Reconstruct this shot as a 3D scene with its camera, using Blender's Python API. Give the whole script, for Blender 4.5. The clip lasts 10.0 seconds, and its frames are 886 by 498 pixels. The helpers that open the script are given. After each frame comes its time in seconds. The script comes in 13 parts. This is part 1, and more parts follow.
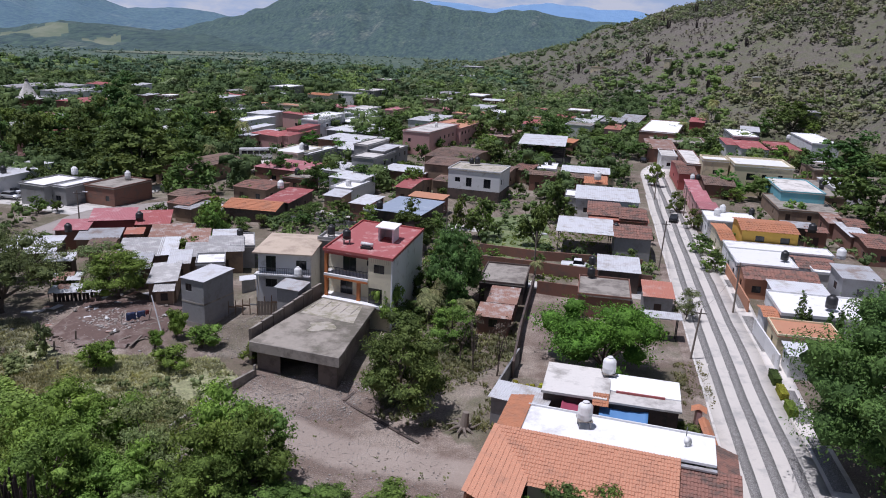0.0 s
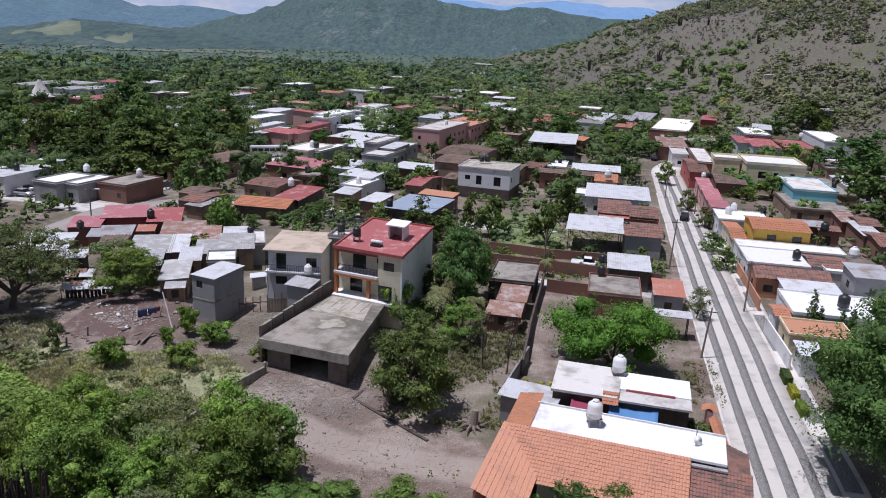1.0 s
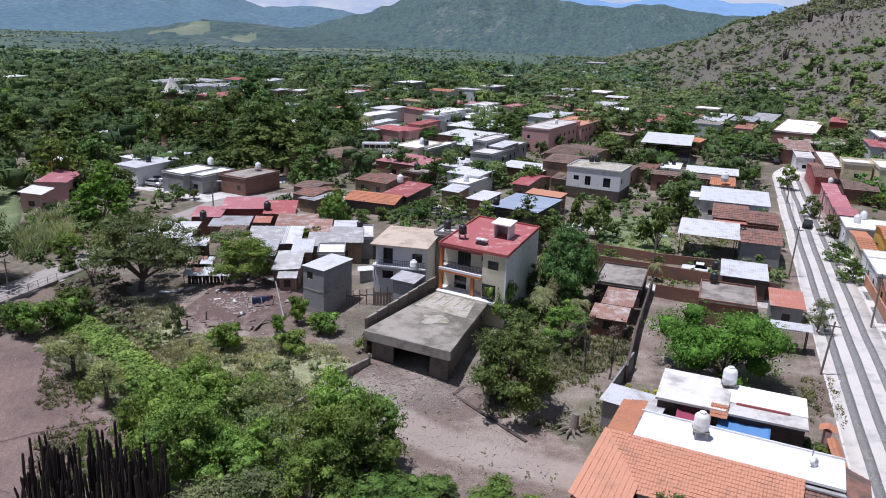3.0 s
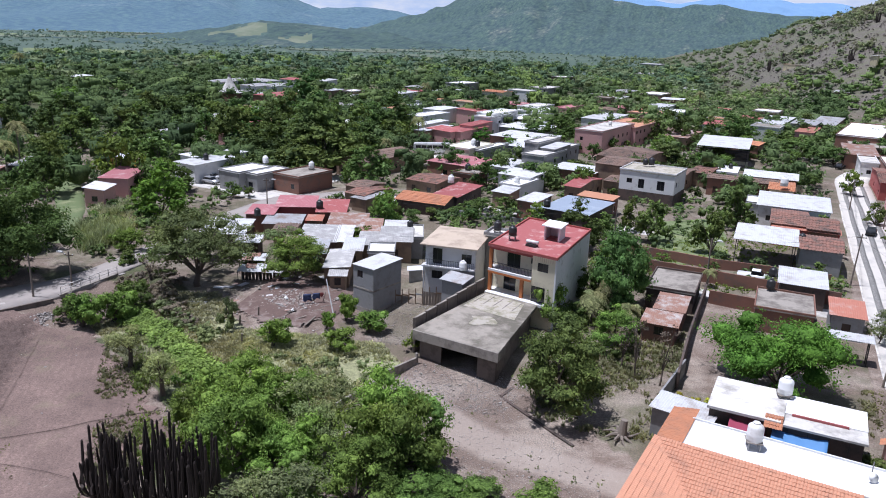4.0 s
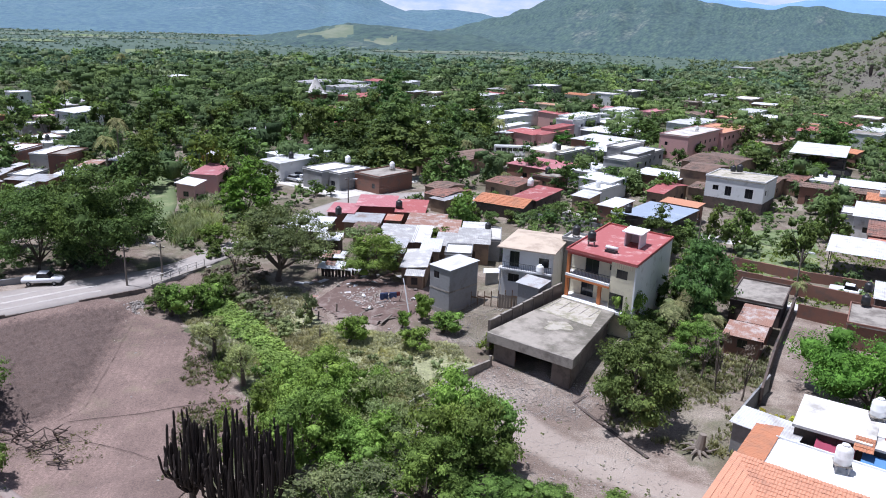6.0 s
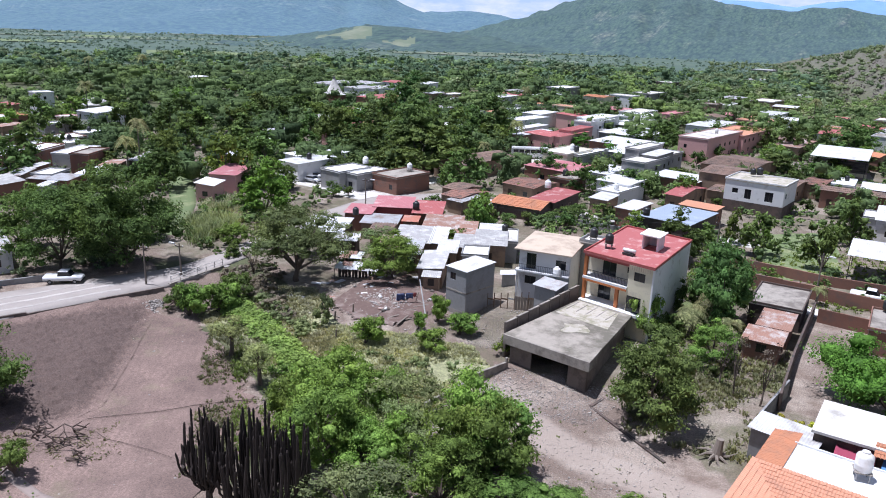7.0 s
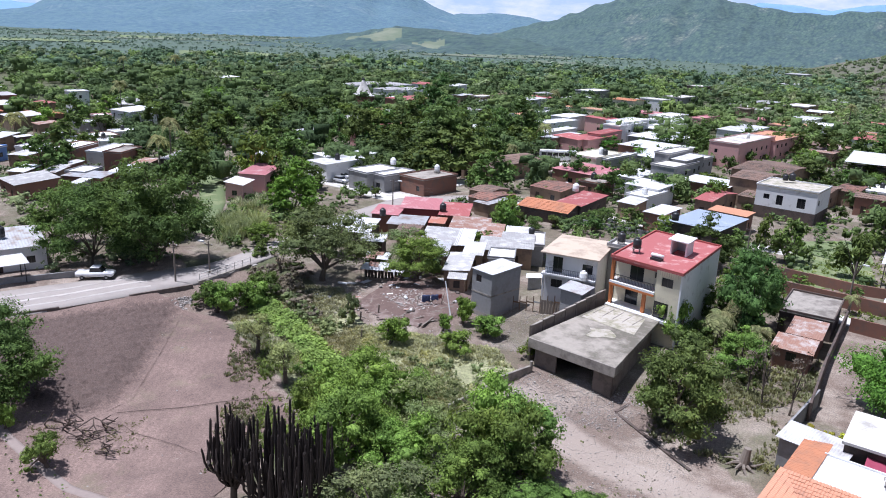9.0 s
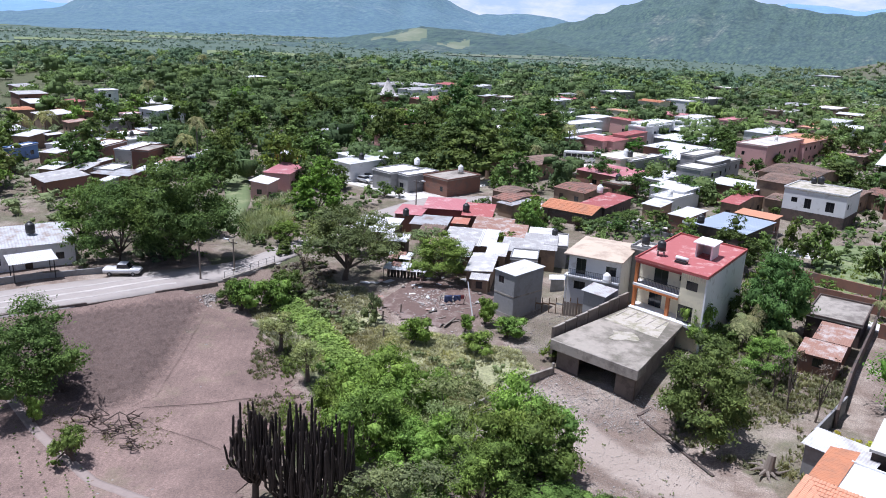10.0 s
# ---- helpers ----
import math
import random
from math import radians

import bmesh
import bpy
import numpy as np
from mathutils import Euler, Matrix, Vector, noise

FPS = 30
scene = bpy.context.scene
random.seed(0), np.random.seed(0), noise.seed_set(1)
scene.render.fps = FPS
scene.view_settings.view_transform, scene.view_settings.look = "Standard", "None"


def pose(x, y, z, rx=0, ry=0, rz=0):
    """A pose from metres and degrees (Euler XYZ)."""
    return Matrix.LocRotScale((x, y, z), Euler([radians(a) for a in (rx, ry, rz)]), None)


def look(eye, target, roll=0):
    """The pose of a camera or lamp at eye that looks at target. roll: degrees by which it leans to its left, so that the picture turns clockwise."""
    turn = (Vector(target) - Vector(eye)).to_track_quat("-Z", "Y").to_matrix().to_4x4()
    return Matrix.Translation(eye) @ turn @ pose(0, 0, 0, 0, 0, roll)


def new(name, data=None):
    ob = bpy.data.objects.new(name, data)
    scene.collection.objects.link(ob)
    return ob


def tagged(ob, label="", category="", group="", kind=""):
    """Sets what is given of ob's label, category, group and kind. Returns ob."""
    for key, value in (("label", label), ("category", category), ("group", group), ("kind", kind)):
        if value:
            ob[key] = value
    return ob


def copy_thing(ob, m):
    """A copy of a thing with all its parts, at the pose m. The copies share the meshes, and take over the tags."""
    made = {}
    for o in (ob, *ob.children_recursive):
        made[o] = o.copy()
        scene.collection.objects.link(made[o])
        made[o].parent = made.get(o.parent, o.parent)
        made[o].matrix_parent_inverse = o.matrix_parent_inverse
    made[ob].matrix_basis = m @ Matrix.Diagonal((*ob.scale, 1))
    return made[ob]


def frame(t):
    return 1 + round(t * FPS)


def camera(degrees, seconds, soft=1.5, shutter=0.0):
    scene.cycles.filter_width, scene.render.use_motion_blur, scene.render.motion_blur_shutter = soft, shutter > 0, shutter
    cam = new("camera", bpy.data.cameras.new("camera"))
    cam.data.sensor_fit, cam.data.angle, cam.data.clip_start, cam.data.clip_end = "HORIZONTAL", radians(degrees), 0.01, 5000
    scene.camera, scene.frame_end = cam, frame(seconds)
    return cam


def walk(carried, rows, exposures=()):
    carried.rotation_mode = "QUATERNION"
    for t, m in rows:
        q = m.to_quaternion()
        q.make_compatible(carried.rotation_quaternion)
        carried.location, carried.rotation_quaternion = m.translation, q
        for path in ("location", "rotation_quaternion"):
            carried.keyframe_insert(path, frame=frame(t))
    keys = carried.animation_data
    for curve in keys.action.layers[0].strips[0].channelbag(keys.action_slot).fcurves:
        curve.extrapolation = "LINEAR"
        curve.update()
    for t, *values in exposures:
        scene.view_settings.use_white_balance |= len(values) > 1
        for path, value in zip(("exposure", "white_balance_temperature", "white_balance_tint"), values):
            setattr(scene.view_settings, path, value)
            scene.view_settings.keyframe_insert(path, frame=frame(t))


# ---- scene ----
EYE = 36.0
cam = camera(61.04, 10.0, soft=1.0)
# seconds, yaw, pitch, roll: the camera hovers and pans
TURNS = [
    (0.0, 0.0, -16.05, 2.53), (0.5, 0.19, -16.15, 2.53), (1.0, 0.77, -16.25, 2.46), (1.5, 2.38, -16.38, 2.39),
    (2.0, 4.5, -16.49, 2.27), (2.5, 6.9, -16.6, 2.16), (4.0, 13.04, -16.75, 2.03), (4.5, 15.04, -16.78, 2.0),
    (5.0, 16.86, -16.8, 1.98), (5.5, 18.2, -16.81, 2.0), (7.0, 20.51, -16.74, 2.06), (7.5, 20.98, -16.71, 2.12),
    (8.0, 21.15, -16.68, 2.19), (8.5, 21.48, -16.66, 2.28), (9.0, 22.6, -16.67, 2.34), (9.5, 23.75, -16.69, 2.38),
    (10.0, 24.41, -16.71, 2.43),
]
EXPOSURES = [(0.0, -0.80, 5860, 19), (2.5, -0.61, 5800, 18), (5.0, -0.25, 5700, 15), (10.0, -0.09, 5710, 16)]
walk(cam, [(t, pose(0, 0, EYE, 0, 0, yaw) @ pose(0, 0, 0, 90 + pitch) @ pose(0, 0, 0, 0, 0, roll)) for t, yaw, pitch, roll in TURNS], EXPOSURES)

# ---- light ----
SUN_TURN, SUN_HIGH = -106.0, 75.0
world = bpy.data.worlds.new("sky")
world.use_nodes = True
scene.world = world
sky = world.node_tree.nodes.new("ShaderNodeTexSky")
sky.sky_type, sky.sun_disc = "NISHITA", False
sky.sun_elevation, sky.sun_rotation = radians(SUN_HIGH), radians(SUN_TURN)
sky.air_density, sky.dust_density, sky.ozone_density = 1.0, 0.7, 1.6
back = world.node_tree.nodes["Background"]
tint = world.node_tree.nodes.new("ShaderNodeMix")
tint.data_type, tint.blend_type = "RGBA", "MULTIPLY"
tint.inputs[0].default_value = 1.0
tint.inputs[7].default_value = (0.74, 0.93, 1.36, 1.0)
world.node_tree.links.new(sky.outputs[0], tint.inputs[6])
cloud = world.node_tree.nodes.new("ShaderNodeTexNoise")
cloud.inputs["Scale"].default_value, cloud.inputs["Detail"].default_value = 5.0, 7.0
band = world.node_tree.nodes.new("ShaderNodeValToRGB")
band.color_ramp.elements[0].position, band.color_ramp.elements[1].position = 0.46, 0.68
world.node_tree.links.new(cloud.outputs["Fac"], band.inputs[0])
white = world.node_tree.nodes.new("ShaderNodeMix")
white.data_type = "RGBA"
white.inputs[7].default_value = (19.0, 20.0, 21.5, 1.0)
world.node_tree.links.new(band.outputs[0], white.inputs[0])
world.node_tree.links.new(tint.outputs[2], white.inputs[6])
world.node_tree.links.new(white.outputs[2], back.inputs[0])
back.inputs[1].default_value = 0.042
sun = new("sun", bpy.data.lights.new("sun", "SUN"))
sun.data.energy, sun.data.angle, sun.data.color = 6.8, radians(0.55), (1.0, 0.97, 0.945)
sun.matrix_world = look((0, 0, 0), (-math.sin(radians(SUN_TURN)) * math.cos(radians(SUN_HIGH)), -math.cos(radians(SUN_TURN)) * math.cos(radians(SUN_HIGH)), -math.sin(radians(SUN_HIGH))))

# ---- materials ----
MATS = {}


def rgb(c):
    return (*c, 1.0)


class Tree:
    """A small builder of node trees."""

    def __init__(self, name):
        self.m = bpy.data.materials.new(name)
        self.m.use_nodes = True
        self.t = self.m.node_tree
        self.b = self.t.nodes["Principled BSDF"]
        self.pos = self.t.nodes.new("ShaderNodeNewGeometry").outputs["Position"]

    def node(self, kind, **put):
        n = self.t.nodes.new(kind)
        for k, v in put.items():
            n.inputs[k].default_value = v
        return n

    def link(self, a, b):
        self.t.links.new(a, b)

    def noise(self, scale, detail=4.0, rough=0.6, vec=None):
        n = self.node("ShaderNodeTexNoise", Scale=scale, Detail=detail, Roughness=rough)
        self.link(vec or self.pos, n.inputs["Vector"])
        return n.outputs["Fac"]

    def ramp(self, fac, stops):
        n = self.t.nodes.new("ShaderNodeValToRGB")
        e = n.color_ramp.elements
        while len(e) < len(stops):
            e.new(0.5)
        for s, (p, c) in zip(e, stops):
            s.position, s.color = p, rgb(c)
        self.link(fac, n.inputs[0])
        return n.outputs[0]

    def mix(self, fac, a, b, mode="MIX"):
        n = self.t.nodes.new("ShaderNodeMix")
        n.data_type, n.blend_type = "RGBA", mode
        for sock, v in ((n.inputs[0], fac), (n.inputs[6], a), (n.inputs[7], b)):
            if isinstance(v, (int, float)):
                sock.default_value = v
            elif isinstance(v, tuple):
                sock.default_value = rgb(v)
            else:
                self.link(v, sock)
        return n.outputs[2]

    def mul(self, a, b, op="MULTIPLY"):
        n = self.t.nodes.new("ShaderNodeMath")
        n.operation = op
        for sock, v in zip(n.inputs, (a, b)):
            if isinstance(v, (int, float)):
                sock.default_value = v
            else:
                self.link(v, sock)
        return n.outputs[0]

    def bump(self, fac, strength, distance):
        n = self.node("ShaderNodeBump", Strength=strength, Distance=distance)
        self.link(fac, n.inputs["Height"])
        self.link(n.outputs[0], self.b.inputs["Normal"])

    def done(self, color, rough, metal=0.0):
        if isinstance(color, tuple):
            self.b.inputs["Base Color"].default_value = rgb(color)
        else:
            self.link(color, self.b.inputs["Base Color"])
        self.b.inputs["Roughness"].default_value = rough
        self.b.inputs["Metallic"].default_value = metal
        return self.m


def surf(name, c1, c2, rough=0.8, fine=6.0, broad=0.35, stain=None, amount=0.5, bump=0.3, metal=0.0):
    """A weathered surface: two colours by fine grain, stains by broad patches, a slight change from thing to thing."""
    k = Tree(name)
    col = k.mix(k.noise(fine, 5.0, 0.65), c1, c2)
    if stain:
        edge = 1.0 - amount
        m = k.ramp(k.noise(broad, 6.0, 0.68), [(edge * 0.5 + 0.18, (0, 0, 0)), (edge * 0.5 + 0.34, (1, 1, 1))])
        col = k.mix(m, col, stain)
    info = k.t.nodes.new("ShaderNodeObjectInfo")
    v = k.mul(k.mul(info.outputs["Random"], 0.22), 0.89, "ADD")
    hsv = k.t.nodes.new("ShaderNodeHueSaturation")
    k.link(v, hsv.inputs["Value"])
    k.link(col, hsv.inputs["Color"])
    k.bump(k.noise(fine * 2.5, 3.0), bump, 0.02)
    MATS[name] = k.done(hsv.outputs[0], rough, metal)
    return MATS[name]


surf("white_paint", (0.74, 0.74, 0.73), (0.65, 0.65, 0.645), 0.75, 2.0, 0.5, (0.45, 0.43, 0.40), 0.25, 0.2)
surf("cream_paint", (0.74, 0.68, 0.50), (0.66, 0.60, 0.44), 0.75, 2.0, 0.5, (0.50, 0.45, 0.36), 0.25, 0.2)
surf("beige_paint", (0.72, 0.62, 0.41), (0.64, 0.55, 0.37), 0.8, 2.0, 0.5, (0.36, 0.31, 0.24), 0.25, 0.2)
surf("yellow_paint", (0.72, 0.46, 0.08), (0.62, 0.39, 0.07), 0.75, 2.0, 0.5, (0.5, 0.33, 0.12), 0.2, 0.2)
surf("orange_paint", (0.50, 0.17, 0.05), (0.42, 0.14, 0.045), 0.7, 2.0, 0.5, None, 0.2, 0.2)
surf("pink_paint", (0.62, 0.36, 0.33), (0.54, 0.31, 0.29), 0.75, 2.0, 0.5, (0.4, 0.27, 0.25), 0.2, 0.2)
surf("red_paint", (0.40, 0.09, 0.08), (0.33, 0.08, 0.07), 0.75, 2.0, 0.5, None, 0.2, 0.2)
surf("blue_paint", (0.14, 0.24, 0.46), (0.11, 0.20, 0.40), 0.75, 2.0, 0.5, None, 0.2, 0.2)
surf("aqua_paint", (0.18, 0.46, 0.52), (0.15, 0.40, 0.46), 0.75, 2.0, 0.5, (0.3, 0.4, 0.42), 0.25, 0.2)
surf("grey_block", (0.32, 0.32, 0.315), (0.23, 0.23, 0.23), 0.92, 3.0, 0.6, (0.22, 0.21, 0.20), 0.35, 0.5)
surf("brick", (0.26, 0.13, 0.09), (0.19, 0.10, 0.075), 0.92, 4.0, 0.6, (0.16, 0.11, 0.09), 0.35, 0.6)
surf("dark_brick", (0.12, 0.085, 0.07), (0.08, 0.06, 0.052), 0.92, 4.0, 0.6, (0.05, 0.045, 0.04), 0.4, 0.6)
surf("adobe", (0.30, 0.21, 0.14), (0.24, 0.17, 0.12), 0.95, 3.0, 0.6, (0.18, 0.13, 0.10), 0.4, 0.6)
surf("concrete", (0.36, 0.325, 0.28), (0.26, 0.235, 0.20), 0.92, 2.5, 0.4, (0.155, 0.135, 0.115), 0.45, 0.5)
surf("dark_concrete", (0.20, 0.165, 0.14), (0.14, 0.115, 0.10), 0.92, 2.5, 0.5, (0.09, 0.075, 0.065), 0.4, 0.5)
surf("pale_concrete", (0.66, 0.63, 0.58), (0.54, 0.515, 0.475), 0.9, 2.5, 0.35, (0.33, 0.31, 0.28), 0.38, 0.4)
surf("white_roof", (0.84, 0.835, 0.82), (0.76, 0.755, 0.74), 0.7, 1.2, 0.3, (0.52, 0.50, 0.47), 0.22, 0.2)
surf("tan_roof", (0.56, 0.46, 0.35), (0.48, 0.39, 0.30), 0.9, 1.2, 0.4, (0.38, 0.30, 0.23), 0.4, 0.3)
surf("red_roof", (0.36, 0.105, 0.10), (0.29, 0.085, 0.082), 0.85, 1.6, 0.5, (0.50, 0.33, 0.305), 0.28, 0.2)
surf("pink_roof", (0.42, 0.16, 0.17), (0.35, 0.13, 0.14), 0.75, 1.0, 0.4, (0.5, 0.34, 0.33), 0.3, 0.2)
surf("blue_roof", (0.31, 0.36, 0.43), (0.26, 0.31, 0.38), 0.55, 1.0, 0.3, (0.42, 0.46, 0.50), 0.25, 0.15)
surf("tin", (0.50, 0.505, 0.51), (0.39, 0.395, 0.40), 0.55, 1.5, 0.5, (0.29, 0.235, 0.20), 0.42, 0.2, 0.3)
surf("white_tin", (0.66, 0.665, 0.67), (0.56, 0.565, 0.57), 0.55, 1.5, 0.5, (0.44, 0.41, 0.38), 0.35, 0.15, 0.1)
surf("worn_tin", (0.42, 0.41, 0.395), (0.28, 0.27, 0.26), 0.8, 2.5, 0.6, (0.54, 0.53, 0.51), 0.4, 0.4)
surf("rusty_tin", (0.34, 0.20, 0.15), (0.26, 0.14, 0.10), 0.7, 1.5, 0.6, (0.46, 0.42, 0.39), 0.4, 0.3, 0.2)
surf("red_tin", (0.44, 0.18, 0.12), (0.37, 0.145, 0.10), 0.6, 1.5, 0.6, (0.44, 0.3, 0.25), 0.3, 0.3)
surf("new_tile", (0.64, 0.325, 0.205), (0.52, 0.25, 0.15), 0.85, 3.0, 0.5, (0.44, 0.23, 0.15), 0.3, 0.4)
surf("old_tile", (0.30, 0.15, 0.11), (0.20, 0.105, 0.08), 0.92, 3.0, 0.7, (0.12, 0.085, 0.07), 0.45, 0.5)
surf("brown_tile", (0.24, 0.155, 0.115), (0.17, 0.115, 0.09), 0.92, 3.0, 0.6, (0.11, 0.085, 0.07), 0.45, 0.5)
surf("orange_tile", (0.50, 0.22, 0.115), (0.40, 0.165, 0.085), 0.88, 3.0, 0.6, (0.36, 0.17, 0.10), 0.4, 0.4)
surf("terracotta", (0.50, 0.245, 0.145), (0.43, 0.205, 0.12), 0.85, 2.0, 0.5, (0.45, 0.25, 0.15), 0.3, 0.2)
surf("black_plastic", (0.02, 0.02, 0.022), (0.03, 0.03, 0.03), 0.45, 2.0, 0.5, None, 0.2, 0.05)
surf("white_plastic", (0.74, 0.74, 0.72), (0.66, 0.66, 0.64), 0.5, 2.0, 0.5, (0.5, 0.48, 0.44), 0.25, 0.05)
surf("wood", (0.20, 0.13, 0.08), (0.13, 0.085, 0.055), 0.85, 3.0, 0.5, None, 0.2, 0.4)
surf("dark_wood", (0.085, 0.058, 0.045), (0.055, 0.04, 0.032), 0.85, 3.0, 0.5, None, 0.2, 0.4)
surf("steel", (0.30, 0.30, 0.30), (0.24, 0.24, 0.24), 0.5, 3.0, 0.5, None, 0.2, 0.1, 0.7)
surf("dark_iron", (0.04, 0.04, 0.042), (0.03, 0.03, 0.03), 0.55, 3.0, 0.5, None, 0.2, 0.1, 0.4)
surf("blue_tarp", (0.10, 0.24, 0.47), (0.08, 0.20, 0.40), 0.5, 1.0, 0.5, None, 0.2, 0.3)
surf("maroon_cloth", (0.30, 0.05, 0.09), (0.24, 0.04, 0.07), 0.9, 2.0, 0.5, None, 0.2, 0.3)
surf("bark", (0.13, 0.10, 0.075), (0.08, 0.062, 0.05), 0.95, 5.0, 0.8, None, 0.2, 0.8)
surf("dead_wood", (0.24, 0.20, 0.165), (0.16, 0.135, 0.11), 0.95, 4.0, 0.8, None, 0.2, 0.7)
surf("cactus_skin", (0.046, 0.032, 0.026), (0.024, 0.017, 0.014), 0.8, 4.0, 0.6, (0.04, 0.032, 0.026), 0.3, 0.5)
surf("stone", (0.36, 0.33, 0.30), (0.26, 0.24, 0.22), 0.92, 2.0, 0.6, (0.18, 0.16, 0.14), 0.4, 0.8)
surf("rubble", (0.50, 0.46, 0.42), (0.34, 0.30, 0.27), 0.95, 2.0, 0.6, (0.24, 0.2, 0.17), 0.4, 0.6)
surf("rubber", (0.02, 0.02, 0.02), (0.03, 0.03, 0.03), 0.85, 3.0, 0.5)
surf("car_silver", (0.52, 0.53, 0.55), (0.50, 0.51, 0.53), 0.3, 1.0, 0.5, None, 0.2, 0.0, 0.6)
surf("car_dark", (0.03, 0.032, 0.036), (0.03, 0.03, 0.034), 0.25, 1.0, 0.5, None, 0.2, 0.0, 0.3)
surf("car_white", (0.72, 0.72, 0.72), (0.70, 0.70, 0.70), 0.3, 1.0, 0.5, None, 0.2, 0.0)


def pane_material():
    k = Tree("window_glass")
    k.b.inputs["IOR"].default_value = 1.5
    MATS["glass"] = k.done((0.018, 0.02, 0.024), 0.12)


pane_material()


def leaf_material(name, light, dark, hue=0.02):
    """Foliage: every leaf has its own shade, some light passes through."""
    k = Tree(name)
    geo = k.t.nodes.new("ShaderNodeNewGeometry")
    info = k.t.nodes.new("ShaderNodeObjectInfo")
    col = k.mix(geo.outputs["Random Per Island"], dark, light)
    patch = k.ramp(k.noise(0.45, 3.0), [(0.35, (0.72, 0.72, 0.72)), (0.68, (1.2, 1.2, 1.1))])
    col = k.mix(1.0, col, patch, "MULTIPLY")
    spray = k.ramp(k.noise(5.0, 4.0, 0.75), [(0.36, (0.62, 0.64, 0.64)), (0.52, (1.0, 1.0, 1.0)), (0.68, (1.28, 1.26, 1.15))])
    col = k.mix(1.0, col, spray, "MULTIPLY")
    stand = k.ramp(k.noise(0.045, 4.0, 0.75), [(0.34, (0.66, 0.72, 0.78)), (0.5, (1.0, 1.0, 1.0)), (0.66, (1.22, 1.16, 0.98))])
    col = k.mix(1.0, col, stand, "MULTIPLY")
    hsv = k.t.nodes.new("ShaderNodeHueSaturation")
    k.link(k.mul(k.mul(info.outputs["Random"], hue * 2), 0.5 - hue * 1.05, "ADD"), hsv.inputs["Hue"])
    k.link(k.mul(k.mul(info.outputs["Random"], 0.45), 0.78, "ADD"), hsv.inputs["Value"])
    k.link(col, hsv.inputs["Color"])
    k.b.inputs["Specular IOR Level"].default_value = 0.12
    k.done(hsv.outputs[0], 0.75)
    tr = k.t.nodes.new("ShaderNodeBsdfTranslucent")
    k.link(k.mix(1.0, hsv.outputs[0], (1.5, 1.45, 1.1), "MULTIPLY"), tr.inputs["Color"])
    mx = k.t.nodes.new("ShaderNodeMixShader")
    mx.inputs[0].default_value = 0.22
    k.link(k.b.outputs[0], mx.inputs[1])
    k.link(tr.outputs[0], mx.inputs[2])
    k.link(mx.outputs[0], k.t.nodes["Material Output"].inputs["Surface"])
    MATS[name] = k.m


leaf_material("leaf_bright", (0.236, 0.352, 0.081), (0.100, 0.160, 0.036))
leaf_material("leaf_mid", (0.184, 0.258, 0.079), (0.073, 0.110, 0.032))
leaf_material("leaf_dark", (0.148, 0.232, 0.069), (0.058, 0.097, 0.030))
leaf_material("leaf_olive", (0.258, 0.308, 0.144), (0.125, 0.156, 0.073))
leaf_material("leaf_acacia", (0.194, 0.247, 0.105), (0.094, 0.125, 0.053))
leaf_material("leaf_grey", (0.330, 0.280, 0.220), (0.190, 0.160, 0.125))
leaf_material("leaf_pale", (0.400, 0.415, 0.180), (0.240, 0.265, 0.110))
leaf_material("leaf_lime", (0.160, 0.347, 0.058), (0.080, 0.181, 0.033))
leaf_material("reed_leaf", (0.420, 0.500, 0.260), (0.260, 0.330, 0.150))
leaf_material("leaf_palm", (0.315, 0.318, 0.155), (0.155, 0.170, 0.074))
leaf_material("grass_blade", (0.300, 0.300, 0.170), (0.170, 0.185, 0.092))
leaf_material("dry_grass", (0.46, 0.44, 0.29), (0.28, 0.285, 0.17))
leaf_material("vine_leaf", (0.310, 0.430, 0.120), (0.170, 0.260, 0.070))


def clump_material(name, light, dark, fine=1.1):
    """Distant foliage: each crown has its own tone, its sprays vary a little about it."""
    k = Tree(name)
    geo = k.t.nodes.new("ShaderNodeNewGeometry")
    tone = k.t.nodes.new("ShaderNodeAttribute")
    tone.attribute_name = "tone"
    col = k.mix(k.mul(k.mul(geo.outputs["Random Per Island"], 0.35), k.mul(tone.outputs["Fac"], 0.65), "ADD"), dark, light)
    spray = k.ramp(k.noise(fine, 5.0, 0.75), [(0.36, (0.66, 0.68, 0.68)), (0.50, (1.0, 1.0, 1.0)), (0.64, (1.25, 1.22, 1.12))])
    col = k.mix(1.0, col, spray, "MULTIPLY")
    stand = k.ramp(k.noise(0.02, 4.0, 0.75), [(0.36, (0.76, 0.80, 0.82)), (0.5, (1.0, 1.0, 1.0)), (0.64, (1.22, 1.16, 1.0))])
    col = k.mix(1.0, col, stand, "MULTIPLY")
    k.bump(k.noise(fine * 0.8, 5.0, 0.75), 0.5, 0.6 / fine)
    k.b.inputs["Specular IOR Level"].default_value = 0.1
    k.done(col, 0.85)
    tr = k.t.nodes.new("ShaderNodeBsdfTranslucent")
    k.link(col, tr.inputs["Color"])
    mx = k.t.nodes.new("ShaderNodeMixShader")
    mx.inputs[0].default_value = 0.25
    k.link(k.b.outputs[0], mx.inputs[1])
    k.link(tr.outputs[0], mx.inputs[2])
    k.link(mx.outputs[0], k.t.nodes["Material Output"].inputs["Surface"])
    MATS[name] = k.m


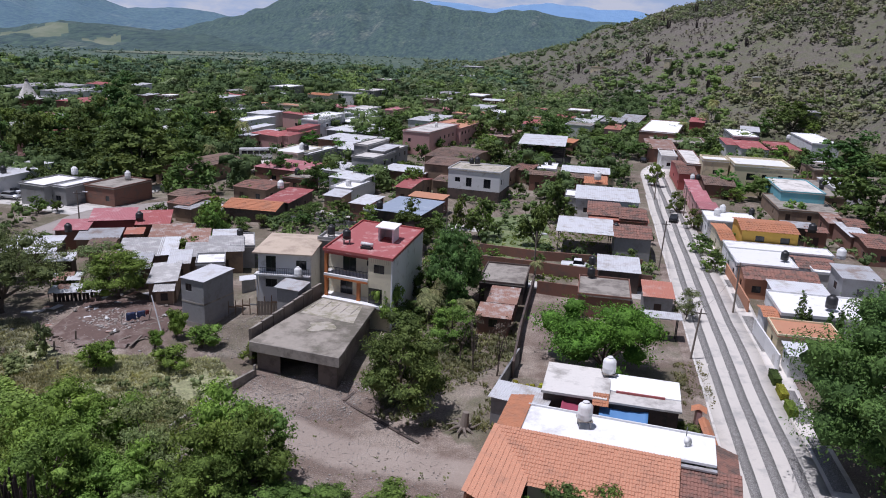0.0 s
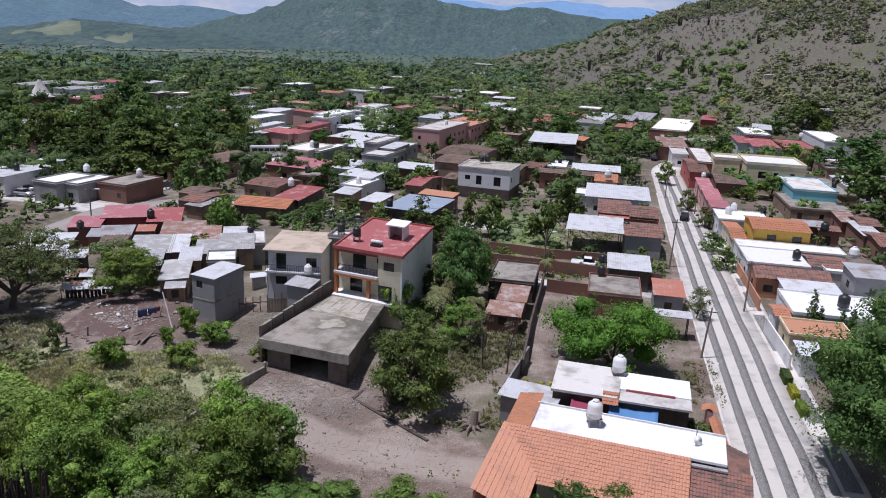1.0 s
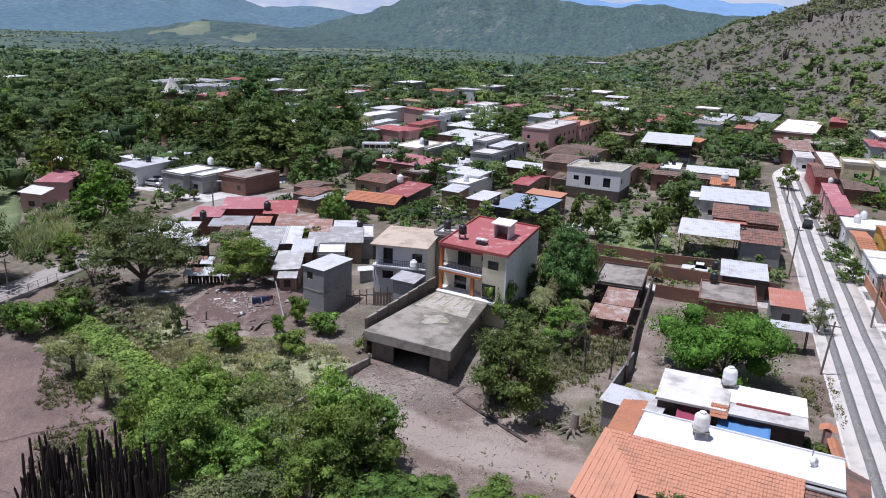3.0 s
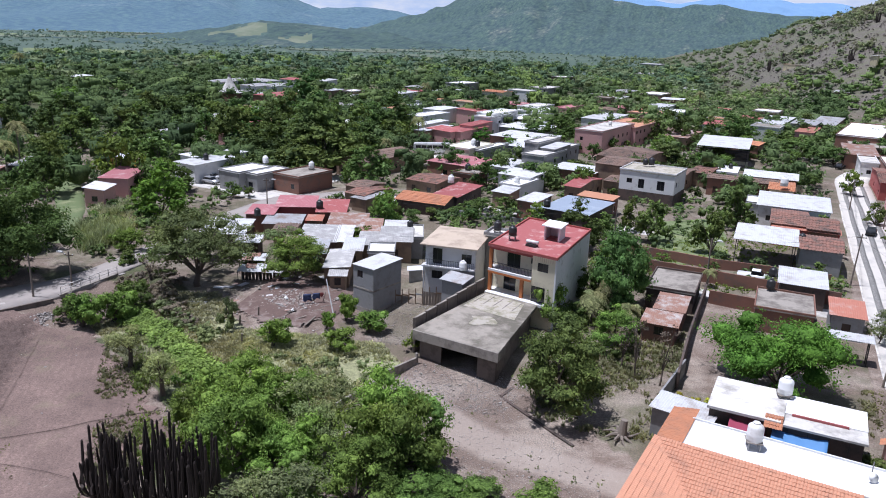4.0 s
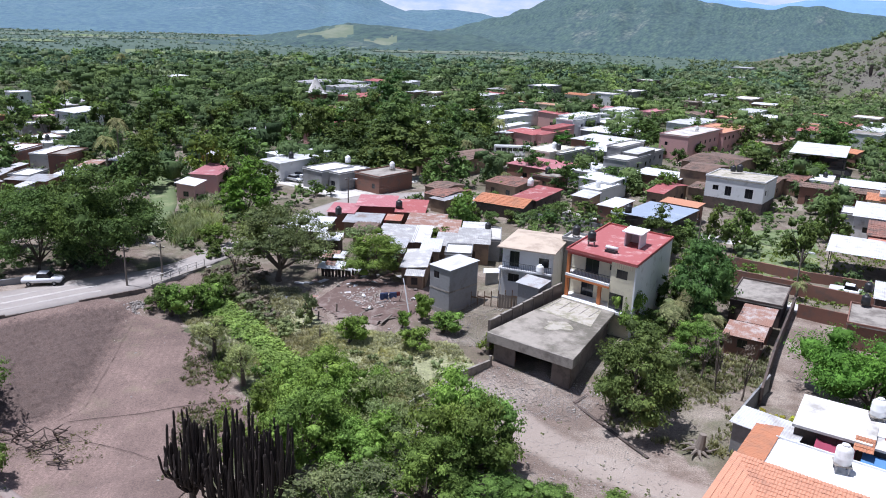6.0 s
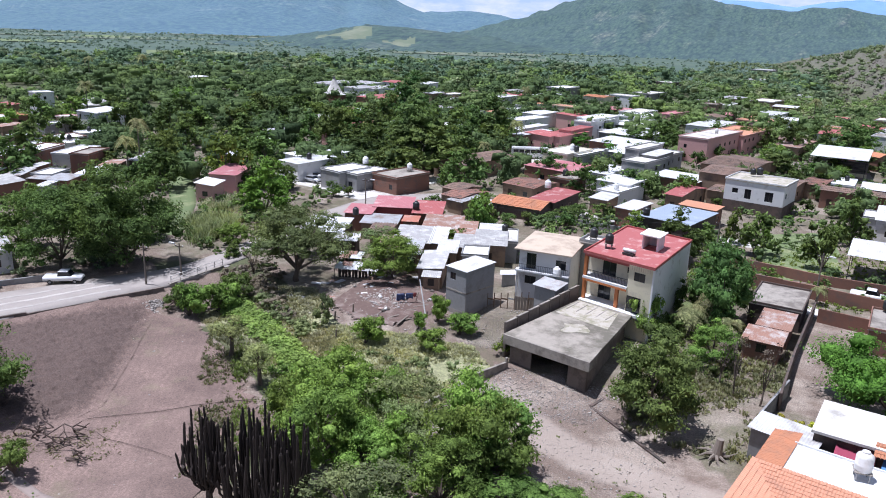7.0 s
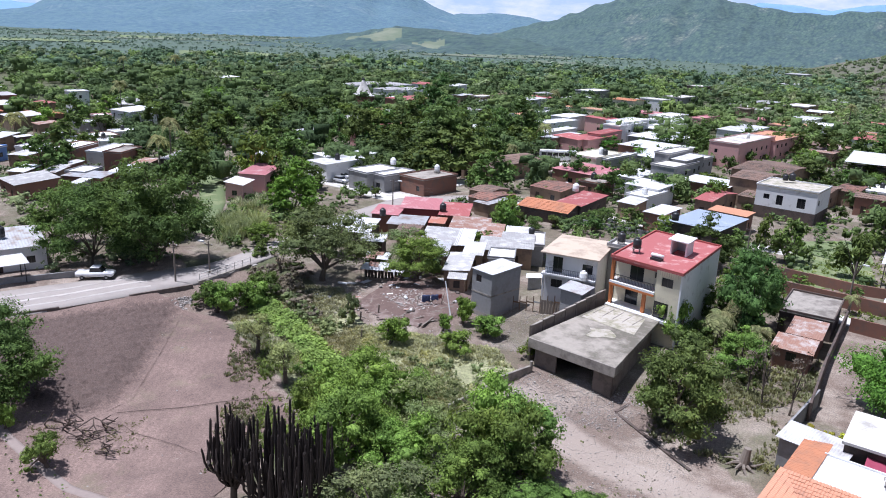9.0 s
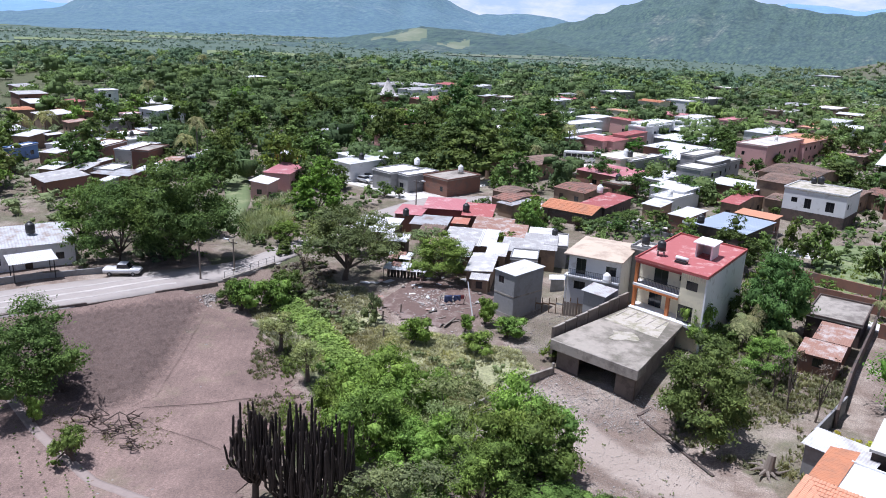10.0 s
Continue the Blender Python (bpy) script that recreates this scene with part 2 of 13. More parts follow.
clump_material("clump_bright", (0.260, 0.362, 0.119), (0.144, 0.218, 0.073), 1.6)
clump_material("clump_mid", (0.195, 0.272, 0.104), (0.085, 0.128, 0.052), 1.6)
clump_material("clump_dark", (0.148, 0.215, 0.086), (0.056, 0.089, 0.040), 1.6)
clump_material("clump_olive", (0.263, 0.323, 0.168), (0.131, 0.175, 0.093), 1.4)
clump_material("clump_grey", (0.260, 0.225, 0.210), (0.180, 0.156, 0.145), 1.6)
# clump_far and clump_distant: distance haze painted in as a bluer, greyer green
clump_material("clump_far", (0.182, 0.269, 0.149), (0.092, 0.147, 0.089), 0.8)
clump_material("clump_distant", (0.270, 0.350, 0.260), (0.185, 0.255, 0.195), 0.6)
clump_material("clump_hill", (0.300, 0.298, 0.205), (0.215, 0.213, 0.148), 0.9)
clump_material("clump_hill_green", (0.285, 0.325, 0.160), (0.190, 0.225, 0.112), 0.9)
# valley fields: mild haze is put into these dull bluish greens
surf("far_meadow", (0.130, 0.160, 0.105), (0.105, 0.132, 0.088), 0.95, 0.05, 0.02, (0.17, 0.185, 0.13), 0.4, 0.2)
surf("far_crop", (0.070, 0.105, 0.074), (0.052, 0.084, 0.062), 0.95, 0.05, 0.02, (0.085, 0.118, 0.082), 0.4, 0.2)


def ground_material():
    """Earth, dry soil, gravel and grass, by the attribute of the sheet and by patches."""
    k = Tree("earth")
    cover = k.t.nodes.new("ShaderNodeAttribute")
    cover.attribute_name = "cover"
    soil = k.mix(k.noise(0.5, 6.0, 0.7), (0.245, 0.186, 0.147), (0.118, 0.088, 0.070))
    grit = k.ramp(k.noise(7.0, 7.0, 0.8), [(0.40, (0.62, 0.62, 0.62)), (0.60, (1.3, 1.28, 1.27)), (0.72, (1.9, 1.88, 1.85))])
    worn = k.ramp(k.noise(0.11, 7.0, 0.7), [(0.47, (0, 0, 0)), (0.60, (1, 1, 1))])
    soil = k.mix(k.mul(worn, 0.7), soil, (0.375, 0.32, 0.265))
    soil = k.mix(1.0, soil, grit, "MULTIPLY")
    track = k.t.nodes.new("ShaderNodeAttribute")
    track.attribute_name = "track"
    beaten = k.ramp(k.mul(track.outputs["Fac"], k.mul(k.noise(0.5, 6.0, 0.75), 0.8), "ADD"), [(0.62, (0, 0, 0)), (0.95, (1, 1, 1))])
    soil = k.mix(k.mul(beaten, 0.75), soil, k.mix(k.noise(5.0, 6.0, 0.8), (0.42, 0.355, 0.295), (0.30, 0.245, 0.205)))
    chip = k.t.nodes.new("ShaderNodeTexVoronoi")
    chip.inputs["Scale"].default_value = 4.2
    k.link(k.pos, chip.inputs["Vector"])
    chips = k.ramp(chip.outputs["Distance"], [(0.10, (1, 1, 1)), (0.19, (0, 0, 0))])
    strewn = k.ramp(k.noise(0.22, 5.0, 0.7), [(0.44, (0, 0, 0)), (0.60, (1, 1, 1))])
    soil = k.mix(k.mul(k.mul(chips, strewn), 0.8), soil, (0.50, 0.46, 0.42))
    green = k.mix(k.noise(0.3, 6.0, 0.7), (0.112, 0.108, 0.060), (0.058, 0.070, 0.032))
    blade = k.ramp(k.noise(2.2, 5.0, 0.8), [(0.35, (0.55, 0.55, 0.5)), (0.68, (1.35, 1.4, 1.2))])
    green = k.mix(1.0, green, blade, "MULTIPLY")
    m = k.mul(k.mul(k.noise(0.12, 6.0, 0.75), 1.6), k.mul(cover.outputs["Fac"], 2.0), "ADD")
    m = k.ramp(k.mul(m, 0.4), [(0.53, (0, 0, 0)), (0.75, (1, 1, 1))])
    verge = k.t.nodes.new("ShaderNodeAttribute")
    verge.attribute_name = "verge"
    straw = k.mix(k.noise(0.7, 6.0, 0.75), (0.40, 0.375, 0.25), (0.20, 0.215, 0.115))
    straw = k.mix(1.0, straw, blade, "MULTIPLY")
    dry = k.ramp(k.mul(verge.outputs["Fac"], k.mul(k.noise(0.35, 6.0, 0.75), 0.7), "ADD"), [(0.70, (0, 0, 0)), (1.25, (1, 1, 1))])
    k.bump(k.noise(4.0, 8.0, 0.8), 0.7, 0.10)
    hill = k.t.nodes.new("ShaderNodeAttribute")
    hill.attribute_name = "hill"
    litter = k.mix(k.noise(0.05, 8.0, 0.75), (0.182, 0.154, 0.156), (0.116, 0.099, 0.101))
    tuft = k.ramp(k.noise(0.16, 6.0, 0.75), [(0.38, (0, 0, 0)), (0.56, (1, 1, 1))])
    drift = k.ramp(k.noise(0.016, 6.0, 0.7), [(0.38, (0.25, 0.25, 0.25)), (0.56, (1.0, 1.0, 1.0))])
    stony = k.ramp(k.noise(0.7, 7.0, 0.85), [(0.38, (0.55, 0.55, 0.55)), (0.52, (1.0, 0.99, 0.98)), (0.66, (1.6, 1.56, 1.52))])
    litter = k.mix(1.0, litter, stony, "MULTIPLY")
    litter = k.mix(k.mul(tuft, drift), litter, (0.120, 0.128, 0.075))
    col = k.mix(k.mul(hill.outputs["Fac"], 0.9), k.mix(dry, k.mix(m, soil, green), straw), k.mix(1.0, litter, blade, "MULTIPLY"))
    MATS["earth"] = k.done(col, 0.95)


ground_material()


def field_material():
    """Ploughed earth with fine furrows."""
    k = Tree("ploughed_earth")
    rot = k.t.nodes.new("ShaderNodeMapping")
    rot.inputs["Rotation"].default_value = (0, 0, radians(-28))
    k.link(k.pos, rot.inputs["Vector"])
    wave = k.node("ShaderNodeTexWave", Scale=0.42, Distortion=7.0, Detail=5.0)
    k.link(rot.outputs[0], wave.inputs["Vector"])
    col = k.mix(k.noise(0.25, 7.0, 0.8), (0.300, 0.212, 0.178), (0.106, 0.075, 0.063))
    grit = k.ramp(k.noise(6.0, 7.0, 0.82), [(0.38, (0.58, 0.58, 0.58)), (0.62, (1.4, 1.38, 1.36))])
    broad = k.ramp(k.noise(0.05, 6.0, 0.7), [(0.40, (0.74, 0.73, 0.73)), (0.60, (1.2, 1.2, 1.2))])
    col = k.mix(1.0, col, broad, "MULTIPLY")
    col = k.mix(1.0, col, grit, "MULTIPLY")
    col = k.mix(k.mul(k.mul(wave.outputs["Fac"], 0.4), k.noise(0.08, 3.0)), col, (0.12, 0.086, 0.074))
    weedy = k.ramp(k.noise(0.09, 7.0, 0.75), [(0.56, (0, 0, 0)), (0.68, (1, 1, 1))])
    col = k.mix(k.mul(weedy, 0.45), col, (0.185, 0.175, 0.098))
    tilled = k.t.nodes.new("ShaderNodeAttribute")
    tilled.attribute_name = "tilled"
    loose = k.mix(k.noise(1.4, 7.0, 0.8), (0.150, 0.106, 0.090), (0.045, 0.032, 0.028))
    loose = k.mix(1.0, loose, grit, "MULTIPLY")
    turned = k.ramp(k.mul(tilled.outputs["Fac"], k.mul(k.noise(0.3, 6.0, 0.75), 0.9), "ADD"), [(0.50, (0, 0, 0)), (0.85, (1, 1, 1))])
    col = k.mix(k.mul(turned, 0.92), col, loose)
    h = k.mul(k.mul(wave.outputs["Fac"], 0.1), k.noise(4.0, 8.0, 0.8), "ADD")
    k.bump(h, 0.7, 0.1)
    MATS["field"] = k.done(col, 0.95)


field_material()


def cobble_material():
    k = Tree("cobbles")
    v = k.node("ShaderNodeTexVoronoi", Scale=5.5)
    v.feature = "DISTANCE_TO_EDGE"
    k.link(k.pos, v.inputs["Vector"])
    c = k.node("ShaderNodeTexVoronoi", Scale=5.5)
    k.link(k.pos, c.inputs["Vector"])
    tone = k.mix(c.outputs["Color"], (0.21, 0.20, 0.19), (0.36, 0.35, 0.335))
    edge = k.ramp(v.outputs[0], [(0.02, (0.45, 0.45, 0.43)), (0.16, (1, 1, 1))])
    col = k.mix(1.0, tone, edge, "MULTIPLY")
    col = k.mix(k.mul(k.noise(0.4, 5.0), 0.35), col, (0.24, 0.22, 0.19))
    k.bump(k.ramp(v.outputs[0], [(0.0, (0, 0, 0)), (0.3, (1, 1, 1))]), 0.6, 0.05)
    MATS["cobbles"] = k.done(col, 0.85)


cobble_material()
surf("road_concrete", (0.684, 0.638, 0.572), (0.581, 0.544, 0.488), 0.9, 5.0, 0.3, (0.44, 0.42, 0.39), 0.35, 0.2)
surf("worn_road", (0.47, 0.43, 0.395), (0.39, 0.355, 0.325), 0.92, 4.0, 0.3, (0.34, 0.305, 0.275), 0.45, 0.2)
surf("dusty_concrete", (0.385, 0.345, 0.312), (0.30, 0.268, 0.242), 0.92, 4.0, 0.2, (0.30, 0.265, 0.24), 0.4, 0.3)


def mountain_material(name, c1, c2, c3, air, far, grain, haze_glow, bearing, depth=0.22):
    """Wooded slopes with bare patches; the blue haze of the air between is painted into colour and emission."""
    k = Tree(name)
    turn = k.node("ShaderNodeMapping")
    turn.inputs["Rotation"].default_value = (0, 0, radians(bearing))
    k.link(k.pos, turn.inputs["Vector"])
    deep = k.node("ShaderNodeMapping", Scale=(1.0, depth, 1.0))
    k.link(turn.outputs[0], deep.inputs["Vector"])
    k.pos = deep.outputs[0]
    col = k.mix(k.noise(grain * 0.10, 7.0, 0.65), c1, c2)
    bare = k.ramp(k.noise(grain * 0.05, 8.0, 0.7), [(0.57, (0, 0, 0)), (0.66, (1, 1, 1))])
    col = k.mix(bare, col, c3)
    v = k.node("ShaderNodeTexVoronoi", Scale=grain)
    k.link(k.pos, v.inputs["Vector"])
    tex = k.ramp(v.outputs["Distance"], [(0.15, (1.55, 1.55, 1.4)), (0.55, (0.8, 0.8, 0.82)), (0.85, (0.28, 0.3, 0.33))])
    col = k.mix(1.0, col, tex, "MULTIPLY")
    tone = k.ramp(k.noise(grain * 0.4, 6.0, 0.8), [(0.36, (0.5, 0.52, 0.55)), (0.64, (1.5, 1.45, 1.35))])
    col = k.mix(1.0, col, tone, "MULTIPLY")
    # distance haze: the air's blue is blended over the slope's own colour
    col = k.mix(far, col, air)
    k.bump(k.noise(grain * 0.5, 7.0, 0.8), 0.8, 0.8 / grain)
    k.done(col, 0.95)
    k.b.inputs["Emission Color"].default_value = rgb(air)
    k.b.inputs["Emission Strength"].default_value = haze_glow
    MATS[name] = k.m


# each range sets how much haze goes into its colour and emission
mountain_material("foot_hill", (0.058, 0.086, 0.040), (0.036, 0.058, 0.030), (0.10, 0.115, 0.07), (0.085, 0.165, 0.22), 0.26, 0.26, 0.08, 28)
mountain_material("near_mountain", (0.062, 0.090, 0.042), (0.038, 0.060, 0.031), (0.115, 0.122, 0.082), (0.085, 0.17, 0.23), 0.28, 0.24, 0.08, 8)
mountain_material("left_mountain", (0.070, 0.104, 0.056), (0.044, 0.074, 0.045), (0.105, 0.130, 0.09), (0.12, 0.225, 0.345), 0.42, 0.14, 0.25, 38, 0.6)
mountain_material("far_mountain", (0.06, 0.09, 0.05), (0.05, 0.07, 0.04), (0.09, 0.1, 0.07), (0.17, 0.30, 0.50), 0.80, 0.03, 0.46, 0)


def sky_bank_material():
    """Bright haze and thin cloud low over the horizon."""
    k = Tree("sky_bank")
    flat = k.node("ShaderNodeMapping", Scale=(1.0, 1.0, 3.0))
    k.link(k.pos, flat.inputs["Vector"])
    puff = k.ramp(k.noise(0.0028, 7.0, 0.6, flat.outputs[0]), [(0.44, (0.60, 0.74, 0.98)), (0.62, (0.90, 0.94, 1.02))])
    k.done((0.0, 0.0, 0.0), 1.0)
    k.link(puff, k.b.inputs["Emission Color"])
    k.b.inputs["Emission Strength"].default_value = 1.0
    k.b.inputs["Specular IOR Level"].default_value = 0.0
    MATS["sky_bank"] = k.m


sky_bank_material()
surf("tilled_earth", (0.150, 0.108, 0.092), (0.036, 0.026, 0.022), 0.95, 2.6, 0.4, (0.120, 0.088, 0.075), 0.3, 1.0)
surf("faded_blue", (0.10, 0.13, 0.25), (0.07, 0.09, 0.18), 0.9, 3.0, 0.6, None, 0.2, 0.4)
surf("faded_red", (0.30, 0.07, 0.07), (0.22, 0.05, 0.05), 0.9, 3.0, 0.6, None, 0.2, 0.4)
surf("yard_earth", (0.185, 0.122, 0.100), (0.080, 0.052, 0.043), 0.95, 3.0, 0.35, (0.27, 0.215, 0.185), 0.3, 0.8)
surf("path_earth", (0.29, 0.235, 0.205), (0.22, 0.175, 0.155), 0.95, 2.0, 0.5, (0.22, 0.18, 0.155), 0.35, 0.5)
leaf_material("leaf_yellow", (0.50, 0.48, 0.06), (0.28, 0.30, 0.05))
surf("old_screed", (0.46, 0.42, 0.36), (0.36, 0.325, 0.27), 0.92, 2.0, 0.8, (0.24, 0.225, 0.15), 0.45, 0.4)
surf("slab_top", (0.43, 0.385, 0.325), (0.27, 0.24, 0.20), 0.92, 1.6, 0.22, (0.15, 0.135, 0.105), 0.5, 0.5)
surf("meadow", (0.16, 0.20, 0.085), (0.10, 0.14, 0.055), 0.95, 1.2, 0.3, (0.26, 0.27, 0.14), 0.35, 0.6)

# ---- builders ----
def empty(name, m, label, category, group="", kind=""):
    ob = new(name)
    ob.empty_display_size = 0.2
    ob.matrix_basis = m
    return tagged(ob, label, category, group, kind)


def part(name, bm, material, parent, label=""):
    """Links a bmesh as one mesh object under a thing or a part."""
    me = bpy.data.meshes.new(name)
    bm.to_mesh(me)
    bm.free()
    me.materials.append(MATS[material])
    ob = new(name, me)
    ob.parent = parent
    return tagged(ob, label)


def solo(name, bm, material, label, category, group="", kind=""):
    ob = part(name, bm, material, None, label)
    return tagged(ob, label, category, group, kind)


def bulk(name, verts, faces, material, parent=None, smooth=False):
    """A mesh from arrays: verts (n, 3), faces (m, 4) or (m, 3)."""
    verts, faces = np.asarray(verts, np.float32), np.asarray(faces, np.int32)
    me = bpy.data.meshes.new(name)
    n, k = faces.shape
    me.vertices.add(len(verts))
    me.vertices.foreach_set("co", verts.ravel())
    me.loops.add(n * k)
    me.loops.foreach_set("vertex_index", faces.ravel())
    me.polygons.add(n)
    me.polygons.foreach_set("loop_start", np.arange(0, n * k, k, dtype=np.int32))
    me.polygons.foreach_set("loop_total", np.full(n, k, np.int32))
    if smooth:
        me.polygons.foreach_set("use_smooth", np.ones(n, bool))
    me.update(calc_edges=True)
    me.materials.append(MATS[material])
    ob = new(name, me)
    ob.parent = parent
    return ob


def box(bm, x0, y0, z0, x1, y1, z1):
    vs = [bm.verts.new((x, y, z)) for z in (z0, z1) for x, y in ((x0, y0), (x1, y0), (x1, y1), (x0, y1))]
    for f in ((3, 2, 1, 0), (4, 5, 6, 7), (0, 1, 5, 4), (1, 2, 6, 5), (2, 3, 7, 6), (3, 0, 4, 7)):
        bm.faces.new([vs[i] for i in f])
    return vs


def boxes(*rows):
    bm = bmesh.new()
    for r in rows:
        box(bm, *r)
    return bm


def prism(bm, ring, top):
    """A closed solid between two rings of points."""
    a, b = [bm.verts.new(p) for p in ring], [bm.verts.new(p) for p in top]
    n = len(a)
    bm.faces.new(a[::-1])
    bm.faces.new(b)
    for i in range(n):
        bm.faces.new((a[i], a[(i + 1) % n], b[(i + 1) % n], b[i]))


def tube(bm, p0, p1, r0, r1, n=7):
    """A tapered round bar from p0 to p1."""
    p0, p1 = Vector(p0), Vector(p1)
    q = (p1 - p0).to_track_quat("Z", "Y")
    rings = []
    for p, r in ((p0, r0), (p1, r1)):
        rings.append([p + q @ Vector((r * math.cos(6.2832 * i / n), r * math.sin(6.2832 * i / n), 0)) for i in range(n)])
    prism(bm, *rings)


def lathe(bm, rows, n=14, x=0.0, y=0.0):
    """A turned form: rows of (radius, height)."""
    rings = [[bm.verts.new((x + r * math.cos(6.2832 * i / n), y + r * math.sin(6.2832 * i / n), z)) for i in range(n)] for r, z in rows]
    bm.faces.new(rings[0][::-1])
    bm.faces.new(rings[-1])
    for a, b in zip(rings, rings[1:]):
        for i in range(n):
            bm.faces.new((a[i], a[(i + 1) % n], b[(i + 1) % n], b[i]))


def smooth(bm):
    for f in bm.faces:
        f.smooth = True
    return bm


# ---- the lie of the land ----
def lerp_at(v, xs, ys):
    return np.interp(v, xs, ys)


ROAD_A, ROAD_B = np.array((30.55, 62.0)), np.array((55.3, 193.0))
ROAD_DIR = (ROAD_B - ROAD_A) / np.linalg.norm(ROAD_B - ROAD_A)
ROAD_TURN = -math.degrees(math.atan2(ROAD_DIR[0], ROAD_DIR[1]))


def bank(x, y):
    """How far a place lies outside the sunk field and stream bed, in metres (inside: minus)."""
    u, v = (x + 42.0) * 0.82 - (y - 52.0) * 0.57, (x + 42.0) * 0.57 + (y - 52.0) * 0.82
    return np.maximum(np.abs(u + 18.0) - 26.0, np.abs(v + 10.0) - 27.0)


def rise(x, y):
    """Height of the hill and of the valley's floor."""
    r, az = np.hypot(x, y), np.degrees(np.arctan2(x, y))
    foot = lerp_at(az, (-180, -40, 2, 4.3, 8.6, 14.8, 21.8, 27.8, 32, 60, 120, 180), (9000, 9000, 1000, 620, 400, 330, 300, 300, 235, 190, 300, 9000))
    tall = lerp_at(az, (-180, 2, 5, 8.9, 10.5, 13.2, 17.3, 21, 28, 45, 90, 130, 180), (0, 0, 12, 30, 44, 52, 66, 78, 105, 125, 90, 0, 0))
    s = np.clip((r - foot) / 330.0, 0, 1)
    folds = np.sin(az * 1.15 + r * 0.006) * 0.5 + np.sin(az * 0.45 - r * 0.011 + 1.0) * 0.5
    return tall * (s * s * (3 - 2 * s)) ** 0.85 * (1.0 + 0.06 * folds * (1 - s))


def wobble(x, y):
    return 0.12 * np.sin(x * 0.31 + y * 0.17) + 0.10 * np.sin(x * 0.13 - y * 0.29 + 2.0) + 0.06 * np.sin(x * 0.9 + 1.0) * np.sin(y * 0.8)


BARE_LOT = [(-22.0, 38.0), (4.0, 38.0), (5.0, 60.0), (-2.0, 66.5), (-9.0, 72.5), (-20.0, 74.5), (-23.5, 66.0)]
TRACK = [(-19.0, 68.5), (-16.8, 66.2), (-11.6, 62.0), (-6.5, 59.6), (-0.8, 58.4), (6.0, 56.0)]
YARD = [(-46.3, 81.0), (-40.0, 77.2), (-35.3, 77.6), (-32.6, 83.5), (-33.0, 91.5), (-46.0, 95.0)]
VERGES = [[(-62.0, 74.0), (-57.0, 71.0), (-40.0, 58.0), (-36.0, 66.0), (-43.0, 78.0), (-51.0, 86.0), (-58.0, 84.0)], [(-43.0, 76.0), (-38.0, 62.0), (-24.0, 62.0), (-20.5, 72.0), (-25.0, 77.0)]]
FIELD = [(-34.0, 40.0), (-36.0, 56.0), (-61.0, 73.0), (-74.0, 77.0), (-100.0, 36.0), (-60.0, 14.0)]


# the edge of the road above the field
EDGE_Y = (0, 27, 50.5, 55.8, 62.6, 69.9, 77.4, 88, 120)
EDGE_X = (-118, -101, -85.9, -82.5, -78.0, -73.8, -69.4, -67.0, -66.5)


def inside(x, y, pts):
    """How far a place lies inside a convex outline, in metres."""
    out = np.full(np.shape(x), 1e9)
    for (ax, ay), (bx, by) in zip(pts, pts[1:] + pts[:1]):
        out = np.minimum(out, ((bx - ax) * (y - ay) - (by - ay) * (x - ax)) / math.hypot(bx - ax, by - ay))
    return out


def land(x, y):
    b = bank(x, y)
    dip = -1.7 * np.clip((2.0 - b) / 7.0, 0, 1)
    off = (x - lerp_at(y, EDGE_Y, EDGE_X)) * 0.84
    dip = dip * np.clip((off - 0.2) / lerp_at(y, (70, 77), (5.5, 1.6)), 0, 1)
    near = np.clip((np.hypot(x, y) - 10) / 10, 0, 1)
    lot = -1.0 * np.exp(-(((x + 10) / 15.0) ** 2 + ((y - 63) / 11.0) ** 2) ** 2)
    mound = 2.3 * np.exp(-((x + 20.5) / 6.0) ** 2 - ((y - 95.5) / 7.0) ** 2)
    yard = 0.55 * np.clip(inside(x, y, YARD) / 0.7 + 0.5, 0, 1)
    return rise(x, y) + dip * near + lot + mound + yard + wobble(x, y) * 0.7 - 0.12


def land_at(x, y):
    return float(land(np.array([x], float), np.array([y], float))[0])


def in_poly(x, y, pts):
    """Which places lie in a convex outline."""
    ok = np.ones(x.shape, bool)
    for (ax, ay), (bx, by) in zip(pts, pts[1:] + pts[:1]):
        ok &= (bx - ax) * (y - ay) - (by - ay) * (x - ax) >= 0
    return ok


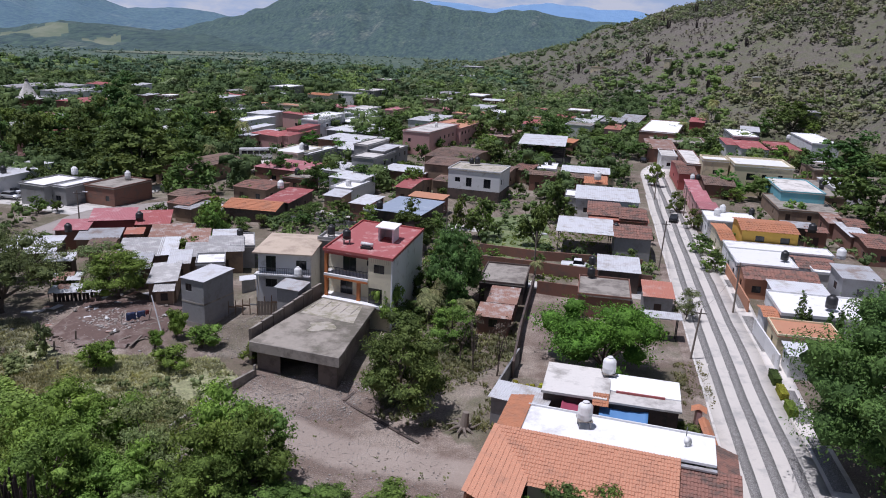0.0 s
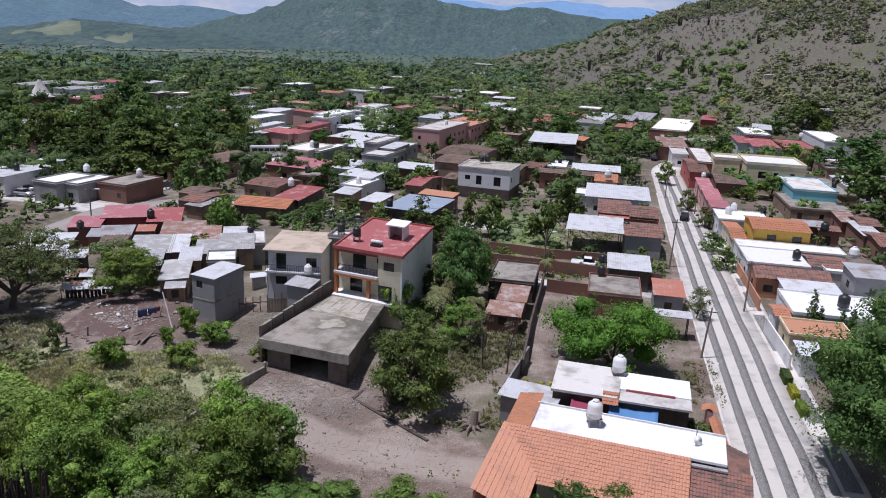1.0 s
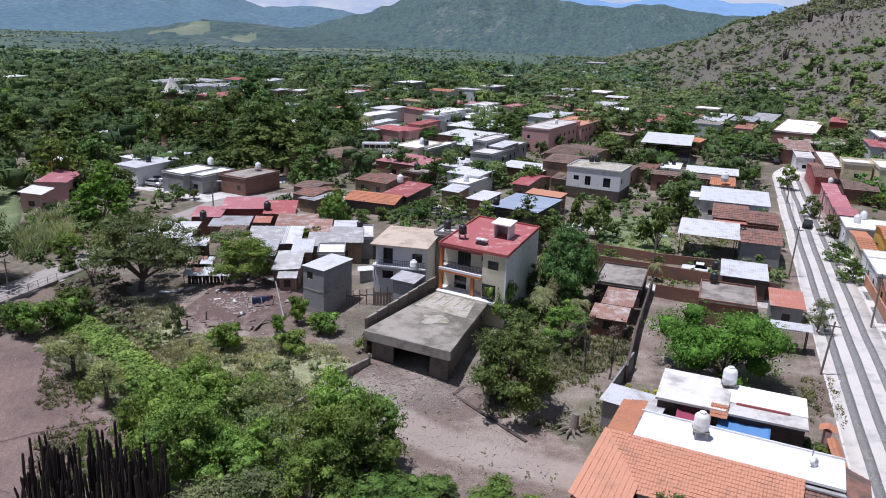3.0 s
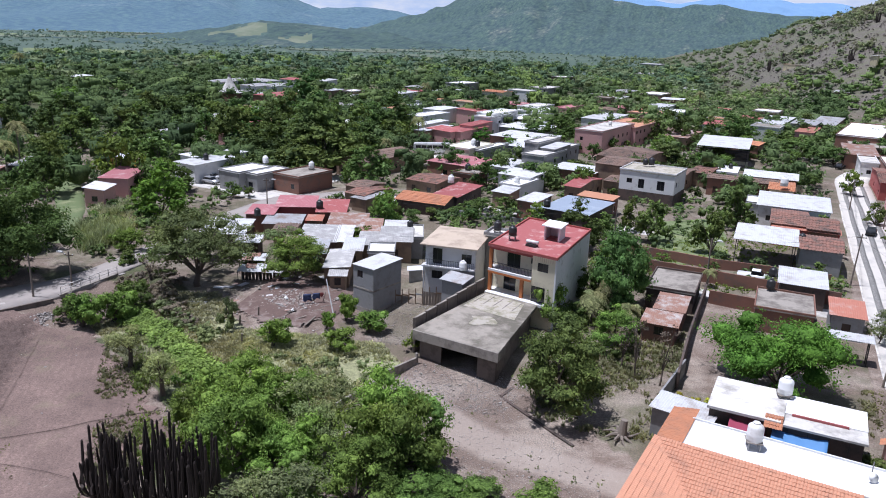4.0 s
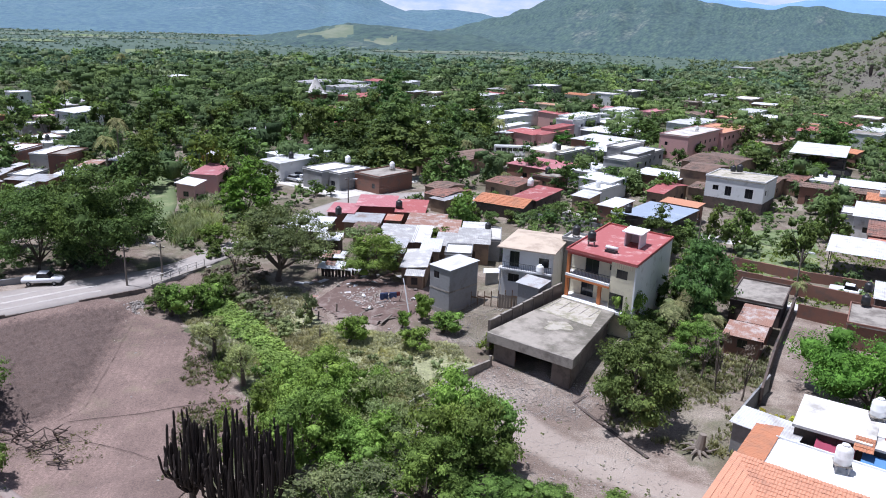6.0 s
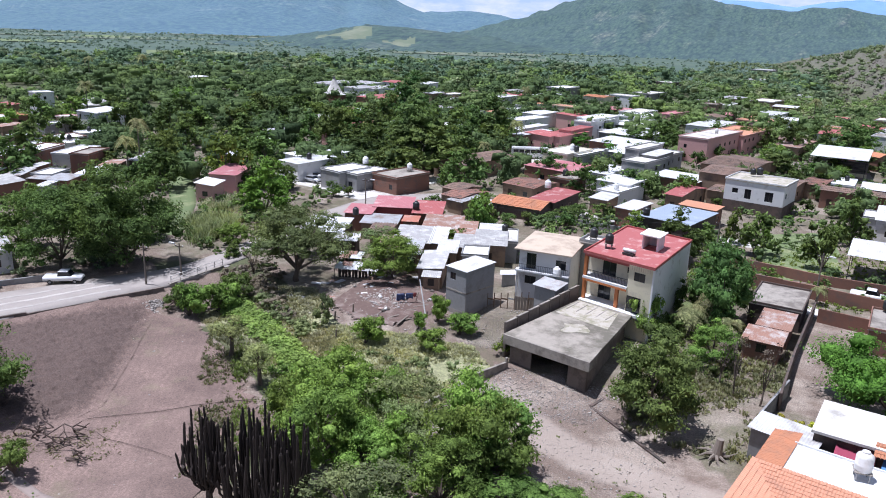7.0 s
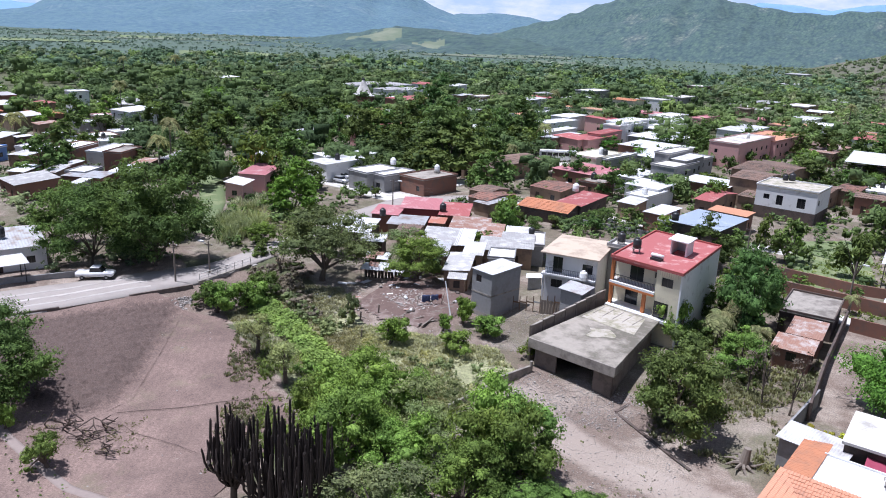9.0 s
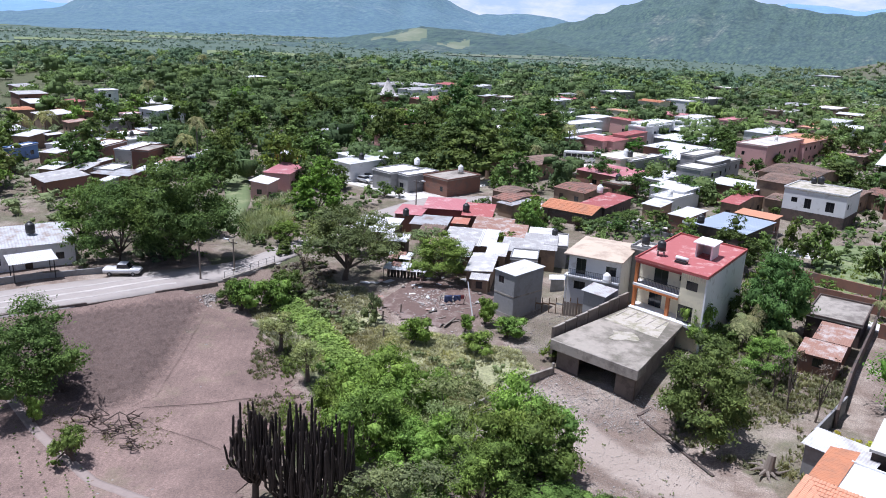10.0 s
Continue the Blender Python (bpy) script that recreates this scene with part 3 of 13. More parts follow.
def make_ground():
    az = np.concatenate([np.arange(-70, 46, 0.58), np.arange(46, 290, 6.0)])
    r = np.concatenate([[0.02, 2, 8, 14], np.geomspace(20, 4700, 230)])
    A, Rr = np.meshgrid(np.radians(az), r)
    X, Y = Rr * np.sin(A), Rr * np.cos(A)
    Z = land(X, Y)
    Z = np.where(Rr > 900, Z - (Rr - 900) * 0.002, Z)
    n, m = X.shape
    idx = np.arange(n * m).reshape(n, m)
    nxt = np.roll(idx, -1, axis=1)
    faces = np.stack([idx[:-1], nxt[:-1], nxt[1:], idx[1:]], -1).reshape(-1, 4)[:, ::-1]
    ob = bulk("ground", np.stack([X, Y, Z], -1).reshape(-1, 3), faces, "earth", smooth=True)
    tagged(ob, "brown earth and rough grass of a valley town", "ground", kind="structure")
    b = bank(X, Y)
    cov = np.full(X.shape, 0.36)
    cov[(b < 3) & (b > -40)] = 0.75
    cov[in_poly(X, Y, BARE_LOT)] = 0.0
    cov[inside(X, Y, YARD) > -1.2] = 0.0
    cov[in_poly(X, Y, FIELD)] = 0.0
    cov[in_poly(X, Y, [(8.5, 76.0), (20.0, 76.0), (28.0, 100.0), (14.0, 105.0)])] = 0.05
    cov[in_poly(X, Y, [(-76.0, 66.0), (-58.0, 72.0), (-64.0, 90.0), (-72.0, 84.0)])] = 0.1
    cov[in_poly(X, Y, [(-100.0, 40.0), (-82.0, 70.0), (-75.0, 82.0), (-82.0, 88.0), (-108.0, 50.0)])] = 0.1
    cov[(Rr > 260)] = 0.75
    hill = rise(X, Y)
    cov[hill > 3] = 0.36
    az_deg = np.degrees(A)
    cov[(hill > 3) & (az_deg < 14)] = 0.55
    way = np.full(X.shape, 1e9)
    for (ax, ay), (bx, by) in zip(TRACK, TRACK[1:]):
        f = np.clip(((X - ax) * (bx - ax) + (Y - ay) * (by - ay)) / ((bx - ax) ** 2 + (by - ay) ** 2), 0, 1)
        way = np.minimum(way, np.hypot(X - ax - f * (bx - ax), Y - ay - f * (by - ay)))
    verge = np.maximum.reduce([np.clip(inside(X, Y, v) / 2.0 + 0.5, 0, 1) for v in VERGES]) * (inside(X, Y, YARD) < -0.6)
    for key, value in (("verge", verge), ("cover", cov), ("hill", np.clip(hill / 8.0, 0, 1)), ("track", np.exp(-(way / 2.2) ** 2))):
        at = ob.data.attributes.new(key, "FLOAT", "POINT")
        at.data.foreach_set("value", value.ravel().astype(np.float32))


make_ground()


def fractal(x, y, size, seed):
    """Smooth random heights from 0 to 1, about one bump to each size in metres."""
    grid = np.random.RandomState(seed).rand(64, 64)
    u, v = x / size + 31.7, y / size + 17.3
    i, j = np.floor(u).astype(int), np.floor(v).astype(int)
    f, g = u - i, v - j
    f, g = f * f * (3 - 2 * f), g * g * (3 - 2 * g)
    a, b = grid[i % 64, j % 64] * (1 - f) + grid[(i + 1) % 64, j % 64] * f, grid[i % 64, (j + 1) % 64] * (1 - f) + grid[(i + 1) % 64, (j + 1) % 64] * f
    return a * (1 - g) + b * g


def ridge_mesh(name, label, material, az0, az1, near, far, crest, seed, rough=0.12, clearings=()):
    """A mountain range: crest gives the height of its skyline, in metres, by the bearing."""
    az = np.linspace(az0, az1, 220)
    s = np.linspace(0, 1.1, 56)
    S, A = np.meshgrid(s, np.radians(az), indexing="ij")
    top = crest(np.degrees(A))
    R = near + (far - near) * S
    form = np.where(S < 1, np.sin(np.clip(S, 0, 1) * math.pi / 2) ** 1.35, np.cos((S - 1) * math.pi * 0.5))
    rng = np.random.RandomState(seed)
    spur = np.zeros_like(S)
    for i in range(7):
        f, p = rng.uniform(0.15, 1.6), rng.uniform(0, 6.28)
        spur += np.abs(np.sin(np.degrees(A) * f + p + S * rng.uniform(-2.0, 2.0))) / 7
    Z = top * form * (1 + rough * (spur - 0.6) * 3.0 * np.clip(1.15 - S, 0, 1) * np.clip(S * 4, 0, 1)) - 6
    X, Y = R * np.sin(A), R * np.cos(A)
    relief = sum(0.6 ** i * (1 - 2 * np.abs(2 * fractal(X, Y, (far - near) * 0.36 / 1.9 ** i, seed + i) - 1)) for i in range(6))
    Z = Z + relief * (far - near) * 0.012 * np.clip(S * 3, 0, 1) * np.clip((1.02 - S) * 3, 0.12, 1)
    n, m = X.shape
    idx = np.arange(n * m).reshape(n, m)
    faces = np.stack([idx[:-1, :-1], idx[:-1, 1:], idx[1:, 1:], idx[1:, :-1]], -1).reshape(-1, 4)[:, ::-1]
    ob = bulk(name, np.stack([X, Y, Z], -1).reshape(-1, 3), faces, material, smooth=True)
    tagged(ob, label, "mountain", kind="structure")
    for a0, a1, s0, s1 in clearings:
        ob.data.materials.append(MATS["far_meadow"])
        a, t = np.degrees(A[:-1, :-1]).ravel(), S[:-1, :-1].ravel()
        u, w = (a - a0) / (a1 - a0), (t - s0) / (s1 - s0)
        into = (u > 0) & (u < 1) & (w > 0.25 * np.sin(u * 7)) & (w < 0.45 + 0.55 * u + 0.12 * np.sin(u * 17))
        mats = np.zeros(len(faces), np.int32)
        ob.data.polygons.foreach_get("material_index", mats)
        mats[into] = 1
        ob.data.polygons.foreach_set("material_index", mats)


def skyline(dist, azs, elevs):
    def crest(a):
        return EYE + 6 + dist * np.tan(np.radians(np.interp(a, azs, elevs)))
    return crest


def sky_bank():
    """A far curtain of bright hazy air and cloud behind the ranges."""
    az, z = np.radians(np.linspace(-100, 80, 90)), np.linspace(-60, 900, 12)
    A, Z = np.meshgrid(az, z)
    idx = np.arange(A.size).reshape(A.shape)
    f = np.stack([idx[:-1, :-1], idx[:-1, 1:], idx[1:, 1:], idx[1:, :-1]], -1).reshape(-1, 4)
    ob = bulk("backdrop_sky", np.stack([4600 * np.sin(A), 4600 * np.cos(A), Z], -1).reshape(-1, 3), f, "sky_bank")
    tagged(ob, "bright hazy sky with thin clouds over the horizon", "sky", kind="structure")


sky_bank()
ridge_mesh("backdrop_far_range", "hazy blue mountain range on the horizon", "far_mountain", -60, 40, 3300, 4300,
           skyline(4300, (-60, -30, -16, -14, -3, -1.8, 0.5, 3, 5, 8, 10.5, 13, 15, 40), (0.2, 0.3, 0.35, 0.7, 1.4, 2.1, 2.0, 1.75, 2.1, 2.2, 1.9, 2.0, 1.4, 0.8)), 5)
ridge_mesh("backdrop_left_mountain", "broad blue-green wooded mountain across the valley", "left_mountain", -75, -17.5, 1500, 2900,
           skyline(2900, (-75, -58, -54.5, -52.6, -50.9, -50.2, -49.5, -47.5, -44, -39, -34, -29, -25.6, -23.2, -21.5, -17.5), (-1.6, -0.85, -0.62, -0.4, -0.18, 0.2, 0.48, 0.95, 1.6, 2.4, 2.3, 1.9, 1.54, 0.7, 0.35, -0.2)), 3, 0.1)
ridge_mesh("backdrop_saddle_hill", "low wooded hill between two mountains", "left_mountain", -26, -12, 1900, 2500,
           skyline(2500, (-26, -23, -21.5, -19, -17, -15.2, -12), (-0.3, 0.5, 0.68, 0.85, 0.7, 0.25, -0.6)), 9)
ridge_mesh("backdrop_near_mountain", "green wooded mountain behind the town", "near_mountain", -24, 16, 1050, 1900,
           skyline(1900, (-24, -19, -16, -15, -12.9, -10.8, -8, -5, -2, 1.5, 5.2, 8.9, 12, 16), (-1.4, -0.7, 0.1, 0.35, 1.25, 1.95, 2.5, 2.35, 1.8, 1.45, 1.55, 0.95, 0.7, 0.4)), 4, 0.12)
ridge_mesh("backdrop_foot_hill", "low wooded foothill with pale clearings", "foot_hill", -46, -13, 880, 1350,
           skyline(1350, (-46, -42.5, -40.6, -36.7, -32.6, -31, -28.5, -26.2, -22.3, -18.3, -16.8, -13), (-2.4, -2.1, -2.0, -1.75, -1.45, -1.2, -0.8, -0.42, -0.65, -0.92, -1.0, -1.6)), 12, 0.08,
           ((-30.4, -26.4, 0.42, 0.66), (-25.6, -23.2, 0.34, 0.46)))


# ---- houses ----
def wall_mesh(length, height, thick, openings, foot=0.6):
    """A wall along x from 0 to length, its outer face at y = 0, with real openings (u, v, width, height)."""
    us = sorted({0.0, length, *[min(o[0], length) for o in openings], *[min(o[0] + o[2], length) for o in openings]})
    vs = sorted({-foot, height, *[o[1] for o in openings], *[min(o[1] + o[3], height) for o in openings]})
    nu, nv = len(us) - 1, len(vs) - 1

    def full(i, j):
        if not (0 <= i < nu and 0 <= j < nv):
            return False
        cu, cv = (us[i] + us[i + 1]) / 2, (vs[j] + vs[j + 1]) / 2
        return not any(o[0] < cu < o[0] + o[2] and o[1] < cv < o[1] + o[3] for o in openings)

    bm = bmesh.new()
    made = {}

    def vert(i, k, j):
        key = (i, k, j)
        if key not in made:
            made[key] = bm.verts.new((us[i], thick * k, vs[j]))
        return made[key]

    for i in range(nu):
        for j in range(nv):
            if not full(i, j):
                continue
            bm.faces.new((vert(i, 0, j), vert(i + 1, 0, j), vert(i + 1, 0, j + 1), vert(i, 0, j + 1)))
            bm.faces.new((vert(i + 1, 1, j), vert(i, 1, j), vert(i, 1, j + 1), vert(i + 1, 1, j + 1)))
            if not full(i - 1, j):
                bm.faces.new((vert(i, 1, j), vert(i, 0, j), vert(i, 0, j + 1), vert(i, 1, j + 1)))
            if not full(i + 1, j):
                bm.faces.new((vert(i + 1, 0, j), vert(i + 1, 1, j), vert(i + 1, 1, j + 1), vert(i + 1, 0, j + 1)))
            if not full(i, j - 1):
                bm.faces.new((vert(i, 1, j), vert(i + 1, 1, j), vert(i + 1, 0, j), vert(i, 0, j)))
            if not full(i, j + 1):
                bm.faces.new((vert(i, 0, j + 1), vert(i + 1, 0, j + 1), vert(i + 1, 1, j + 1), vert(i, 1, j + 1)))
    return bm


def ring(x0, y0, x1, y1, t, z0, z1):
    """A closed low wall round a rectangle, as one mesh."""
    bm = bmesh.new()
    out = [[bm.verts.new((x, y, z)) for x, y in ((x0, y0), (x1, y0), (x1, y1), (x0, y1))] for z in (z0, z1)]
    inn = [[bm.verts.new((x, y, z)) for x, y in ((x0 + t, y0 + t), (x1 - t, y0 + t), (x1 - t, y1 - t), (x0 + t, y1 - t))] for z in (z0, z1)]
    for i in range(4):
        j = (i + 1) % 4
        bm.faces.new((out[0][i], out[0][j], out[1][j], out[1][i]))
        bm.faces.new((inn[0][j], inn[0][i], inn[1][i], inn[1][j]))
        bm.faces.new((out[1][i], out[1][j], inn[1][j], inn[1][i]))
        bm.faces.new((out[0][j], out[0][i], inn[0][i], inn[0][j]))
    return bm


def corrugated(bm, w, d, z_front, z_back, x0=0.0, y0=0.0, wave=0.02, pitch=0.25, thick=0.03):
    """A sloping sheet with waves across its width, thickness below."""
    n = max(8, int(w / pitch * 2))
    n = min(n, 60)
    rows = []
    for j, (y, z) in enumerate(((y0, z_front), (y0 + d, z_back))):
        rows.append([[bm.verts.new((x0 + w * i / n, y, z + (wave if i % 2 else -wave) - t)) for i in range(n + 1)] for t in (0, thick)])
    (a, a2), (b, b2) = rows
    for i in range(n):
        bm.faces.new((a[i], a[i + 1], b[i + 1], b[i]))
        bm.faces.new((a2[i + 1], a2[i], b2[i], b2[i + 1]))
        bm.faces.new((a2[i], a2[i + 1], a[i + 1], a[i]))
        bm.faces.new((b[i], b[i + 1], b2[i + 1], b2[i]))
    bm.faces.new((a[0], b[0], b2[0], a2[0]))
    bm.faces.new((a[n], a2[n], b2[n], b[n]))


def tile_slope(bm, w, d, z_low, z_high, x0=0.0, y0=0.0, pitch=0.28, step=0.45, lift=0.06, jig=0.02, flip=False, limit=5200):
    """A slope of barrel tiles: rounded columns, stepped rows, a little uneven. flip: it falls towards +y."""
    nx, ny = max(4, int(w / pitch)), max(2, int(d / step))
    if nx * ny > limit:
        k = math.sqrt(nx * ny / limit)
        nx, ny = int(nx / k), int(ny / k)
    prof = (0.0, 0.75, 1.0, 0.75)
    rng = random.Random(int(w * 100 + d * 10))
    last = None
    for j in range(ny):
        off = [rng.uniform(-jig, jig) for _ in range(nx + 1)]
        pair = []
        for e in (0, 1):
            f = (j + e) / ny
            y = y0 + (d * (1 - f) if flip else d * f)
            z = z_low + (z_high - z_low) * f + (0.05 if e == 0 else 0.0)
            pair.append([bm.verts.new((x0 + w * i / (nx * 4), y, z + lift * prof[i % 4] + off[i // 4] * (1 - e * 0.5))) for i in range(nx * 4 + 1)])
        a, b = pair
        for lo, hi in ((last, a), (a, b)):
            if lo:
                for i in range(nx * 4):
                    bm.faces.new((hi[i], hi[i + 1], lo[i + 1], lo[i]) if flip else (lo[i], lo[i + 1], hi[i + 1], hi[i]))
        last = b


def window(parent, m, w, h, style="plain"):
    """A window in an opening: frame, pane and bars. Local x along the wall, y inwards, origin at the lower left."""
    bm = ring(0, -h, w, 0, 0.06, 0.06, 0.12)
    bmesh.ops.transform(bm, matrix=pose(0, 0, 0, -90, 0, 0), verts=bm.verts)
    bmesh.ops.recalc_face_normals(bm, faces=bm.faces)
    f = part("window", bm, "dark_iron" if style != "white" else "white_paint", parent)
    f.matrix_basis = m
    part("pane", boxes((0.06, 0.085, 0.06, w - 0.06, 0.10, h - 0.06)), "glass", f)
    if w > 0.9:
        part("mullion", boxes((w / 2 - 0.03, 0.055, 0.06, w / 2 + 0.03, 0.084, h - 0.06)), "dark_iron" if style != "white" else "white_paint", f)
    return f


def door_leaf(parent, m, w, h, material="dark_wood"):
    d = part("door", boxes((0.02, 0.08, 0, w - 0.02, 0.13, h - 0.02)), material, parent)
    d.matrix_basis = m
    part("handle", boxes((w - 0.16, 0.04, h * 0.46, w - 0.12, 0.079, h * 0.52)), "steel", d)
    return d


def side_pose(side, w, d):
    """The pose of a wall's outer face: f, r, b, l, seen from outside left to right."""
    return {"f": pose(-w / 2, -d / 2, 0), "r": pose(w / 2, -d / 2, 0, 0, 0, 90), "b": pose(w / 2, d / 2, 0, 0, 0, 180), "l": pose(-w / 2, d / 2, 0, 0, 0, -90)}[side]


def house(x, y, w, d, turn, h, roof="flat", wall="white_paint", top="concrete", z=None, lift=0.0, slope=0.6, over=0.3, lip=0.25,
          holes=(), doors=(), label="", category="house", name="house", sides="frbl", plinth=None, coarse=False):
    """A house with walls round it, openings (side, u, v, width, height) with windows or doors, and a roof.
    flat: slab with a lip; shed: sheet rising to the back; gable: two slopes along x; hip; canopy: posts in place of walls."""
    z0 = (land_at(x, y) if z is None else z) + lift
    th = pose(x, y, z0, 0, 0, turn)
    ob = empty(name, th, label or "one-storey house with a flat roof", category)
    ob["half_w"], ob["half_d"], ob["turned"] = w / 2, d / 2, float(turn)
    t = 0.2
    if roof == "canopy":
        for px in (-w / 2 + 0.2, w / 2 - 0.2):
            for py in (-d / 2 + 0.2, d / 2 - 0.2):
                part("post", boxes((px - 0.06, py - 0.06, -0.4, px + 0.06, py + 0.06, h - 0.03)), "dark_iron", ob)
        bm = bmesh.new()
        corrugated(bm, w + 2 * over, d + 2 * over, h, h + slope, -w / 2 - over, -d / 2 - over)
        part("roof", bm, top, ob)
        return ob
    for s in sides:
        ln = w if s in "fb" else d
        cut = [o[1:] for o in (*holes, *doors) if o[0] == s]
        if s in "rl":
            bm = wall_mesh(ln - 2 * t, h, t, [(max(0.05, u - t), v, ww, hh) for u, v, ww, hh in cut])
            m = side_pose(s, w, d) @ pose(t, 0, 0)
        else:
            bm = wall_mesh(ln, h, t, cut)
            m = side_pose(s, w, d)
        o = part("wall", bm, wall, ob)
        o.matrix_basis = m
    for s, u, v, ww, hh in holes:
        window(ob, side_pose(s, w, d) @ pose(u, 0, v), ww, hh)
    for s, u, v, ww, hh in doors:
        door_leaf(ob, side_pose(s, w, d) @ pose(u, 0, v), ww, hh)
    if plinth:
        part("plinth", ring(-w / 2 - 0.03, -d / 2 - 0.03, w / 2 + 0.03, d / 2 + 0.03, 0.025, -0.6, plinth[0]), plinth[1], ob)
    a, b = w / 2 + over, d / 2 + over
    if roof == "flat":
        part("roof", boxes((-a, -b, h + 0.002, a, b, h + 0.16)), top, ob)
        if lip:
            part("parapet", ring(-a, -b, a, b, 0.15, h + 0.162, h + 0.16 + lip), wall, ob)
    elif roof == "shed":
        bm = bmesh.new()
        corrugated(bm, 2 * a, 2 * b, h + 0.06, h + 0.06 + slope, -a, -b)
        part("roof", bm, top, ob)
        part("upper_wall", boxes((-w / 2, d / 2 - t, h, w / 2, d / 2, h + slope * 0.92)), wall, ob)
        for xx in (-w / 2, w / 2 - t):
            bm = bmesh.new()
            p = [(xx, -d / 2 + t, h), (xx, d / 2 - t, h), (xx, d / 2 - t, h + slope * 0.85)]
            prism(bm, p, [(q[0] + t, q[1], q[2]) for q in p])
            part("gable", bm, wall, ob)
    else:
        tiles = "tile" in top
        for flip in (False, True):
            bm = bmesh.new()
            if roof == "gable":
                if tiles:
                    tile_slope(bm, 2 * a, b, h, h + slope, -a, 0.0 if flip else -b, 0.5 if coarse else 0.3, 0.9 if coarse else 0.5, lift=0.09 if coarse else 0.06, flip=flip, limit=900)
                else:
                    corrugated(bm, 2 * a, b, h + (slope if flip else 0.0), h + (0.0 if flip else slope), -a, 0.0 if flip else -b)
            part("roof", bm, top, ob)
        for xx in (-w / 2, w / 2 - t):
            bm = bmesh.new()
            p = [(xx, -d / 2, h), (xx, d / 2, h), (xx, 0, h + slope * 0.88)]
            prism(bm, p, [(q[0] + t, q[1], q[2]) for q in p])
            part("gable", bm, wall, ob)
    return ob


def water_tank(x, y, z, size=1.0, material="black_plastic", stand=0.0):
    """A ribbed plastic water tank with its lid, on a stand where it has one."""
    ob = empty("water_tank", pose(x, y, z), ("black" if material.startswith("black") else "white") + " plastic water tank on a roof", "tank", "rooftop water tanks")
    r = 0.55 * size
    bm = bmesh.new()
    lathe(bm, [(r * 0.97, stand), (r, stand + 0.12 * size), (r, stand + 0.4 * size), (r * 1.04, stand + 0.44 * size), (r, stand + 0.48 * size), (r, stand + 0.95 * size),
               (r * 0.9, stand + 1.1 * size), (r * 0.45, stand + 1.28 * size)], 16)
    part("tank", smooth(bm), material, ob)
    bm = bmesh.new()
    lathe(bm, [(r * 0.46, stand + 1.281 * size), (r * 0.46, stand + 1.36 * size), (r * 0.3, stand + 1.4 * size)], 12)
    part("lid", bm, material, ob)
    if stand > 0.05:
        for sx in (-1, 1):
            for sy in (-1, 1):
                part("leg", boxes((sx * r * 0.7 - 0.05, sy * r * 0.7 - 0.05, 0, sx * r * 0.7 + 0.05, sy * r * 0.7 + 0.05, stand - 0.08)), "steel", ob)
        part("platform", boxes((-r, -r, stand - 0.078, r, r, stand - 0.002)), "concrete", ob)
    return ob


# ---- trees ----
def ball_of_quads(n):
    """A cube's faces cut n times and pushed out to a sphere."""
    V, Q, at = [], [], {}
    for ax in range(3):
        for sg in (-1, 1):
            for i in range(n):
                for j in range(n):
                    q = []
                    for a, b in ((0, 0), (1, 0), (1, 1), (0, 1)):
                        p = [0, 0, 0]
                        p[ax], p[(ax + 1) % 3], p[(ax + 2) % 3] = sg, -1 + 2 * (i + a) / n, -1 + 2 * (j + b) / n
                        key = tuple(round(c, 4) for c in p)
                        if key not in at:
                            at[key] = len(V)
                            V.append(np.array(p, float) / np.linalg.norm(p))
                        q.append(at[key])
                    Q.append(q if sg > 0 else q[::-1])
    return np.array(V), np.array(Q)


BALLS = {1: ball_of_quads(1), 2: ball_of_quads(2)}


def lumps(rng, lobes, fill, fine=2, jig=0.3):
    """Uneven clumps that fill the lobes of a crown."""
    bv, bq = BALLS[fine]
    L = np.array(lobes)
    n = len(L)
    r = fill * (1 + jig * rng.uniform(-1, 1, (n, len(bv), 1)))
    v = L[:, None, :3] + bv[None] * r * np.stack([L[:, 3], L[:, 3], L[:, 4]], 1)[:, None]
    q = bq[None] + (np.arange(n) * len(bv))[:, None, None]
    return v.reshape(-1, 3), q.reshape(-1, 4)


def join(*pairs):
    """Several (points, quads) as one."""
    V, Q, k = [], [], 0
    for v, q in pairs:
        V.append(v)
        Q.append(np.asarray(q) + k)
        k += len(v)
    return np.concatenate(V), np.concatenate(Q)


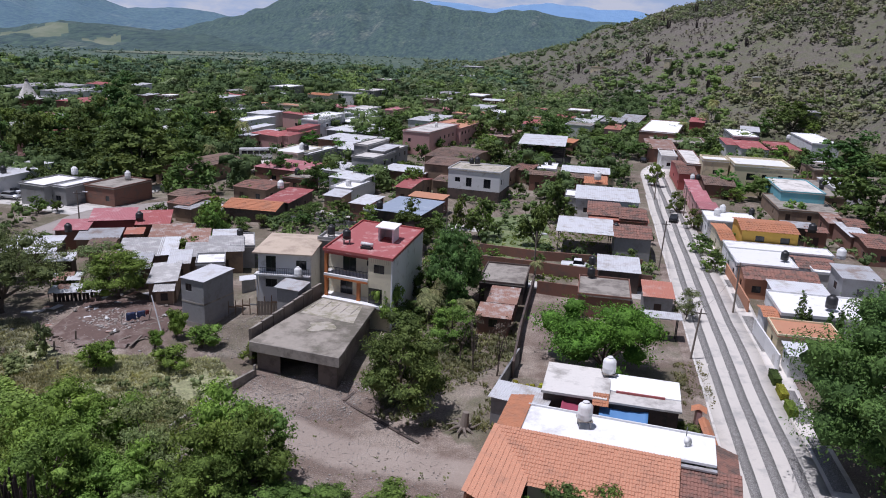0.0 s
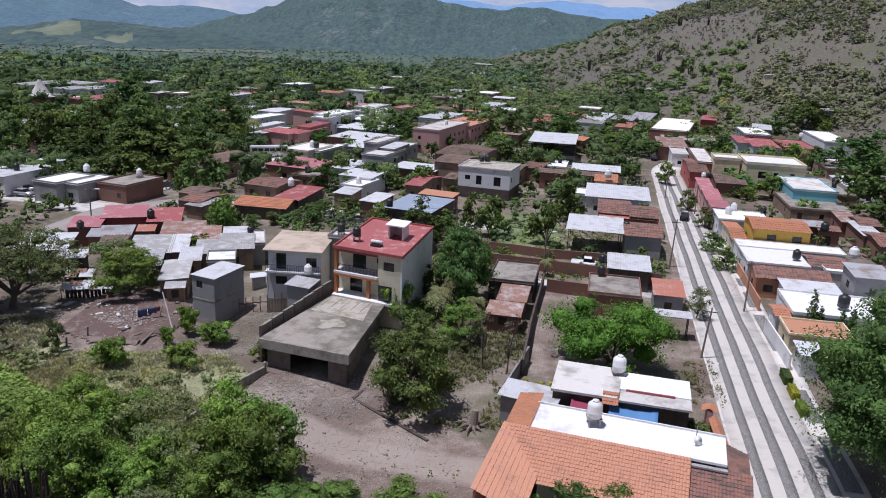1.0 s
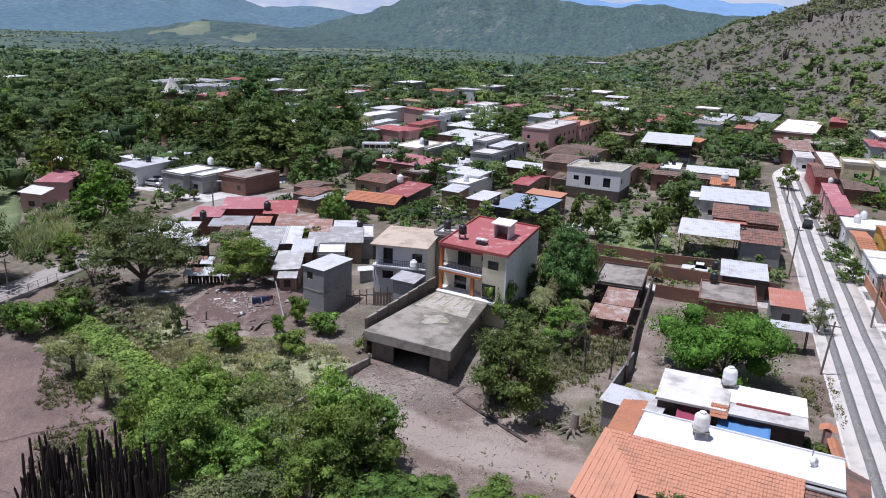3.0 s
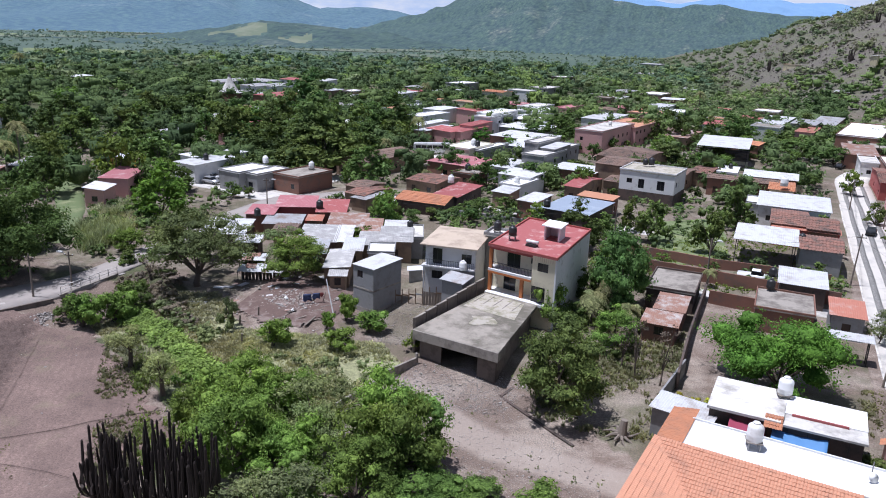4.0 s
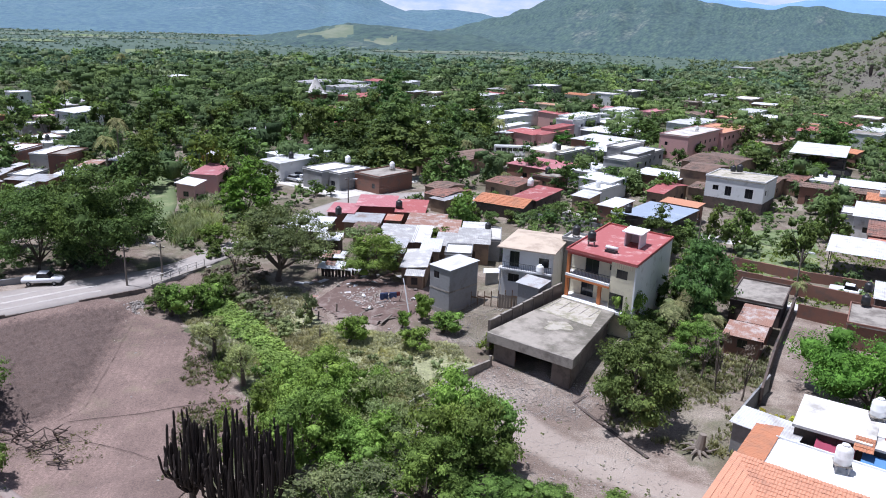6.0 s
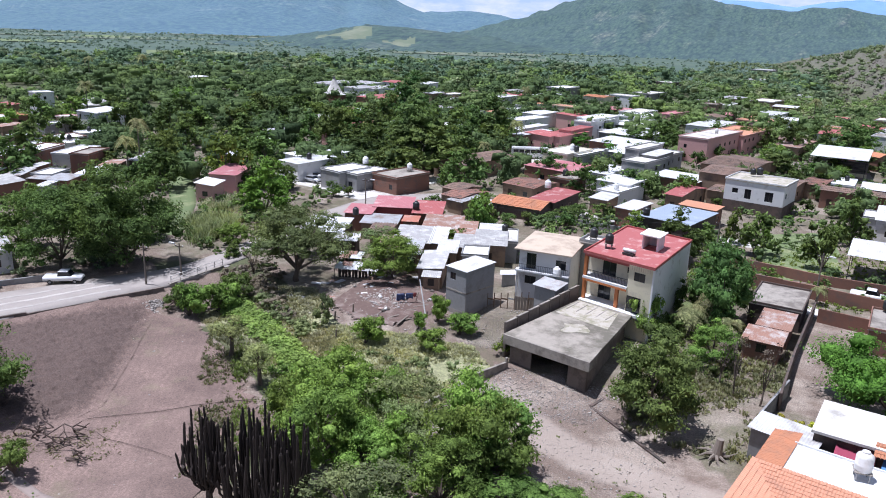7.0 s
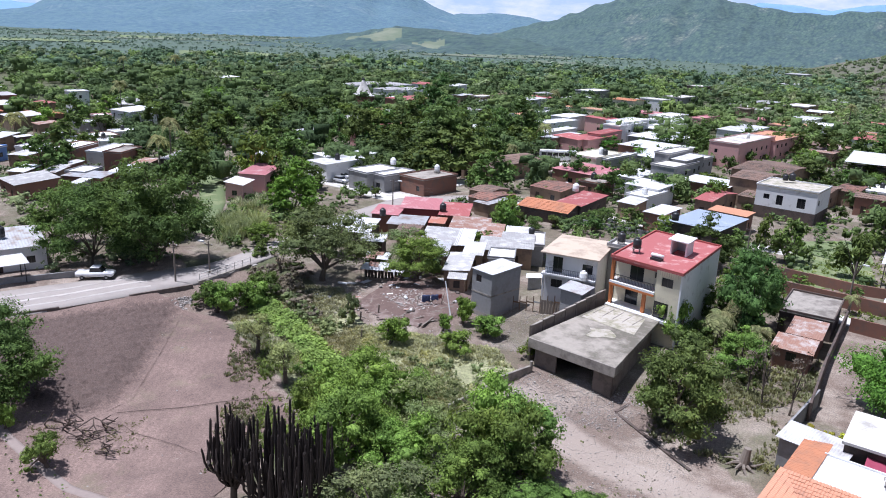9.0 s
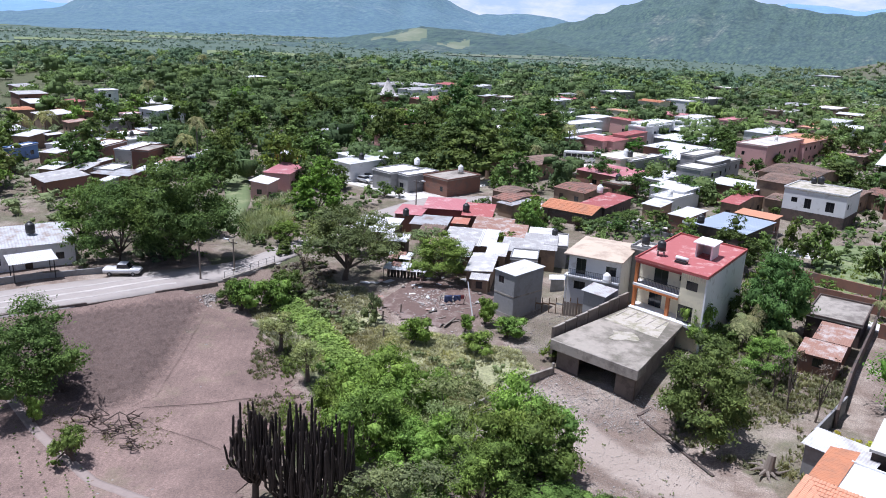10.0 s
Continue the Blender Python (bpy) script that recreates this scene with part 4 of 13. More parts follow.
def leaf_cloud(rng, lobes, count, size, droop=0.0, spray=9):
    """Leaves as small bent quads, bunched into sprays over the shells of lobes (x, y, z, rx, rz)."""
    lob = np.array(lobes)
    wgt = lob[:, 3] ** 2
    m = max(1, count // spray)
    L = lob[rng.choice(len(lob), m, p=wgt / wgt.sum())]
    R = np.stack([L[:, 3], L[:, 3], L[:, 4]], 1)
    d = rng.normal(size=(m, 3))
    d /= np.linalg.norm(d, axis=1)[:, None]
    d[:, 2] = np.where(d[:, 2] < -0.6, -d[:, 2] * 0.6, d[:, 2])
    heart = L[:, :3] + d * rng.uniform(0.70, 1.08, m)[:, None] * R
    k = rng.randint(0, m, count)
    c = heart[k] + rng.normal(size=(count, 3)) * R[k] * np.array([0.17, 0.17, 0.13])
    nrm = d[k] * 0.7 + rng.normal(size=(count, 3)) * 0.45 + np.array([0, 0, 0.45])
    nrm /= np.linalg.norm(nrm, axis=1)[:, None]
    t1 = np.cross(nrm, rng.normal(size=(count, 3)))
    t1 /= np.linalg.norm(t1, axis=1)[:, None] + 1e-9
    t2 = np.cross(nrm, t1)
    s = size * rng.uniform(0.55, 1.35, count)[:, None]
    ln = s * 1.5
    v = np.stack([c - t1 * ln, c - t2 * s * 0.62 + nrm * s * 0.15, c + t1 * ln - np.array([0, 0, droop]) * ln, c + t2 * s * 0.62 + nrm * s * 0.15], 1)
    return v.reshape(-1, 3), np.arange(count * 4).reshape(-1, 4)


def crown_lobes(rng, n, spread, tall, base, flat=0.7):
    """Clumps of a crown, set on an uneven shell from low skirts to the top, with gaps between them."""
    out = []
    p = rng.uniform(0, 6.28, 6)
    zc, zr = base + tall * 0.45, tall * 0.56
    while len(out) < n:
        d = rng.normal(size=3)
        d /= np.linalg.norm(d)
        if d[2] < -0.75:
            continue
        a = math.atan2(d[1], d[0])
        env = 0.80 + 0.16 * math.sin(2 * a + p[0]) + 0.13 * math.sin(3 * a + p[1] + 2 * d[2]) + 0.12 * math.sin(5 * a + p[2] - 3 * d[2])
        f = env * rng.uniform(0.55, 1.0) ** 0.5
        s = spread * (rng.uniform(0.17, 0.34) if n >= 26 else rng.uniform(0.26, 0.44))
        out.append((d[0] * f * spread * 0.92, d[1] * f * spread * 0.92, max(base * 0.6 + s * 0.5, zc + d[2] * f * zr), s, s * flat * 0.8))
    return out


PATTERNS = {}


def tree_pattern(key, seed, spread, tall, clear, leaves, size, material, lobes=16, flat=0.7, label="", trunk=0.22, stems=1, name="tree", category="tree", core=0.7):
    """One tree at the origin: trunk with limbs, and a crown of leaves. Later trees copy it."""
    rng = np.random.RandomState(seed)
    ob = empty(name, pose(0, 0, 0), label, category)
    ls = crown_lobes(rng, lobes, spread, tall - clear, clear, flat)
    bm = bmesh.new()
    for s in range(stems):
        a = 6.28 * s / stems + 0.5
        foot = Vector((0.3 * math.cos(a) * (stems > 1), 0.3 * math.sin(a) * (stems > 1), -0.3))
        fork = Vector((rng.uniform(-0.3, 0.3) + 0.5 * math.cos(a) * (stems > 1), rng.uniform(-0.3, 0.3) + 0.5 * math.sin(a) * (stems > 1), clear * 0.85 + 0.2))
        knee = (foot + fork) / 2 + Vector((rng.uniform(-0.2, 0.2), rng.uniform(-0.2, 0.2), 0))
        tube(bm, foot, knee, trunk, trunk * 0.8)
        tube(bm, knee, fork, trunk * 0.8, trunk * 0.65)
        for l in ls[s::stems][:12 if leaves > 1000 else 5]:
            e = Vector(l[:3])
            mid = fork.lerp(e, 0.5) + Vector((rng.uniform(-0.3, 0.3), rng.uniform(-0.3, 0.3), 0.25))
            tube(bm, fork, mid, trunk * 0.5, trunk * 0.3, 5)
            tube(bm, mid, e, trunk * 0.3, trunk * 0.1, 5)
    part("trunk", bm, "bark", ob)
    v, f = leaf_cloud(rng, ls, leaves, size)
    if core:
        v, f = join((v, f), lumps(rng, ls, core, 2, 0.4))
    bulk("crown", v, f, material, ob)
    PATTERNS[key] = [ob, False]
    return ob


def plant(key, x, y, scale=1.0, turn=0.0, z=None, tall=1.0):
    """Sets the pattern itself the first time, then copies."""
    zz = land_at(x, y) if z is None else z
    m = pose(x, y, zz, 0, 0, turn) @ Matrix.Diagonal((scale, scale, scale * tall, 1))
    ob, used = PATTERNS[key]
    if not used:
        PATTERNS[key][1] = True
        ob.matrix_basis = m
        return ob
    c = copy_thing(ob, Matrix())
    c.matrix_basis = m
    return c
# ---- roads, walls and lots ----
def ribbon(name, pts, width, material, up, label, category, parent=None, step=1.5, across=4):
    """A strip laid over the land along a line of places."""
    P = np.array(pts, float)
    seg = np.r_[0, np.cumsum(np.linalg.norm(np.diff(P, axis=0), axis=1))]
    n = max(2, int(seg[-1] / step))
    s = np.linspace(0, seg[-1], n)
    C = np.stack([np.interp(s, seg, P[:, i]) for i in (0, 1)], 1)
    for _ in range(6):
        C[1:-1] = (C[:-2] + C[1:-1] * 2 + C[2:]) / 4
    D = np.gradient(C, axis=0)
    D /= np.linalg.norm(D, axis=1)[:, None]
    N = np.stack([-D[:, 1], D[:, 0]], 1)
    W = np.interp(s, seg, width) if np.ndim(width) else np.full(n, float(width))
    k = np.linspace(-0.5, 0.5, across + 1)
    XY = C[:, None] - N[:, None] * (W[:, None] * k[None])[..., None]
    Z = land(XY[..., 0], XY[..., 1]) + up
    V = np.concatenate([XY, Z[..., None]], -1)
    low = V[:, [0, -1]].copy()
    low[..., 2] -= 0.5
    verts = np.concatenate([V.reshape(-1, 3), low.reshape(-1, 3)])
    m = across + 1
    idx = np.arange(n * m).reshape(n, m)
    top = np.stack([idx[:-1, :-1], idx[:-1, 1:], idx[1:, 1:], idx[1:, :-1]], -1).reshape(-1, 4)
    l0 = n * m + np.arange(n) * 2
    left = np.stack([l0[:-1], idx[:-1, 0], idx[1:, 0], l0[1:]], -1)
    right = np.stack([idx[:-1, -1], l0[:-1] + 1, l0[1:] + 1, idx[1:, -1]], -1)
    ob = bulk(name, verts, np.concatenate([top, left, right]), material, parent)
    return tagged(ob, label, category, kind="" if parent else "structure")


def along_road(off, s):
    n = np.array((ROAD_DIR[1], -ROAD_DIR[0]))
    return tuple(ROAD_A + ROAD_DIR * s + n * off)


road = ribbon("road", [along_road(0.15, -80), along_road(0.15, 60), along_road(0.15, 150)], 7.9, "road_concrete", 0.10, "pale concrete village street with cobbled strips", "road")
for off, wide in ((0.0, 1.0), (-2.15, 0.95), (2.2, 0.95)):
    ribbon("cobble_strip", [along_road(off, -80), along_road(off, 60), along_road(off, 150)], wide, "cobbles", 0.115, "", "", road, across=1)
ribbon("road_bend", [along_road(0.15, 149.5), along_road(0.6, 158), along_road(4.5, 170), along_road(14, 182)], (7.9, 7.6, 7.0, 6.5), "road_concrete", 0.095, "concrete street that bends away between houses", "road")
ribbon("pavement_east", [along_road(5.3, -80), along_road(5.3, 84)], 2.3, "road_concrete", 0.17, "raised concrete pavement beside the street", "pavement")
for a, b in ((-34, -22), (-19, -8), (-5.5, 4), (7, 14.5), (24.5, 38), (41, 47), (50, 54), (57, 61), (65, 70), (76, 84), (90, 99)):
    ribbon("cobble_patch", [along_road(5.2, a), along_road(5.2, b)], 1.5, "cobbles", 0.205, "patch of cobbles let into the pavement", "paving", across=1)
ribbon("verge_west", [along_road(-4.6, -40), along_road(-4.6, 60)], 1.5, "earth", 0.12, "gravel and grass verge beside the street", "verge")
ribbon("gutter_west", [along_road(-3.98, -60), along_road(-3.98, 120)], 0.25, "pale_concrete", 0.16, "pale concrete kerb beside the street", "kerb")
WEST = [(-125, -4), (-105, 27), (-93, 46.5), (-83.0, 63.0), (-79.4, 68.6), (-75.3, 74.8), (-72.2, 80.3), (-71.2, 84.5), (-70.6, 90), (-69.8, 96), (-69.5, 104), (-69.5, 122), (-66, 140), (-55, 149)]
ribbon("road_west", WEST, (10, 10, 10, 9.6, 9.0, 8.2, 6.8, 5.8, 5.2, 5.0, 5.0, 6.0, 7.0, 6.0), "dusty_concrete", 0.22, "pale dusty concrete road on an embankment", "road")
for off in (-2.4, -0.2, 2.0):
    ribbon("wheel_track", [(x + off * 0.84, y - off * 0.54) for x, y in WEST[:6]], 0.6, "worn_road", 0.235, "paler worn strip along the dusty road", "road", across=1)
ribbon("embankment", [(-95, 36.5), (-82.6, 55.8), (-78.1, 62.6), (-73.9, 69.9), (-69.6, 77.0)], 0.5, "dark_concrete", 0.15, "dark retaining edge between road and field", "retaining wall")
ribbon("back_street", [(-110, 150), (-84, 148), (-70, 141), (-52, 148), (-36, 151), (-12, 145), (8, 140)], (6, 8, 9, 6, 4.5, 4.5, 4.5), "pale_concrete", 0.10, "dusty back street between gardens", "road")
ribbon("side_street", [(-66, 160), (-58, 180), (-50, 204), (-40, 232)], 5.0, "pale_concrete", 0.10, "dusty side street between tiled houses", "road")
ribbon("stream_bed", [(-86.0, 98.5), (-89.2, 103.3), (-99.2, 117.5), (-114.8, 135.2), (-121.3, 145.5)], (2.5, 3.5, 5.0, 5.5, 5.0), "meadow", 0.08, "grassy green bed of a small stream", "stream bed")
ribbon("alley", [(2, 110), (14, 108.5), (24, 106), (36, 103.5)], 3.6, "pale_concrete", 0.10, "narrow concrete alley", "road")


def sheet(name, pts, material, up, label, category, step=0.8, hump=0.0, knee=4.0):
    """A patch of ground inside a convex outline, laid over the land."""
    P = np.array(pts)
    x0, y0 = P.min(0)
    x1, y1 = P.max(0)
    xs, ys = np.arange(x0, x1 + step, step), np.arange(y0, y1 + step, step)
    X, Y = np.meshgrid(xs, ys)
    ok = in_poly(X, Y, list(pts))
    idx = np.arange(X.size).reshape(X.shape)
    cell = ok[:-1, :-1] & ok[1:, :-1] & ok[:-1, 1:] & ok[1:, 1:]
    f = np.stack([idx[:-1, :-1], idx[:-1, 1:], idx[1:, 1:], idx[1:, :-1]], -1)[cell]
    rough = 0.05 * np.sin(X * 2.1 + Y) * np.sin(Y * 1.7 - X * 0.6)
    if hump:
        e = np.clip(inside(X, Y, list(pts)) / knee, 0, 1)
        rough = (rough * 2 + np.random.RandomState(5).normal(0, 0.13, X.shape)) * np.clip(e * 4, 0, 1) + hump * e * e * (3 - 2 * e) * (1 + 0.25 * np.sin(X * 0.8) * np.sin(Y * 0.7 + 1))
    V = np.stack([X, Y, land(X, Y) + up + rough], -1).reshape(-1, 3)
    used, inv = np.unique(f, return_inverse=True)
    ob = bulk(name, V[used], inv.reshape(f.shape), material, smooth=True)
    if hump:
        at = ob.data.attributes.new("tilled", "FLOAT", "POINT")
        at.data.foreach_set("value", e.ravel()[used].astype(np.float32))
    return tagged(ob, label, category, kind="structure")


ribbon("field_path", [(-72, 46), (-59.2, 40.5), (-50.3, 38.0), (-43.5, 36.6), (-36, 35)], 0.9, "path_earth", 0.15, "pale trodden path across the field", "path")
sheet("ground_field", [(-100.0, 37.0), (-50.0, 12.0), (-34.0, 38.0), (-37.0, 55.0), (-60.0, 73.0), (-73.5, 73.5)], "field", 0.10, "ploughed brown field with faint furrows", "field")


sheet("ground_bank", [(-82.3, 55.0), (-77.0, 46.5), (-66.0, 43.5), (-55.3, 46.5), (-54.6, 51.0), (-60.0, 61.0), (-66.5, 72.0), (-69.8, 74.5), (-77.8, 61.8)], "field", 0.13, "darker bank of loose tilled earth below the road", "field", 0.25, 0.75, 5.0)
sheet("ground_lawn", [(7.5, 119), (19.5, 125), (22, 158), (7.0, 150)], "meadow", 0.06, "rough green grass plot between gardens", "grass")
sheet("ground_court", [(15.0, 222.6), (37.0, 223.4), (39.5, 246.3), (16.5, 249.5)], "path_earth", 0.08, "pale earth of a sports court", "court")


sheet("ground_yard", YARD, "yard_earth", 0.07, "dark trampled earth of a cluttered yard", "yard", 0.5)


def wall_run(pts, high, thick, material, label, low=-1.0, posts=0.0, name="garden_wall"):
    """A wall along a line of places, level with the land; every stretch is a part."""
    ob = empty(name, pose(pts[0][0], pts[0][1], land_at(*pts[0])), label, "wall")
    z0 = land_at(*pts[0])
    for (ax, ay), (bx, by) in zip(pts, pts[1:]):
        ln = math.hypot(bx - ax, by - ay)
        za, zb = land_at(ax, ay) - z0, land_at(bx, by) - z0
        n = max(1, int(ln / 6))
        for i in range(n):
            f0, f1 = i / n, (i + 1) / n
            m = pose(ax + (bx - ax) * f0 - pts[0][0], ay + (by - ay) * f0 - pts[0][1], za + (zb - za) * f0, 0, 0, math.degrees(math.atan2(by - ay, bx - ax)))
            o = part("panel", boxes((0.002, -thick / 2, low, ln / n - 0.002, thick / 2, high)), material, ob)
            o.matrix_basis = m
            if posts:
                o = part("post", boxes((-0.13, -0.13, low, 0.13, 0.13, high + posts)), "concrete", ob)
                o.matrix_basis = m
    return ob


wall_run([(-19.6, 73.6), (-22.0, 69.0), (-24.5, 62.0)], 0.75, 0.25, "concrete", "low concrete wall with stub posts", posts=0.5)
wall_run([(8.2, 75.5), (10.2, 88.0), (13.8, 107.0)], 2.0, 0.25, "dark_brick", "long dark brick wall along a bare lot")
wall_run([(14.0, 104.5), (27.0, 101.0)], 1.9, 0.2, "brick", "brick wall behind a bare lot")
wall_run([(4.0, 116.0), (16.0, 113.5), (32.0, 109.0)], 2.0, 0.22, "brick", "old brick wall along an alley")
wall_run([(2.5, 126.0), (17.0, 121.0), (33.0, 119.0)], 1.6, 0.22, "brick", "brown garden wall")
wall_run([(-34, 140.5), (-12, 137.0), (3, 134.0)], 1.1, 0.2, "grey_block", "low grey wall along the back street")
wall_run([(6.2, 70.5), (9.2, 79.5)], 1.8, 0.2, "grey_block", "grey yard wall")
wall_run([(-1.5, 62.5), (-9.5, 70.0), (-7.0, 76.0)], 0.14, 0.3, "dark_brick", "crumbling low wall beside the bare lot")
wall_run([(46.5, 118.0), (43.3, 100.0)], 1.9, 0.2, "terracotta", "orange-brown garden wall by the pavement")
wall_run([(41.0, 92.0), (39.2, 80.0)], 2.2, 0.2, "white_paint", "white garden wall by the pavement")
wall_run([(-87.6, 47.5), (-82.3, 55.7), (-77.8, 62.5), (-73.6, 69.8), (-69.3, 77.0)], 0.25, 0.3, "dark_concrete", "dark retaining wall below the dusty road", low=-2.2, name="retaining_wall")
wall_run([(-85.5, 72.8), (-90.5, 66.2), (-99.5, 50.5)], 0.9, 0.25, "grey_block", "grey roadside wall")
wall_run([(8.0, 204), (16.0, 199.0), (44.0, 191.0)], 1.8, 0.25, "cream_paint", "long cream wall of the sports court")

# ---- the slab building, the tall orange house and its neighbours ----
def solid(corners, z0, z1):
    bm = bmesh.new()
    prism(bm, [(x, y, z0) for x, y in corners], [(x, y, z1) for x, y in corners])
    return bm


def slab_building():
    """A raw concrete garage: flat slab with a deep front fascia, open dark bay below."""
    ox, oy = -15.0, 80.0
    ob = empty("garage", pose(ox, oy, 0), "raw concrete garage with a flat slab roof and an open bay", "garage")

    def loc(pts):
        return [(x - ox, y - oy) for x, y in pts]

    A, B, C, D = (-19.95, 75.0), (-10.35, 71.9), (-7.9, 87.6), (-14.7, 90.2)
    part("roof_slab", solid(loc([(A[0] - 0.5, A[1] - 0.05), (B[0] + 0.1, B[1] - 0.25), C, D]), 2.75, 3.2), "slab_top", ob)
    part("fascia", solid(loc([(A[0] - 0.5, A[1] - 0.25), (B[0] + 0.1, B[1] - 0.45), (B[0] + 0.1, B[1] - 0.26), (A[0] - 0.5, A[1] - 0.06)]), 2.1, 3.19), "concrete", ob, "streaked concrete fascia")
    part("fascia", solid(loc([(B[0] - 0.06, B[1] - 0.25), (B[0] + 0.12, B[1] - 0.25), (B[0] + 0.5, B[1] + 2.2), (B[0] + 0.32, B[1] + 2.2)]), 2.1, 3.19), "concrete", ob)
    u = np.array((B[0] - A[0], B[1] - A[1])) / math.hypot(B[0] - A[0], B[1] - A[1])
    v = np.array((C[0] - B[0], C[1] - B[1])) / math.hypot(C[0] - B[0], C[1] - B[1])

    def at(a, b):
        return tuple(np.array(A) + u * a + v * b)

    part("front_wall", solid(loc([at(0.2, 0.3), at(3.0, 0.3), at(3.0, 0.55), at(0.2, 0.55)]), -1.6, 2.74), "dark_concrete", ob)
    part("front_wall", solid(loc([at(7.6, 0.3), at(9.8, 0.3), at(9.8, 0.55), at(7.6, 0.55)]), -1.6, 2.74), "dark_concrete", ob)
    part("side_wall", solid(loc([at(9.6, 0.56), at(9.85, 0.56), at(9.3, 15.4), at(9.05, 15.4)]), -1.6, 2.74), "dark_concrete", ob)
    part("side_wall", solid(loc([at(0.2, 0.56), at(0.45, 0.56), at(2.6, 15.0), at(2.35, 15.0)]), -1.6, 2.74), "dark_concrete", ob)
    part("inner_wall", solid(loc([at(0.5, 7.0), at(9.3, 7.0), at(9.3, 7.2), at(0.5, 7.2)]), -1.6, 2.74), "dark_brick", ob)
    part("screed", solid(loc([at(1.9, 9.6), at(9.0, 9.0), at(8.5, 14.6), at(2.9, 15.2)]), 3.204, 3.222), "old_screed", ob, "worn paler screed with cut joints")
    for i in range(5):
        a = 2.6 + i * 1.3
        part("joint", solid(loc([at(a, 11.5), at(a + 0.1, 11.5), at(a + 0.5, 14.6), at(a + 0.4, 14.6)]), 3.226, 3.26), "stone", ob)
    rng = np.random.RandomState(4)
    ring_pts = [at(5.6 + (1.5 + 0.5 * math.sin(3 * q + 1)) * math.cos(q), 6.6 + (1.5 + 0.6 * math.sin(2 * q)) * math.sin(q)) for q in np.linspace(0, 6.283, 22)[:-1]]
    part("weathered_patch", solid(loc(ring_pts), 3.204, 3.214), "old_screed", ob, "paler worn patch of cement")


slab_building()


def slab_wall():
    """A tall wall of dark cement panels and posts that climbs beside the slab to the house."""
    ob = empty("boundary_wall", pose(-20.6, 76.0, 0), "dark stained cement wall with posts beside the slab", "wall")
    n = 7
    for i in range(n):
        f0, f1 = i / n, (i + 1) / n
        a, b = (5.2 * f0, 15.2 * f0), (5.2 * f1, 15.2 * f1)
        top = 4.05 + 0.5 * f0
        d = np.array((b[0] - a[0], b[1] - a[1])) / math.hypot(b[0] - a[0], b[1] - a[1])
        m = np.array((-d[1], d[0])) * 0.09
        part("panel", solid([tuple(np.array(a) + d * 0.13 - m), tuple(np.array(b) - d * 0.13 - m), tuple(np.array(b) - d * 0.13 + m), tuple(np.array(a) + d * 0.13 + m)], -1.5, top), "dark_concrete", ob)
        part("coping", solid([tuple(np.array(a) + d * 0.13 - m * 1.4), tuple(np.array(b) - d * 0.13 - m * 1.4), tuple(np.array(b) - d * 0.13 + m * 1.4), tuple(np.array(a) + d * 0.13 + m * 1.4)], top + 0.002, top + 0.1), "concrete", ob)
        part("post", boxes((a[0] - 0.13, a[1] - 0.13, -1.5, a[0] + 0.13, a[1] + 0.13, top + 0.12)), "dark_concrete", ob)


slab_wall()


def sheared(bm, k):
    for v in bm.verts:
        v.co.x += k * v.co.y
    return bm


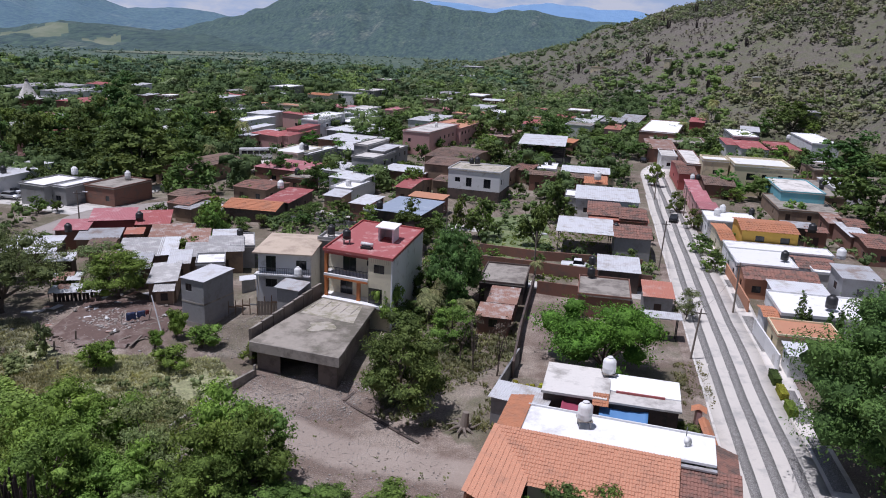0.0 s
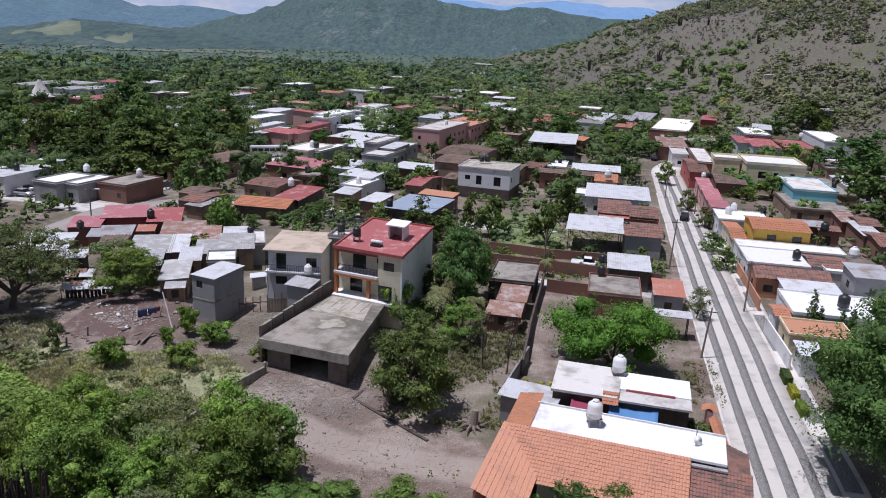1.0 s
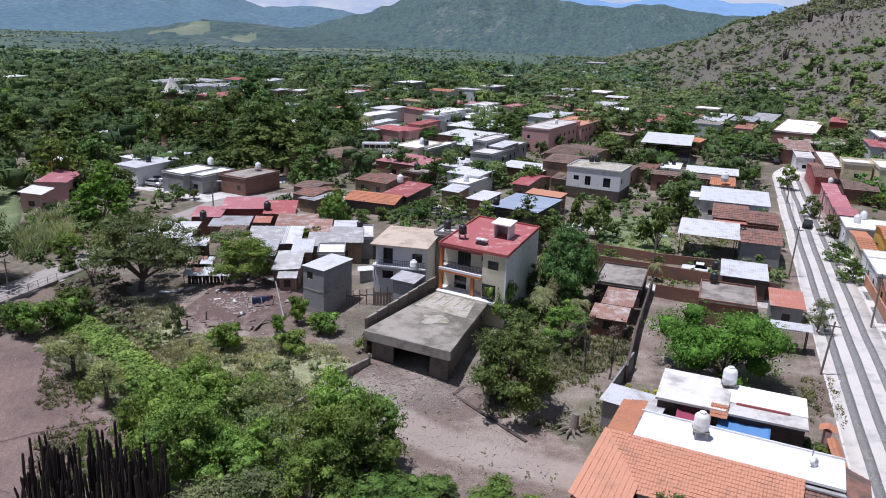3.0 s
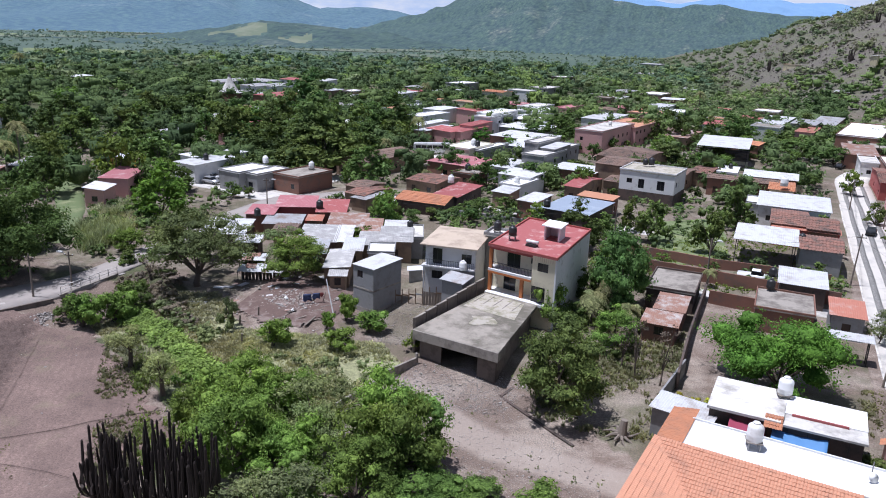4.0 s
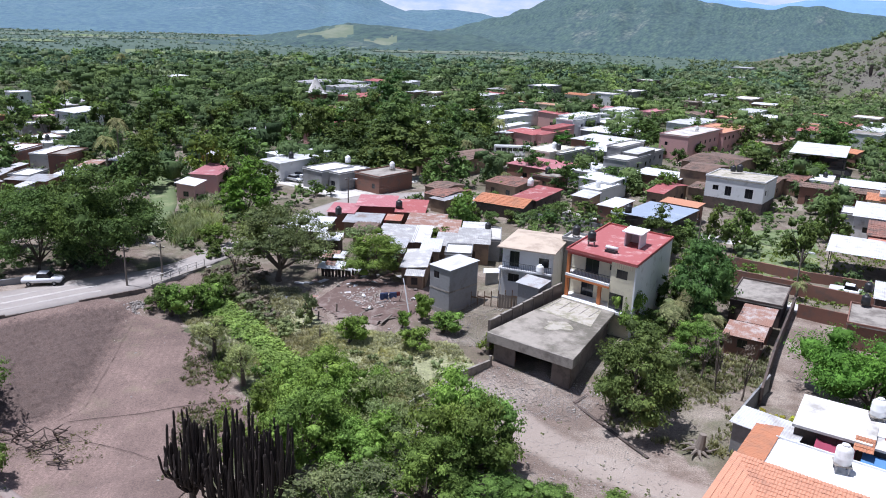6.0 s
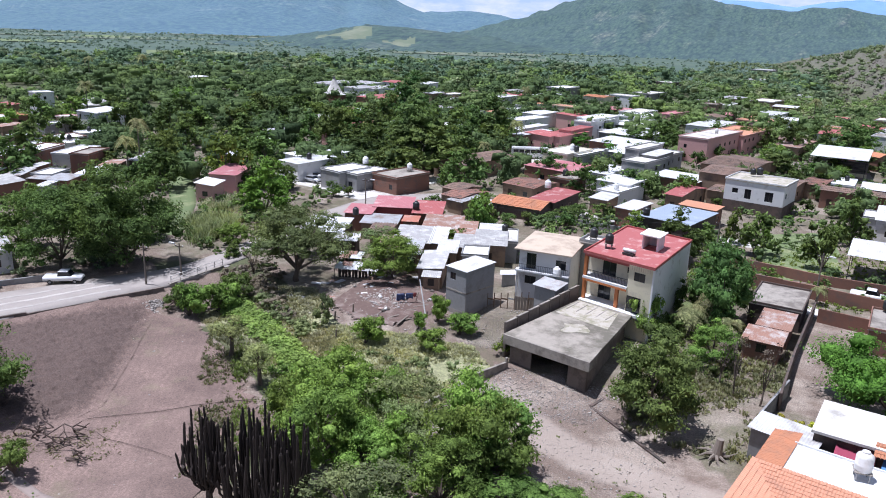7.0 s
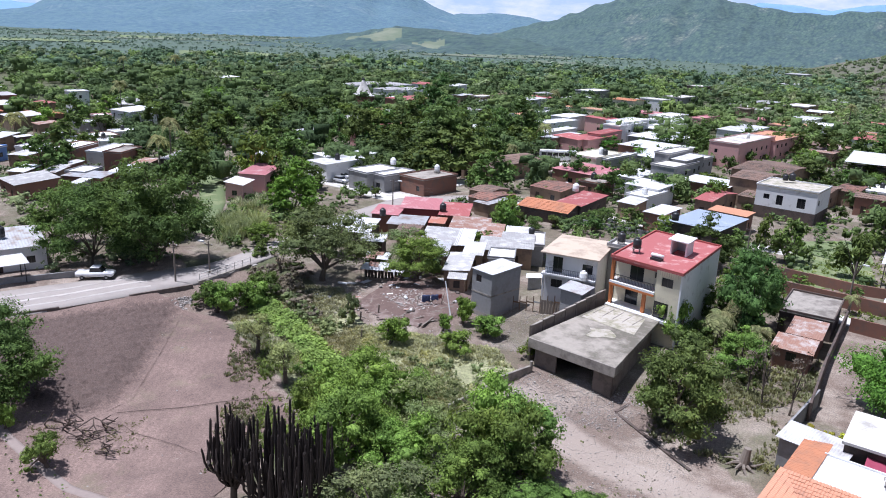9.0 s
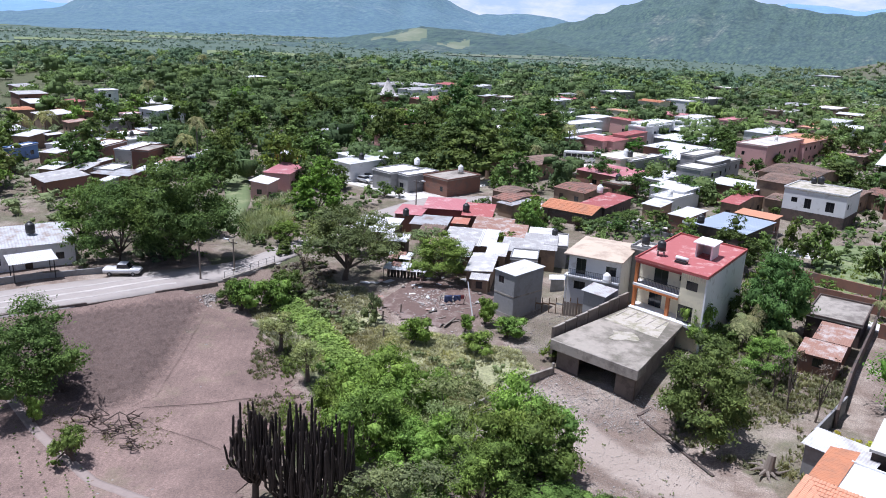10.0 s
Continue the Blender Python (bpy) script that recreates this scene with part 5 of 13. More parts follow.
def orange_house():
    """Two storeys over the slab: recessed balcony bay on one side, closed bay on the other, red flat roof."""
    ob = empty("tall_house", pose(-14.85, 90.3, 3.25, 0, 0, -21.5), "two-storey cream and orange house with a red flat roof", "house")
    k = -0.17

    def add(name, bm, material, label="", parent=None):
        return part(name, sheared(bm, k), material, parent or ob, label)

    W, D, S, R = 9.5, 15.0, 6.2, 1.7
    add("back_wall", boxes((0.2, D - 0.2, -4, W - 0.2, D, 6)), "white_paint")
    add("side_wall", boxes((0, R, -4, 0.2, D, 6)), "cream_paint")
    add("side_wall", boxes((W - 0.2, 0, -4, W, D, 6)), "white_paint", "white side wall without windows")
    bm = wall_mesh(S - 0.2, 6.0, 0.2, [(1.4, 0.0, 1.8, 2.15), (1.8, 3.15, 1.9, 2.1), (5.2, 4.2, 0.6, 0.75)], 4.0)
    bmesh.ops.translate(bm, vec=(0.2, R, 0), verts=bm.verts)
    add("balcony_wall", bm, "cream_paint")
    bm = wall_mesh(W - S - 0.2, 6.0, 0.2, [(0.05, 0.0, 1.9, 2.05), (0.75, 4.05, 1.45, 1.1)], 4.0)
    bmesh.ops.translate(bm, vec=(S, 0, 0), verts=bm.verts)
    add("front_wall", bm, "cream_paint")
    add("return_wall", boxes((S, 0.2, -4, S + 0.2, R, 6)), "cream_paint")
    add("gallery_floor", boxes((0, -0.25, 2.78, S - 0.002, R - 0.002, 3.05)), "white_paint")
    add("porch_floor", boxes((-0.1, -0.7, -0.3, W - 1.2, R - 0.002, 0.0)), "white_paint", "pale tiled porch step")
    for x0, x1, z0, z1 in ((0.0, 0.42, 0.002, 2.778), (0.0, 0.42, 3.052, 5.6), (4.6, 5.05, 0.002, 2.778)):
        add("pillar", boxes((x0, 0.0, z0, x1, 0.42, z1)), "orange_paint", "bright orange pillar")
    add("beam", boxes((0, 0, 5.6, S - 0.002, 0.3, 6.0)), "red_paint")
    add("band", boxes((0, -0.262, 2.5, S - 0.004, -0.25 + 0.1, 2.778)), "orange_paint", "orange painted band")
    for name, x0, x1, z0, z1 in (("rail", 0.45, S - 0.05, 3.9, 3.95), ("rail", 0.45, S - 0.05, 3.1, 3.14)):
        add(name, boxes((x0, 0.02, z0, x1, 0.07, z1)), "dark_iron")
    for i in range(28):
        x = 0.55 + i * 0.2
        add("baluster", boxes((x, 0.03, 3.142, x + 0.035, 0.06, 3.898)), "dark_iron")
    for u, v, w, h, y0 in ((1.6, 0.0, 1.8, 2.15, R), (2.0, 3.15, 1.9, 2.1, R), (5.4, 4.2, 0.6, 0.75, R), (S + 0.05, 0.0, 1.9, 2.05, 0.0), (S + 0.75, 4.05, 1.45, 1.1, 0.0)):
        g = add("window_frame", boxes((u, y0 + 0.09, v, u + w, y0 + 0.13, v + h)), "dark_iron")
        for i in (0, 1):
            add("pane", boxes((u + 0.05 + i * w / 2, y0 + 0.075, v + 0.06, u + w / 2 - 0.03 + i * w / 2, y0 + 0.088, v + h - 0.06)), "glass", "", g)
    add("roof", boxes((-0.12, -0.3, 6.002, W + 0.12, D + 0.1, 6.14)), "red_roof", "worn red waterproof coat, faded in patches")
    bm = ring(-0.12, -0.3, W + 0.12, D + 0.1, 0.16, 6.142, 6.36)
    add("parapet", bm, "red_paint")
    for i in range(9):
        add("drip", boxes((6.7 + i * 0.29, -0.33, 5.45, 6.78 + i * 0.29, -0.302, 6.0)), "tan_roof")
    add("stair_wall", boxes((5.3, 6.6, 6.142, 5.5, 9.2, 8.0)), "white_paint")
    add("stair_wall", boxes((7.3, 6.6, 6.142, 7.5, 9.2, 8.0)), "white_paint")
    add("stair_wall", boxes((5.5, 9.0, 6.142, 7.3, 9.2, 8.0)), "white_paint")
    add("stair_roof", boxes((5.0, 6.2, 8.002, 7.8, 9.5, 8.14)), "white_roof", "white slab over the stairhead")
    return ob


orange_house()
water_tank(-12.4, 93.0, 9.4, 0.95, "black_plastic", 0.7)
ob = empty("solar_heater", pose(-9.6, 91.2, 9.4, 0, 0, -21), "white water heater on a low frame on a red roof", "water heater")
bm = bmesh.new()
tube(bm, (-0.8, 0, 0.55), (0.8, 0, 0.55), 0.24, 0.24, 12)
part("drum", smooth(bm), "white_plastic", ob)
part("frame", boxes((-0.7, -0.5, 0.0, 0.7, 0.3, 0.3)), "dark_iron", ob)


def white_house():
    """Two storeys, gallery with iron rail over the front, low hipped tan roof."""
    ob = empty("tall_house", pose(-23.6, 91.8, 2.6, 0, 0, -2.0), "two-storey white house with a balcony and a tan roof", "house")
    W, D = 6.8, 8.4
    o = part("front_wall", wall_mesh(W, 5.6, 0.2, [(1.0, 3.0, 1.3, 2.1), (4.9, 3.4, 1.35, 1.25), (0.9, 0.9, 1.5, 1.1)], 3.0), "white_paint", ob)
    for u, v, w, h in ((1.0, 3.0, 1.3, 2.1), (4.9, 3.4, 1.35, 1.25), (0.9, 0.9, 1.5, 1.1)):
        window(ob, pose(u, 0, v), w, h)
    part("side_wall", boxes((W - 0.2, 0.2, -3, W, D - 0.2, 5.6)), "white_paint", ob)
    part("side_wall", boxes((0, 0.2, -3, 0.2, D - 0.2, 5.6)), "white_paint", ob)
    part("back_wall", boxes((0, D - 0.2, -3, W, D, 5.6)), "white_paint", ob)
    part("gallery", boxes((-0.2, -1.1, 2.75, W + 0.1, -0.002, 2.95)), "white_paint", ob)
    part("rail", boxes((-0.15, -1.06, 3.8, W + 0.05, -1.02, 3.84)), "dark_iron", ob)
    for i in range(30):
        x = -0.1 + i * 0.235
        part("baluster", boxes((x, -1.055, 2.952, x + 0.03, -1.025, 3.798)), "dark_iron", ob)
    for x in (0.0, 3.2):
        part("pillar", boxes((x, -1.0, -3, x + 0.2, -0.8, 2.748)), "white_paint", ob)
    bm = bmesh.new()
    a = [bm.verts.new(p) for p in ((-0.5, -1.0, 5.6), (W + 0.4, -1.0, 5.6), (W + 0.4, D + 0.4, 5.6), (-0.5, D + 0.4, 5.6))]
    b = [bm.verts.new((p.co.x, p.co.y, 5.75)) for p in a]
    r = [bm.verts.new(p) for p in ((1.6, 4.4, 6.15), (5.2, 4.4, 6.15))]
    for i in range(4):
        bm.faces.new((a[i], a[(i + 1) % 4], b[(i + 1) % 4], b[i]))
    bm.faces.new(a[::-1])
    bm.faces.new((b[0], b[1], r[1], r[0]))
    bm.faces.new((b[2], b[3], r[0], r[1]))
    bm.faces.new((b[1], b[2], r[1]))
    bm.faces.new((b[3], b[0], r[0]))
    part("roof", bm, "tan_roof", ob, "pale tan low hipped roof")


white_house()
house(-15.2, 98.2, 2.2, 2.6, -10, 8.6, "flat", "grey_block", "pale_concrete", z=0, lip=0.35, label="grey block stairhead carrying a water tank", name="stairhead", category="tower")
water_tank(-15.2, 98.2, 8.8, 0.95, "black_plastic", 0.4)
water_tank(-18.2, 90.3, 5.6, 0.9, "white_plastic", 0.0)


def tower():
    ob = house(-29.2, 88.7, 3.5, 5.4, -24, 5.9, "shed", "grey_block", "white_tin", z=0, slope=0.25, over=0.15,
               holes=(("f", 0.7, 4.35, 0.95, 0.95),), label="narrow two-storey tower of grey blocks with a white sheet roof", name="block_tower", category="tower")
    part("band", ring(-1.78, -2.73, 1.78, 2.73, 0.05, 2.85, 3.05), "concrete", ob)
    part("band", ring(-1.78, -2.73, 1.78, 2.73, 0.05, -0.6, 0.4), "stone", ob)


tower()
house(-18.6, 88.6, 3.0, 2.2, -20, 3.2, "shed", "grey_block", "tin", z=1.6, slope=0.4, label="small grey block shed with a tin roof", name="shed", category="shed")
ob = empty("yard_fence", pose(-27.0, 89.5, 0), "rough fence of boards and posts beside a rubble slope", "fence")
for i in range(9):
    part("post", boxes((i * 0.95, -i * 0.12 - 0.05, -0.5, i * 0.95 + 0.1, -i * 0.12 + 0.05, 2.1 + 0.22 * i)), "wood", ob)
    if 0 < i < 9:
        part("board", boxes((i * 0.95 - 0.84, -i * 0.12 + 0.0, 1.1 + 0.2 * i, i * 0.95 - 0.002, -i * 0.12 + 0.03, 1.3 + 0.2 * i)), "tin" if i in (4, 5) else "wood", ob)
for i in range(7):
    part("panel", boxes((4.0 + i * 0.38, -0.75, 0.3, 4.34 + i * 0.38, -0.72, 2.6)), "dead_wood", ob)


def near_house():
    """The long house by the street: white flat strip, new tile slopes on the yard side, old tiles by the street."""
    ob = empty("tiled_house", pose(7.0, 56.5, 0, 0, 0, -16.6), "long house with orange barrel tiles and a white flat roof strip", "house")
    L = 15.8
    part("roof_strip", boxes((0.0, 0.0, 4.2, L, 4.5, 4.42)), "white_roof", ob, "white-coated flat roof strip")
    part("coping", boxes((0.0, 4.36, 4.422, L, 4.5, 4.6)), "white_paint", ob)
    bm = bmesh.new()
    tile_slope(bm, 15.1, 5.6, 2.75, 4.42, -2.0, -5.6, 0.24, 0.36, limit=6000)
    part("tile_slope", bm, "new_tile", ob, "new orange barrel tiles")
    bm = bmesh.new()
    tile_slope(bm, 10.4, 3.9, 2.95, 4.5, 0.0, 0.0, 0.24, 0.36, limit=6000)
    bmesh.ops.transform(bm, matrix=pose(1.85, -10.4, 0, 0, 0, 90), verts=bm.verts)
    part("tile_slope", bm, "new_tile", ob, "new orange barrel tiles")
    bm = bmesh.new()
    tile_slope(bm, 6.4, 2.2, 4.1, 4.5, 0.0, 0.0, 0.24, 0.36)
    bmesh.ops.transform(bm, matrix=pose(-2.0, 6.4, 0, 0, 0, -90), verts=bm.verts)
    part("tile_slope", bm, "orange_tile", ob, "weathered orange tiles")
    bm = bmesh.new()
    tile_slope(bm, 4.6, 6.4, 2.3, 3.9, 13.12, -6.4, 0.26, 0.4)
    part("tile_slope", bm, "old_tile", ob, "dark old mossy tiles")
    bm = bmesh.new()
    tile_slope(bm, 4.6, 1.95, 3.1, 3.8, 0.0, 0.0, 0.26, 0.4, flip=True)
    bmesh.ops.transform(bm, matrix=pose(15.82, 4.6, 0, 0, 0, -90), verts=bm.verts)
    part("tile_slope", bm, "old_tile", ob, "dark old mossy tiles")
    part("wall", boxes((-1.9, -10.2, -1.2, -1.7, 6.2, 4.1)), "terracotta", ob)
    part("wall", boxes((-1.698, 4.2, -1.2, 15.6, 4.35, 4.19)), "dark_brick", ob)
    part("wall", boxes((15.4, -6.0, -1.2, 17.4, 4.0, 2.2)), "cream_paint", ob)
    part("wall", boxes((1.9, -4.9, -1.2, 15.3, -4.7, 2.6)), "cream_paint", ob)
    part("flashing", boxes((13.0, -0.5, 3.95, 15.85, -0.1, 4.1)), "tin", ob, "bent grey metal flashing")


near_house()
water_tank(12.6, 57.3, 4.42, 1.15, "white_plastic", 0.75)
ob = empty("satellite_dish", pose(20.6, 55.2, 4.42, 0, 0, 20), "small white satellite dish on a short mast", "satellite dish")
part("mast", boxes((-0.03, -0.03, 0, 0.03, 0.03, 1.5)), "steel", ob)
bm = bmesh.new()
lathe(bm, [(0.05, 0.0), (0.25, 0.05), (0.38, 0.14), (0.4, 0.16)], 16)
bmesh.ops.transform(bm, matrix=pose(-0.1, -0.25, 0.35, 60, 0, 0), verts=bm.verts)
part("dish", smooth(bm), "white_plastic", ob)


def neighbour_block():
    """A low dark brick block with a concrete roof on one side and a white one on the other."""
    ob = empty("brick_house", pose(16.8, 66.2, 0, 0, 0, -13.5), "dark brick house with pale concrete and white roofs", "house")
    W, D = 12.4, 5.6
    for n, r in (("front_wall", (-W / 2, -D / 2, -1, W / 2, -D / 2 + 0.2, 3.7)), ("back_wall", (-W / 2, D / 2 - 0.2, -1, W / 2, D / 2, 3.7)),
                 ("side_wall", (-W / 2, -D / 2 + 0.2, -1, -W / 2 + 0.2, D / 2 - 0.2, 3.7)), ("side_wall", (W / 2 - 0.2, -D / 2 + 0.2, -1, W / 2, D / 2 - 0.2, 3.7))):
        part(n, boxes(r), "dark_brick", ob)
    part("roof", boxes((-W / 2 - 0.2, -D / 2 - 0.25, 3.702, -0.3, D / 2 + 0.9, 3.95)), "pale_concrete", ob)
    part("roof", boxes((-0.298, -D / 2 - 0.25, 3.6, W / 2 + 0.25, -D / 2 + 1.9, 3.8)), "pale_concrete", ob)
    part("roof", boxes((-0.298, -D / 2 + 1.902, 3.7, W / 2 + 0.25, D / 2 + 0.2, 3.95)), "white_roof", ob)
    part("ridge", boxes((0.5, -D / 2 + 1.75, 3.81, 5.0, -D / 2 + 1.898, 4.02)), "red_roof", ob)
    bm = bmesh.new()
    tile_slope(bm, 1.5, 1.6, 3.5, 4.1, -1.6, -D / 2 - 1.0, 0.25, 0.4)
    part("tile_hood", bm, "orange_tile", ob)
    part("upstand", boxes((-1.6, -D / 2 + 0.62, 3.952, -0.1, D / 2 - 1.6, 4.12)), "pale_concrete", ob)
    for i in range(7):
        part("pipe", boxes((-4.5 + i * 1.6, -D / 2 - 0.03, 0.2, -4.46 + i * 1.6, -D / 2 - 0.001, 3.4)), "dark_iron", ob)


neighbour_block()
water_tank(17.0, 68.6, 3.96, 1.2, "white_plastic", 0.35)
house(8.2, 65.8, 5.2, 2.8, -22, 2.7, "shed", "grey_block", "white_tin", z=0, slope=0.3, label="lean-to with a pale blue sheet-metal roof", name="lean_to", category="shed")


def tiled_gate_wall():
    """A garden wall by the street with a clay-tile cap, and a gate pillar with its own little roof."""
    ob = empty("garden_wall", pose(25.1, 62.0, 0, 0, 0, -8), "pink garden wall with a clay-tile cap", "wall")
    part("panel", boxes((-0.15, -2.6, -0.5, 0.15, 2.4, 1.6)), "pink_paint", ob)
    bm = bmesh.new()
    tile_slope(bm, 5.2, 0.5, 1.6, 1.95, -2.6, -0.5, 0.2, 0.25)
    o = part("cap", bm, "orange_tile", ob)
    o.matrix_basis = pose(0, 0, 0, 0, 0, 90)
    bm = bmesh.new()
    tile_slope(bm, 5.2, 0.5, 1.6, 1.95, -2.6, -0.5, 0.2, 0.25)
    o = part("cap", bm, "orange_tile", ob)
    o.matrix_basis = pose(0, 0, 0, 0, 0, -90)
    ob = empty("gate_pillar", pose(25.8, 66.8, 0, 0, 0, -10), "pink gate pillar under a small tiled roof", "gate")
    part("shaft", boxes((-0.25, -0.6, -0.5, 0.25, 0.6, 1.5)), "pink_paint", ob)
    for turn in (0, 180):
        bm = bmesh.new()
        tile_slope(bm, 1.3, 0.75, 1.5, 1.85, -0.65, -0.75, 0.2, 0.25)
        o = part("cap", bm, "orange_tile", ob)
        o.matrix_basis = pose(0, 0, 0, 0, 0, 80 + turn)


tiled_gate_wall()


def cloth(x, y, z, w, d, turn, material, label, sag=0.35):
    """A sheet hung flat from cords, sagging between its edges."""
    n = 12
    X, Y = np.meshgrid(np.linspace(-w / 2, w / 2, n), np.linspace(-d / 2, d / 2, 7))
    Z = -sag * (1 - (2 * X / w) ** 2) * 0.6 - sag * 0.4 * np.sin(X * 5 + Y * 2) * 0.3 + Y * 0.3
    idx = np.arange(X.size).reshape(X.shape)
    f = np.stack([idx[:-1, :-1], idx[:-1, 1:], idx[1:, 1:], idx[1:, :-1]], -1).reshape(-1, 4)
    ob = bulk("awning", np.stack([X, Y, Z], -1).reshape(-1, 3), f, material, smooth=True)
    so = ob.modifiers.new("thick", "SOLIDIFY")
    so.thickness = 0.02
    ob.matrix_basis = pose(x, y, z, 0, 0, turn)
    return tagged(ob, label, "awning")


cloth(17.3, 62.6, 3.0, 4.4, 1.9, -15, "blue_tarp", "bright blue tarpaulin hung over a yard")
cloth(13.2, 63.6, 3.0, 3.0, 1.7, -15, "maroon_cloth", "maroon cloth hung over a yard")


ob = empty("bridge", pose(-68.9, 83.4, 0, 0, 0, -8.5), "concrete side of a small road bridge", "bridge")
part("edge_beam", boxes((-0.2, -5.0, -0.35, 0.25, 5.0, 0.16)), "concrete", ob)
part("abutment", boxes((-2.2, -6.0, -2.4, 0.3, -5.002, -0.76)), "stone", ob)
part("abutment", boxes((-2.2, 5.002, -2.4, 0.6, 6.0, -0.05)), "stone", ob)


def pole(x, y, tall, lean=0.0, material="dead_wood", lamp=0.0, turn=0.0, label="weathered wooden utility pole by the road"):
    ob = empty("utility_pole", pose(x, y, land_at(x, y), 0, lean, turn), label, "pole", "poles")
    bm = bmesh.new()
    tube(bm, (0, 0, -0.5), (0, 0, tall), 0.14, 0.09, 9)
    part("shaft", bm, material, ob)
    part("crossarm", boxes((-0.7, -0.05, tall - 0.6, 0.7, 0.05, tall - 0.5)), "dark_wood", ob)
    for dx in (-0.6, 0.0, 0.6):
        bm = bmesh.new()
        lathe(bm, [(0.04, tall - 0.5), (0.06, tall - 0.42), (0.03, tall - 0.34)], 8, dx, 0)
        part("insulator", bm, "white_plastic", ob)
    if lamp:
        bm = bmesh.new()
        tube(bm, (0, 0, tall - 0.9), (-lamp, 0, tall - 0.2), 0.035, 0.03, 6)
        arm = part("lamp_arm", bm, "steel", ob)
        part("lamp_head", boxes((-lamp - 0.75, -0.16, tall - 0.28, -lamp + 0.1, 0.16, tall - 0.1)), "white_plastic", arm, "pale street-lamp head")
    return ob


def wire(p0, p1, sag=0.8, r=0.014):
    cu = bpy.data.curves.new("cable", "CURVE")
    cu.dimensions, cu.bevel_depth, cu.bevel_resolution = "3D", r, 0
    sp = cu.splines.new("POLY")
    n = 14
    sp.points.add(n)
    for i in range(n + 1):
        f = i / n
        q = Vector(p0).lerp(Vector(p1), f)
        sp.points[i].co = (q.x, q.y, q.z - sag * 4 * f * (1 - f), 1)
    cu.materials.append(MATS["dark_iron"])
    ob = new("cable", cu)
    return tagged(ob, "thin black overhead cable between two poles", "cable", "overhead cables")


def wheel(parent, x, y, r=0.32):
    bm = bmesh.new()
    lathe(bm, [(r * 0.9, -0.1), (r, -0.07), (r, 0.07), (r * 0.9, 0.1)], 18)
    bmesh.ops.transform(bm, matrix=pose(x, y, r, 90, 0, 0), verts=bm.verts)
    w = part("wheel", smooth(bm), "rubber", parent)
    bm = bmesh.new()
    lathe(bm, [(r * 0.55, -0.105), (r * 0.5, 0.105)], 14)
    bmesh.ops.transform(bm, matrix=pose(x, y, r, 90, 0, 0), verts=bm.verts)
    part("rim", bm, "steel", w)


def car(x, y, turn, kind, paint, label):
    """A parked car, its nose along +x: body, cabin with glass, wheels, lights."""
    ob = empty("car", pose(x, y, land_at(x, y) + (0.22 if x < -60 else 0.12), 0, 0, turn), label, "car", "parked vehicles")
    low = [(-2.1, 0.35), (2.05, 0.35), (2.15, 0.6), (2.0, 0.85), (0.95, 0.98), (-1.95, 1.0), (-2.15, 0.8)]
    if kind == "pickup":
        low = [(-2.5, 0.45), (2.4, 0.45), (2.5, 0.75), (2.4, 1.0), (1.2, 1.12), (-2.5, 1.08)]
    bm = bmesh.new()
    prism(bm, [(px, -0.84, pz) for px, pz in low], [(px, 0.84, pz) for px, pz in low])
    bmesh.ops.recalc_face_normals(bm, faces=bm.faces)
    bmesh.ops.bevel(bm, geom=bm.edges[:], offset=0.06, segments=2, affect="EDGES")
    part("body", smooth(bm), paint, ob)
    top = [(-1.75, 0.99), (0.95, 0.97), (0.3, 1.44), (-1.2, 1.46)] if kind != "pickup" else [(-0.6, 1.09), (1.25, 1.1), (0.7, 1.68), (-0.45, 1.7)]
    bm = bmesh.new()
    prism(bm, [(px, -0.74, pz) for px, pz in top], [(px, 0.74, pz) for px, pz in top])
    bmesh.ops.recalc_face_normals(bm, faces=bm.faces)
    part("cabin_glass", bm, "glass", ob)
    zt = max(p[1] for p in top)
    xs = sorted(p[0] for p in top)
    part("roof", boxes((xs[1] - 0.03, -0.72, zt - 0.02, xs[2] + 0.03, 0.72, zt + 0.04)), paint, ob)
    fx = 1.35 if kind != "pickup" else 1.6
    for wx in (-fx, fx):
        for wy in (-0.76, 0.76):
            wheel(ob, wx, wy)
    for sy in (-0.6, 0.6):
        part("headlight", boxes((2.08 if kind != "pickup" else 2.44, sy - 0.17, 0.62, 2.17 if kind != "pickup" else 2.52, sy + 0.17, 0.76)), "white_plastic", ob)
    part("bumper", boxes((2.06 if kind != "pickup" else 2.42, -0.8, 0.36, 2.2 if kind != "pickup" else 2.56, 0.8, 0.52)), "dark_iron", ob)
    return ob


def bus(x, y, turn):
    ob = empty("bus", pose(x, y, land_at(x, y) + 0.12, 0, 0, turn), "white coach with dark windows parked on a side street", "bus", "parked vehicles")
    bm = boxes((-5.2, -1.2, 0.45, 5.2, 1.2, 3.2))
    bmesh.ops.bevel(bm, geom=bm.edges[:], offset=0.2, segments=3, affect="EDGES")
    part("body", bm, "car_white", ob)
    for sy in (-1, 1):
        for i in range(6):
            part("window", boxes((-4.7 + i * 1.6, sy * 1.205 - 0.01, 1.75, -3.25 + i * 1.6, sy * 1.205 + 0.01, 2.65)), "glass", ob)
    part("windscreen", boxes((-5.22, -1.0, 1.5, -5.19, 1.0, 2.8)), "glass", ob)
    for wx in (-3.4, 3.2):
        for wy in (-1.1, 1.1):
            wheel(ob, wx, wy, 0.48)


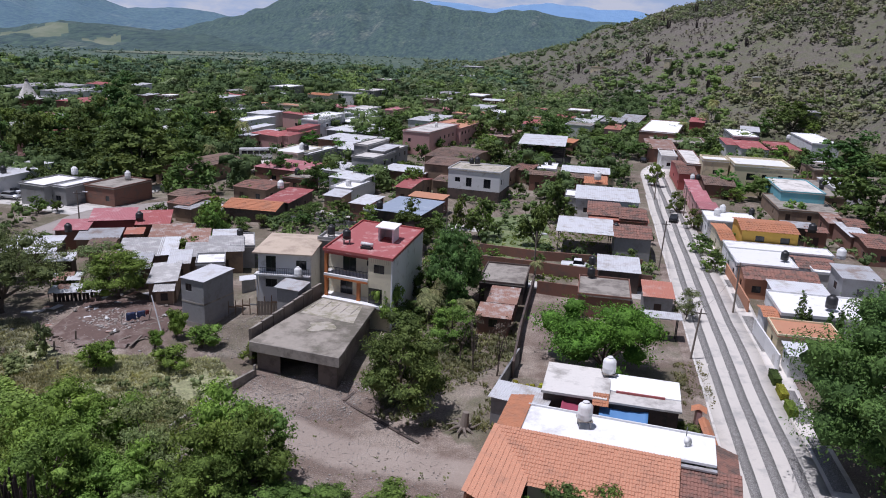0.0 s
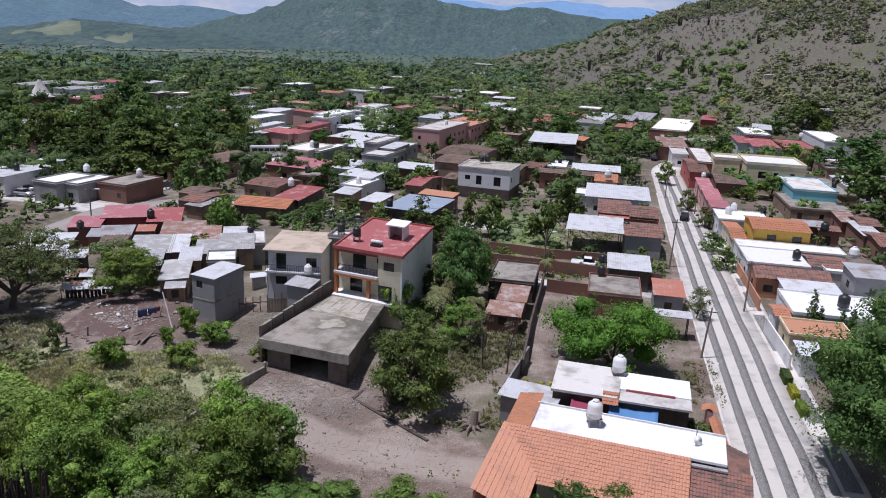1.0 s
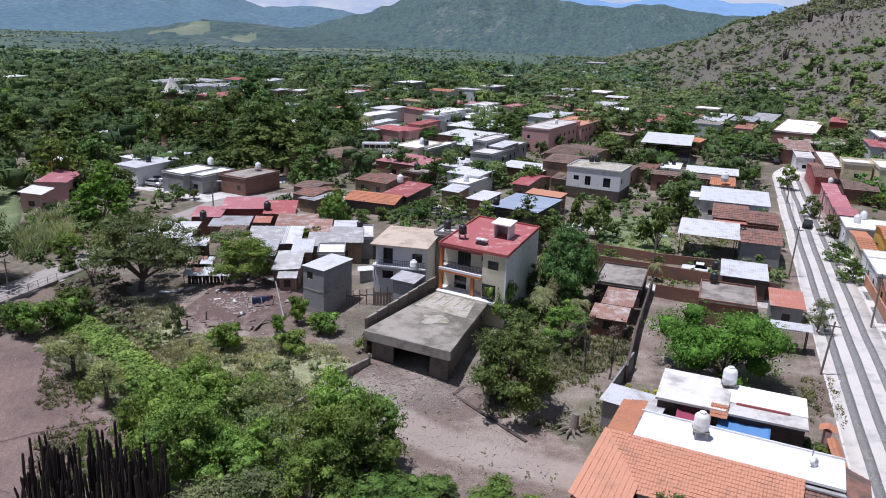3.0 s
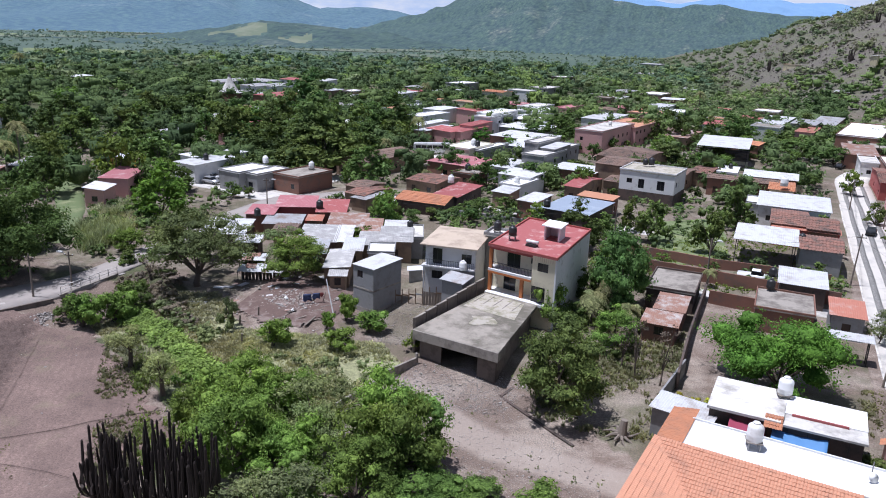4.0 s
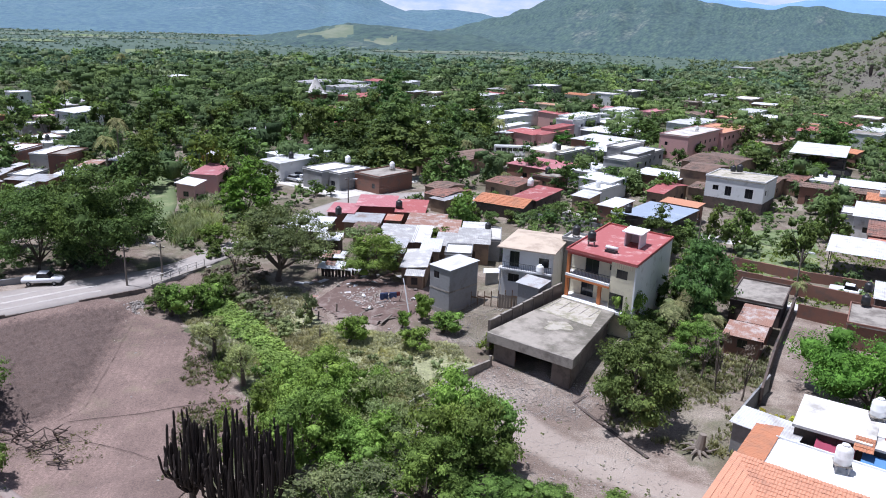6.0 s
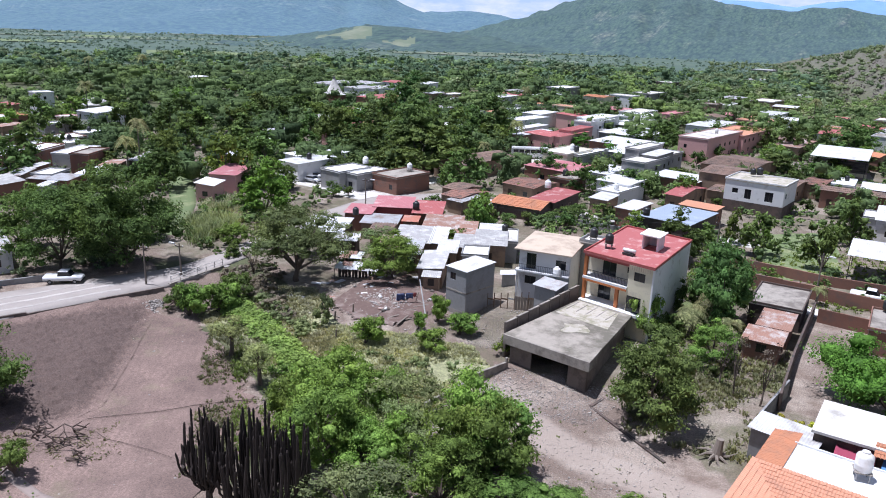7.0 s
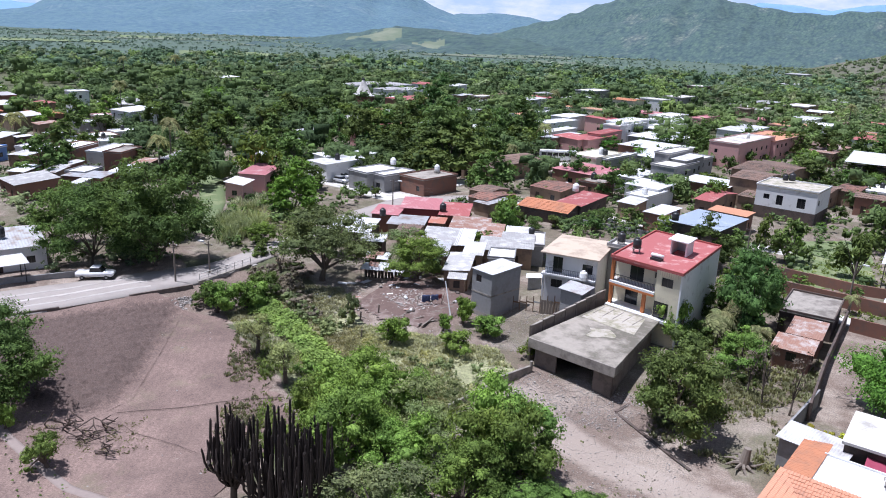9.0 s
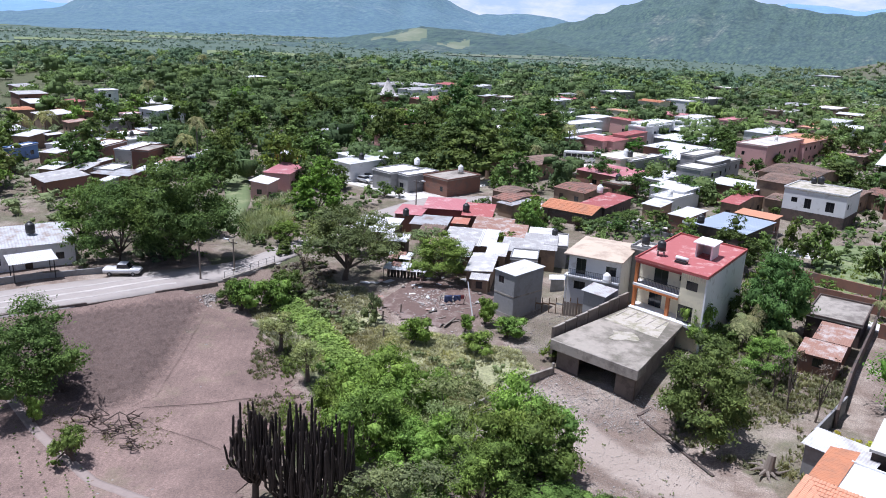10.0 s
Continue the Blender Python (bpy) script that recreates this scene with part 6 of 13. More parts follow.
ob = empty("cone_roof", pose(-165.0, 297.4, 0), "pale conical roof rising above the trees", "roof")
bm = bmesh.new()
lathe(bm, [(4.6, 0.0), (4.4, 3.5), (3.6, 5.2), (1.8, 8.2), (0.5, 11.0)], 14)
part("cone", bm, "pale_concrete", ob)
bm = bmesh.new()
lathe(bm, [(0.55, 11.01), (0.7, 11.4), (0.3, 11.9)], 10)
part("finial", bm, "dark_iron", ob)

# ---- houses of the town ----
house(41.05, 79.86, 2.20, 3.40, -10.7, 2.80, 'shed', 'white_paint', 'white_tin', z=0.0, over=0.3, holes=(), doors=(), label='one-storey white-painted house with a white sheet-metal roof', slope=0.2)
house(44.45, 85.73, 7.20, 5.50, -10.7, 2.90, 'flat', 'beige_paint', 'terracotta', z=0.0, over=0.15, holes=(('f', 1.35, 0.95, 0.9, 1.05), ('f', 4.85, 0.95, 1.1, 1.05), ('l', 2.3, 0.95, 0.9, 1.05)), doors=(), label='one-storey beige-painted house with a flat terracotta roof')
house(42.76, 92.41, 1.50, 4.10, -10.7, 2.80, 'gable', 'white_paint', 'orange_tile', z=0.0, over=0.3, holes=(('r', 1.5, 0.95, 1.1, 1.05),), doors=(), label='one-storey white-painted house with a orange clay-tile roof', slope=0.4)
house(50.25, 93.8, 11.80, 9.10, -10.7, 3.20, 'flat', 'white_paint', 'white_roof', z=0.0, over=0.15, holes=(('f', 1.32, 0.95, 1.3, 1.05), ('f', 9.28, 0.95, 1.1, 1.05), ('l', 1.72, 0.95, 1.1, 1.05)), doors=(('f', 5.25, 0.0, 1.0, 2.05),), label='one-storey white-painted house with a white-coated roof')
house(50.54, 101.58, 7.20, 4.20, -10.7, 3.30, 'shed', 'white_paint', 'white_tin', z=0.0, over=0.3, holes=(('f', 4.95, 0.95, 0.9, 1.05),), doors=(), label='one-storey white-painted house with a white sheet-metal roof', slope=0.2)
house(50.45, 108.06, 10.20, 6.10, -10.7, 3.00, 'gable', 'terracotta', 'old_tile', z=0.0, over=0.3, holes=(('f', 1.05, 0.95, 1.3, 1.05), ('f', 4.65, 0.95, 0.9, 1.05), ('l', 2.5, 0.95, 1.1, 1.05)), doors=(), label='one-storey terracotta house with a old mossy clay-tile roof', slope=1.0, coarse=True)
house(51.18, 116.26, 8.90, 9.00, -10.7, 3.30, 'flat', 'white_paint', 'white_roof', z=0.0, over=0.15, holes=(('r', 6.3, 0.95, 0.9, 1.05), ('l', 1.8, 0.95, 0.9, 1.05), ('l', 6.1, 0.95, 1.3, 1.05)), doors=(('f', 1.57, 0.0, 1.0, 2.05),), label='one-storey white-painted house with a white-coated roof', lip=0.1, coarse=True)
house(56.29, 122.57, 16.60, 4.30, -10.7, 3.30, 'flat', 'white_paint', 'white_roof', z=0.0, over=0.15, holes=(('f', 1.42, 0.95, 1.3, 1.05), ('f', 13.87, 0.95, 1.3, 1.05)), doors=(('f', 5.57, 0.0, 1.0, 2.05),), label='one-storey white-painted house with a white-coated roof', lip=0.1, coarse=True)
house(59.28, 115.75, 5.50, 6.70, -10.7, 3.00, 'gable', 'white_paint', 'old_tile', z=0.0, over=0.3, holes=(), doors=(), label='one-storey white-painted house with a old mossy clay-tile roof', slope=0.7, coarse=True)
house(57.03, 130.22, 9.10, 9.50, -10.7, 5.40, 'gable', 'yellow_paint', 'orange_tile', z=0.0, over=0.3, holes=(('f', 2.2, 3.6, 1.5, 1.0), ('f', 6.3, 3.5, 1.5, 1.1)), doors=(), label='two-storey yellow-painted house with a orange clay-tile roof', slope=0.7, coarse=True)
house(50.92, 133.21, 2.20, 12.90, -10.7, 3.20, 'gable', 'cream_paint', 'orange_tile', z=0.0, over=0.3, holes=(('r', 1.6, 0.95, 1.1, 1.05), ('r', 10.2, 0.95, 1.1, 1.05), ('l', 6.0, 0.95, 0.9, 1.05)), doors=(('f', 0.65, 0.0, 1.0, 2.05),), label='one-storey cream-painted house with a orange clay-tile roof', slope=0.5, coarse=True)
water_tank(53.90, 145.58, 3.50, 1.12, 'white_plastic', 0.0)
house(56.08, 144.6, 9.20, 8.50, -10.7, 3.30, 'flat', 'white_paint', 'white_roof', z=0.0, over=0.15, holes=(('f', 1.65, 0.95, 1.3, 1.05), ('f', 6.25, 0.95, 1.3, 1.05), ('r', 1.68, 0.95, 0.9, 1.05), ('r', 5.72, 0.95, 1.3, 1.05), ('l', 1.57, 0.95, 1.1, 1.05), ('l', 5.92, 0.95, 0.9, 1.05)), doors=(), label='one-storey white-painted house with a white-coated roof', lip=0.12, coarse=True)
house(54.73, 153.6, 3.50, 6.40, -10.7, 3.60, 'shed', 'pink_paint', 'pink_roof', z=0.0, over=0.3, holes=(), doors=(), label='one-storey pink-painted house with a faded pink roof', slope=0.2, coarse=True)
house(56.26, 163.08, 3.00, 10.40, -10.7, 3.50, 'shed', 'pink_paint', 'pink_roof', z=0.0, over=0.3, holes=(('r', 8.22, 0.95, 0.9, 1.05), ('l', 4.65, 0.95, 1.1, 1.05)), doors=(), label='one-storey pink-painted house with a faded pink roof', slope=0.6, coarse=True)
house(58.44, 175.39, 2.70, 12.20, -10.7, 3.50, 'shed', 'pink_paint', 'pink_roof', z=0.0, over=0.3, holes=(('r', 5.55, 0.95, 1.1, 1.05), ('r', 9.52, 0.95, 1.3, 1.05), ('l', 1.58, 0.95, 0.9, 1.05), ('l', 9.72, 0.95, 0.9, 1.05)), doors=(), label='one-storey pink-painted house with a faded pink roof', slope=0.6, coarse=True)
house(63.59, 200.78, 4.40, 22.40, -10.7, 4.00, 'gable', 'red_paint', 'old_tile', z=0.0, over=0.3, holes=(('f', 1.65, 0.95, 1.1, 1.05), ('r', 4.95, 0.95, 1.3, 1.05), ('r', 8.78, 0.95, 1.1, 1.05), ('r', 16.35, 0.95, 0.9, 1.05), ('l', 8.68, 0.95, 1.3, 1.05), ('l', 19.88, 0.95, 1.3, 1.05)), doors=(), label='one-storey red-painted house with a old mossy clay-tile roof', slope=1.0, coarse=True)
house(67.71, 186.52, 7.00, 12.90, -10.7, 3.20, 'gable', 'brick', 'brown_tile', z=0.0, over=0.3, holes=(), doors=(('f', 4.7, 0.0, 1.0, 2.05),), label='one-storey brick house with a brown clay-tile roof', slope=0.9, coarse=True)
house(80.1, 192.57, 13.80, 13.70, -10.7, 7.10, 'flat', 'beige_paint', 'white_roof', z=0.0, over=0.15, holes=(('f', 3.0, 3.8, 1.9, 1.7), ('f', 3.2, 1.2, 1.6, 2.0), ('f', 6.6, 3.9, 1.1, 1.5), ('f', 10.4, 3.8, 1.1, 1.6)), doors=(), label='two-storey beige-painted house with a white-coated roof', lip=0.5, coarse=True)
house(70.29, 197.48, 6.30, 7.70, -10.7, 6.90, 'flat', 'beige_paint', 'white_roof', z=0.0, over=0.15, holes=(('f', 2.6, 3.75, 1.1, 1.05),), doors=(('f', 2.7, 0.0, 1.0, 2.05),), label='two-storey beige-painted house with a white-coated roof', lip=0.5, coarse=True)
house(-60.3, 118.4, 4.60, 6.00, 14, 3.20, 'shed', 'brick', 'pink_roof', z=0.0, over=0.3, holes=(('r', 2.45, 0.95, 1.1, 1.05),), doors=(), label='one-storey brick house with a faded pink roof', slope=0.25, coarse=True)
house(-56.7, 125.0, 6.80, 7.40, 18, 3.50, 'shed', 'red_paint', 'pink_roof', z=0.0, over=0.3, holes=(('f', 1.15, 0.95, 1.1, 1.05),), doors=(), label='one-storey red-painted house with a faded pink roof', slope=0.35, coarse=True)
house(-49.6, 124.6, 5.00, 7.80, 16, 3.30, 'shed', 'brick', 'red_roof', z=0.0, over=0.3, holes=(('l', 1.3, 0.95, 1.3, 1.05),), doors=(), label='one-storey brick house with a red-coated roof', slope=0.5, coarse=True)
house(-50.4, 118.2, 2.40, 2.80, 14, 2.60, 'shed', 'adobe', 'red_tin', z=0.0, over=0.3, holes=(('l', 0.75, 0.95, 1.3, 1.05),), doors=(), label='one-storey adobe house with a red sheet roof', slope=0.3, coarse=True)
house(-36.4, 142.2, 10.4, 8.0, -10, 2.3, 'gable', 'dark_brick', 'orange_tile', z=0.0, over=0.3, holes=(('l', 2.0, 0.95, 0.9, 1.05),), doors=(('f', 1.3, 0.0, 1.0, 2.05),), label='one-storey dark brick house with an orange clay-tile roof', slope=1.0)
house(-31.6, 148.2, 5.4, 10.4, -17, 2.9, 'shed', 'dark_brick', 'red_roof', z=0.0, over=0.3, holes=(('r', 3.0, 0.95, 1.1, 1.05), ('r', 6.5, 0.95, 1.1, 1.05)), doors=(), label='one-storey white-painted house with a red-coated roof', slope=0.7, coarse=True)
house(-45.53, 108.58, 5.75, 8.55, 15.0, 2.80, 'shed', 'adobe', 'worn_tin', z=0.0, over=0.3, holes=(), doors=(), label='one-storey adobe house with a weathered grey sheet roof', slope=0.4, coarse=True)
house(-41.75, 109.77, 2.32, 8.27, 15.0, 2.80, 'shed', 'adobe', 'white_tin', z=0.0, over=0.3, holes=(('r', 1.52, 0.95, 1.1, 1.05), ('r', 5.55, 0.95, 1.3, 1.05), ('l', 1.42, 0.95, 1.3, 1.05), ('l', 5.55, 0.95, 1.3, 1.05)), doors=(), label='one-storey adobe house with a white sheet-metal roof', slope=0.4, coarse=True)
house(-42.99, 102.37, 2.34, 6.58, 15.0, 2.70, 'shed', 'adobe', 'tin', z=0.0, over=0.3, holes=(('r', 2.64, 0.95, 1.3, 1.05),), doors=(('f', 0.72, 0.0, 1.0, 2.05),), label='one-storey adobe house with a grey tin roof', slope=0.3)
house(-37.97, 97.83, 8.69, 3.40, -75.0, 2.70, 'shed', 'adobe', 'worn_tin', z=0.0, over=0.3, holes=(), doors=(), label='one-storey adobe house with a weathered grey sheet roof', slope=0.3)
house(-54.63, 114.86, 6.00, 5.43, 15.0, 2.80, 'shed', 'adobe', 'tin', z=0.0, over=0.3, holes=(('r', 2.17, 0.95, 1.1, 1.05), ('l', 2.07, 0.95, 1.3, 1.05)), doors=(('f', 2.55, 0.0, 1.0, 2.05),), label='one-storey adobe house with a grey tin roof', slope=0.3, coarse=True)
house(-43.94, 117.36, 6.26, 7.68, 15.0, 3.00, 'shed', 'adobe', 'rusty_tin', z=0.0, over=0.3, holes=(('r', 1.47, 0.95, 0.9, 1.05), ('r', 5.31, 0.95, 0.9, 1.05)), doors=(), label='one-storey adobe house with a rusty tin roof', slope=0.4, coarse=True)
house(-61.5, 108.12, 6.80, 8.27, 15.0, 2.60, 'shed', 'dark_brick', 'white_tin', z=0.0, over=0.3, holes=(), doors=(), label='one-storey dark brick house with a white sheet-metal roof', slope=0.3, coarse=True)
house(-54.95, 102.91, 3.38, 3.05, 15.0, 2.50, 'shed', 'dark_wood', 'white_tin', z=0.0, over=0.3, holes=(('l', 0.97, 0.95, 1.1, 1.05),), doors=(('f', 1.04, 0.0, 1.0, 2.05),), label='one-storey dark wooden house with a white sheet-metal roof', slope=0.3, coarse=True)
house(-33.45, 103.61, 3.78, 4.68, 15.0, 3.00, 'flat', 'grey_block', 'white_roof', z=0.0, over=0.15, holes=(('r', 1.79, 0.95, 1.1, 1.05), ('l', 1.79, 0.95, 1.1, 1.05)), doors=(), label='one-storey grey block house with a white-coated roof')
house(-31.55, 113.74, 3.39, 7.44, 15.0, 3.10, 'flat', 'grey_block', 'pale_concrete', z=0.0, over=0.15, holes=(('r', 4.93, 0.95, 1.3, 1.05),), doors=(), label='one-storey grey block house with a pale concrete roof', coarse=True)
house(-26.37, 97.27, 1.64, 1.83, -75.0, 2.60, 'shed', 'grey_block', 'white_tin', z=0.0, over=0.3, holes=(), doors=(), label='one-storey grey block house with a white sheet-metal roof', slope=0.2)
house(-6.85, 142.36, 9.40, 12.29, -20.0, 3.40, 'shed', 'dark_brick', 'blue_roof', z=0.0, over=0.3, holes=(('l', 1.6, 0.95, 0.9, 1.05),), doors=(('f', 1.7, 0.0, 1.0, 2.05),), label='one-storey dark brick house with a pale blue sheet roof', slope=0.2, coarse=True)
house(-15.36, 144.83, 3.71, 7.24, -20.0, 3.60, 'shed', 'brick', 'white_tin', z=0.0, over=0.3, holes=(('r', 1.36, 0.95, 0.9, 1.05),), doors=(), label='one-storey brick house with a white sheet-metal roof', slope=0.3, coarse=True)
house(-13.41, 141.59, 2.48, 4.89, -20.0, 2.90, 'flat', 'white_paint', 'white_roof', z=0.0, over=0.15, holes=(), doors=(('f', 0.69, 0.0, 1.0, 2.05),), label='one-storey white-painted house with a white-coated roof', coarse=True)
house(-7.05, 165.57, 3.43, 12.54, -20.0, 3.50, 'gable', 'adobe', 'red_roof', z=0.0, over=0.3, holes=(('r', 5.72, 0.95, 1.1, 1.05), ('r', 9.9, 0.95, 1.1, 1.05)), doors=(('f', 1.06, 0.0, 1.0, 2.05),), label='one-storey adobe house with a red-coated roof', slope=0.8, coarse=True)
house(-3.39, 152.2, 7.17, 3.55, -20.0, 3.40, 'shed', 'brick', 'terracotta', z=0.0, over=0.3, holes=(('r', 1.33, 0.95, 0.9, 1.05),), doors=(('f', 4.83, 0.0, 1.0, 2.05),), label='one-storey brick house with a flat terracotta roof', slope=0.3, coarse=True)
house(-18.21, 186.77, 5.95, 12.82, -20.0, 6.00, 'flat', 'grey_block', 'pale_concrete', z=0.0, over=0.15, holes=(('l', 10.03, 0.95, 1.3, 1.05), ('r', 5.86, 3.75, 1.1, 1.05), ('r', 10.23, 3.75, 0.9, 1.05), ('l', 10.23, 3.75, 0.9, 1.05)), doors=(('f', 2.33, 0.0, 1.0, 2.05),), label='two-storey grey block house with a pale concrete roof', coarse=True)
house(-19.72, 195.47, 3.73, 13.04, -20.0, 7.70, 'flat', 'grey_block', 'pale_concrete', z=0.0, over=0.15, holes=(('l', 1.72, 0.95, 0.9, 1.05), ('l', 10.42, 3.75, 0.9, 1.05)), doors=(('f', 1.32, 0.0, 1.0, 2.05),), label='two-storey grey block house with a pale concrete roof', lift=0.0, coarse=True)
house(-16.01, 192.67, 3.80, 9.56, -20.0, 6.80, 'shed', 'grey_block', 'white_tin', z=0.0, over=0.3, holes=(('r', 6.52, 3.75, 1.3, 1.05),), doors=(), label='two-storey grey block house with a white sheet-metal roof', slope=0.3, coarse=True)
house(-9.22, 180.41, 11.11, 7.18, -20.0, 3.80, 'shed', 'brick', 'white_tin', z=0.0, over=0.3, holes=(('f', 4.9, 0.95, 1.3, 1.05), ('r', 1.25, 0.95, 1.1, 1.05), ('r', 4.84, 0.95, 1.1, 1.05), ('l', 1.25, 0.95, 1.1, 1.05)), doors=(('f', 1.4, 0.0, 1.0, 2.05),), label='one-storey brick house with a white sheet-metal roof', slope=0.3, coarse=True)
house(-0.01, 181.31, 6.73, 12.19, -20.0, 6.00, 'gable', 'adobe', 'brown_tile', z=0.0, over=0.3, holes=(('r', 1.58, 0.95, 0.9, 1.05), ('l', 1.48, 0.95, 1.1, 1.05), ('l', 9.71, 0.95, 0.9, 1.05), ('r', 9.71, 3.75, 0.9, 1.05), ('l', 5.64, 3.75, 0.9, 1.05)), doors=(), label='two-storey adobe house with a brown clay-tile roof', slope=0.7, coarse=True)
house(7.6, 170.6, 12.0, 9.6, -17.0, 6.50, 'flat', 'white_paint', 'old_screed', z=0.0, over=0.15, holes=(('f', 1.6, 3.9, 1.2, 1.0), ('f', 4.2, 3.0, 1.3, 2.0), ('f', 8.3, 3.0, 1.6, 2.0), ('r', 1.2, 3.8, 1.0, 1.1)), doors=(), label='two-storey blue-white house with a stained concrete roof', plinth=(2.3, 'dark_brick'), coarse=True)
house(28.01, 181.7, 14.91, 4.89, -10.7, 3.80, 'gable', 'brick', 'brown_tile', z=0.0, over=0.3, holes=(('f', 5.04, 0.95, 1.1, 1.05), ('f', 12.4, 0.95, 1.3, 1.05)), doors=(('f', 1.41, 0.0, 1.0, 2.05),), label='one-storey brick house with a brown clay-tile roof', slope=0.7, coarse=True)
house(35.91, 178.43, 4.95, 10.85, -10.7, 3.60, 'gable', 'beige_paint', 'orange_tile', z=0.0, over=0.3, holes=(('l', 1.16, 0.95, 1.3, 1.05), ('l', 4.77, 0.95, 1.3, 1.05)), doors=(), label='one-storey beige-painted house with a orange clay-tile roof', slope=0.6, coarse=True)
house(35.05, 187.96, 11.53, 5.83, -10.7, 4.00, 'shed', 'brick', 'white_tin', z=0.0, over=0.3, holes=(('f', 1.47, 0.95, 0.9, 1.05), ('f', 5.32, 0.95, 0.9, 1.05)), doors=(), label='one-storey brick house with a white sheet-metal roof', slope=0.6, coarse=True)
water_tank(27.48, 199.46, 3.30, 0.97, 'black_plastic', 0.0)
house(26.72, 197.29, 4.69, 9.65, -10.7, 3.10, 'flat', 'white_paint', 'white_roof', z=0.0, over=0.15, holes=(('l', 6.79, 0.95, 0.9, 1.05),), doors=(('f', 1.8, 0.0, 1.0, 2.05),), label='one-storey white-painted house with a white-coated roof', coarse=True)
house(34.88, 159.71, 12.88, 12.65, -10.7, 3.90, 'shed', 'white_paint', 'white_tin', z=0.0, over=0.3, holes=(('f', 1.7, 0.95, 0.9, 1.05), ('l', 1.56, 0.95, 1.1, 1.05), ('l', 5.68, 0.95, 1.3, 1.05)), doors=(('f', 5.79, 0.0, 1.0, 2.05),), label='one-storey white-painted house with a white sheet-metal roof', slope=0.4, coarse=True)
house(31.72, 146.65, 5.99, 12.53, -10.7, 3.60, 'gable', 'brick', 'old_tile', z=0.0, over=0.3, holes=(('r', 5.82, 0.95, 0.9, 1.05),), doors=(('f', 2.45, 0.0, 1.0, 2.05),), label='one-storey brick house with a old mossy clay-tile roof', slope=0.9, coarse=True)
house(36.6, 143.29, 4.80, 10.17, -10.7, 3.60, 'gable', 'brick', 'old_tile', z=0.0, over=0.3, holes=(('l', 1.99, 0.95, 1.1, 1.05), ('l', 7.18, 0.95, 0.9, 1.05)), doors=(('f', 1.85, 0.0, 1.0, 2.05),), label='one-storey brick house with a old mossy clay-tile roof', slope=0.9, coarse=True)
house(33.27, 139.94, 10.72, 2.34, -10.7, 3.20, 'shed', 'red_paint', 'red_tin', z=0.0, over=0.3, holes=(('f', 1.14, 0.95, 1.3, 1.05), ('l', 0.52, 0.95, 1.3, 1.05)), doors=(('f', 4.91, 0.0, 1.0, 2.05),), label='one-storey red-painted house with a red sheet roof', slope=0.2, coarse=True)
house(25.0, 129.38, 9.19, 10.16, -10.7, 4.20, 'canopy', 'white_paint', 'white_tin', z=0.0, over=0.3, holes=(), doors=(), label='open canopy on thin posts under a white sheet-metal roof', slope=0.3, name="canopy", category="canopy", coarse=True)
house(33.0, 128.04, 6.04, 9.65, -10.7, 3.80, 'gable', 'grey_block', 'old_tile', z=0.0, over=0.3, holes=(('f', 2.57, 0.95, 0.9, 1.05), ('r', 6.59, 0.95, 1.3, 1.05), ('l', 6.59, 0.95, 1.3, 1.05)), doors=(), label='one-storey grey block house with a old mossy clay-tile roof', slope=0.9, coarse=True)
house(26.71, 109.27, 5.83, 7.07, -10.7, 3.30, 'shed', 'dark_brick', 'white_tin', z=0.0, over=0.3, holes=(('f', 2.46, 0.95, 0.9, 1.05), ('l', 1.22, 0.95, 1.1, 1.05)), doors=(), label='one-storey dark brick house with a white sheet-metal roof', slope=0.3)
house(22.58, 98.99, 6.81, 8.13, -10.7, 2.90, 'flat', 'brick', 'concrete', z=0.0, over=0.15, holes=(('r', 5.45, 0.95, 1.3, 1.05),), doors=(), label='one-storey brick house with a grey concrete roof')
house(29.89, 98.61, 3.68, 5.72, -10.7, 3.00, 'shed', 'grey_block', 'red_tin', z=0.0, over=0.3, holes=(), doors=(('f', 1.29, 0.0, 1.0, 2.05),), label='one-storey grey block house with a red sheet roof', slope=0.4)
house(27.88, 89.16, 4.50, 1.50, -10.7, 2.90, 'canopy', 'white_paint', 'white_tin', z=0.0, over=0.3, holes=(), doors=(), label='open canopy on thin posts under a white sheet-metal roof', slope=0.2, name="canopy", category="canopy")
house(9.18, 103.71, 6.16, 9.18, -10.7, 2.70, 'flat', 'dark_brick', 'concrete', z=0.0, over=0.15, holes=(('l', 6.24, 0.95, 1.3, 1.05),), doors=(), label='one-storey dark brick house with a grey concrete roof')
house(8.46, 95.26, 3.44, 5.42, -10.7, 2.40, 'shed', 'brick', 'rusty_tin', z=0.0, over=0.3, holes=(), doors=(('f', 1.27, 0.0, 1.0, 2.05),), label='one-storey brick house with a rusty tin roof', slope=0.3)
house(6.96, 89.44, 3.95, 3.87, -10.7, 2.30, 'shed', 'brick', 'rusty_tin', z=0.0, over=0.3, holes=(('f', 1.42, 0.95, 1.1, 1.05), ('r', 1.48, 0.95, 0.9, 1.05)), doors=(), label='one-storey brick house with a rusty tin roof', slope=0.3)
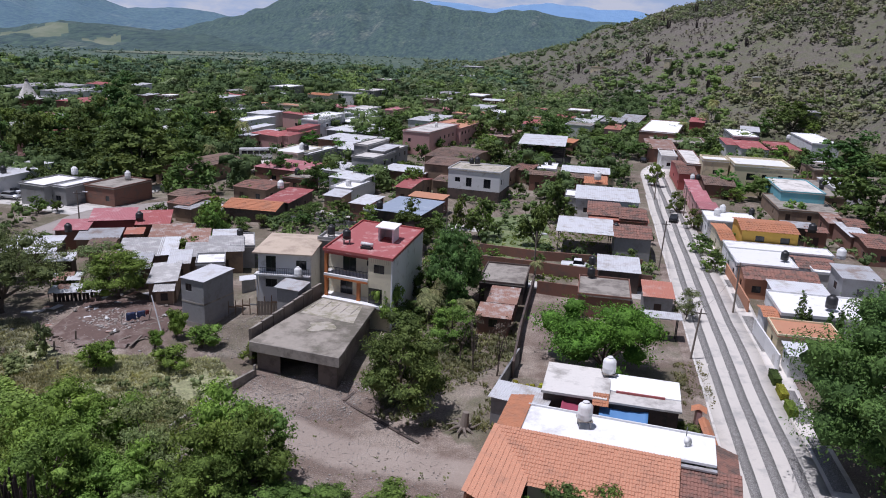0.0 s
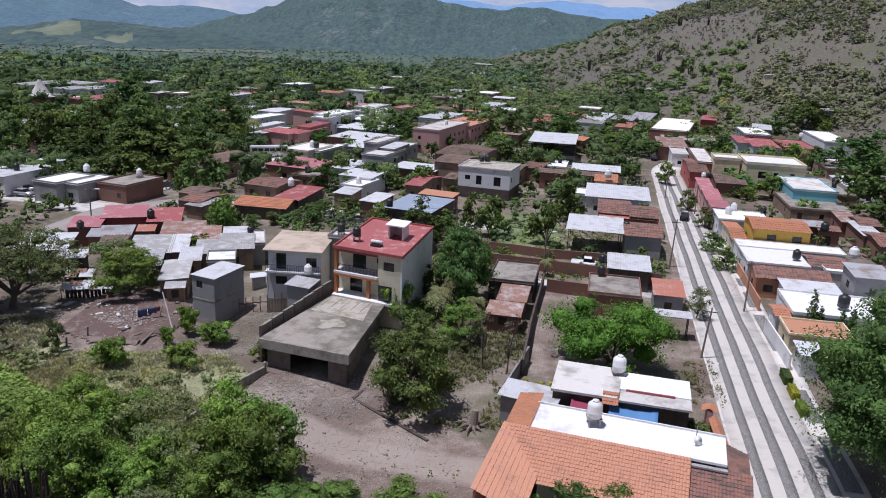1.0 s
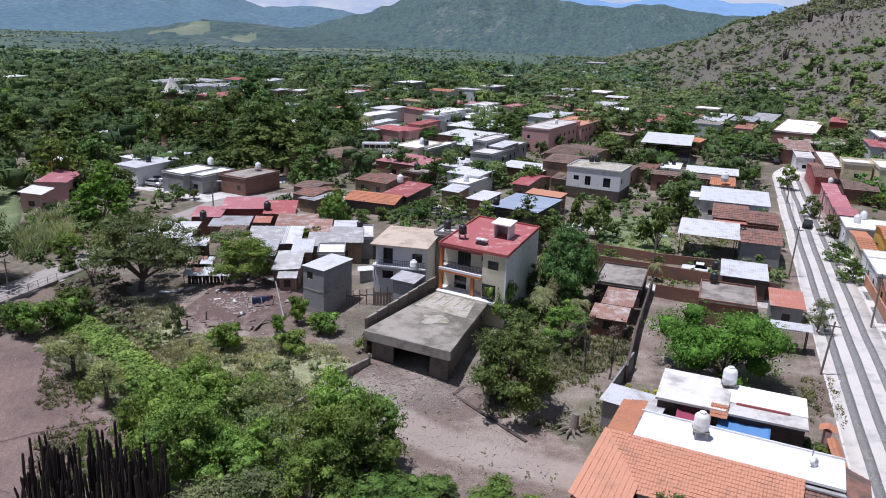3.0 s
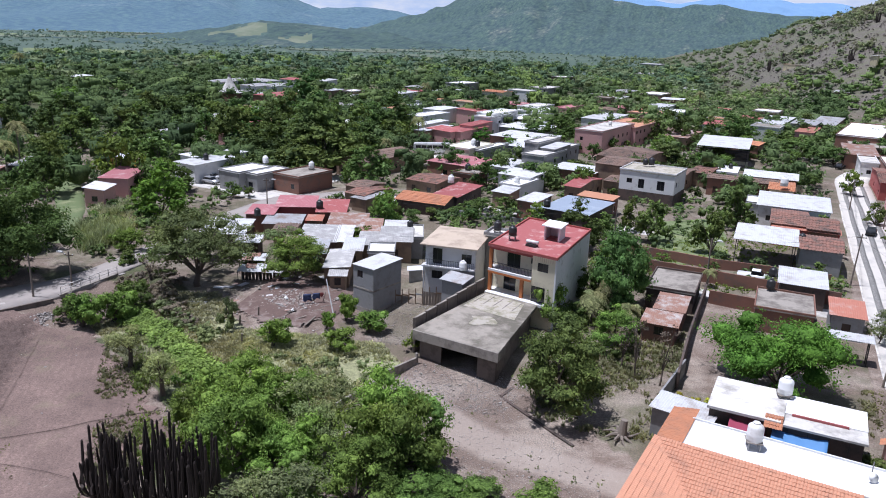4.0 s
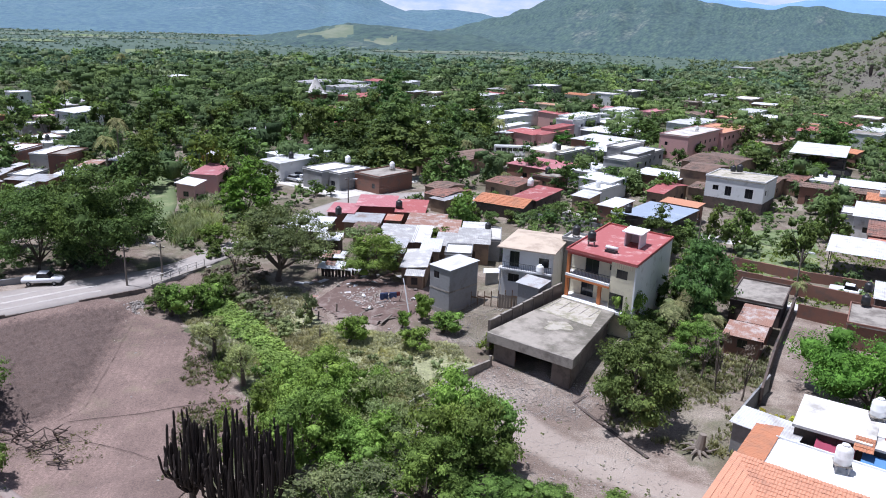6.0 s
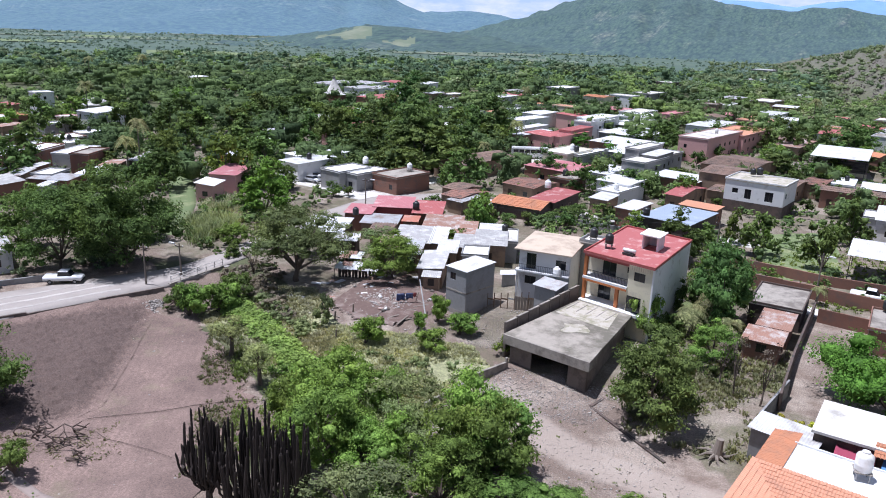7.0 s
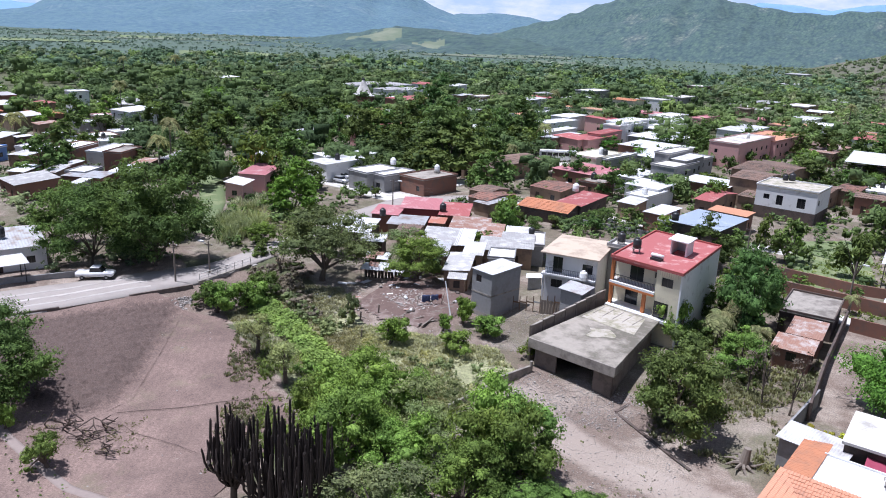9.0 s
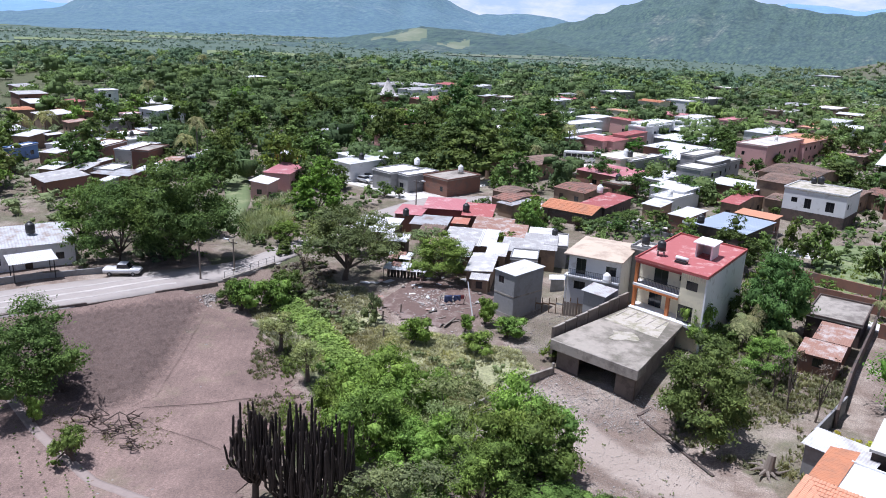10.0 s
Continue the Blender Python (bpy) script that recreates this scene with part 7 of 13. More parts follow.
house(68.21, 210.99, 4.41, 27.27, -10.7, 5.20, 'flat', 'brick', 'pale_concrete', z=0.0, over=0.15, holes=(('r', 7.97, 0.95, 1.1, 1.05), ('r', 11.28, 0.95, 1.3, 1.05), ('r', 14.79, 0.95, 1.1, 1.05), ('r', 21.61, 0.95, 1.1, 1.05), ('l', 4.46, 0.95, 1.3, 1.05), ('l', 11.28, 0.95, 1.3, 1.05), ('l', 18.3, 0.95, 0.9, 1.05)), doors=(), label='two-storey brick house with a pale concrete roof', coarse=True)
house(67.71, 140.46, 5.16, 4.31, -10.7, 3.40, 'shed', 'dark_brick', 'tin', z=0.0, over=0.3, holes=(('f', 2.13, 0.95, 0.9, 1.05),), doors=(), label='one-storey dark brick house with a grey tin roof', slope=0.2, coarse=True)
house(57.65, 100.43, 4.73, 5.87, -10.7, 6.20, 'shed', 'grey_block', 'tin', z=0.0, over=0.3, holes=(('f', 1.92, 3.75, 0.9, 1.05), ('l', 2.28, 3.75, 1.3, 1.05)), doors=(('f', 1.92, 0.0, 1.0, 2.05),), label='two-storey grey block house with a grey tin roof', slope=0.3, coarse=True)
water_tank(91.62, 181.54, 3.20, 1.06, 'black_plastic', 0.0)
house(90.2, 183.6, 9.81, 22.90, -10.7, 3.00, 'flat', 'adobe', 'concrete', z=0.0, over=0.15, holes=(('f', 1.8, 0.95, 1.3, 1.05), ('r', 5.17, 0.95, 1.1, 1.05), ('r', 16.73, 0.95, 0.9, 1.05), ('l', 1.46, 0.95, 0.9, 1.05), ('l', 5.27, 0.95, 0.9, 1.05), ('l', 8.89, 0.95, 1.3, 1.05), ('l', 20.54, 0.95, 0.9, 1.05)), doors=(('f', 6.81, 0.0, 1.0, 2.05),), label='one-storey adobe house with a grey concrete roof', coarse=True)
house(81.45, 174.18, 9.16, 17.47, -10.7, 4.90, 'flat', 'aqua_paint', 'pale_concrete', z=0.0, over=0.15, holes=(('f', 6.42, 0.95, 0.9, 1.05), ('r', 1.1, 0.95, 1.3, 1.05), ('l', 4.59, 0.95, 1.3, 1.05), ('l', 8.28, 0.95, 0.9, 1.05), ('l', 15.17, 0.95, 1.1, 1.05)), doors=(), label='one-storey aqua-painted house with a pale concrete roof', coarse=True)
house(78.85, 164.3, 12.41, 17.51, -10.7, 2.70, 'flat', 'adobe', 'concrete', z=0.0, over=0.15, holes=(('f', 5.76, 0.95, 0.9, 1.05), ('f', 9.69, 0.95, 1.3, 1.05), ('r', 1.1, 0.95, 1.3, 1.05), ('r', 8.3, 0.95, 0.9, 1.05), ('l', 11.81, 0.95, 0.9, 1.05)), doors=(('f', 1.42, 0.0, 1.0, 2.05),), label='one-storey adobe house with a grey concrete roof', coarse=True)
house(77.36, 138.9, 3.12, 10.80, -10.7, 3.20, 'shed', 'brick', 'white_tin', z=0.0, over=0.3, holes=(('f', 1.01, 0.95, 1.1, 1.05), ('r', 8.45, 0.95, 1.1, 1.05)), doors=(), label='one-storey brick house with a white sheet-metal roof', slope=0.3, coarse=True)
house(77.43, 131.2, 5.22, 11.00, -10.7, 3.20, 'gable', 'brick', 'old_tile', z=0.0, over=0.3, holes=(('f', 2.16, 0.95, 0.9, 1.05), ('l', 1.28, 0.95, 1.1, 1.05), ('l', 8.52, 0.95, 1.3, 1.05)), doors=(), label='one-storey brick house with a old mossy clay-tile roof', slope=0.7, coarse=True)
house(80.2, 144.5, 3.64, 7.44, -10.7, 3.40, 'gable', 'brick', 'old_tile', z=0.0, over=0.3, holes=(), doors=(), label='one-storey brick house with a old mossy clay-tile roof', slope=0.6, coarse=True)
house(99.68, 259.69, 9.81, 16.38, -10.7, 4.00, 'shed', 'white_paint', 'red_roof', z=0.0, over=0.3, holes=(('r', 5.69, 0.95, 0.9, 1.05), ('r', 13.88, 0.95, 0.9, 1.05)), doors=(), label='one-storey white-painted house with a red-coated roof', slope=0.4, coarse=True)
house(101.39, 253.29, 8.27, 19.22, -10.7, 4.00, 'shed', 'white_paint', 'red_roof', z=0.0, over=0.3, holes=(('r', 12.9, 0.95, 1.1, 1.05), ('r', 16.65, 0.95, 1.3, 1.05), ('l', 1.37, 0.95, 1.1, 1.05), ('l', 5.32, 0.95, 0.9, 1.05), ('l', 16.75, 0.95, 1.1, 1.05)), doors=(), label='one-storey white-painted house with a red-coated roof', slope=0.4, coarse=True)
house(114.53, 259.42, 10.05, 22.63, -10.7, 3.30, 'flat', 'brick', 'red_roof', z=0.0, over=0.15, holes=(('f', 1.96, 0.95, 1.1, 1.05), ('r', 1.34, 0.95, 1.1, 1.05), ('r', 8.88, 0.95, 1.1, 1.05), ('r', 12.75, 0.95, 0.9, 1.05), ('l', 1.34, 0.95, 1.1, 1.05), ('l', 8.78, 0.95, 1.3, 1.05)), doors=(), label='one-storey brick house with a red-coated roof', coarse=True)
house(105.62, 273.69, 8.35, 21.46, -10.7, 5.50, 'flat', 'grey_block', 'white_roof', z=0.0, over=0.15, holes=(('f', 5.61, 0.95, 1.3, 1.05), ('r', 11.97, 0.95, 1.1, 1.05), ('r', 15.65, 0.95, 0.9, 1.05), ('r', 19.22, 0.95, 0.9, 1.05), ('f', 1.44, 3.75, 1.3, 1.05), ('r', 1.14, 3.75, 1.3, 1.05), ('r', 4.71, 3.75, 1.3, 1.05), ('r', 19.12, 3.75, 1.1, 1.05), ('l', 1.34, 3.75, 0.9, 1.05), ('l', 4.81, 3.75, 1.1, 1.05), ('l', 11.97, 3.75, 1.1, 1.05), ('l', 15.45, 3.75, 1.3, 1.05), ('l', 19.02, 3.75, 1.3, 1.05)), doors=(('f', 1.44, 0.0, 1.0, 2.05),), label='two-storey grey block house with a white-coated roof', coarse=True)
house(129.92, 268.95, 8.56, 30.64, -10.7, 5.20, 'flat', 'white_paint', 'white_roof', z=0.0, over=0.15, holes=(('f', 1.49, 0.95, 1.3, 1.05), ('r', 11.27, 0.95, 1.3, 1.05), ('r', 18.27, 0.95, 0.9, 1.05), ('r', 24.88, 0.95, 1.3, 1.05), ('l', 14.87, 0.95, 0.9, 1.05)), doors=(('f', 5.77, 0.0, 1.0, 2.05),), label='two-storey white-painted house with a white-coated roof', coarse=True)
house(81.68, 288.2, 12.93, 43.76, -20.0, 5.20, 'flat', 'brick', 'white_roof', z=0.0, over=0.15, holes=(('r', 1.17, 0.95, 1.3, 1.05), ('r', 4.82, 0.95, 1.3, 1.05), ('r', 12.11, 0.95, 1.3, 1.05), ('r', 15.76, 0.95, 1.3, 1.05), ('l', 4.92, 0.95, 1.1, 1.05), ('l', 19.41, 0.95, 1.3, 1.05), ('l', 23.05, 0.95, 1.3, 1.05), ('l', 26.7, 0.95, 1.3, 1.05), ('l', 30.45, 0.95, 1.1, 1.05), ('l', 37.64, 0.95, 1.3, 1.05)), doors=(), label='two-storey brick house with a white-coated roof', coarse=True)
house(79.75, 263.3, 18.37, 19.64, -10.7, 3.50, 'flat', 'brick', 'concrete', z=0.0, over=0.15, holes=(('f', 4.96, 0.95, 1.1, 1.05), ('f', 8.74, 0.95, 0.9, 1.05), ('r', 1.31, 0.95, 1.3, 1.05), ('r', 5.24, 0.95, 1.3, 1.05), ('l', 1.41, 0.95, 1.1, 1.05), ('l', 9.37, 0.95, 0.9, 1.05), ('l', 17.13, 0.95, 1.1, 1.05)), doors=(('f', 12.21, 0.0, 1.0, 2.05),), label='one-storey brick house with a grey concrete roof', coarse=True)
house(28.97, 227.17, 13.08, 18.98, -10.7, 6.00, 'canopy', 'white_paint', 'white_tin', z=0.0, over=0.3, holes=(), doors=(), label='open canopy on thin posts under a white sheet-metal roof', slope=0.6, name="canopy", category="canopy", coarse=True)
water_tank(-3.85, 241.58, 6.90, 0.90, 'white_plastic', 0.35)
house(-5.09, 240.41, 8.72, 26.65, -20.0, 6.70, 'flat', 'pink_paint', 'pale_concrete', z=0.0, over=0.15, holes=(('f', 1.63, 0.95, 1.1, 1.05), ('r', 16.68, 0.95, 0.9, 1.05), ('l', 1.35, 0.95, 1.1, 1.05), ('l', 5.16, 0.95, 1.1, 1.05), ('l', 8.97, 0.95, 1.1, 1.05), ('l', 16.68, 0.95, 0.9, 1.05), ('f', 1.73, 3.75, 0.9, 1.05), ('r', 8.97, 3.75, 1.1, 1.05), ('r', 12.77, 3.75, 1.1, 1.05), ('r', 16.58, 3.75, 1.1, 1.05), ('r', 20.39, 3.75, 1.1, 1.05), ('l', 9.07, 3.75, 0.9, 1.05), ('l', 16.48, 3.75, 1.3, 1.05)), doors=(('f', 6.09, 0.0, 1.0, 2.05),), label='two-storey pink-painted house with a pale concrete roof', coarse=True)
house(2.6, 262.18, 12.10, 24.57, -20.0, 5.70, 'flat', 'pink_paint', 'terracotta', z=0.0, over=0.15, holes=(('f', 9.43, 0.95, 1.3, 1.05), ('r', 4.72, 0.95, 1.1, 1.05), ('l', 8.22, 0.95, 1.1, 1.05), ('l', 18.76, 0.95, 1.1, 1.05), ('l', 22.26, 0.95, 1.1, 1.05), ('r', 1.1, 3.75, 1.3, 1.05), ('r', 4.72, 3.75, 1.1, 1.05), ('r', 8.12, 3.75, 1.3, 1.05), ('r', 15.34, 3.75, 0.9, 1.05), ('r', 18.86, 3.75, 0.9, 1.05), ('l', 1.31, 3.75, 0.9, 1.05), ('l', 4.72, 3.75, 1.1, 1.05), ('l', 8.33, 3.75, 0.9, 1.05), ('l', 15.24, 3.75, 1.1, 1.05)), doors=(('f', 5.6, 0.0, 1.0, 2.05),), label='two-storey pink-painted house with a flat terracotta roof', coarse=True)
house(3.55, 211.43, 12.80, 20.75, -20.0, 3.60, 'gable', 'adobe', 'brown_tile', z=0.0, over=0.3, holes=(('r', 11.45, 0.95, 1.3, 1.05), ('l', 8.1, 0.95, 1.1, 1.05), ('l', 11.55, 0.95, 1.1, 1.05), ('l', 18.37, 0.95, 1.3, 1.05)), doors=(), label='one-storey adobe house with a brown clay-tile roof', slope=0.7, coarse=True)
house(-37.07, 179.26, 13.89, 11.24, -20.0, 3.60, 'shed', 'brick', 'pink_roof', z=0.0, over=0.3, holes=(('f', 4.56, 0.95, 1.3, 1.05), ('r', 1.32, 0.95, 1.1, 1.05), ('r', 4.97, 0.95, 1.3, 1.05), ('l', 8.92, 0.95, 0.9, 1.05)), doors=(), label='one-storey brick house with a faded pink roof', slope=0.3, coarse=True)
house(-38.82, 194.4, 7.44, 12.47, -20.0, 5.10, 'flat', 'cream_paint', 'white_roof', z=0.0, over=0.15, holes=(('r', 5.78, 0.95, 0.9, 1.05), ('l', 9.84, 0.95, 1.1, 1.05)), doors=(('f', 1.31, 0.0, 1.0, 2.05),), label='one-storey cream-painted house with a white-coated roof', coarse=True)
house(-33.83, 196.82, 3.00, 14.76, -20.0, 4.70, 'flat', 'grey_block', 'white_roof', z=0.0, over=0.15, holes=(('r', 1.19, 0.95, 1.3, 1.05), ('r', 8.57, 0.95, 1.3, 1.05), ('l', 8.67, 0.95, 1.1, 1.05)), doors=(), label='one-storey grey block house with a white-coated roof', coarse=True)
house(-21.15, 167.4, 7.89, 7.27, -20.0, 4.00, 'shed', 'white_paint', 'white_tin', z=0.0, over=0.3, holes=(('l', 5.0, 0.95, 0.9, 1.05),), doors=(('f', 5.37, 0.0, 1.0, 2.05),), label='one-storey white-painted house with a white sheet-metal roof', slope=0.3, coarse=True)
house(-28.27, 227.5, 17.36, 13.03, -20.0, 4.00, 'shed', 'brick', 'white_tin', z=0.0, over=0.3, holes=(('f', 4.56, 0.95, 1.3, 1.05), ('f', 11.7, 0.95, 0.9, 1.05), ('r', 5.86, 0.95, 1.3, 1.05), ('r', 10.41, 0.95, 0.9, 1.05), ('l', 1.72, 0.95, 0.9, 1.05), ('l', 10.31, 0.95, 1.1, 1.05)), doors=(('f', 1.09, 0.0, 1.0, 2.05),), label='one-storey brick house with a white sheet-metal roof', slope=0.3, coarse=True)
house(-29.92, 246.41, 14.68, 13.05, -20.0, 4.40, 'shed', 'grey_block', 'white_tin', z=0.0, over=0.3, holes=(('f', 8.73, 0.95, 0.9, 1.05), ('f', 12.29, 0.95, 1.1, 1.05), ('r', 5.88, 0.95, 1.3, 1.05), ('r', 10.42, 0.95, 0.9, 1.05), ('l', 10.22, 0.95, 1.3, 1.05)), doors=(('f', 1.18, 0.0, 1.0, 2.05),), label='one-storey grey block house with a white sheet-metal roof', slope=0.3, coarse=True)
house(-43.04, 257.26, 6.31, 16.43, -20.0, 6.20, 'flat', 'white_paint', 'white_roof', z=0.0, over=0.15, holes=(('r', 1.6, 0.95, 0.9, 1.05), ('r', 5.51, 0.95, 1.3, 1.05), ('r', 9.82, 0.95, 0.9, 1.05), ('f', 2.51, 3.75, 1.3, 1.05), ('r', 5.51, 3.75, 1.3, 1.05), ('l', 5.61, 3.75, 1.1, 1.05), ('l', 9.82, 3.75, 0.9, 1.05)), doors=(), label='two-storey white-painted house with a white-coated roof', coarse=True)
house(-53.66, 230.56, 8.85, 9.10, 70.0, 4.00, 'shed', 'pink_paint', 'red_roof', z=0.0, over=0.3, holes=(('f', 5.99, 0.95, 1.3, 1.05), ('r', 1.62, 0.95, 1.3, 1.05), ('l', 1.72, 0.95, 1.1, 1.05)), doors=(('f', 1.66, 0.0, 1.0, 2.05),), label='one-storey pink-painted house with a red-coated roof', slope=0.4, coarse=True)
house(-54.34, 279.65, 7.74, 11.39, 70.0, 5.00, 'shed', 'pink_paint', 'red_roof', z=0.0, over=0.3, holes=(('f', 5.15, 0.95, 1.3, 1.05), ('r', 1.25, 0.95, 1.3, 1.05), ('l', 5.24, 0.95, 0.9, 1.05)), doors=(('f', 1.38, 0.0, 1.0, 2.05),), label='one-storey pink-painted house with a red-coated roof', slope=0.4, coarse=True)
house(-35.07, 269.45, 9.47, 32.05, -20.0, 3.70, 'flat', 'white_paint', 'white_roof', z=0.0, over=0.15, holes=(('f', 1.72, 0.95, 1.3, 1.05), ('r', 4.89, 0.95, 0.9, 1.05), ('r', 15.58, 0.95, 0.9, 1.05), ('r', 18.94, 0.95, 1.3, 1.05), ('l', 1.33, 0.95, 0.9, 1.05), ('l', 8.35, 0.95, 1.1, 1.05), ('l', 15.58, 0.95, 0.9, 1.05), ('l', 18.94, 0.95, 1.3, 1.05), ('l', 22.7, 0.95, 0.9, 1.05)), doors=(('f', 6.65, 0.0, 1.0, 2.05),), label='one-storey white-painted house with a white-coated roof', coarse=True)
house(-58.67, 177.36, 20.54, 9.13, 70.0, 3.80, 'gable', 'adobe', 'brown_tile', z=0.0, over=0.3, holes=(('f', 8.11, 0.95, 0.9, 1.05), ('f', 11.53, 0.95, 0.9, 1.05), ('f', 18.38, 0.95, 0.9, 1.05), ('r', 6.3, 0.95, 1.1, 1.05), ('l', 1.63, 0.95, 1.3, 1.05), ('l', 6.4, 0.95, 0.9, 1.05)), doors=(('f', 4.58, 0.0, 1.0, 2.05),), label='one-storey adobe house with a brown clay-tile roof', slope=1.0, coarse=True)
house(-48.89, 142.32, 4.76, 9.12, -20.0, 2.80, 'gable', 'adobe', 'old_tile', z=0.0, over=0.3, holes=(('f', 1.73, 0.95, 1.3, 1.05), ('l', 6.19, 0.95, 1.3, 1.05)), doors=(), label='one-storey adobe house with a old mossy clay-tile roof', slope=0.5, coarse=True)
house(-47.56, 138.68, 3.56, 6.38, -20.0, 2.60, 'shed', 'adobe', 'tin', z=0.0, over=0.3, holes=(('r', 2.54, 0.95, 1.3, 1.05),), doors=(), label='one-storey adobe house with a grey tin roof', slope=0.3, coarse=True)
house(-79.34, 148.16, 9.41, 6.18, 70.0, 3.90, 'flat', 'grey_block', 'white_roof', z=0.0, over=0.15, holes=(('r', 2.44, 0.95, 1.3, 1.05),), doors=(('f', 1.8, 0.0, 1.0, 2.05),), label='one-storey grey block house with a white-coated roof', coarse=True)
water_tank(-66.41, 154.19, 3.70, 1.10, 'white_plastic', 0.35)
house(-67.05, 151.07, 7.41, 10.50, -20.0, 3.50, 'flat', 'brick', 'concrete', z=0.0, over=0.15, holes=(('f', 5.11, 0.95, 0.9, 1.05), ('l', 4.7, 0.95, 1.1, 1.05), ('l', 8.1, 0.95, 1.3, 1.05)), doors=(), label='one-storey brick house with a grey concrete roof', coarse=True)
house(-109.92, 148.07, 3.48, 4.77, 70.0, 4.50, 'shed', 'yellow_paint', 'white_tin', z=0.0, over=0.3, holes=(), doors=(), label='one-storey yellow-painted house with a white sheet-metal roof', slope=0.3, coarse=True)
house(-92.05, 153.7, 6.86, 12.28, -20.0, 4.00, 'shed', 'white_paint', 'white_tin', z=0.0, over=0.3, holes=(), doors=(), label='one-storey white-painted house with a white sheet-metal roof', slope=0.3, coarse=True)
house(-95.11, 159.72, 9.94, 7.72, 70.0, 4.00, 'shed', 'white_paint', 'white_tin', z=0.0, over=0.3, holes=(('r', 1.38, 0.95, 1.1, 1.05), ('l', 1.38, 0.95, 1.1, 1.05)), doors=(('f', 1.84, 0.0, 1.0, 2.05),), label='one-storey white-painted house with a white sheet-metal roof', slope=0.3, coarse=True)
house(-97.39, 123.65, 5.58, 3.62, 105.0, 3.20, 'shed', 'pink_paint', 'white_tin', z=0.0, over=0.3, holes=(('l', 1.26, 0.95, 1.1, 1.05),), doors=(), label='one-storey pink-painted house with a white sheet-metal roof', slope=0.5, coarse=True)
house(-99.94, 134.45, 5.69, 10.90, 15.0, 3.80, 'shed', 'pink_paint', 'pink_roof', z=0.0, over=0.3, holes=(('r', 1.17, 0.95, 1.3, 1.05),), doors=(), label='one-storey pink-painted house with a faded pink roof', slope=0.3, coarse=True)
house(-99.7, 70.6, 12.10, 10.00, 58, 3.40, 'shed', 'white_paint', 'tin', z=0.0, over=0.3, holes=(('f', 1.47, 0.95, 1.1, 1.05), ('f', 9.53, 0.95, 1.1, 1.05), ('l', 6.85, 0.95, 1.3, 1.05)), doors=(('f', 5.5, 0.0, 1.0, 2.05),), label='one-storey white-painted house with a grey tin roof', slope=0.5, coarse=True)
house(-92.1, 65.9, 5.40, 4.00, 62, 2.80, 'canopy', 'white_paint', 'white_tin', z=0.0, over=0.3, holes=(), doors=(), label='open canopy on thin posts under a white sheet-metal roof', slope=0.2, name="canopy", category="canopy")
house(-150.02, 129.67, 4.87, 11.85, 15.0, 4.70, 'flat', 'brick', 'white_roof', z=0.0, over=0.15, holes=(('r', 1.42, 0.95, 1.1, 1.05), ('l', 1.42, 0.95, 1.1, 1.05), ('l', 5.38, 0.95, 1.1, 1.05), ('l', 9.43, 0.95, 0.9, 1.05)), doors=(), label='one-storey brick house with a white-coated roof', coarse=True)
house(-145.33, 135.87, 4.95, 12.27, 15.0, 3.70, 'flat', 'white_paint', 'white_roof', z=0.0, over=0.15, holes=(('r', 1.4, 0.95, 1.3, 1.05),), doors=(), label='one-storey white-painted house with a white-coated roof', coarse=True)
house(-134.94, 129.8, 4.23, 8.92, 15.0, 5.20, 'flat', 'brick', 'concrete', z=0.0, over=0.15, holes=(('r', 6.24, 0.95, 0.9, 1.05), ('l', 6.24, 0.95, 0.9, 1.05)), doors=(), label='two-storey brick house with a grey concrete roof', coarse=True)
house(-149.71, 126.6, 4.27, 9.14, 15.0, 3.40, 'shed', 'adobe', 'pink_roof', z=0.0, over=0.3, holes=(('f', 1.59, 0.95, 1.1, 1.05),), doors=(), label='one-storey adobe house with a faded pink roof', slope=0.3, coarse=True)
house(-138.87, 118.81, 6.50, 1.50, 105.0, 3.40, 'shed', 'brick', 'tin', z=0.0, over=0.3, holes=(), doors=(), label='one-storey brick house with a grey tin roof', slope=0.2, coarse=True)
house(-131.88, 115.92, 4.37, 6.48, 15.0, 3.10, 'flat', 'grey_block', 'white_roof', z=0.0, over=0.15, holes=(('f', 1.64, 0.95, 1.1, 1.05),), doors=(), label='one-storey grey block house with a white-coated roof', coarse=True)
house(-123.96, 107.69, 1.72, 4.15, 15.0, 3.00, 'shed', 'grey_block', 'white_tin', z=0.0, over=0.3, holes=(), doors=(), label='one-storey grey block house with a white sheet-metal roof', slope=0.2, coarse=True)
house(-127.87, 113.38, 8.39, 5.36, 15.0, 3.00, 'shed', 'brick', 'tin', z=0.0, over=0.3, holes=(('r', 2.13, 0.95, 1.1, 1.05),), doors=(('f', 1.45, 0.0, 1.0, 2.05),), label='one-storey brick house with a grey tin roof', slope=0.2, coarse=True)
house(-169.13, 121.89, 2.44, 8.79, 15.0, 3.20, 'flat', 'blue_paint', 'white_roof', z=0.0, over=0.15, holes=(('r', 5.94, 0.95, 1.3, 1.05), ('l', 1.65, 0.95, 1.1, 1.05)), doors=(), label='one-storey blue-painted house with a white-coated roof', coarse=True)
house(-158.29, 124.5, 4.51, 9.76, 15.0, 3.20, 'shed', 'adobe', 'white_tin', z=0.0, over=0.3, holes=(('r', 6.87, 0.95, 0.9, 1.05), ('l', 1.79, 0.95, 1.3, 1.05)), doors=(('f', 1.81, 0.0, 1.0, 2.05),), label='one-storey adobe house with a white sheet-metal roof', slope=0.2, coarse=True)
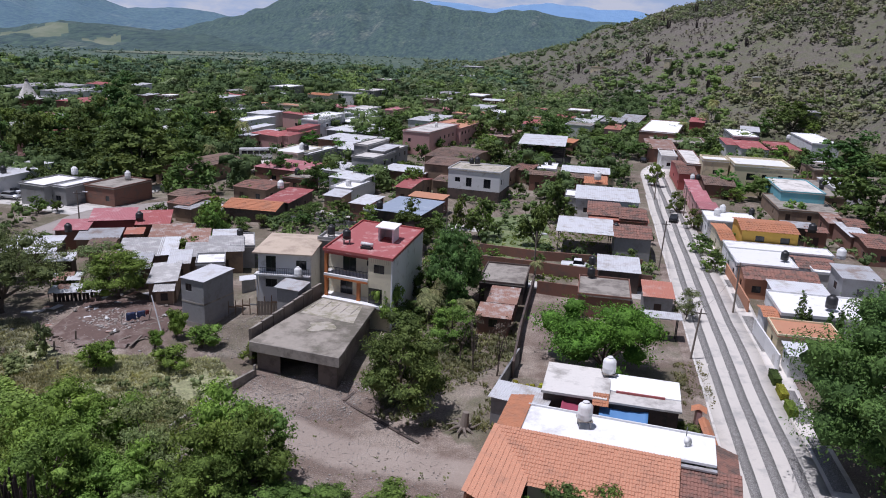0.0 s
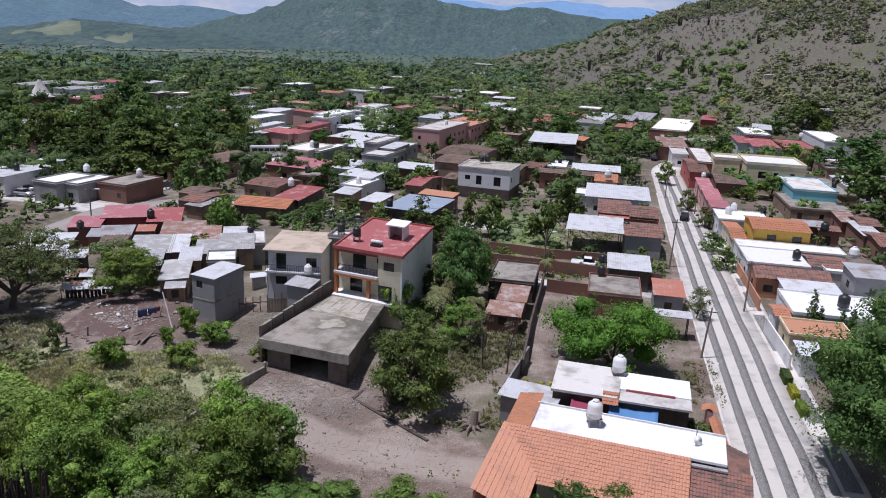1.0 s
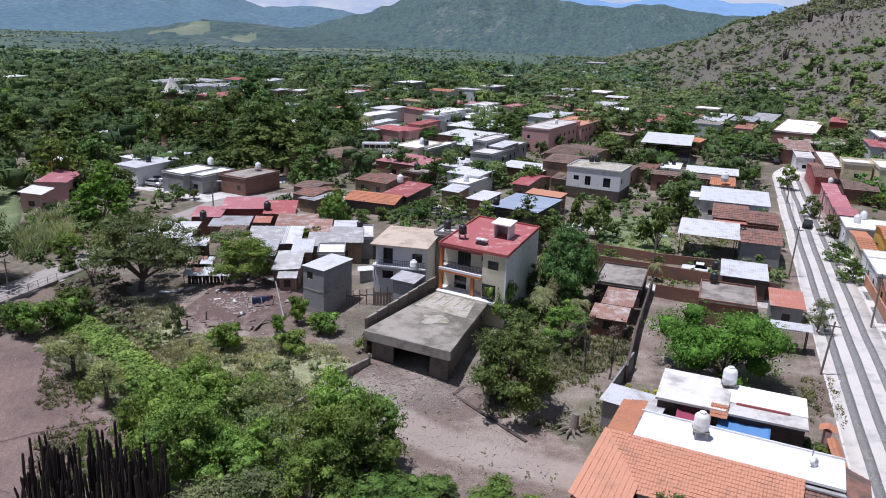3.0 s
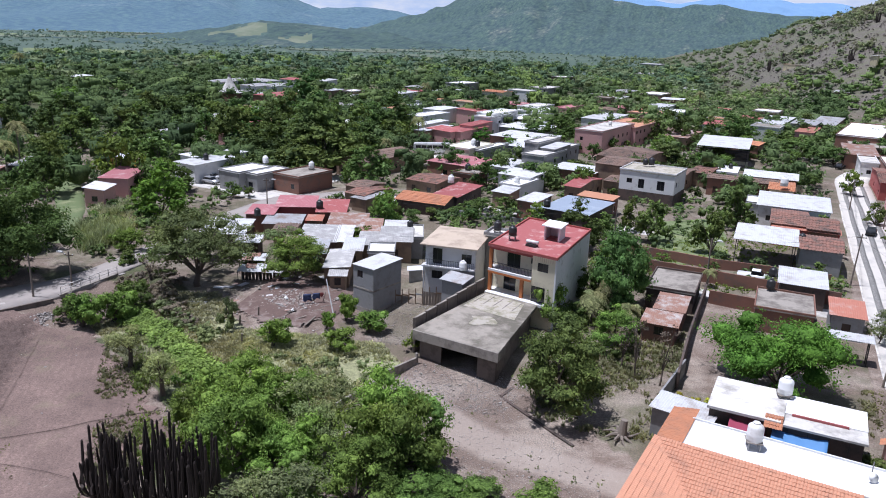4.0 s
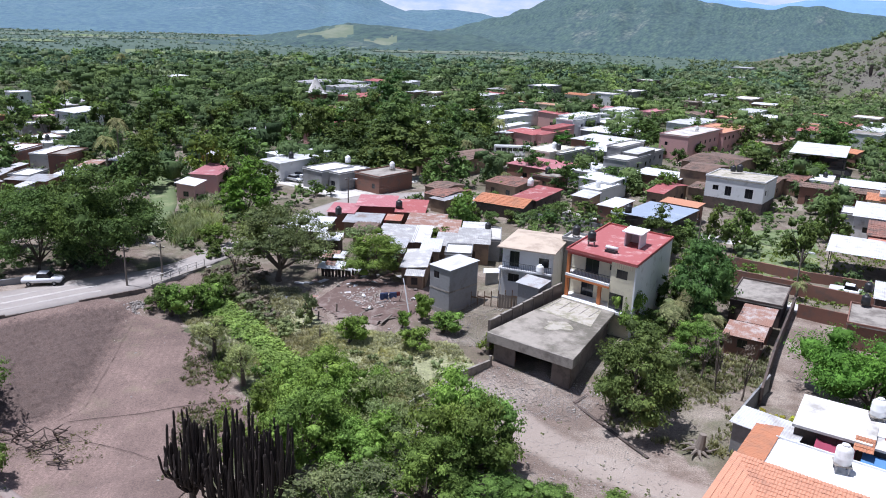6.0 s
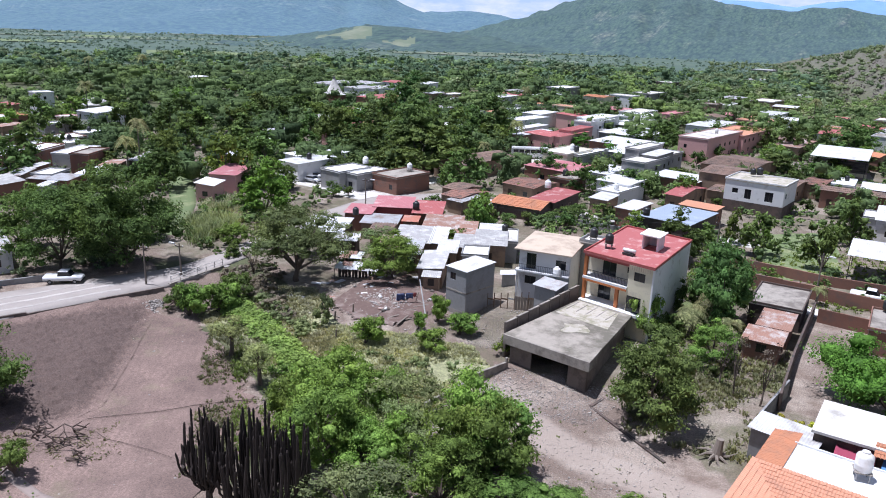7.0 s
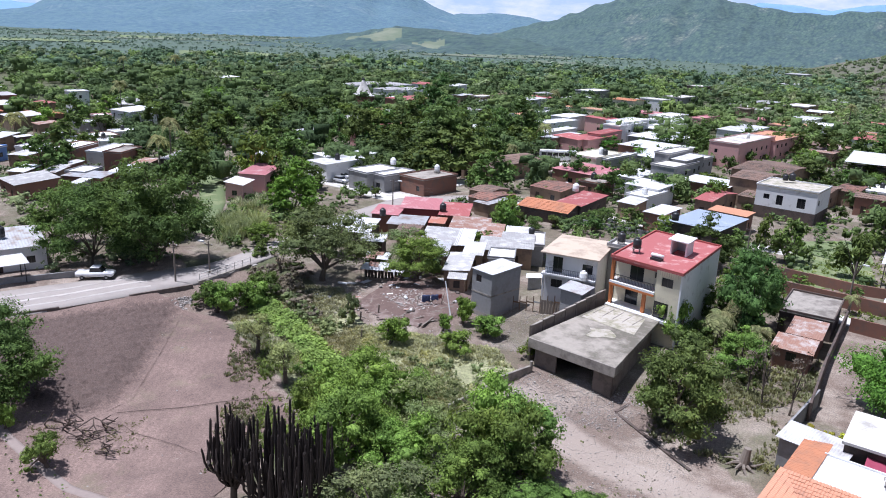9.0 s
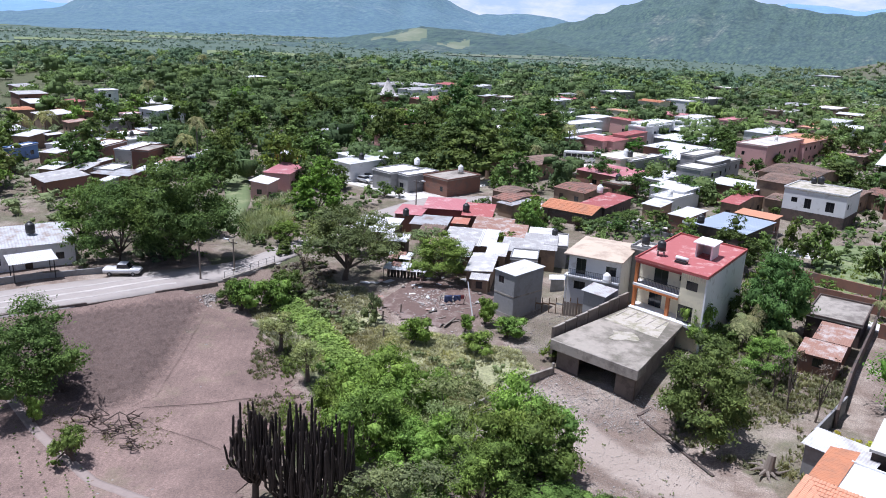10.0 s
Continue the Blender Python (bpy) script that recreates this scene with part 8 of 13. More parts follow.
house(-125.6, 136.55, 2.80, 10.58, 15.0, 4.00, 'shed', 'dark_brick', 'tin', z=0.0, over=0.3, holes=(('r', 4.74, 0.95, 1.1, 1.05), ('r', 8.27, 0.95, 1.1, 1.05), ('l', 1.31, 0.95, 0.9, 1.05), ('l', 4.74, 0.95, 1.1, 1.05), ('l', 8.37, 0.95, 0.9, 1.05)), doors=(('f', 0.85, 0.0, 1.0, 2.05),), label='one-storey dark brick house with a grey tin roof', slope=0.2, coarse=True)
house(-220.02, 193.43, 5.44, 6.04, -20.0, 8.70, 'flat', 'white_paint', 'white_roof', z=0.0, over=0.15, holes=(('r', 2.57, 0.95, 0.9, 1.05), ('f', 2.17, 3.75, 1.1, 1.05), ('l', 2.47, 3.75, 1.1, 1.05), ('r', 2.57, 6.55, 0.9, 1.05)), doors=(('f', 2.27, 0.0, 1.0, 2.05),), label='three-storey white-painted house with a white-coated roof', coarse=True)
house(-180.3, 161.68, 4.11, 7.33, -20.0, 4.70, 'flat', 'grey_block', 'white_roof', z=0.0, over=0.15, holes=(('r', 1.38, 0.95, 0.9, 1.05), ('l', 1.38, 0.95, 0.9, 1.05)), doors=(), label='one-storey grey block house with a white-coated roof', coarse=True)
water_tank(-157.02, 144.98, 3.90, 0.98, 'black_plastic', 0.35)
house(-155.87, 143.52, 4.86, 6.34, -20.0, 3.70, 'flat', 'white_paint', 'white_roof', z=0.0, over=0.15, holes=(), doors=(), label='one-storey white-painted house with a white-coated roof', coarse=True)
house(-189.33, 174.73, 4.09, 4.76, -20.0, 4.70, 'flat', 'pink_paint', 'white_roof', z=0.0, over=0.15, holes=(), doors=(), label='one-storey pink-painted house with a white-coated roof', coarse=True)
house(-175.03, 135.75, 2.89, 3.34, -20.0, 4.00, 'shed', 'dark_brick', 'white_tin', z=0.0, over=0.3, holes=(), doors=(('f', 0.9, 0.0, 1.0, 2.05),), label='one-storey dark brick house with a white sheet-metal roof', slope=0.2, coarse=True)
house(-84.9, 399.09, 10.48, 17.24, -20.0, 6.50, 'flat', 'grey_block', 'white_roof', z=-0.8, over=0.15, holes=(('f', 4.79, 0.95, 0.9, 1.05), ('f', 8.28, 0.95, 0.9, 1.05), ('r', 4.62, 0.95, 1.1, 1.05), ('r', 8.17, 0.95, 0.9, 1.05), ('l', 11.52, 0.95, 1.1, 1.05), ('f', 4.79, 3.75, 0.9, 1.05), ('r', 1.07, 3.75, 1.3, 1.05), ('r', 4.72, 3.75, 0.9, 1.05), ('l', 1.27, 3.75, 0.9, 1.05), ('l', 11.62, 3.75, 0.9, 1.05)), doors=(('f', 1.3, 0.0, 1.0, 2.05),), label='two-storey grey block house with a white-coated roof', coarse=True)
house(-85.42, 368.18, 9.85, 13.61, -20.0, 4.80, 'shed', 'grey_block', 'white_tin', z=-0.8, over=0.3, holes=(('l', 1.25, 0.95, 0.9, 1.05),), doors=(('f', 2.01, 0.0, 1.0, 2.05),), label='one-storey grey block house with a white sheet-metal roof', slope=0.3, coarse=True)
house(-104.68, 381.9, 9.09, 11.21, -20.0, 4.80, 'shed', 'dark_brick', 'tin', z=-0.8, over=0.3, holes=(('f', 1.62, 0.95, 1.3, 1.05), ('f', 6.17, 0.95, 1.3, 1.05)), doors=(), label='one-storey dark brick house with a grey tin roof', slope=0.3, coarse=True)
house(-101.61, 344.54, 7.27, 14.27, -20.0, 4.80, 'shed', 'white_paint', 'white_tin', z=-0.8, over=0.3, holes=(), doors=(), label='one-storey white-painted house with a white sheet-metal roof', slope=0.3, coarse=True)
house(-67.21, 260.17, 6.48, 17.30, -20.0, 5.50, 'flat', 'white_paint', 'white_roof', z=-0.8, over=0.15, holes=(('f', 2.79, 0.95, 0.9, 1.05), ('r', 14.92, 0.95, 1.3, 1.05), ('l', 4.74, 0.95, 0.9, 1.05), ('l', 14.92, 0.95, 1.3, 1.05), ('f', 2.79, 3.75, 0.9, 1.05), ('l', 1.18, 3.75, 1.1, 1.05), ('l', 4.54, 3.75, 1.3, 1.05), ('l', 14.92, 3.75, 1.3, 1.05)), doors=(), label='two-storey white-painted house with a white-coated roof', coarse=True)
house(-67.51, 279.14, 7.89, 11.61, -20.0, 5.80, 'shed', 'white_paint', 'white_tin', z=-0.8, over=0.3, holes=(('f', 1.42, 0.95, 1.1, 1.05), ('r', 1.49, 0.95, 0.9, 1.05), ('f', 1.32, 3.75, 1.3, 1.05), ('f', 5.27, 3.75, 1.3, 1.05)), doors=(), label='two-storey white-painted house with a white sheet-metal roof', slope=0.3, coarse=True)
house(-57.81, 230.8, 3.73, 16.00, -20.0, 4.80, 'shed', 'adobe', 'white_tin', z=-0.8, over=0.3, holes=(), doors=(), label='one-storey adobe house with a white sheet-metal roof', slope=0.3, coarse=True)
house(-48.74, 235.68, 7.41, 17.00, -20.0, 4.80, 'shed', 'pink_paint', 'red_roof', z=-0.8, over=0.3, holes=(('r', 1.25, 0.95, 0.9, 1.05), ('r', 14.75, 0.95, 1.1, 1.05)), doors=(('f', 4.91, 0.0, 1.0, 2.05),), label='one-storey pink-painted house with a red-coated roof', slope=0.3, coarse=True)
house(-46.28, 241.64, 4.56, 13.00, -20.0, 5.80, 'shed', 'pink_paint', 'red_roof', z=-0.8, over=0.3, holes=(), doors=(), label='two-storey pink-painted house with a red-coated roof', slope=0.3, coarse=True)
house(-42.98, 262.98, 6.89, 16.80, -20.0, 7.50, 'flat', 'white_paint', 'white_roof', z=-0.8, over=0.15, holes=(('f', 1.27, 0.95, 0.9, 1.05), ('l', 14.25, 0.95, 0.9, 1.05), ('f', 1.27, 3.75, 0.9, 1.05), ('f', 4.62, 3.75, 1.1, 1.05), ('r', 1.65, 3.75, 0.9, 1.05), ('r', 5.65, 3.75, 1.3, 1.05), ('r', 14.05, 3.75, 1.3, 1.05), ('l', 1.65, 3.75, 0.9, 1.05)), doors=(('f', 4.72, 0.0, 1.0, 2.05),), label='two-storey white-painted house with a white-coated roof', coarse=True)
house(-34.31, 259.33, 12.62, 17.30, -20.0, 4.50, 'flat', 'white_paint', 'white_roof', z=-0.8, over=0.15, holes=(('f', 5.76, 0.95, 1.1, 1.05), ('r', 1.28, 0.95, 0.9, 1.05), ('r', 15.02, 0.95, 1.1, 1.05)), doors=(), label='one-storey white-painted house with a white-coated roof', coarse=True)
house(-41.99, 527.03, 10.69, 17.30, -20.0, 4.50, 'flat', 'dark_brick', 'pale_concrete', z=-0.8, over=0.15, holes=(), doors=(), label='one-storey dark brick house with a pale concrete roof', coarse=True)
house(-21.98, 315.6, 5.07, 17.30, -20.0, 5.50, 'flat', 'pink_paint', 'pink_roof', z=-0.8, over=0.15, holes=(), doors=(), label='two-storey pink-painted house with a faded pink roof', coarse=True)
house(-1.06, 423.89, 9.70, 15.12, -20.0, 4.80, 'shed', 'adobe', 'tin', z=-0.8, over=0.3, holes=(('f', 1.78, 0.95, 1.3, 1.05), ('r', 12.68, 0.95, 1.1, 1.05), ('l', 1.24, 0.95, 1.3, 1.05), ('l', 12.68, 0.95, 1.1, 1.05)), doors=(), label='one-storey adobe house with a grey tin roof', slope=0.3, coarse=True)
house(15.04, 409.14, 10.70, 17.30, -20.0, 5.50, 'flat', 'adobe', 'white_roof', z=-0.8, over=0.15, holes=(('f', 8.37, 0.95, 1.1, 1.05), ('r', 11.46, 0.95, 1.3, 1.05), ('r', 15.02, 0.95, 1.1, 1.05), ('l', 1.08, 0.95, 1.3, 1.05), ('l', 15.02, 0.95, 1.1, 1.05), ('f', 1.23, 3.75, 1.1, 1.05), ('f', 4.7, 3.75, 1.3, 1.05), ('f', 8.47, 3.75, 0.9, 1.05), ('r', 1.08, 3.75, 1.3, 1.05), ('r', 4.64, 3.75, 1.1, 1.05), ('r', 8.1, 3.75, 1.1, 1.05)), doors=(('f', 4.9, 0.0, 1.0, 2.05),), label='two-storey adobe house with a white-coated roof', coarse=True)
house(12.8, 610.1, 11.61, 17.00, -20.0, 4.80, 'shed', 'dark_wood', 'tin', z=-0.8, over=0.3, holes=(), doors=(), label='one-storey dark wooden house with a grey tin roof', slope=0.3, coarse=True)
house(22.42, 790.61, 18.59, 17.00, -20.0, 4.80, 'shed', 'grey_block', 'tin', z=-0.8, over=0.3, holes=(), doors=(), label='one-storey grey block house with a grey tin roof', slope=0.3, coarse=True)
house(14.95, 350.57, 9.35, 16.37, -20.0, 4.80, 'shed', 'white_paint', 'white_tin', z=-0.8, over=0.3, holes=(('r', 5.69, 0.95, 0.9, 1.05), ('r', 9.58, 0.95, 1.3, 1.05)), doors=(('f', 6.46, 0.0, 1.0, 2.05),), label='one-storey white-painted house with a white sheet-metal roof', slope=0.3, coarse=True)
house(20.42, 333.11, 10.51, 12.37, -20.0, 4.50, 'flat', 'white_paint', 'white_roof', z=-0.8, over=0.15, holes=(('f', 1.3, 0.95, 0.9, 1.05), ('r', 1.51, 0.95, 1.1, 1.05), ('r', 5.74, 0.95, 0.9, 1.05)), doors=(('f', 4.6, 0.0, 1.0, 2.05),), label='one-storey white-painted house with a white-coated roof', coarse=True)
house(9.82, 323.58, 11.42, 17.30, -20.0, 4.50, 'flat', 'pink_paint', 'terracotta', z=-0.8, over=0.15, holes=(('r', 1.28, 0.95, 0.9, 1.05), ('r', 11.66, 0.95, 0.9, 1.05), ('r', 14.92, 0.95, 1.3, 1.05), ('l', 4.74, 0.95, 0.9, 1.05), ('l', 8.0, 0.95, 1.3, 1.05)), doors=(('f', 5.16, 0.0, 1.0, 2.05),), label='one-storey pink-painted house with a flat terracotta roof', coarse=True)
house(33.66, 295.37, 9.43, 17.00, -20.0, 4.80, 'shed', 'white_paint', 'red_roof', z=-0.8, over=0.3, holes=(('r', 1.05, 0.95, 1.3, 1.05), ('l', 11.45, 0.95, 0.9, 1.05), ('l', 14.85, 0.95, 0.9, 1.05)), doors=(), label='one-storey white-painted house with a red-coated roof', slope=0.3, coarse=True)
house(49.11, 316.52, 13.83, 17.00, -20.0, 4.80, 'shed', 'white_paint', 'red_roof', z=-0.8, over=0.3, holes=(('f', 1.18, 0.95, 1.1, 1.05), ('f', 8.19, 0.95, 0.9, 1.05), ('r', 4.65, 0.95, 0.9, 1.05), ('r', 7.95, 0.95, 1.1, 1.05), ('l', 1.15, 0.95, 1.1, 1.05)), doors=(), label='one-storey white-painted house with a red-coated roof', slope=0.3, coarse=True)
house(66.51, 306.41, 8.43, 17.00, -20.0, 5.80, 'shed', 'grey_block', 'tin', z=-0.8, over=0.3, holes=(('r', 11.45, 0.95, 0.9, 1.05), ('l', 4.45, 0.95, 1.3, 1.05), ('l', 7.85, 0.95, 1.3, 1.05), ('r', 11.45, 3.75, 0.9, 1.05), ('r', 14.85, 3.75, 0.9, 1.05), ('l', 11.35, 3.75, 1.1, 1.05)), doors=(('f', 1.56, 0.0, 1.0, 2.05),), label='two-storey grey block house with a grey tin roof', slope=0.3, coarse=True)
house(63.87, 290.26, 5.82, 16.45, -20.0, 4.80, 'shed', 'pink_paint', 'red_tin', z=-0.8, over=0.3, holes=(('r', 5.52, 0.95, 1.3, 1.05), ('l', 1.61, 0.95, 0.9, 1.05)), doors=(), label='one-storey pink-painted house with a red sheet roof', slope=0.3, coarse=True)
house(95.34, 497.09, 9.68, 9.30, -20.0, 3.50, 'flat', 'beige_paint', 'old_tile', z=15.51, over=0.15, holes=(), doors=(), label='one-storey beige-painted house with a old mossy clay-tile roof', coarse=True)
house(180.07, 757.15, 11.70, 9.30, 70.0, 3.50, 'flat', 'adobe', 'terracotta', z=34.25, over=0.15, holes=(), doors=(), label='one-storey adobe house with a flat terracotta roof', coarse=True)
house(117.66, 421.85, 11.40, 2.89, -110.0, 3.80, 'shed', 'beige_paint', 'tin', z=23.69, over=0.3, holes=(), doors=(), label='one-storey beige-painted house with a grey tin roof', slope=0.3, coarse=True)
house(101.65, 310.63, 5.54, 17.00, -20.0, 6.80, 'shed', 'red_paint', 'red_roof', z=-0.8, over=0.3, holes=(('r', 1.25, 0.95, 0.9, 1.05), ('r', 4.65, 0.95, 0.9, 1.05), ('r', 14.85, 0.95, 0.9, 1.05), ('l', 11.45, 0.95, 0.9, 1.05), ('f', 2.22, 3.75, 1.1, 1.05), ('r', 1.25, 3.75, 0.9, 1.05), ('r', 4.45, 3.75, 1.3, 1.05), ('r', 7.95, 3.75, 1.1, 1.05), ('r', 11.25, 3.75, 1.3, 1.05)), doors=(('f', 2.12, 0.0, 1.0, 2.05),), label='two-storey red-painted house with a red-coated roof', slope=0.3, coarse=True)
house(136.2, 344.21, 5.84, 3.45, -110.0, 3.40, 'shed', 'beige_paint', 'tin', z=19.32, over=0.3, holes=(), doors=(), label='one-storey beige-painted house with a grey tin roof', slope=0.3, coarse=True)
house(148.71, 312.34, 5.26, 9.00, -20.0, 4.80, 'shed', 'grey_block', 'tin', z=6.44, over=0.3, holes=(('r', 6.3, 0.95, 0.9, 1.05),), doors=(), label='one-storey grey block house with a grey tin roof', slope=0.3, coarse=True)
house(-188.36, 330.09, 7.17, 8.10, -20.0, 6.80, 'shed', 'white_paint', 'tin', z=-0.8, over=0.3, holes=(), doors=(), label='two-storey white-painted house with a grey tin roof', slope=0.3, coarse=True)
house(-185.87, 340.18, 8.91, 13.30, -20.0, 6.80, 'shed', 'white_paint', 'tin', z=-0.8, over=0.3, holes=(('f', 6.03, 0.95, 1.3, 1.05), ('f', 6.23, 3.75, 0.9, 1.05), ('r', 6.0, 3.75, 1.3, 1.05), ('r', 10.63, 3.75, 0.9, 1.05), ('l', 1.77, 3.75, 0.9, 1.05)), doors=(), label='two-storey white-painted house with a grey tin roof', slope=0.3, coarse=True)
house(-178.48, 344.83, 9.61, 13.82, -20.0, 6.80, 'shed', 'white_paint', 'tin', z=-0.8, over=0.3, holes=(('f', 1.95, 0.95, 0.9, 1.05), ('r', 4.53, 0.95, 1.3, 1.05), ('l', 4.53, 0.95, 1.3, 1.05), ('l', 11.54, 0.95, 1.1, 1.05), ('f', 1.95, 3.75, 0.9, 1.05), ('r', 1.28, 3.75, 0.9, 1.05), ('r', 8.19, 3.75, 0.9, 1.05), ('l', 1.08, 3.75, 1.3, 1.05), ('l', 4.53, 3.75, 1.3, 1.05), ('l', 8.19, 3.75, 0.9, 1.05), ('l', 11.64, 3.75, 0.9, 1.05)), doors=(), label='two-storey white-painted house with a grey tin roof', slope=0.3, coarse=True)
house(-170.45, 342.93, 7.33, 11.38, -20.0, 6.80, 'shed', 'white_paint', 'tin', z=-0.8, over=0.3, holes=(), doors=(), label='two-storey white-painted house with a grey tin roof', slope=0.3, coarse=True)
house(-162.91, 319.02, 9.99, 11.90, -20.0, 6.80, 'shed', 'white_paint', 'tin', z=-0.8, over=0.3, holes=(('f', 6.94, 0.95, 1.1, 1.05), ('r', 1.33, 0.95, 1.3, 1.05), ('f', 7.04, 3.75, 0.9, 1.05), ('l', 1.43, 3.75, 1.1, 1.05), ('l', 5.4, 3.75, 1.1, 1.05)), doors=(), label='two-storey white-painted house with a grey tin roof', slope=0.3, coarse=True)
house(-156.54, 322.98, 10.02, 12.33, -20.0, 6.80, 'shed', 'white_paint', 'tin', z=-0.8, over=0.3, holes=(('r', 5.62, 0.95, 1.1, 1.05), ('l', 1.61, 0.95, 0.9, 1.05), ('l', 9.72, 0.95, 1.1, 1.05), ('f', 1.86, 3.75, 1.3, 1.05), ('r', 1.41, 3.75, 1.3, 1.05)), doors=(), label='two-storey white-painted house with a grey tin roof', slope=0.3, coarse=True)
house(-153.96, 330.83, 7.52, 8.41, -20.0, 6.80, 'shed', 'white_paint', 'tin', z=-0.8, over=0.3, holes=(), doors=(), label='two-storey white-painted house with a grey tin roof', slope=0.3, coarse=True)
house(-136.56, 284.97, 11.05, 16.59, -20.0, 6.80, 'shed', 'brick', 'red_roof', z=-0.8, over=0.3, holes=(('f', 1.19, 0.95, 1.3, 1.05), ('f', 8.76, 0.95, 0.9, 1.05), ('r', 5.57, 0.95, 1.3, 1.05), ('f', 8.56, 3.75, 1.3, 1.05), ('r', 1.52, 3.75, 1.1, 1.05), ('r', 9.72, 3.75, 1.3, 1.05), ('r', 14.07, 3.75, 0.9, 1.05), ('l', 5.57, 3.75, 1.3, 1.05), ('l', 9.92, 3.75, 0.9, 1.05)), doors=(), label='two-storey brick house with a red-coated roof', slope=0.3, coarse=True)
house(-126.06, 251.28, 12.56, 7.23, -20.0, 4.80, 'shed', 'adobe', 'tin', z=-0.8, over=0.3, holes=(('r', 1.16, 0.95, 1.3, 1.05),), doors=(('f', 5.63, 0.0, 1.0, 2.05),), label='one-storey adobe house with a grey tin roof', slope=0.3, coarse=True)
house(-112.8, 210.14, 7.14, 8.75, -20.0, 5.80, 'shed', 'brick', 'red_roof', z=-0.8, over=0.3, holes=(('r', 1.64, 0.95, 1.1, 1.05), ('f', 1.24, 3.75, 1.1, 1.05), ('f', 4.7, 3.75, 1.3, 1.05), ('r', 1.54, 3.75, 1.3, 1.05), ('r', 6.11, 3.75, 0.9, 1.05), ('l', 1.64, 3.75, 1.1, 1.05)), doors=(('f', 1.14, 0.0, 1.0, 2.05),), label='two-storey brick house with a red-coated roof', slope=0.3, coarse=True)
house(-111.77, 224.05, 7.98, 10.13, -20.0, 4.50, 'flat', 'brick', 'terracotta', z=-0.8, over=0.15, holes=(('f', 5.53, 0.95, 0.9, 1.05),), doors=(('f', 1.44, 0.0, 1.0, 2.05),), label='one-storey brick house with a flat terracotta roof', coarse=True)
house(-92.84, 165.46, 7.60, 4.41, -20.0, 4.80, 'shed', 'white_paint', 'white_tin', z=-0.8, over=0.3, holes=(('r', 1.66, 0.95, 1.1, 1.05),), doors=(('f', 5.25, 0.0, 1.0, 2.05),), label='one-storey white-painted house with a white sheet-metal roof', slope=0.3, coarse=True)
house(-90.93, 158.37, 5.01, 4.77, -20.0, 3.80, 'shed', 'adobe', 'white_tin', z=-0.8, over=0.3, holes=(('r', 1.74, 0.95, 1.3, 1.05),), doors=(('f', 2.06, 0.0, 1.0, 2.05),), label='one-storey adobe house with a white sheet-metal roof', slope=0.3, coarse=True)
house(-129.74, 327.49, 5.24, 8.22, -20.0, 5.80, 'shed', 'adobe', 'white_tin', z=-0.8, over=0.3, holes=(), doors=(), label='two-storey adobe house with a white sheet-metal roof', slope=0.3, coarse=True)
house(-121.78, 331.71, 6.20, 8.87, -20.0, 5.50, 'flat', 'adobe', 'white_roof', z=-0.8, over=0.15, holes=(), doors=(), label='two-storey adobe house with a white-coated roof', coarse=True)
house(-107.58, 280.17, 6.75, 5.94, -20.0, 4.80, 'shed', 'adobe', 'tin', z=-0.8, over=0.3, holes=(('f', 2.72, 0.95, 1.3, 1.05), ('l', 2.32, 0.95, 1.3, 1.05)), doors=(), label='one-storey adobe house with a grey tin roof', slope=0.3, coarse=True)
house(-89.57, 268.33, 5.65, 6.04, -20.0, 5.50, 'flat', 'grey_block', 'pale_concrete', z=-0.8, over=0.15, holes=(), doors=(), label='two-storey grey block house with a pale concrete roof', coarse=True)
house(-90.68, 273.83, 4.88, 5.63, -20.0, 3.80, 'shed', 'grey_block', 'white_tin', z=-0.8, over=0.3, holes=(), doors=(), label='one-storey grey block house with a white sheet-metal roof', slope=0.3, coarse=True)
house(-228.58, 203.55, 8.58, 6.83, -20.0, 4.50, 'flat', 'white_paint', 'white_roof', z=-0.8, over=0.15, holes=(('r', 4.47, 0.95, 1.3, 1.05), ('l', 1.06, 0.95, 1.3, 1.05), ('l', 4.67, 0.95, 0.9, 1.05)), doors=(), label='one-storey white-painted house with a white-coated roof', coarse=True)
house(-121.33, 187.31, 3.18, 10.06, -20.0, 5.80, 'shed', 'grey_block', 'tin', z=-0.8, over=0.3, holes=(), doors=(), label='two-storey grey block house with a grey tin roof', slope=0.3, coarse=True)
house(-122.59, 183.91, 6.05, 5.58, -20.0, 3.80, 'shed', 'adobe', 'white_tin', z=-0.8, over=0.3, holes=(('l', 2.24, 0.95, 1.1, 1.05),), doors=(('f', 2.48, 0.0, 1.0, 2.05),), label='one-storey adobe house with a white sheet-metal roof', slope=0.3, coarse=True)
house(-62.47, 243.29, 3.76, 17.00, -20.0, 4.80, 'shed', 'white_paint', 'white_tin', z=-0.8, over=0.3, holes=(), doors=(), label='one-storey white-painted house with a white sheet-metal roof', slope=0.3, coarse=True)
house(-302.53, 222.22, 13.83, 7.10, -20.0, 3.80, 'shed', 'adobe', 'tin', z=-0.8, over=0.3, holes=(('f', 11.45, 0.95, 1.3, 1.05), ('r', 1.12, 0.95, 1.3, 1.05), ('l', 1.23, 0.95, 1.1, 1.05), ('l', 4.68, 0.95, 1.3, 1.05)), doors=(('f', 1.08, 0.0, 1.0, 2.05),), label='one-storey adobe house with a grey tin roof', slope=0.3, coarse=True)
house(-230.07, 183.53, 7.43, 6.59, -20.0, 3.80, 'shed', 'adobe', 'rusty_tin', z=-0.8, over=0.3, holes=(('f', 5.12, 0.95, 0.9, 1.05), ('r', 2.65, 0.95, 1.3, 1.05)), doors=(), label='one-storey adobe house with a rusty tin roof', slope=0.3, coarse=True)
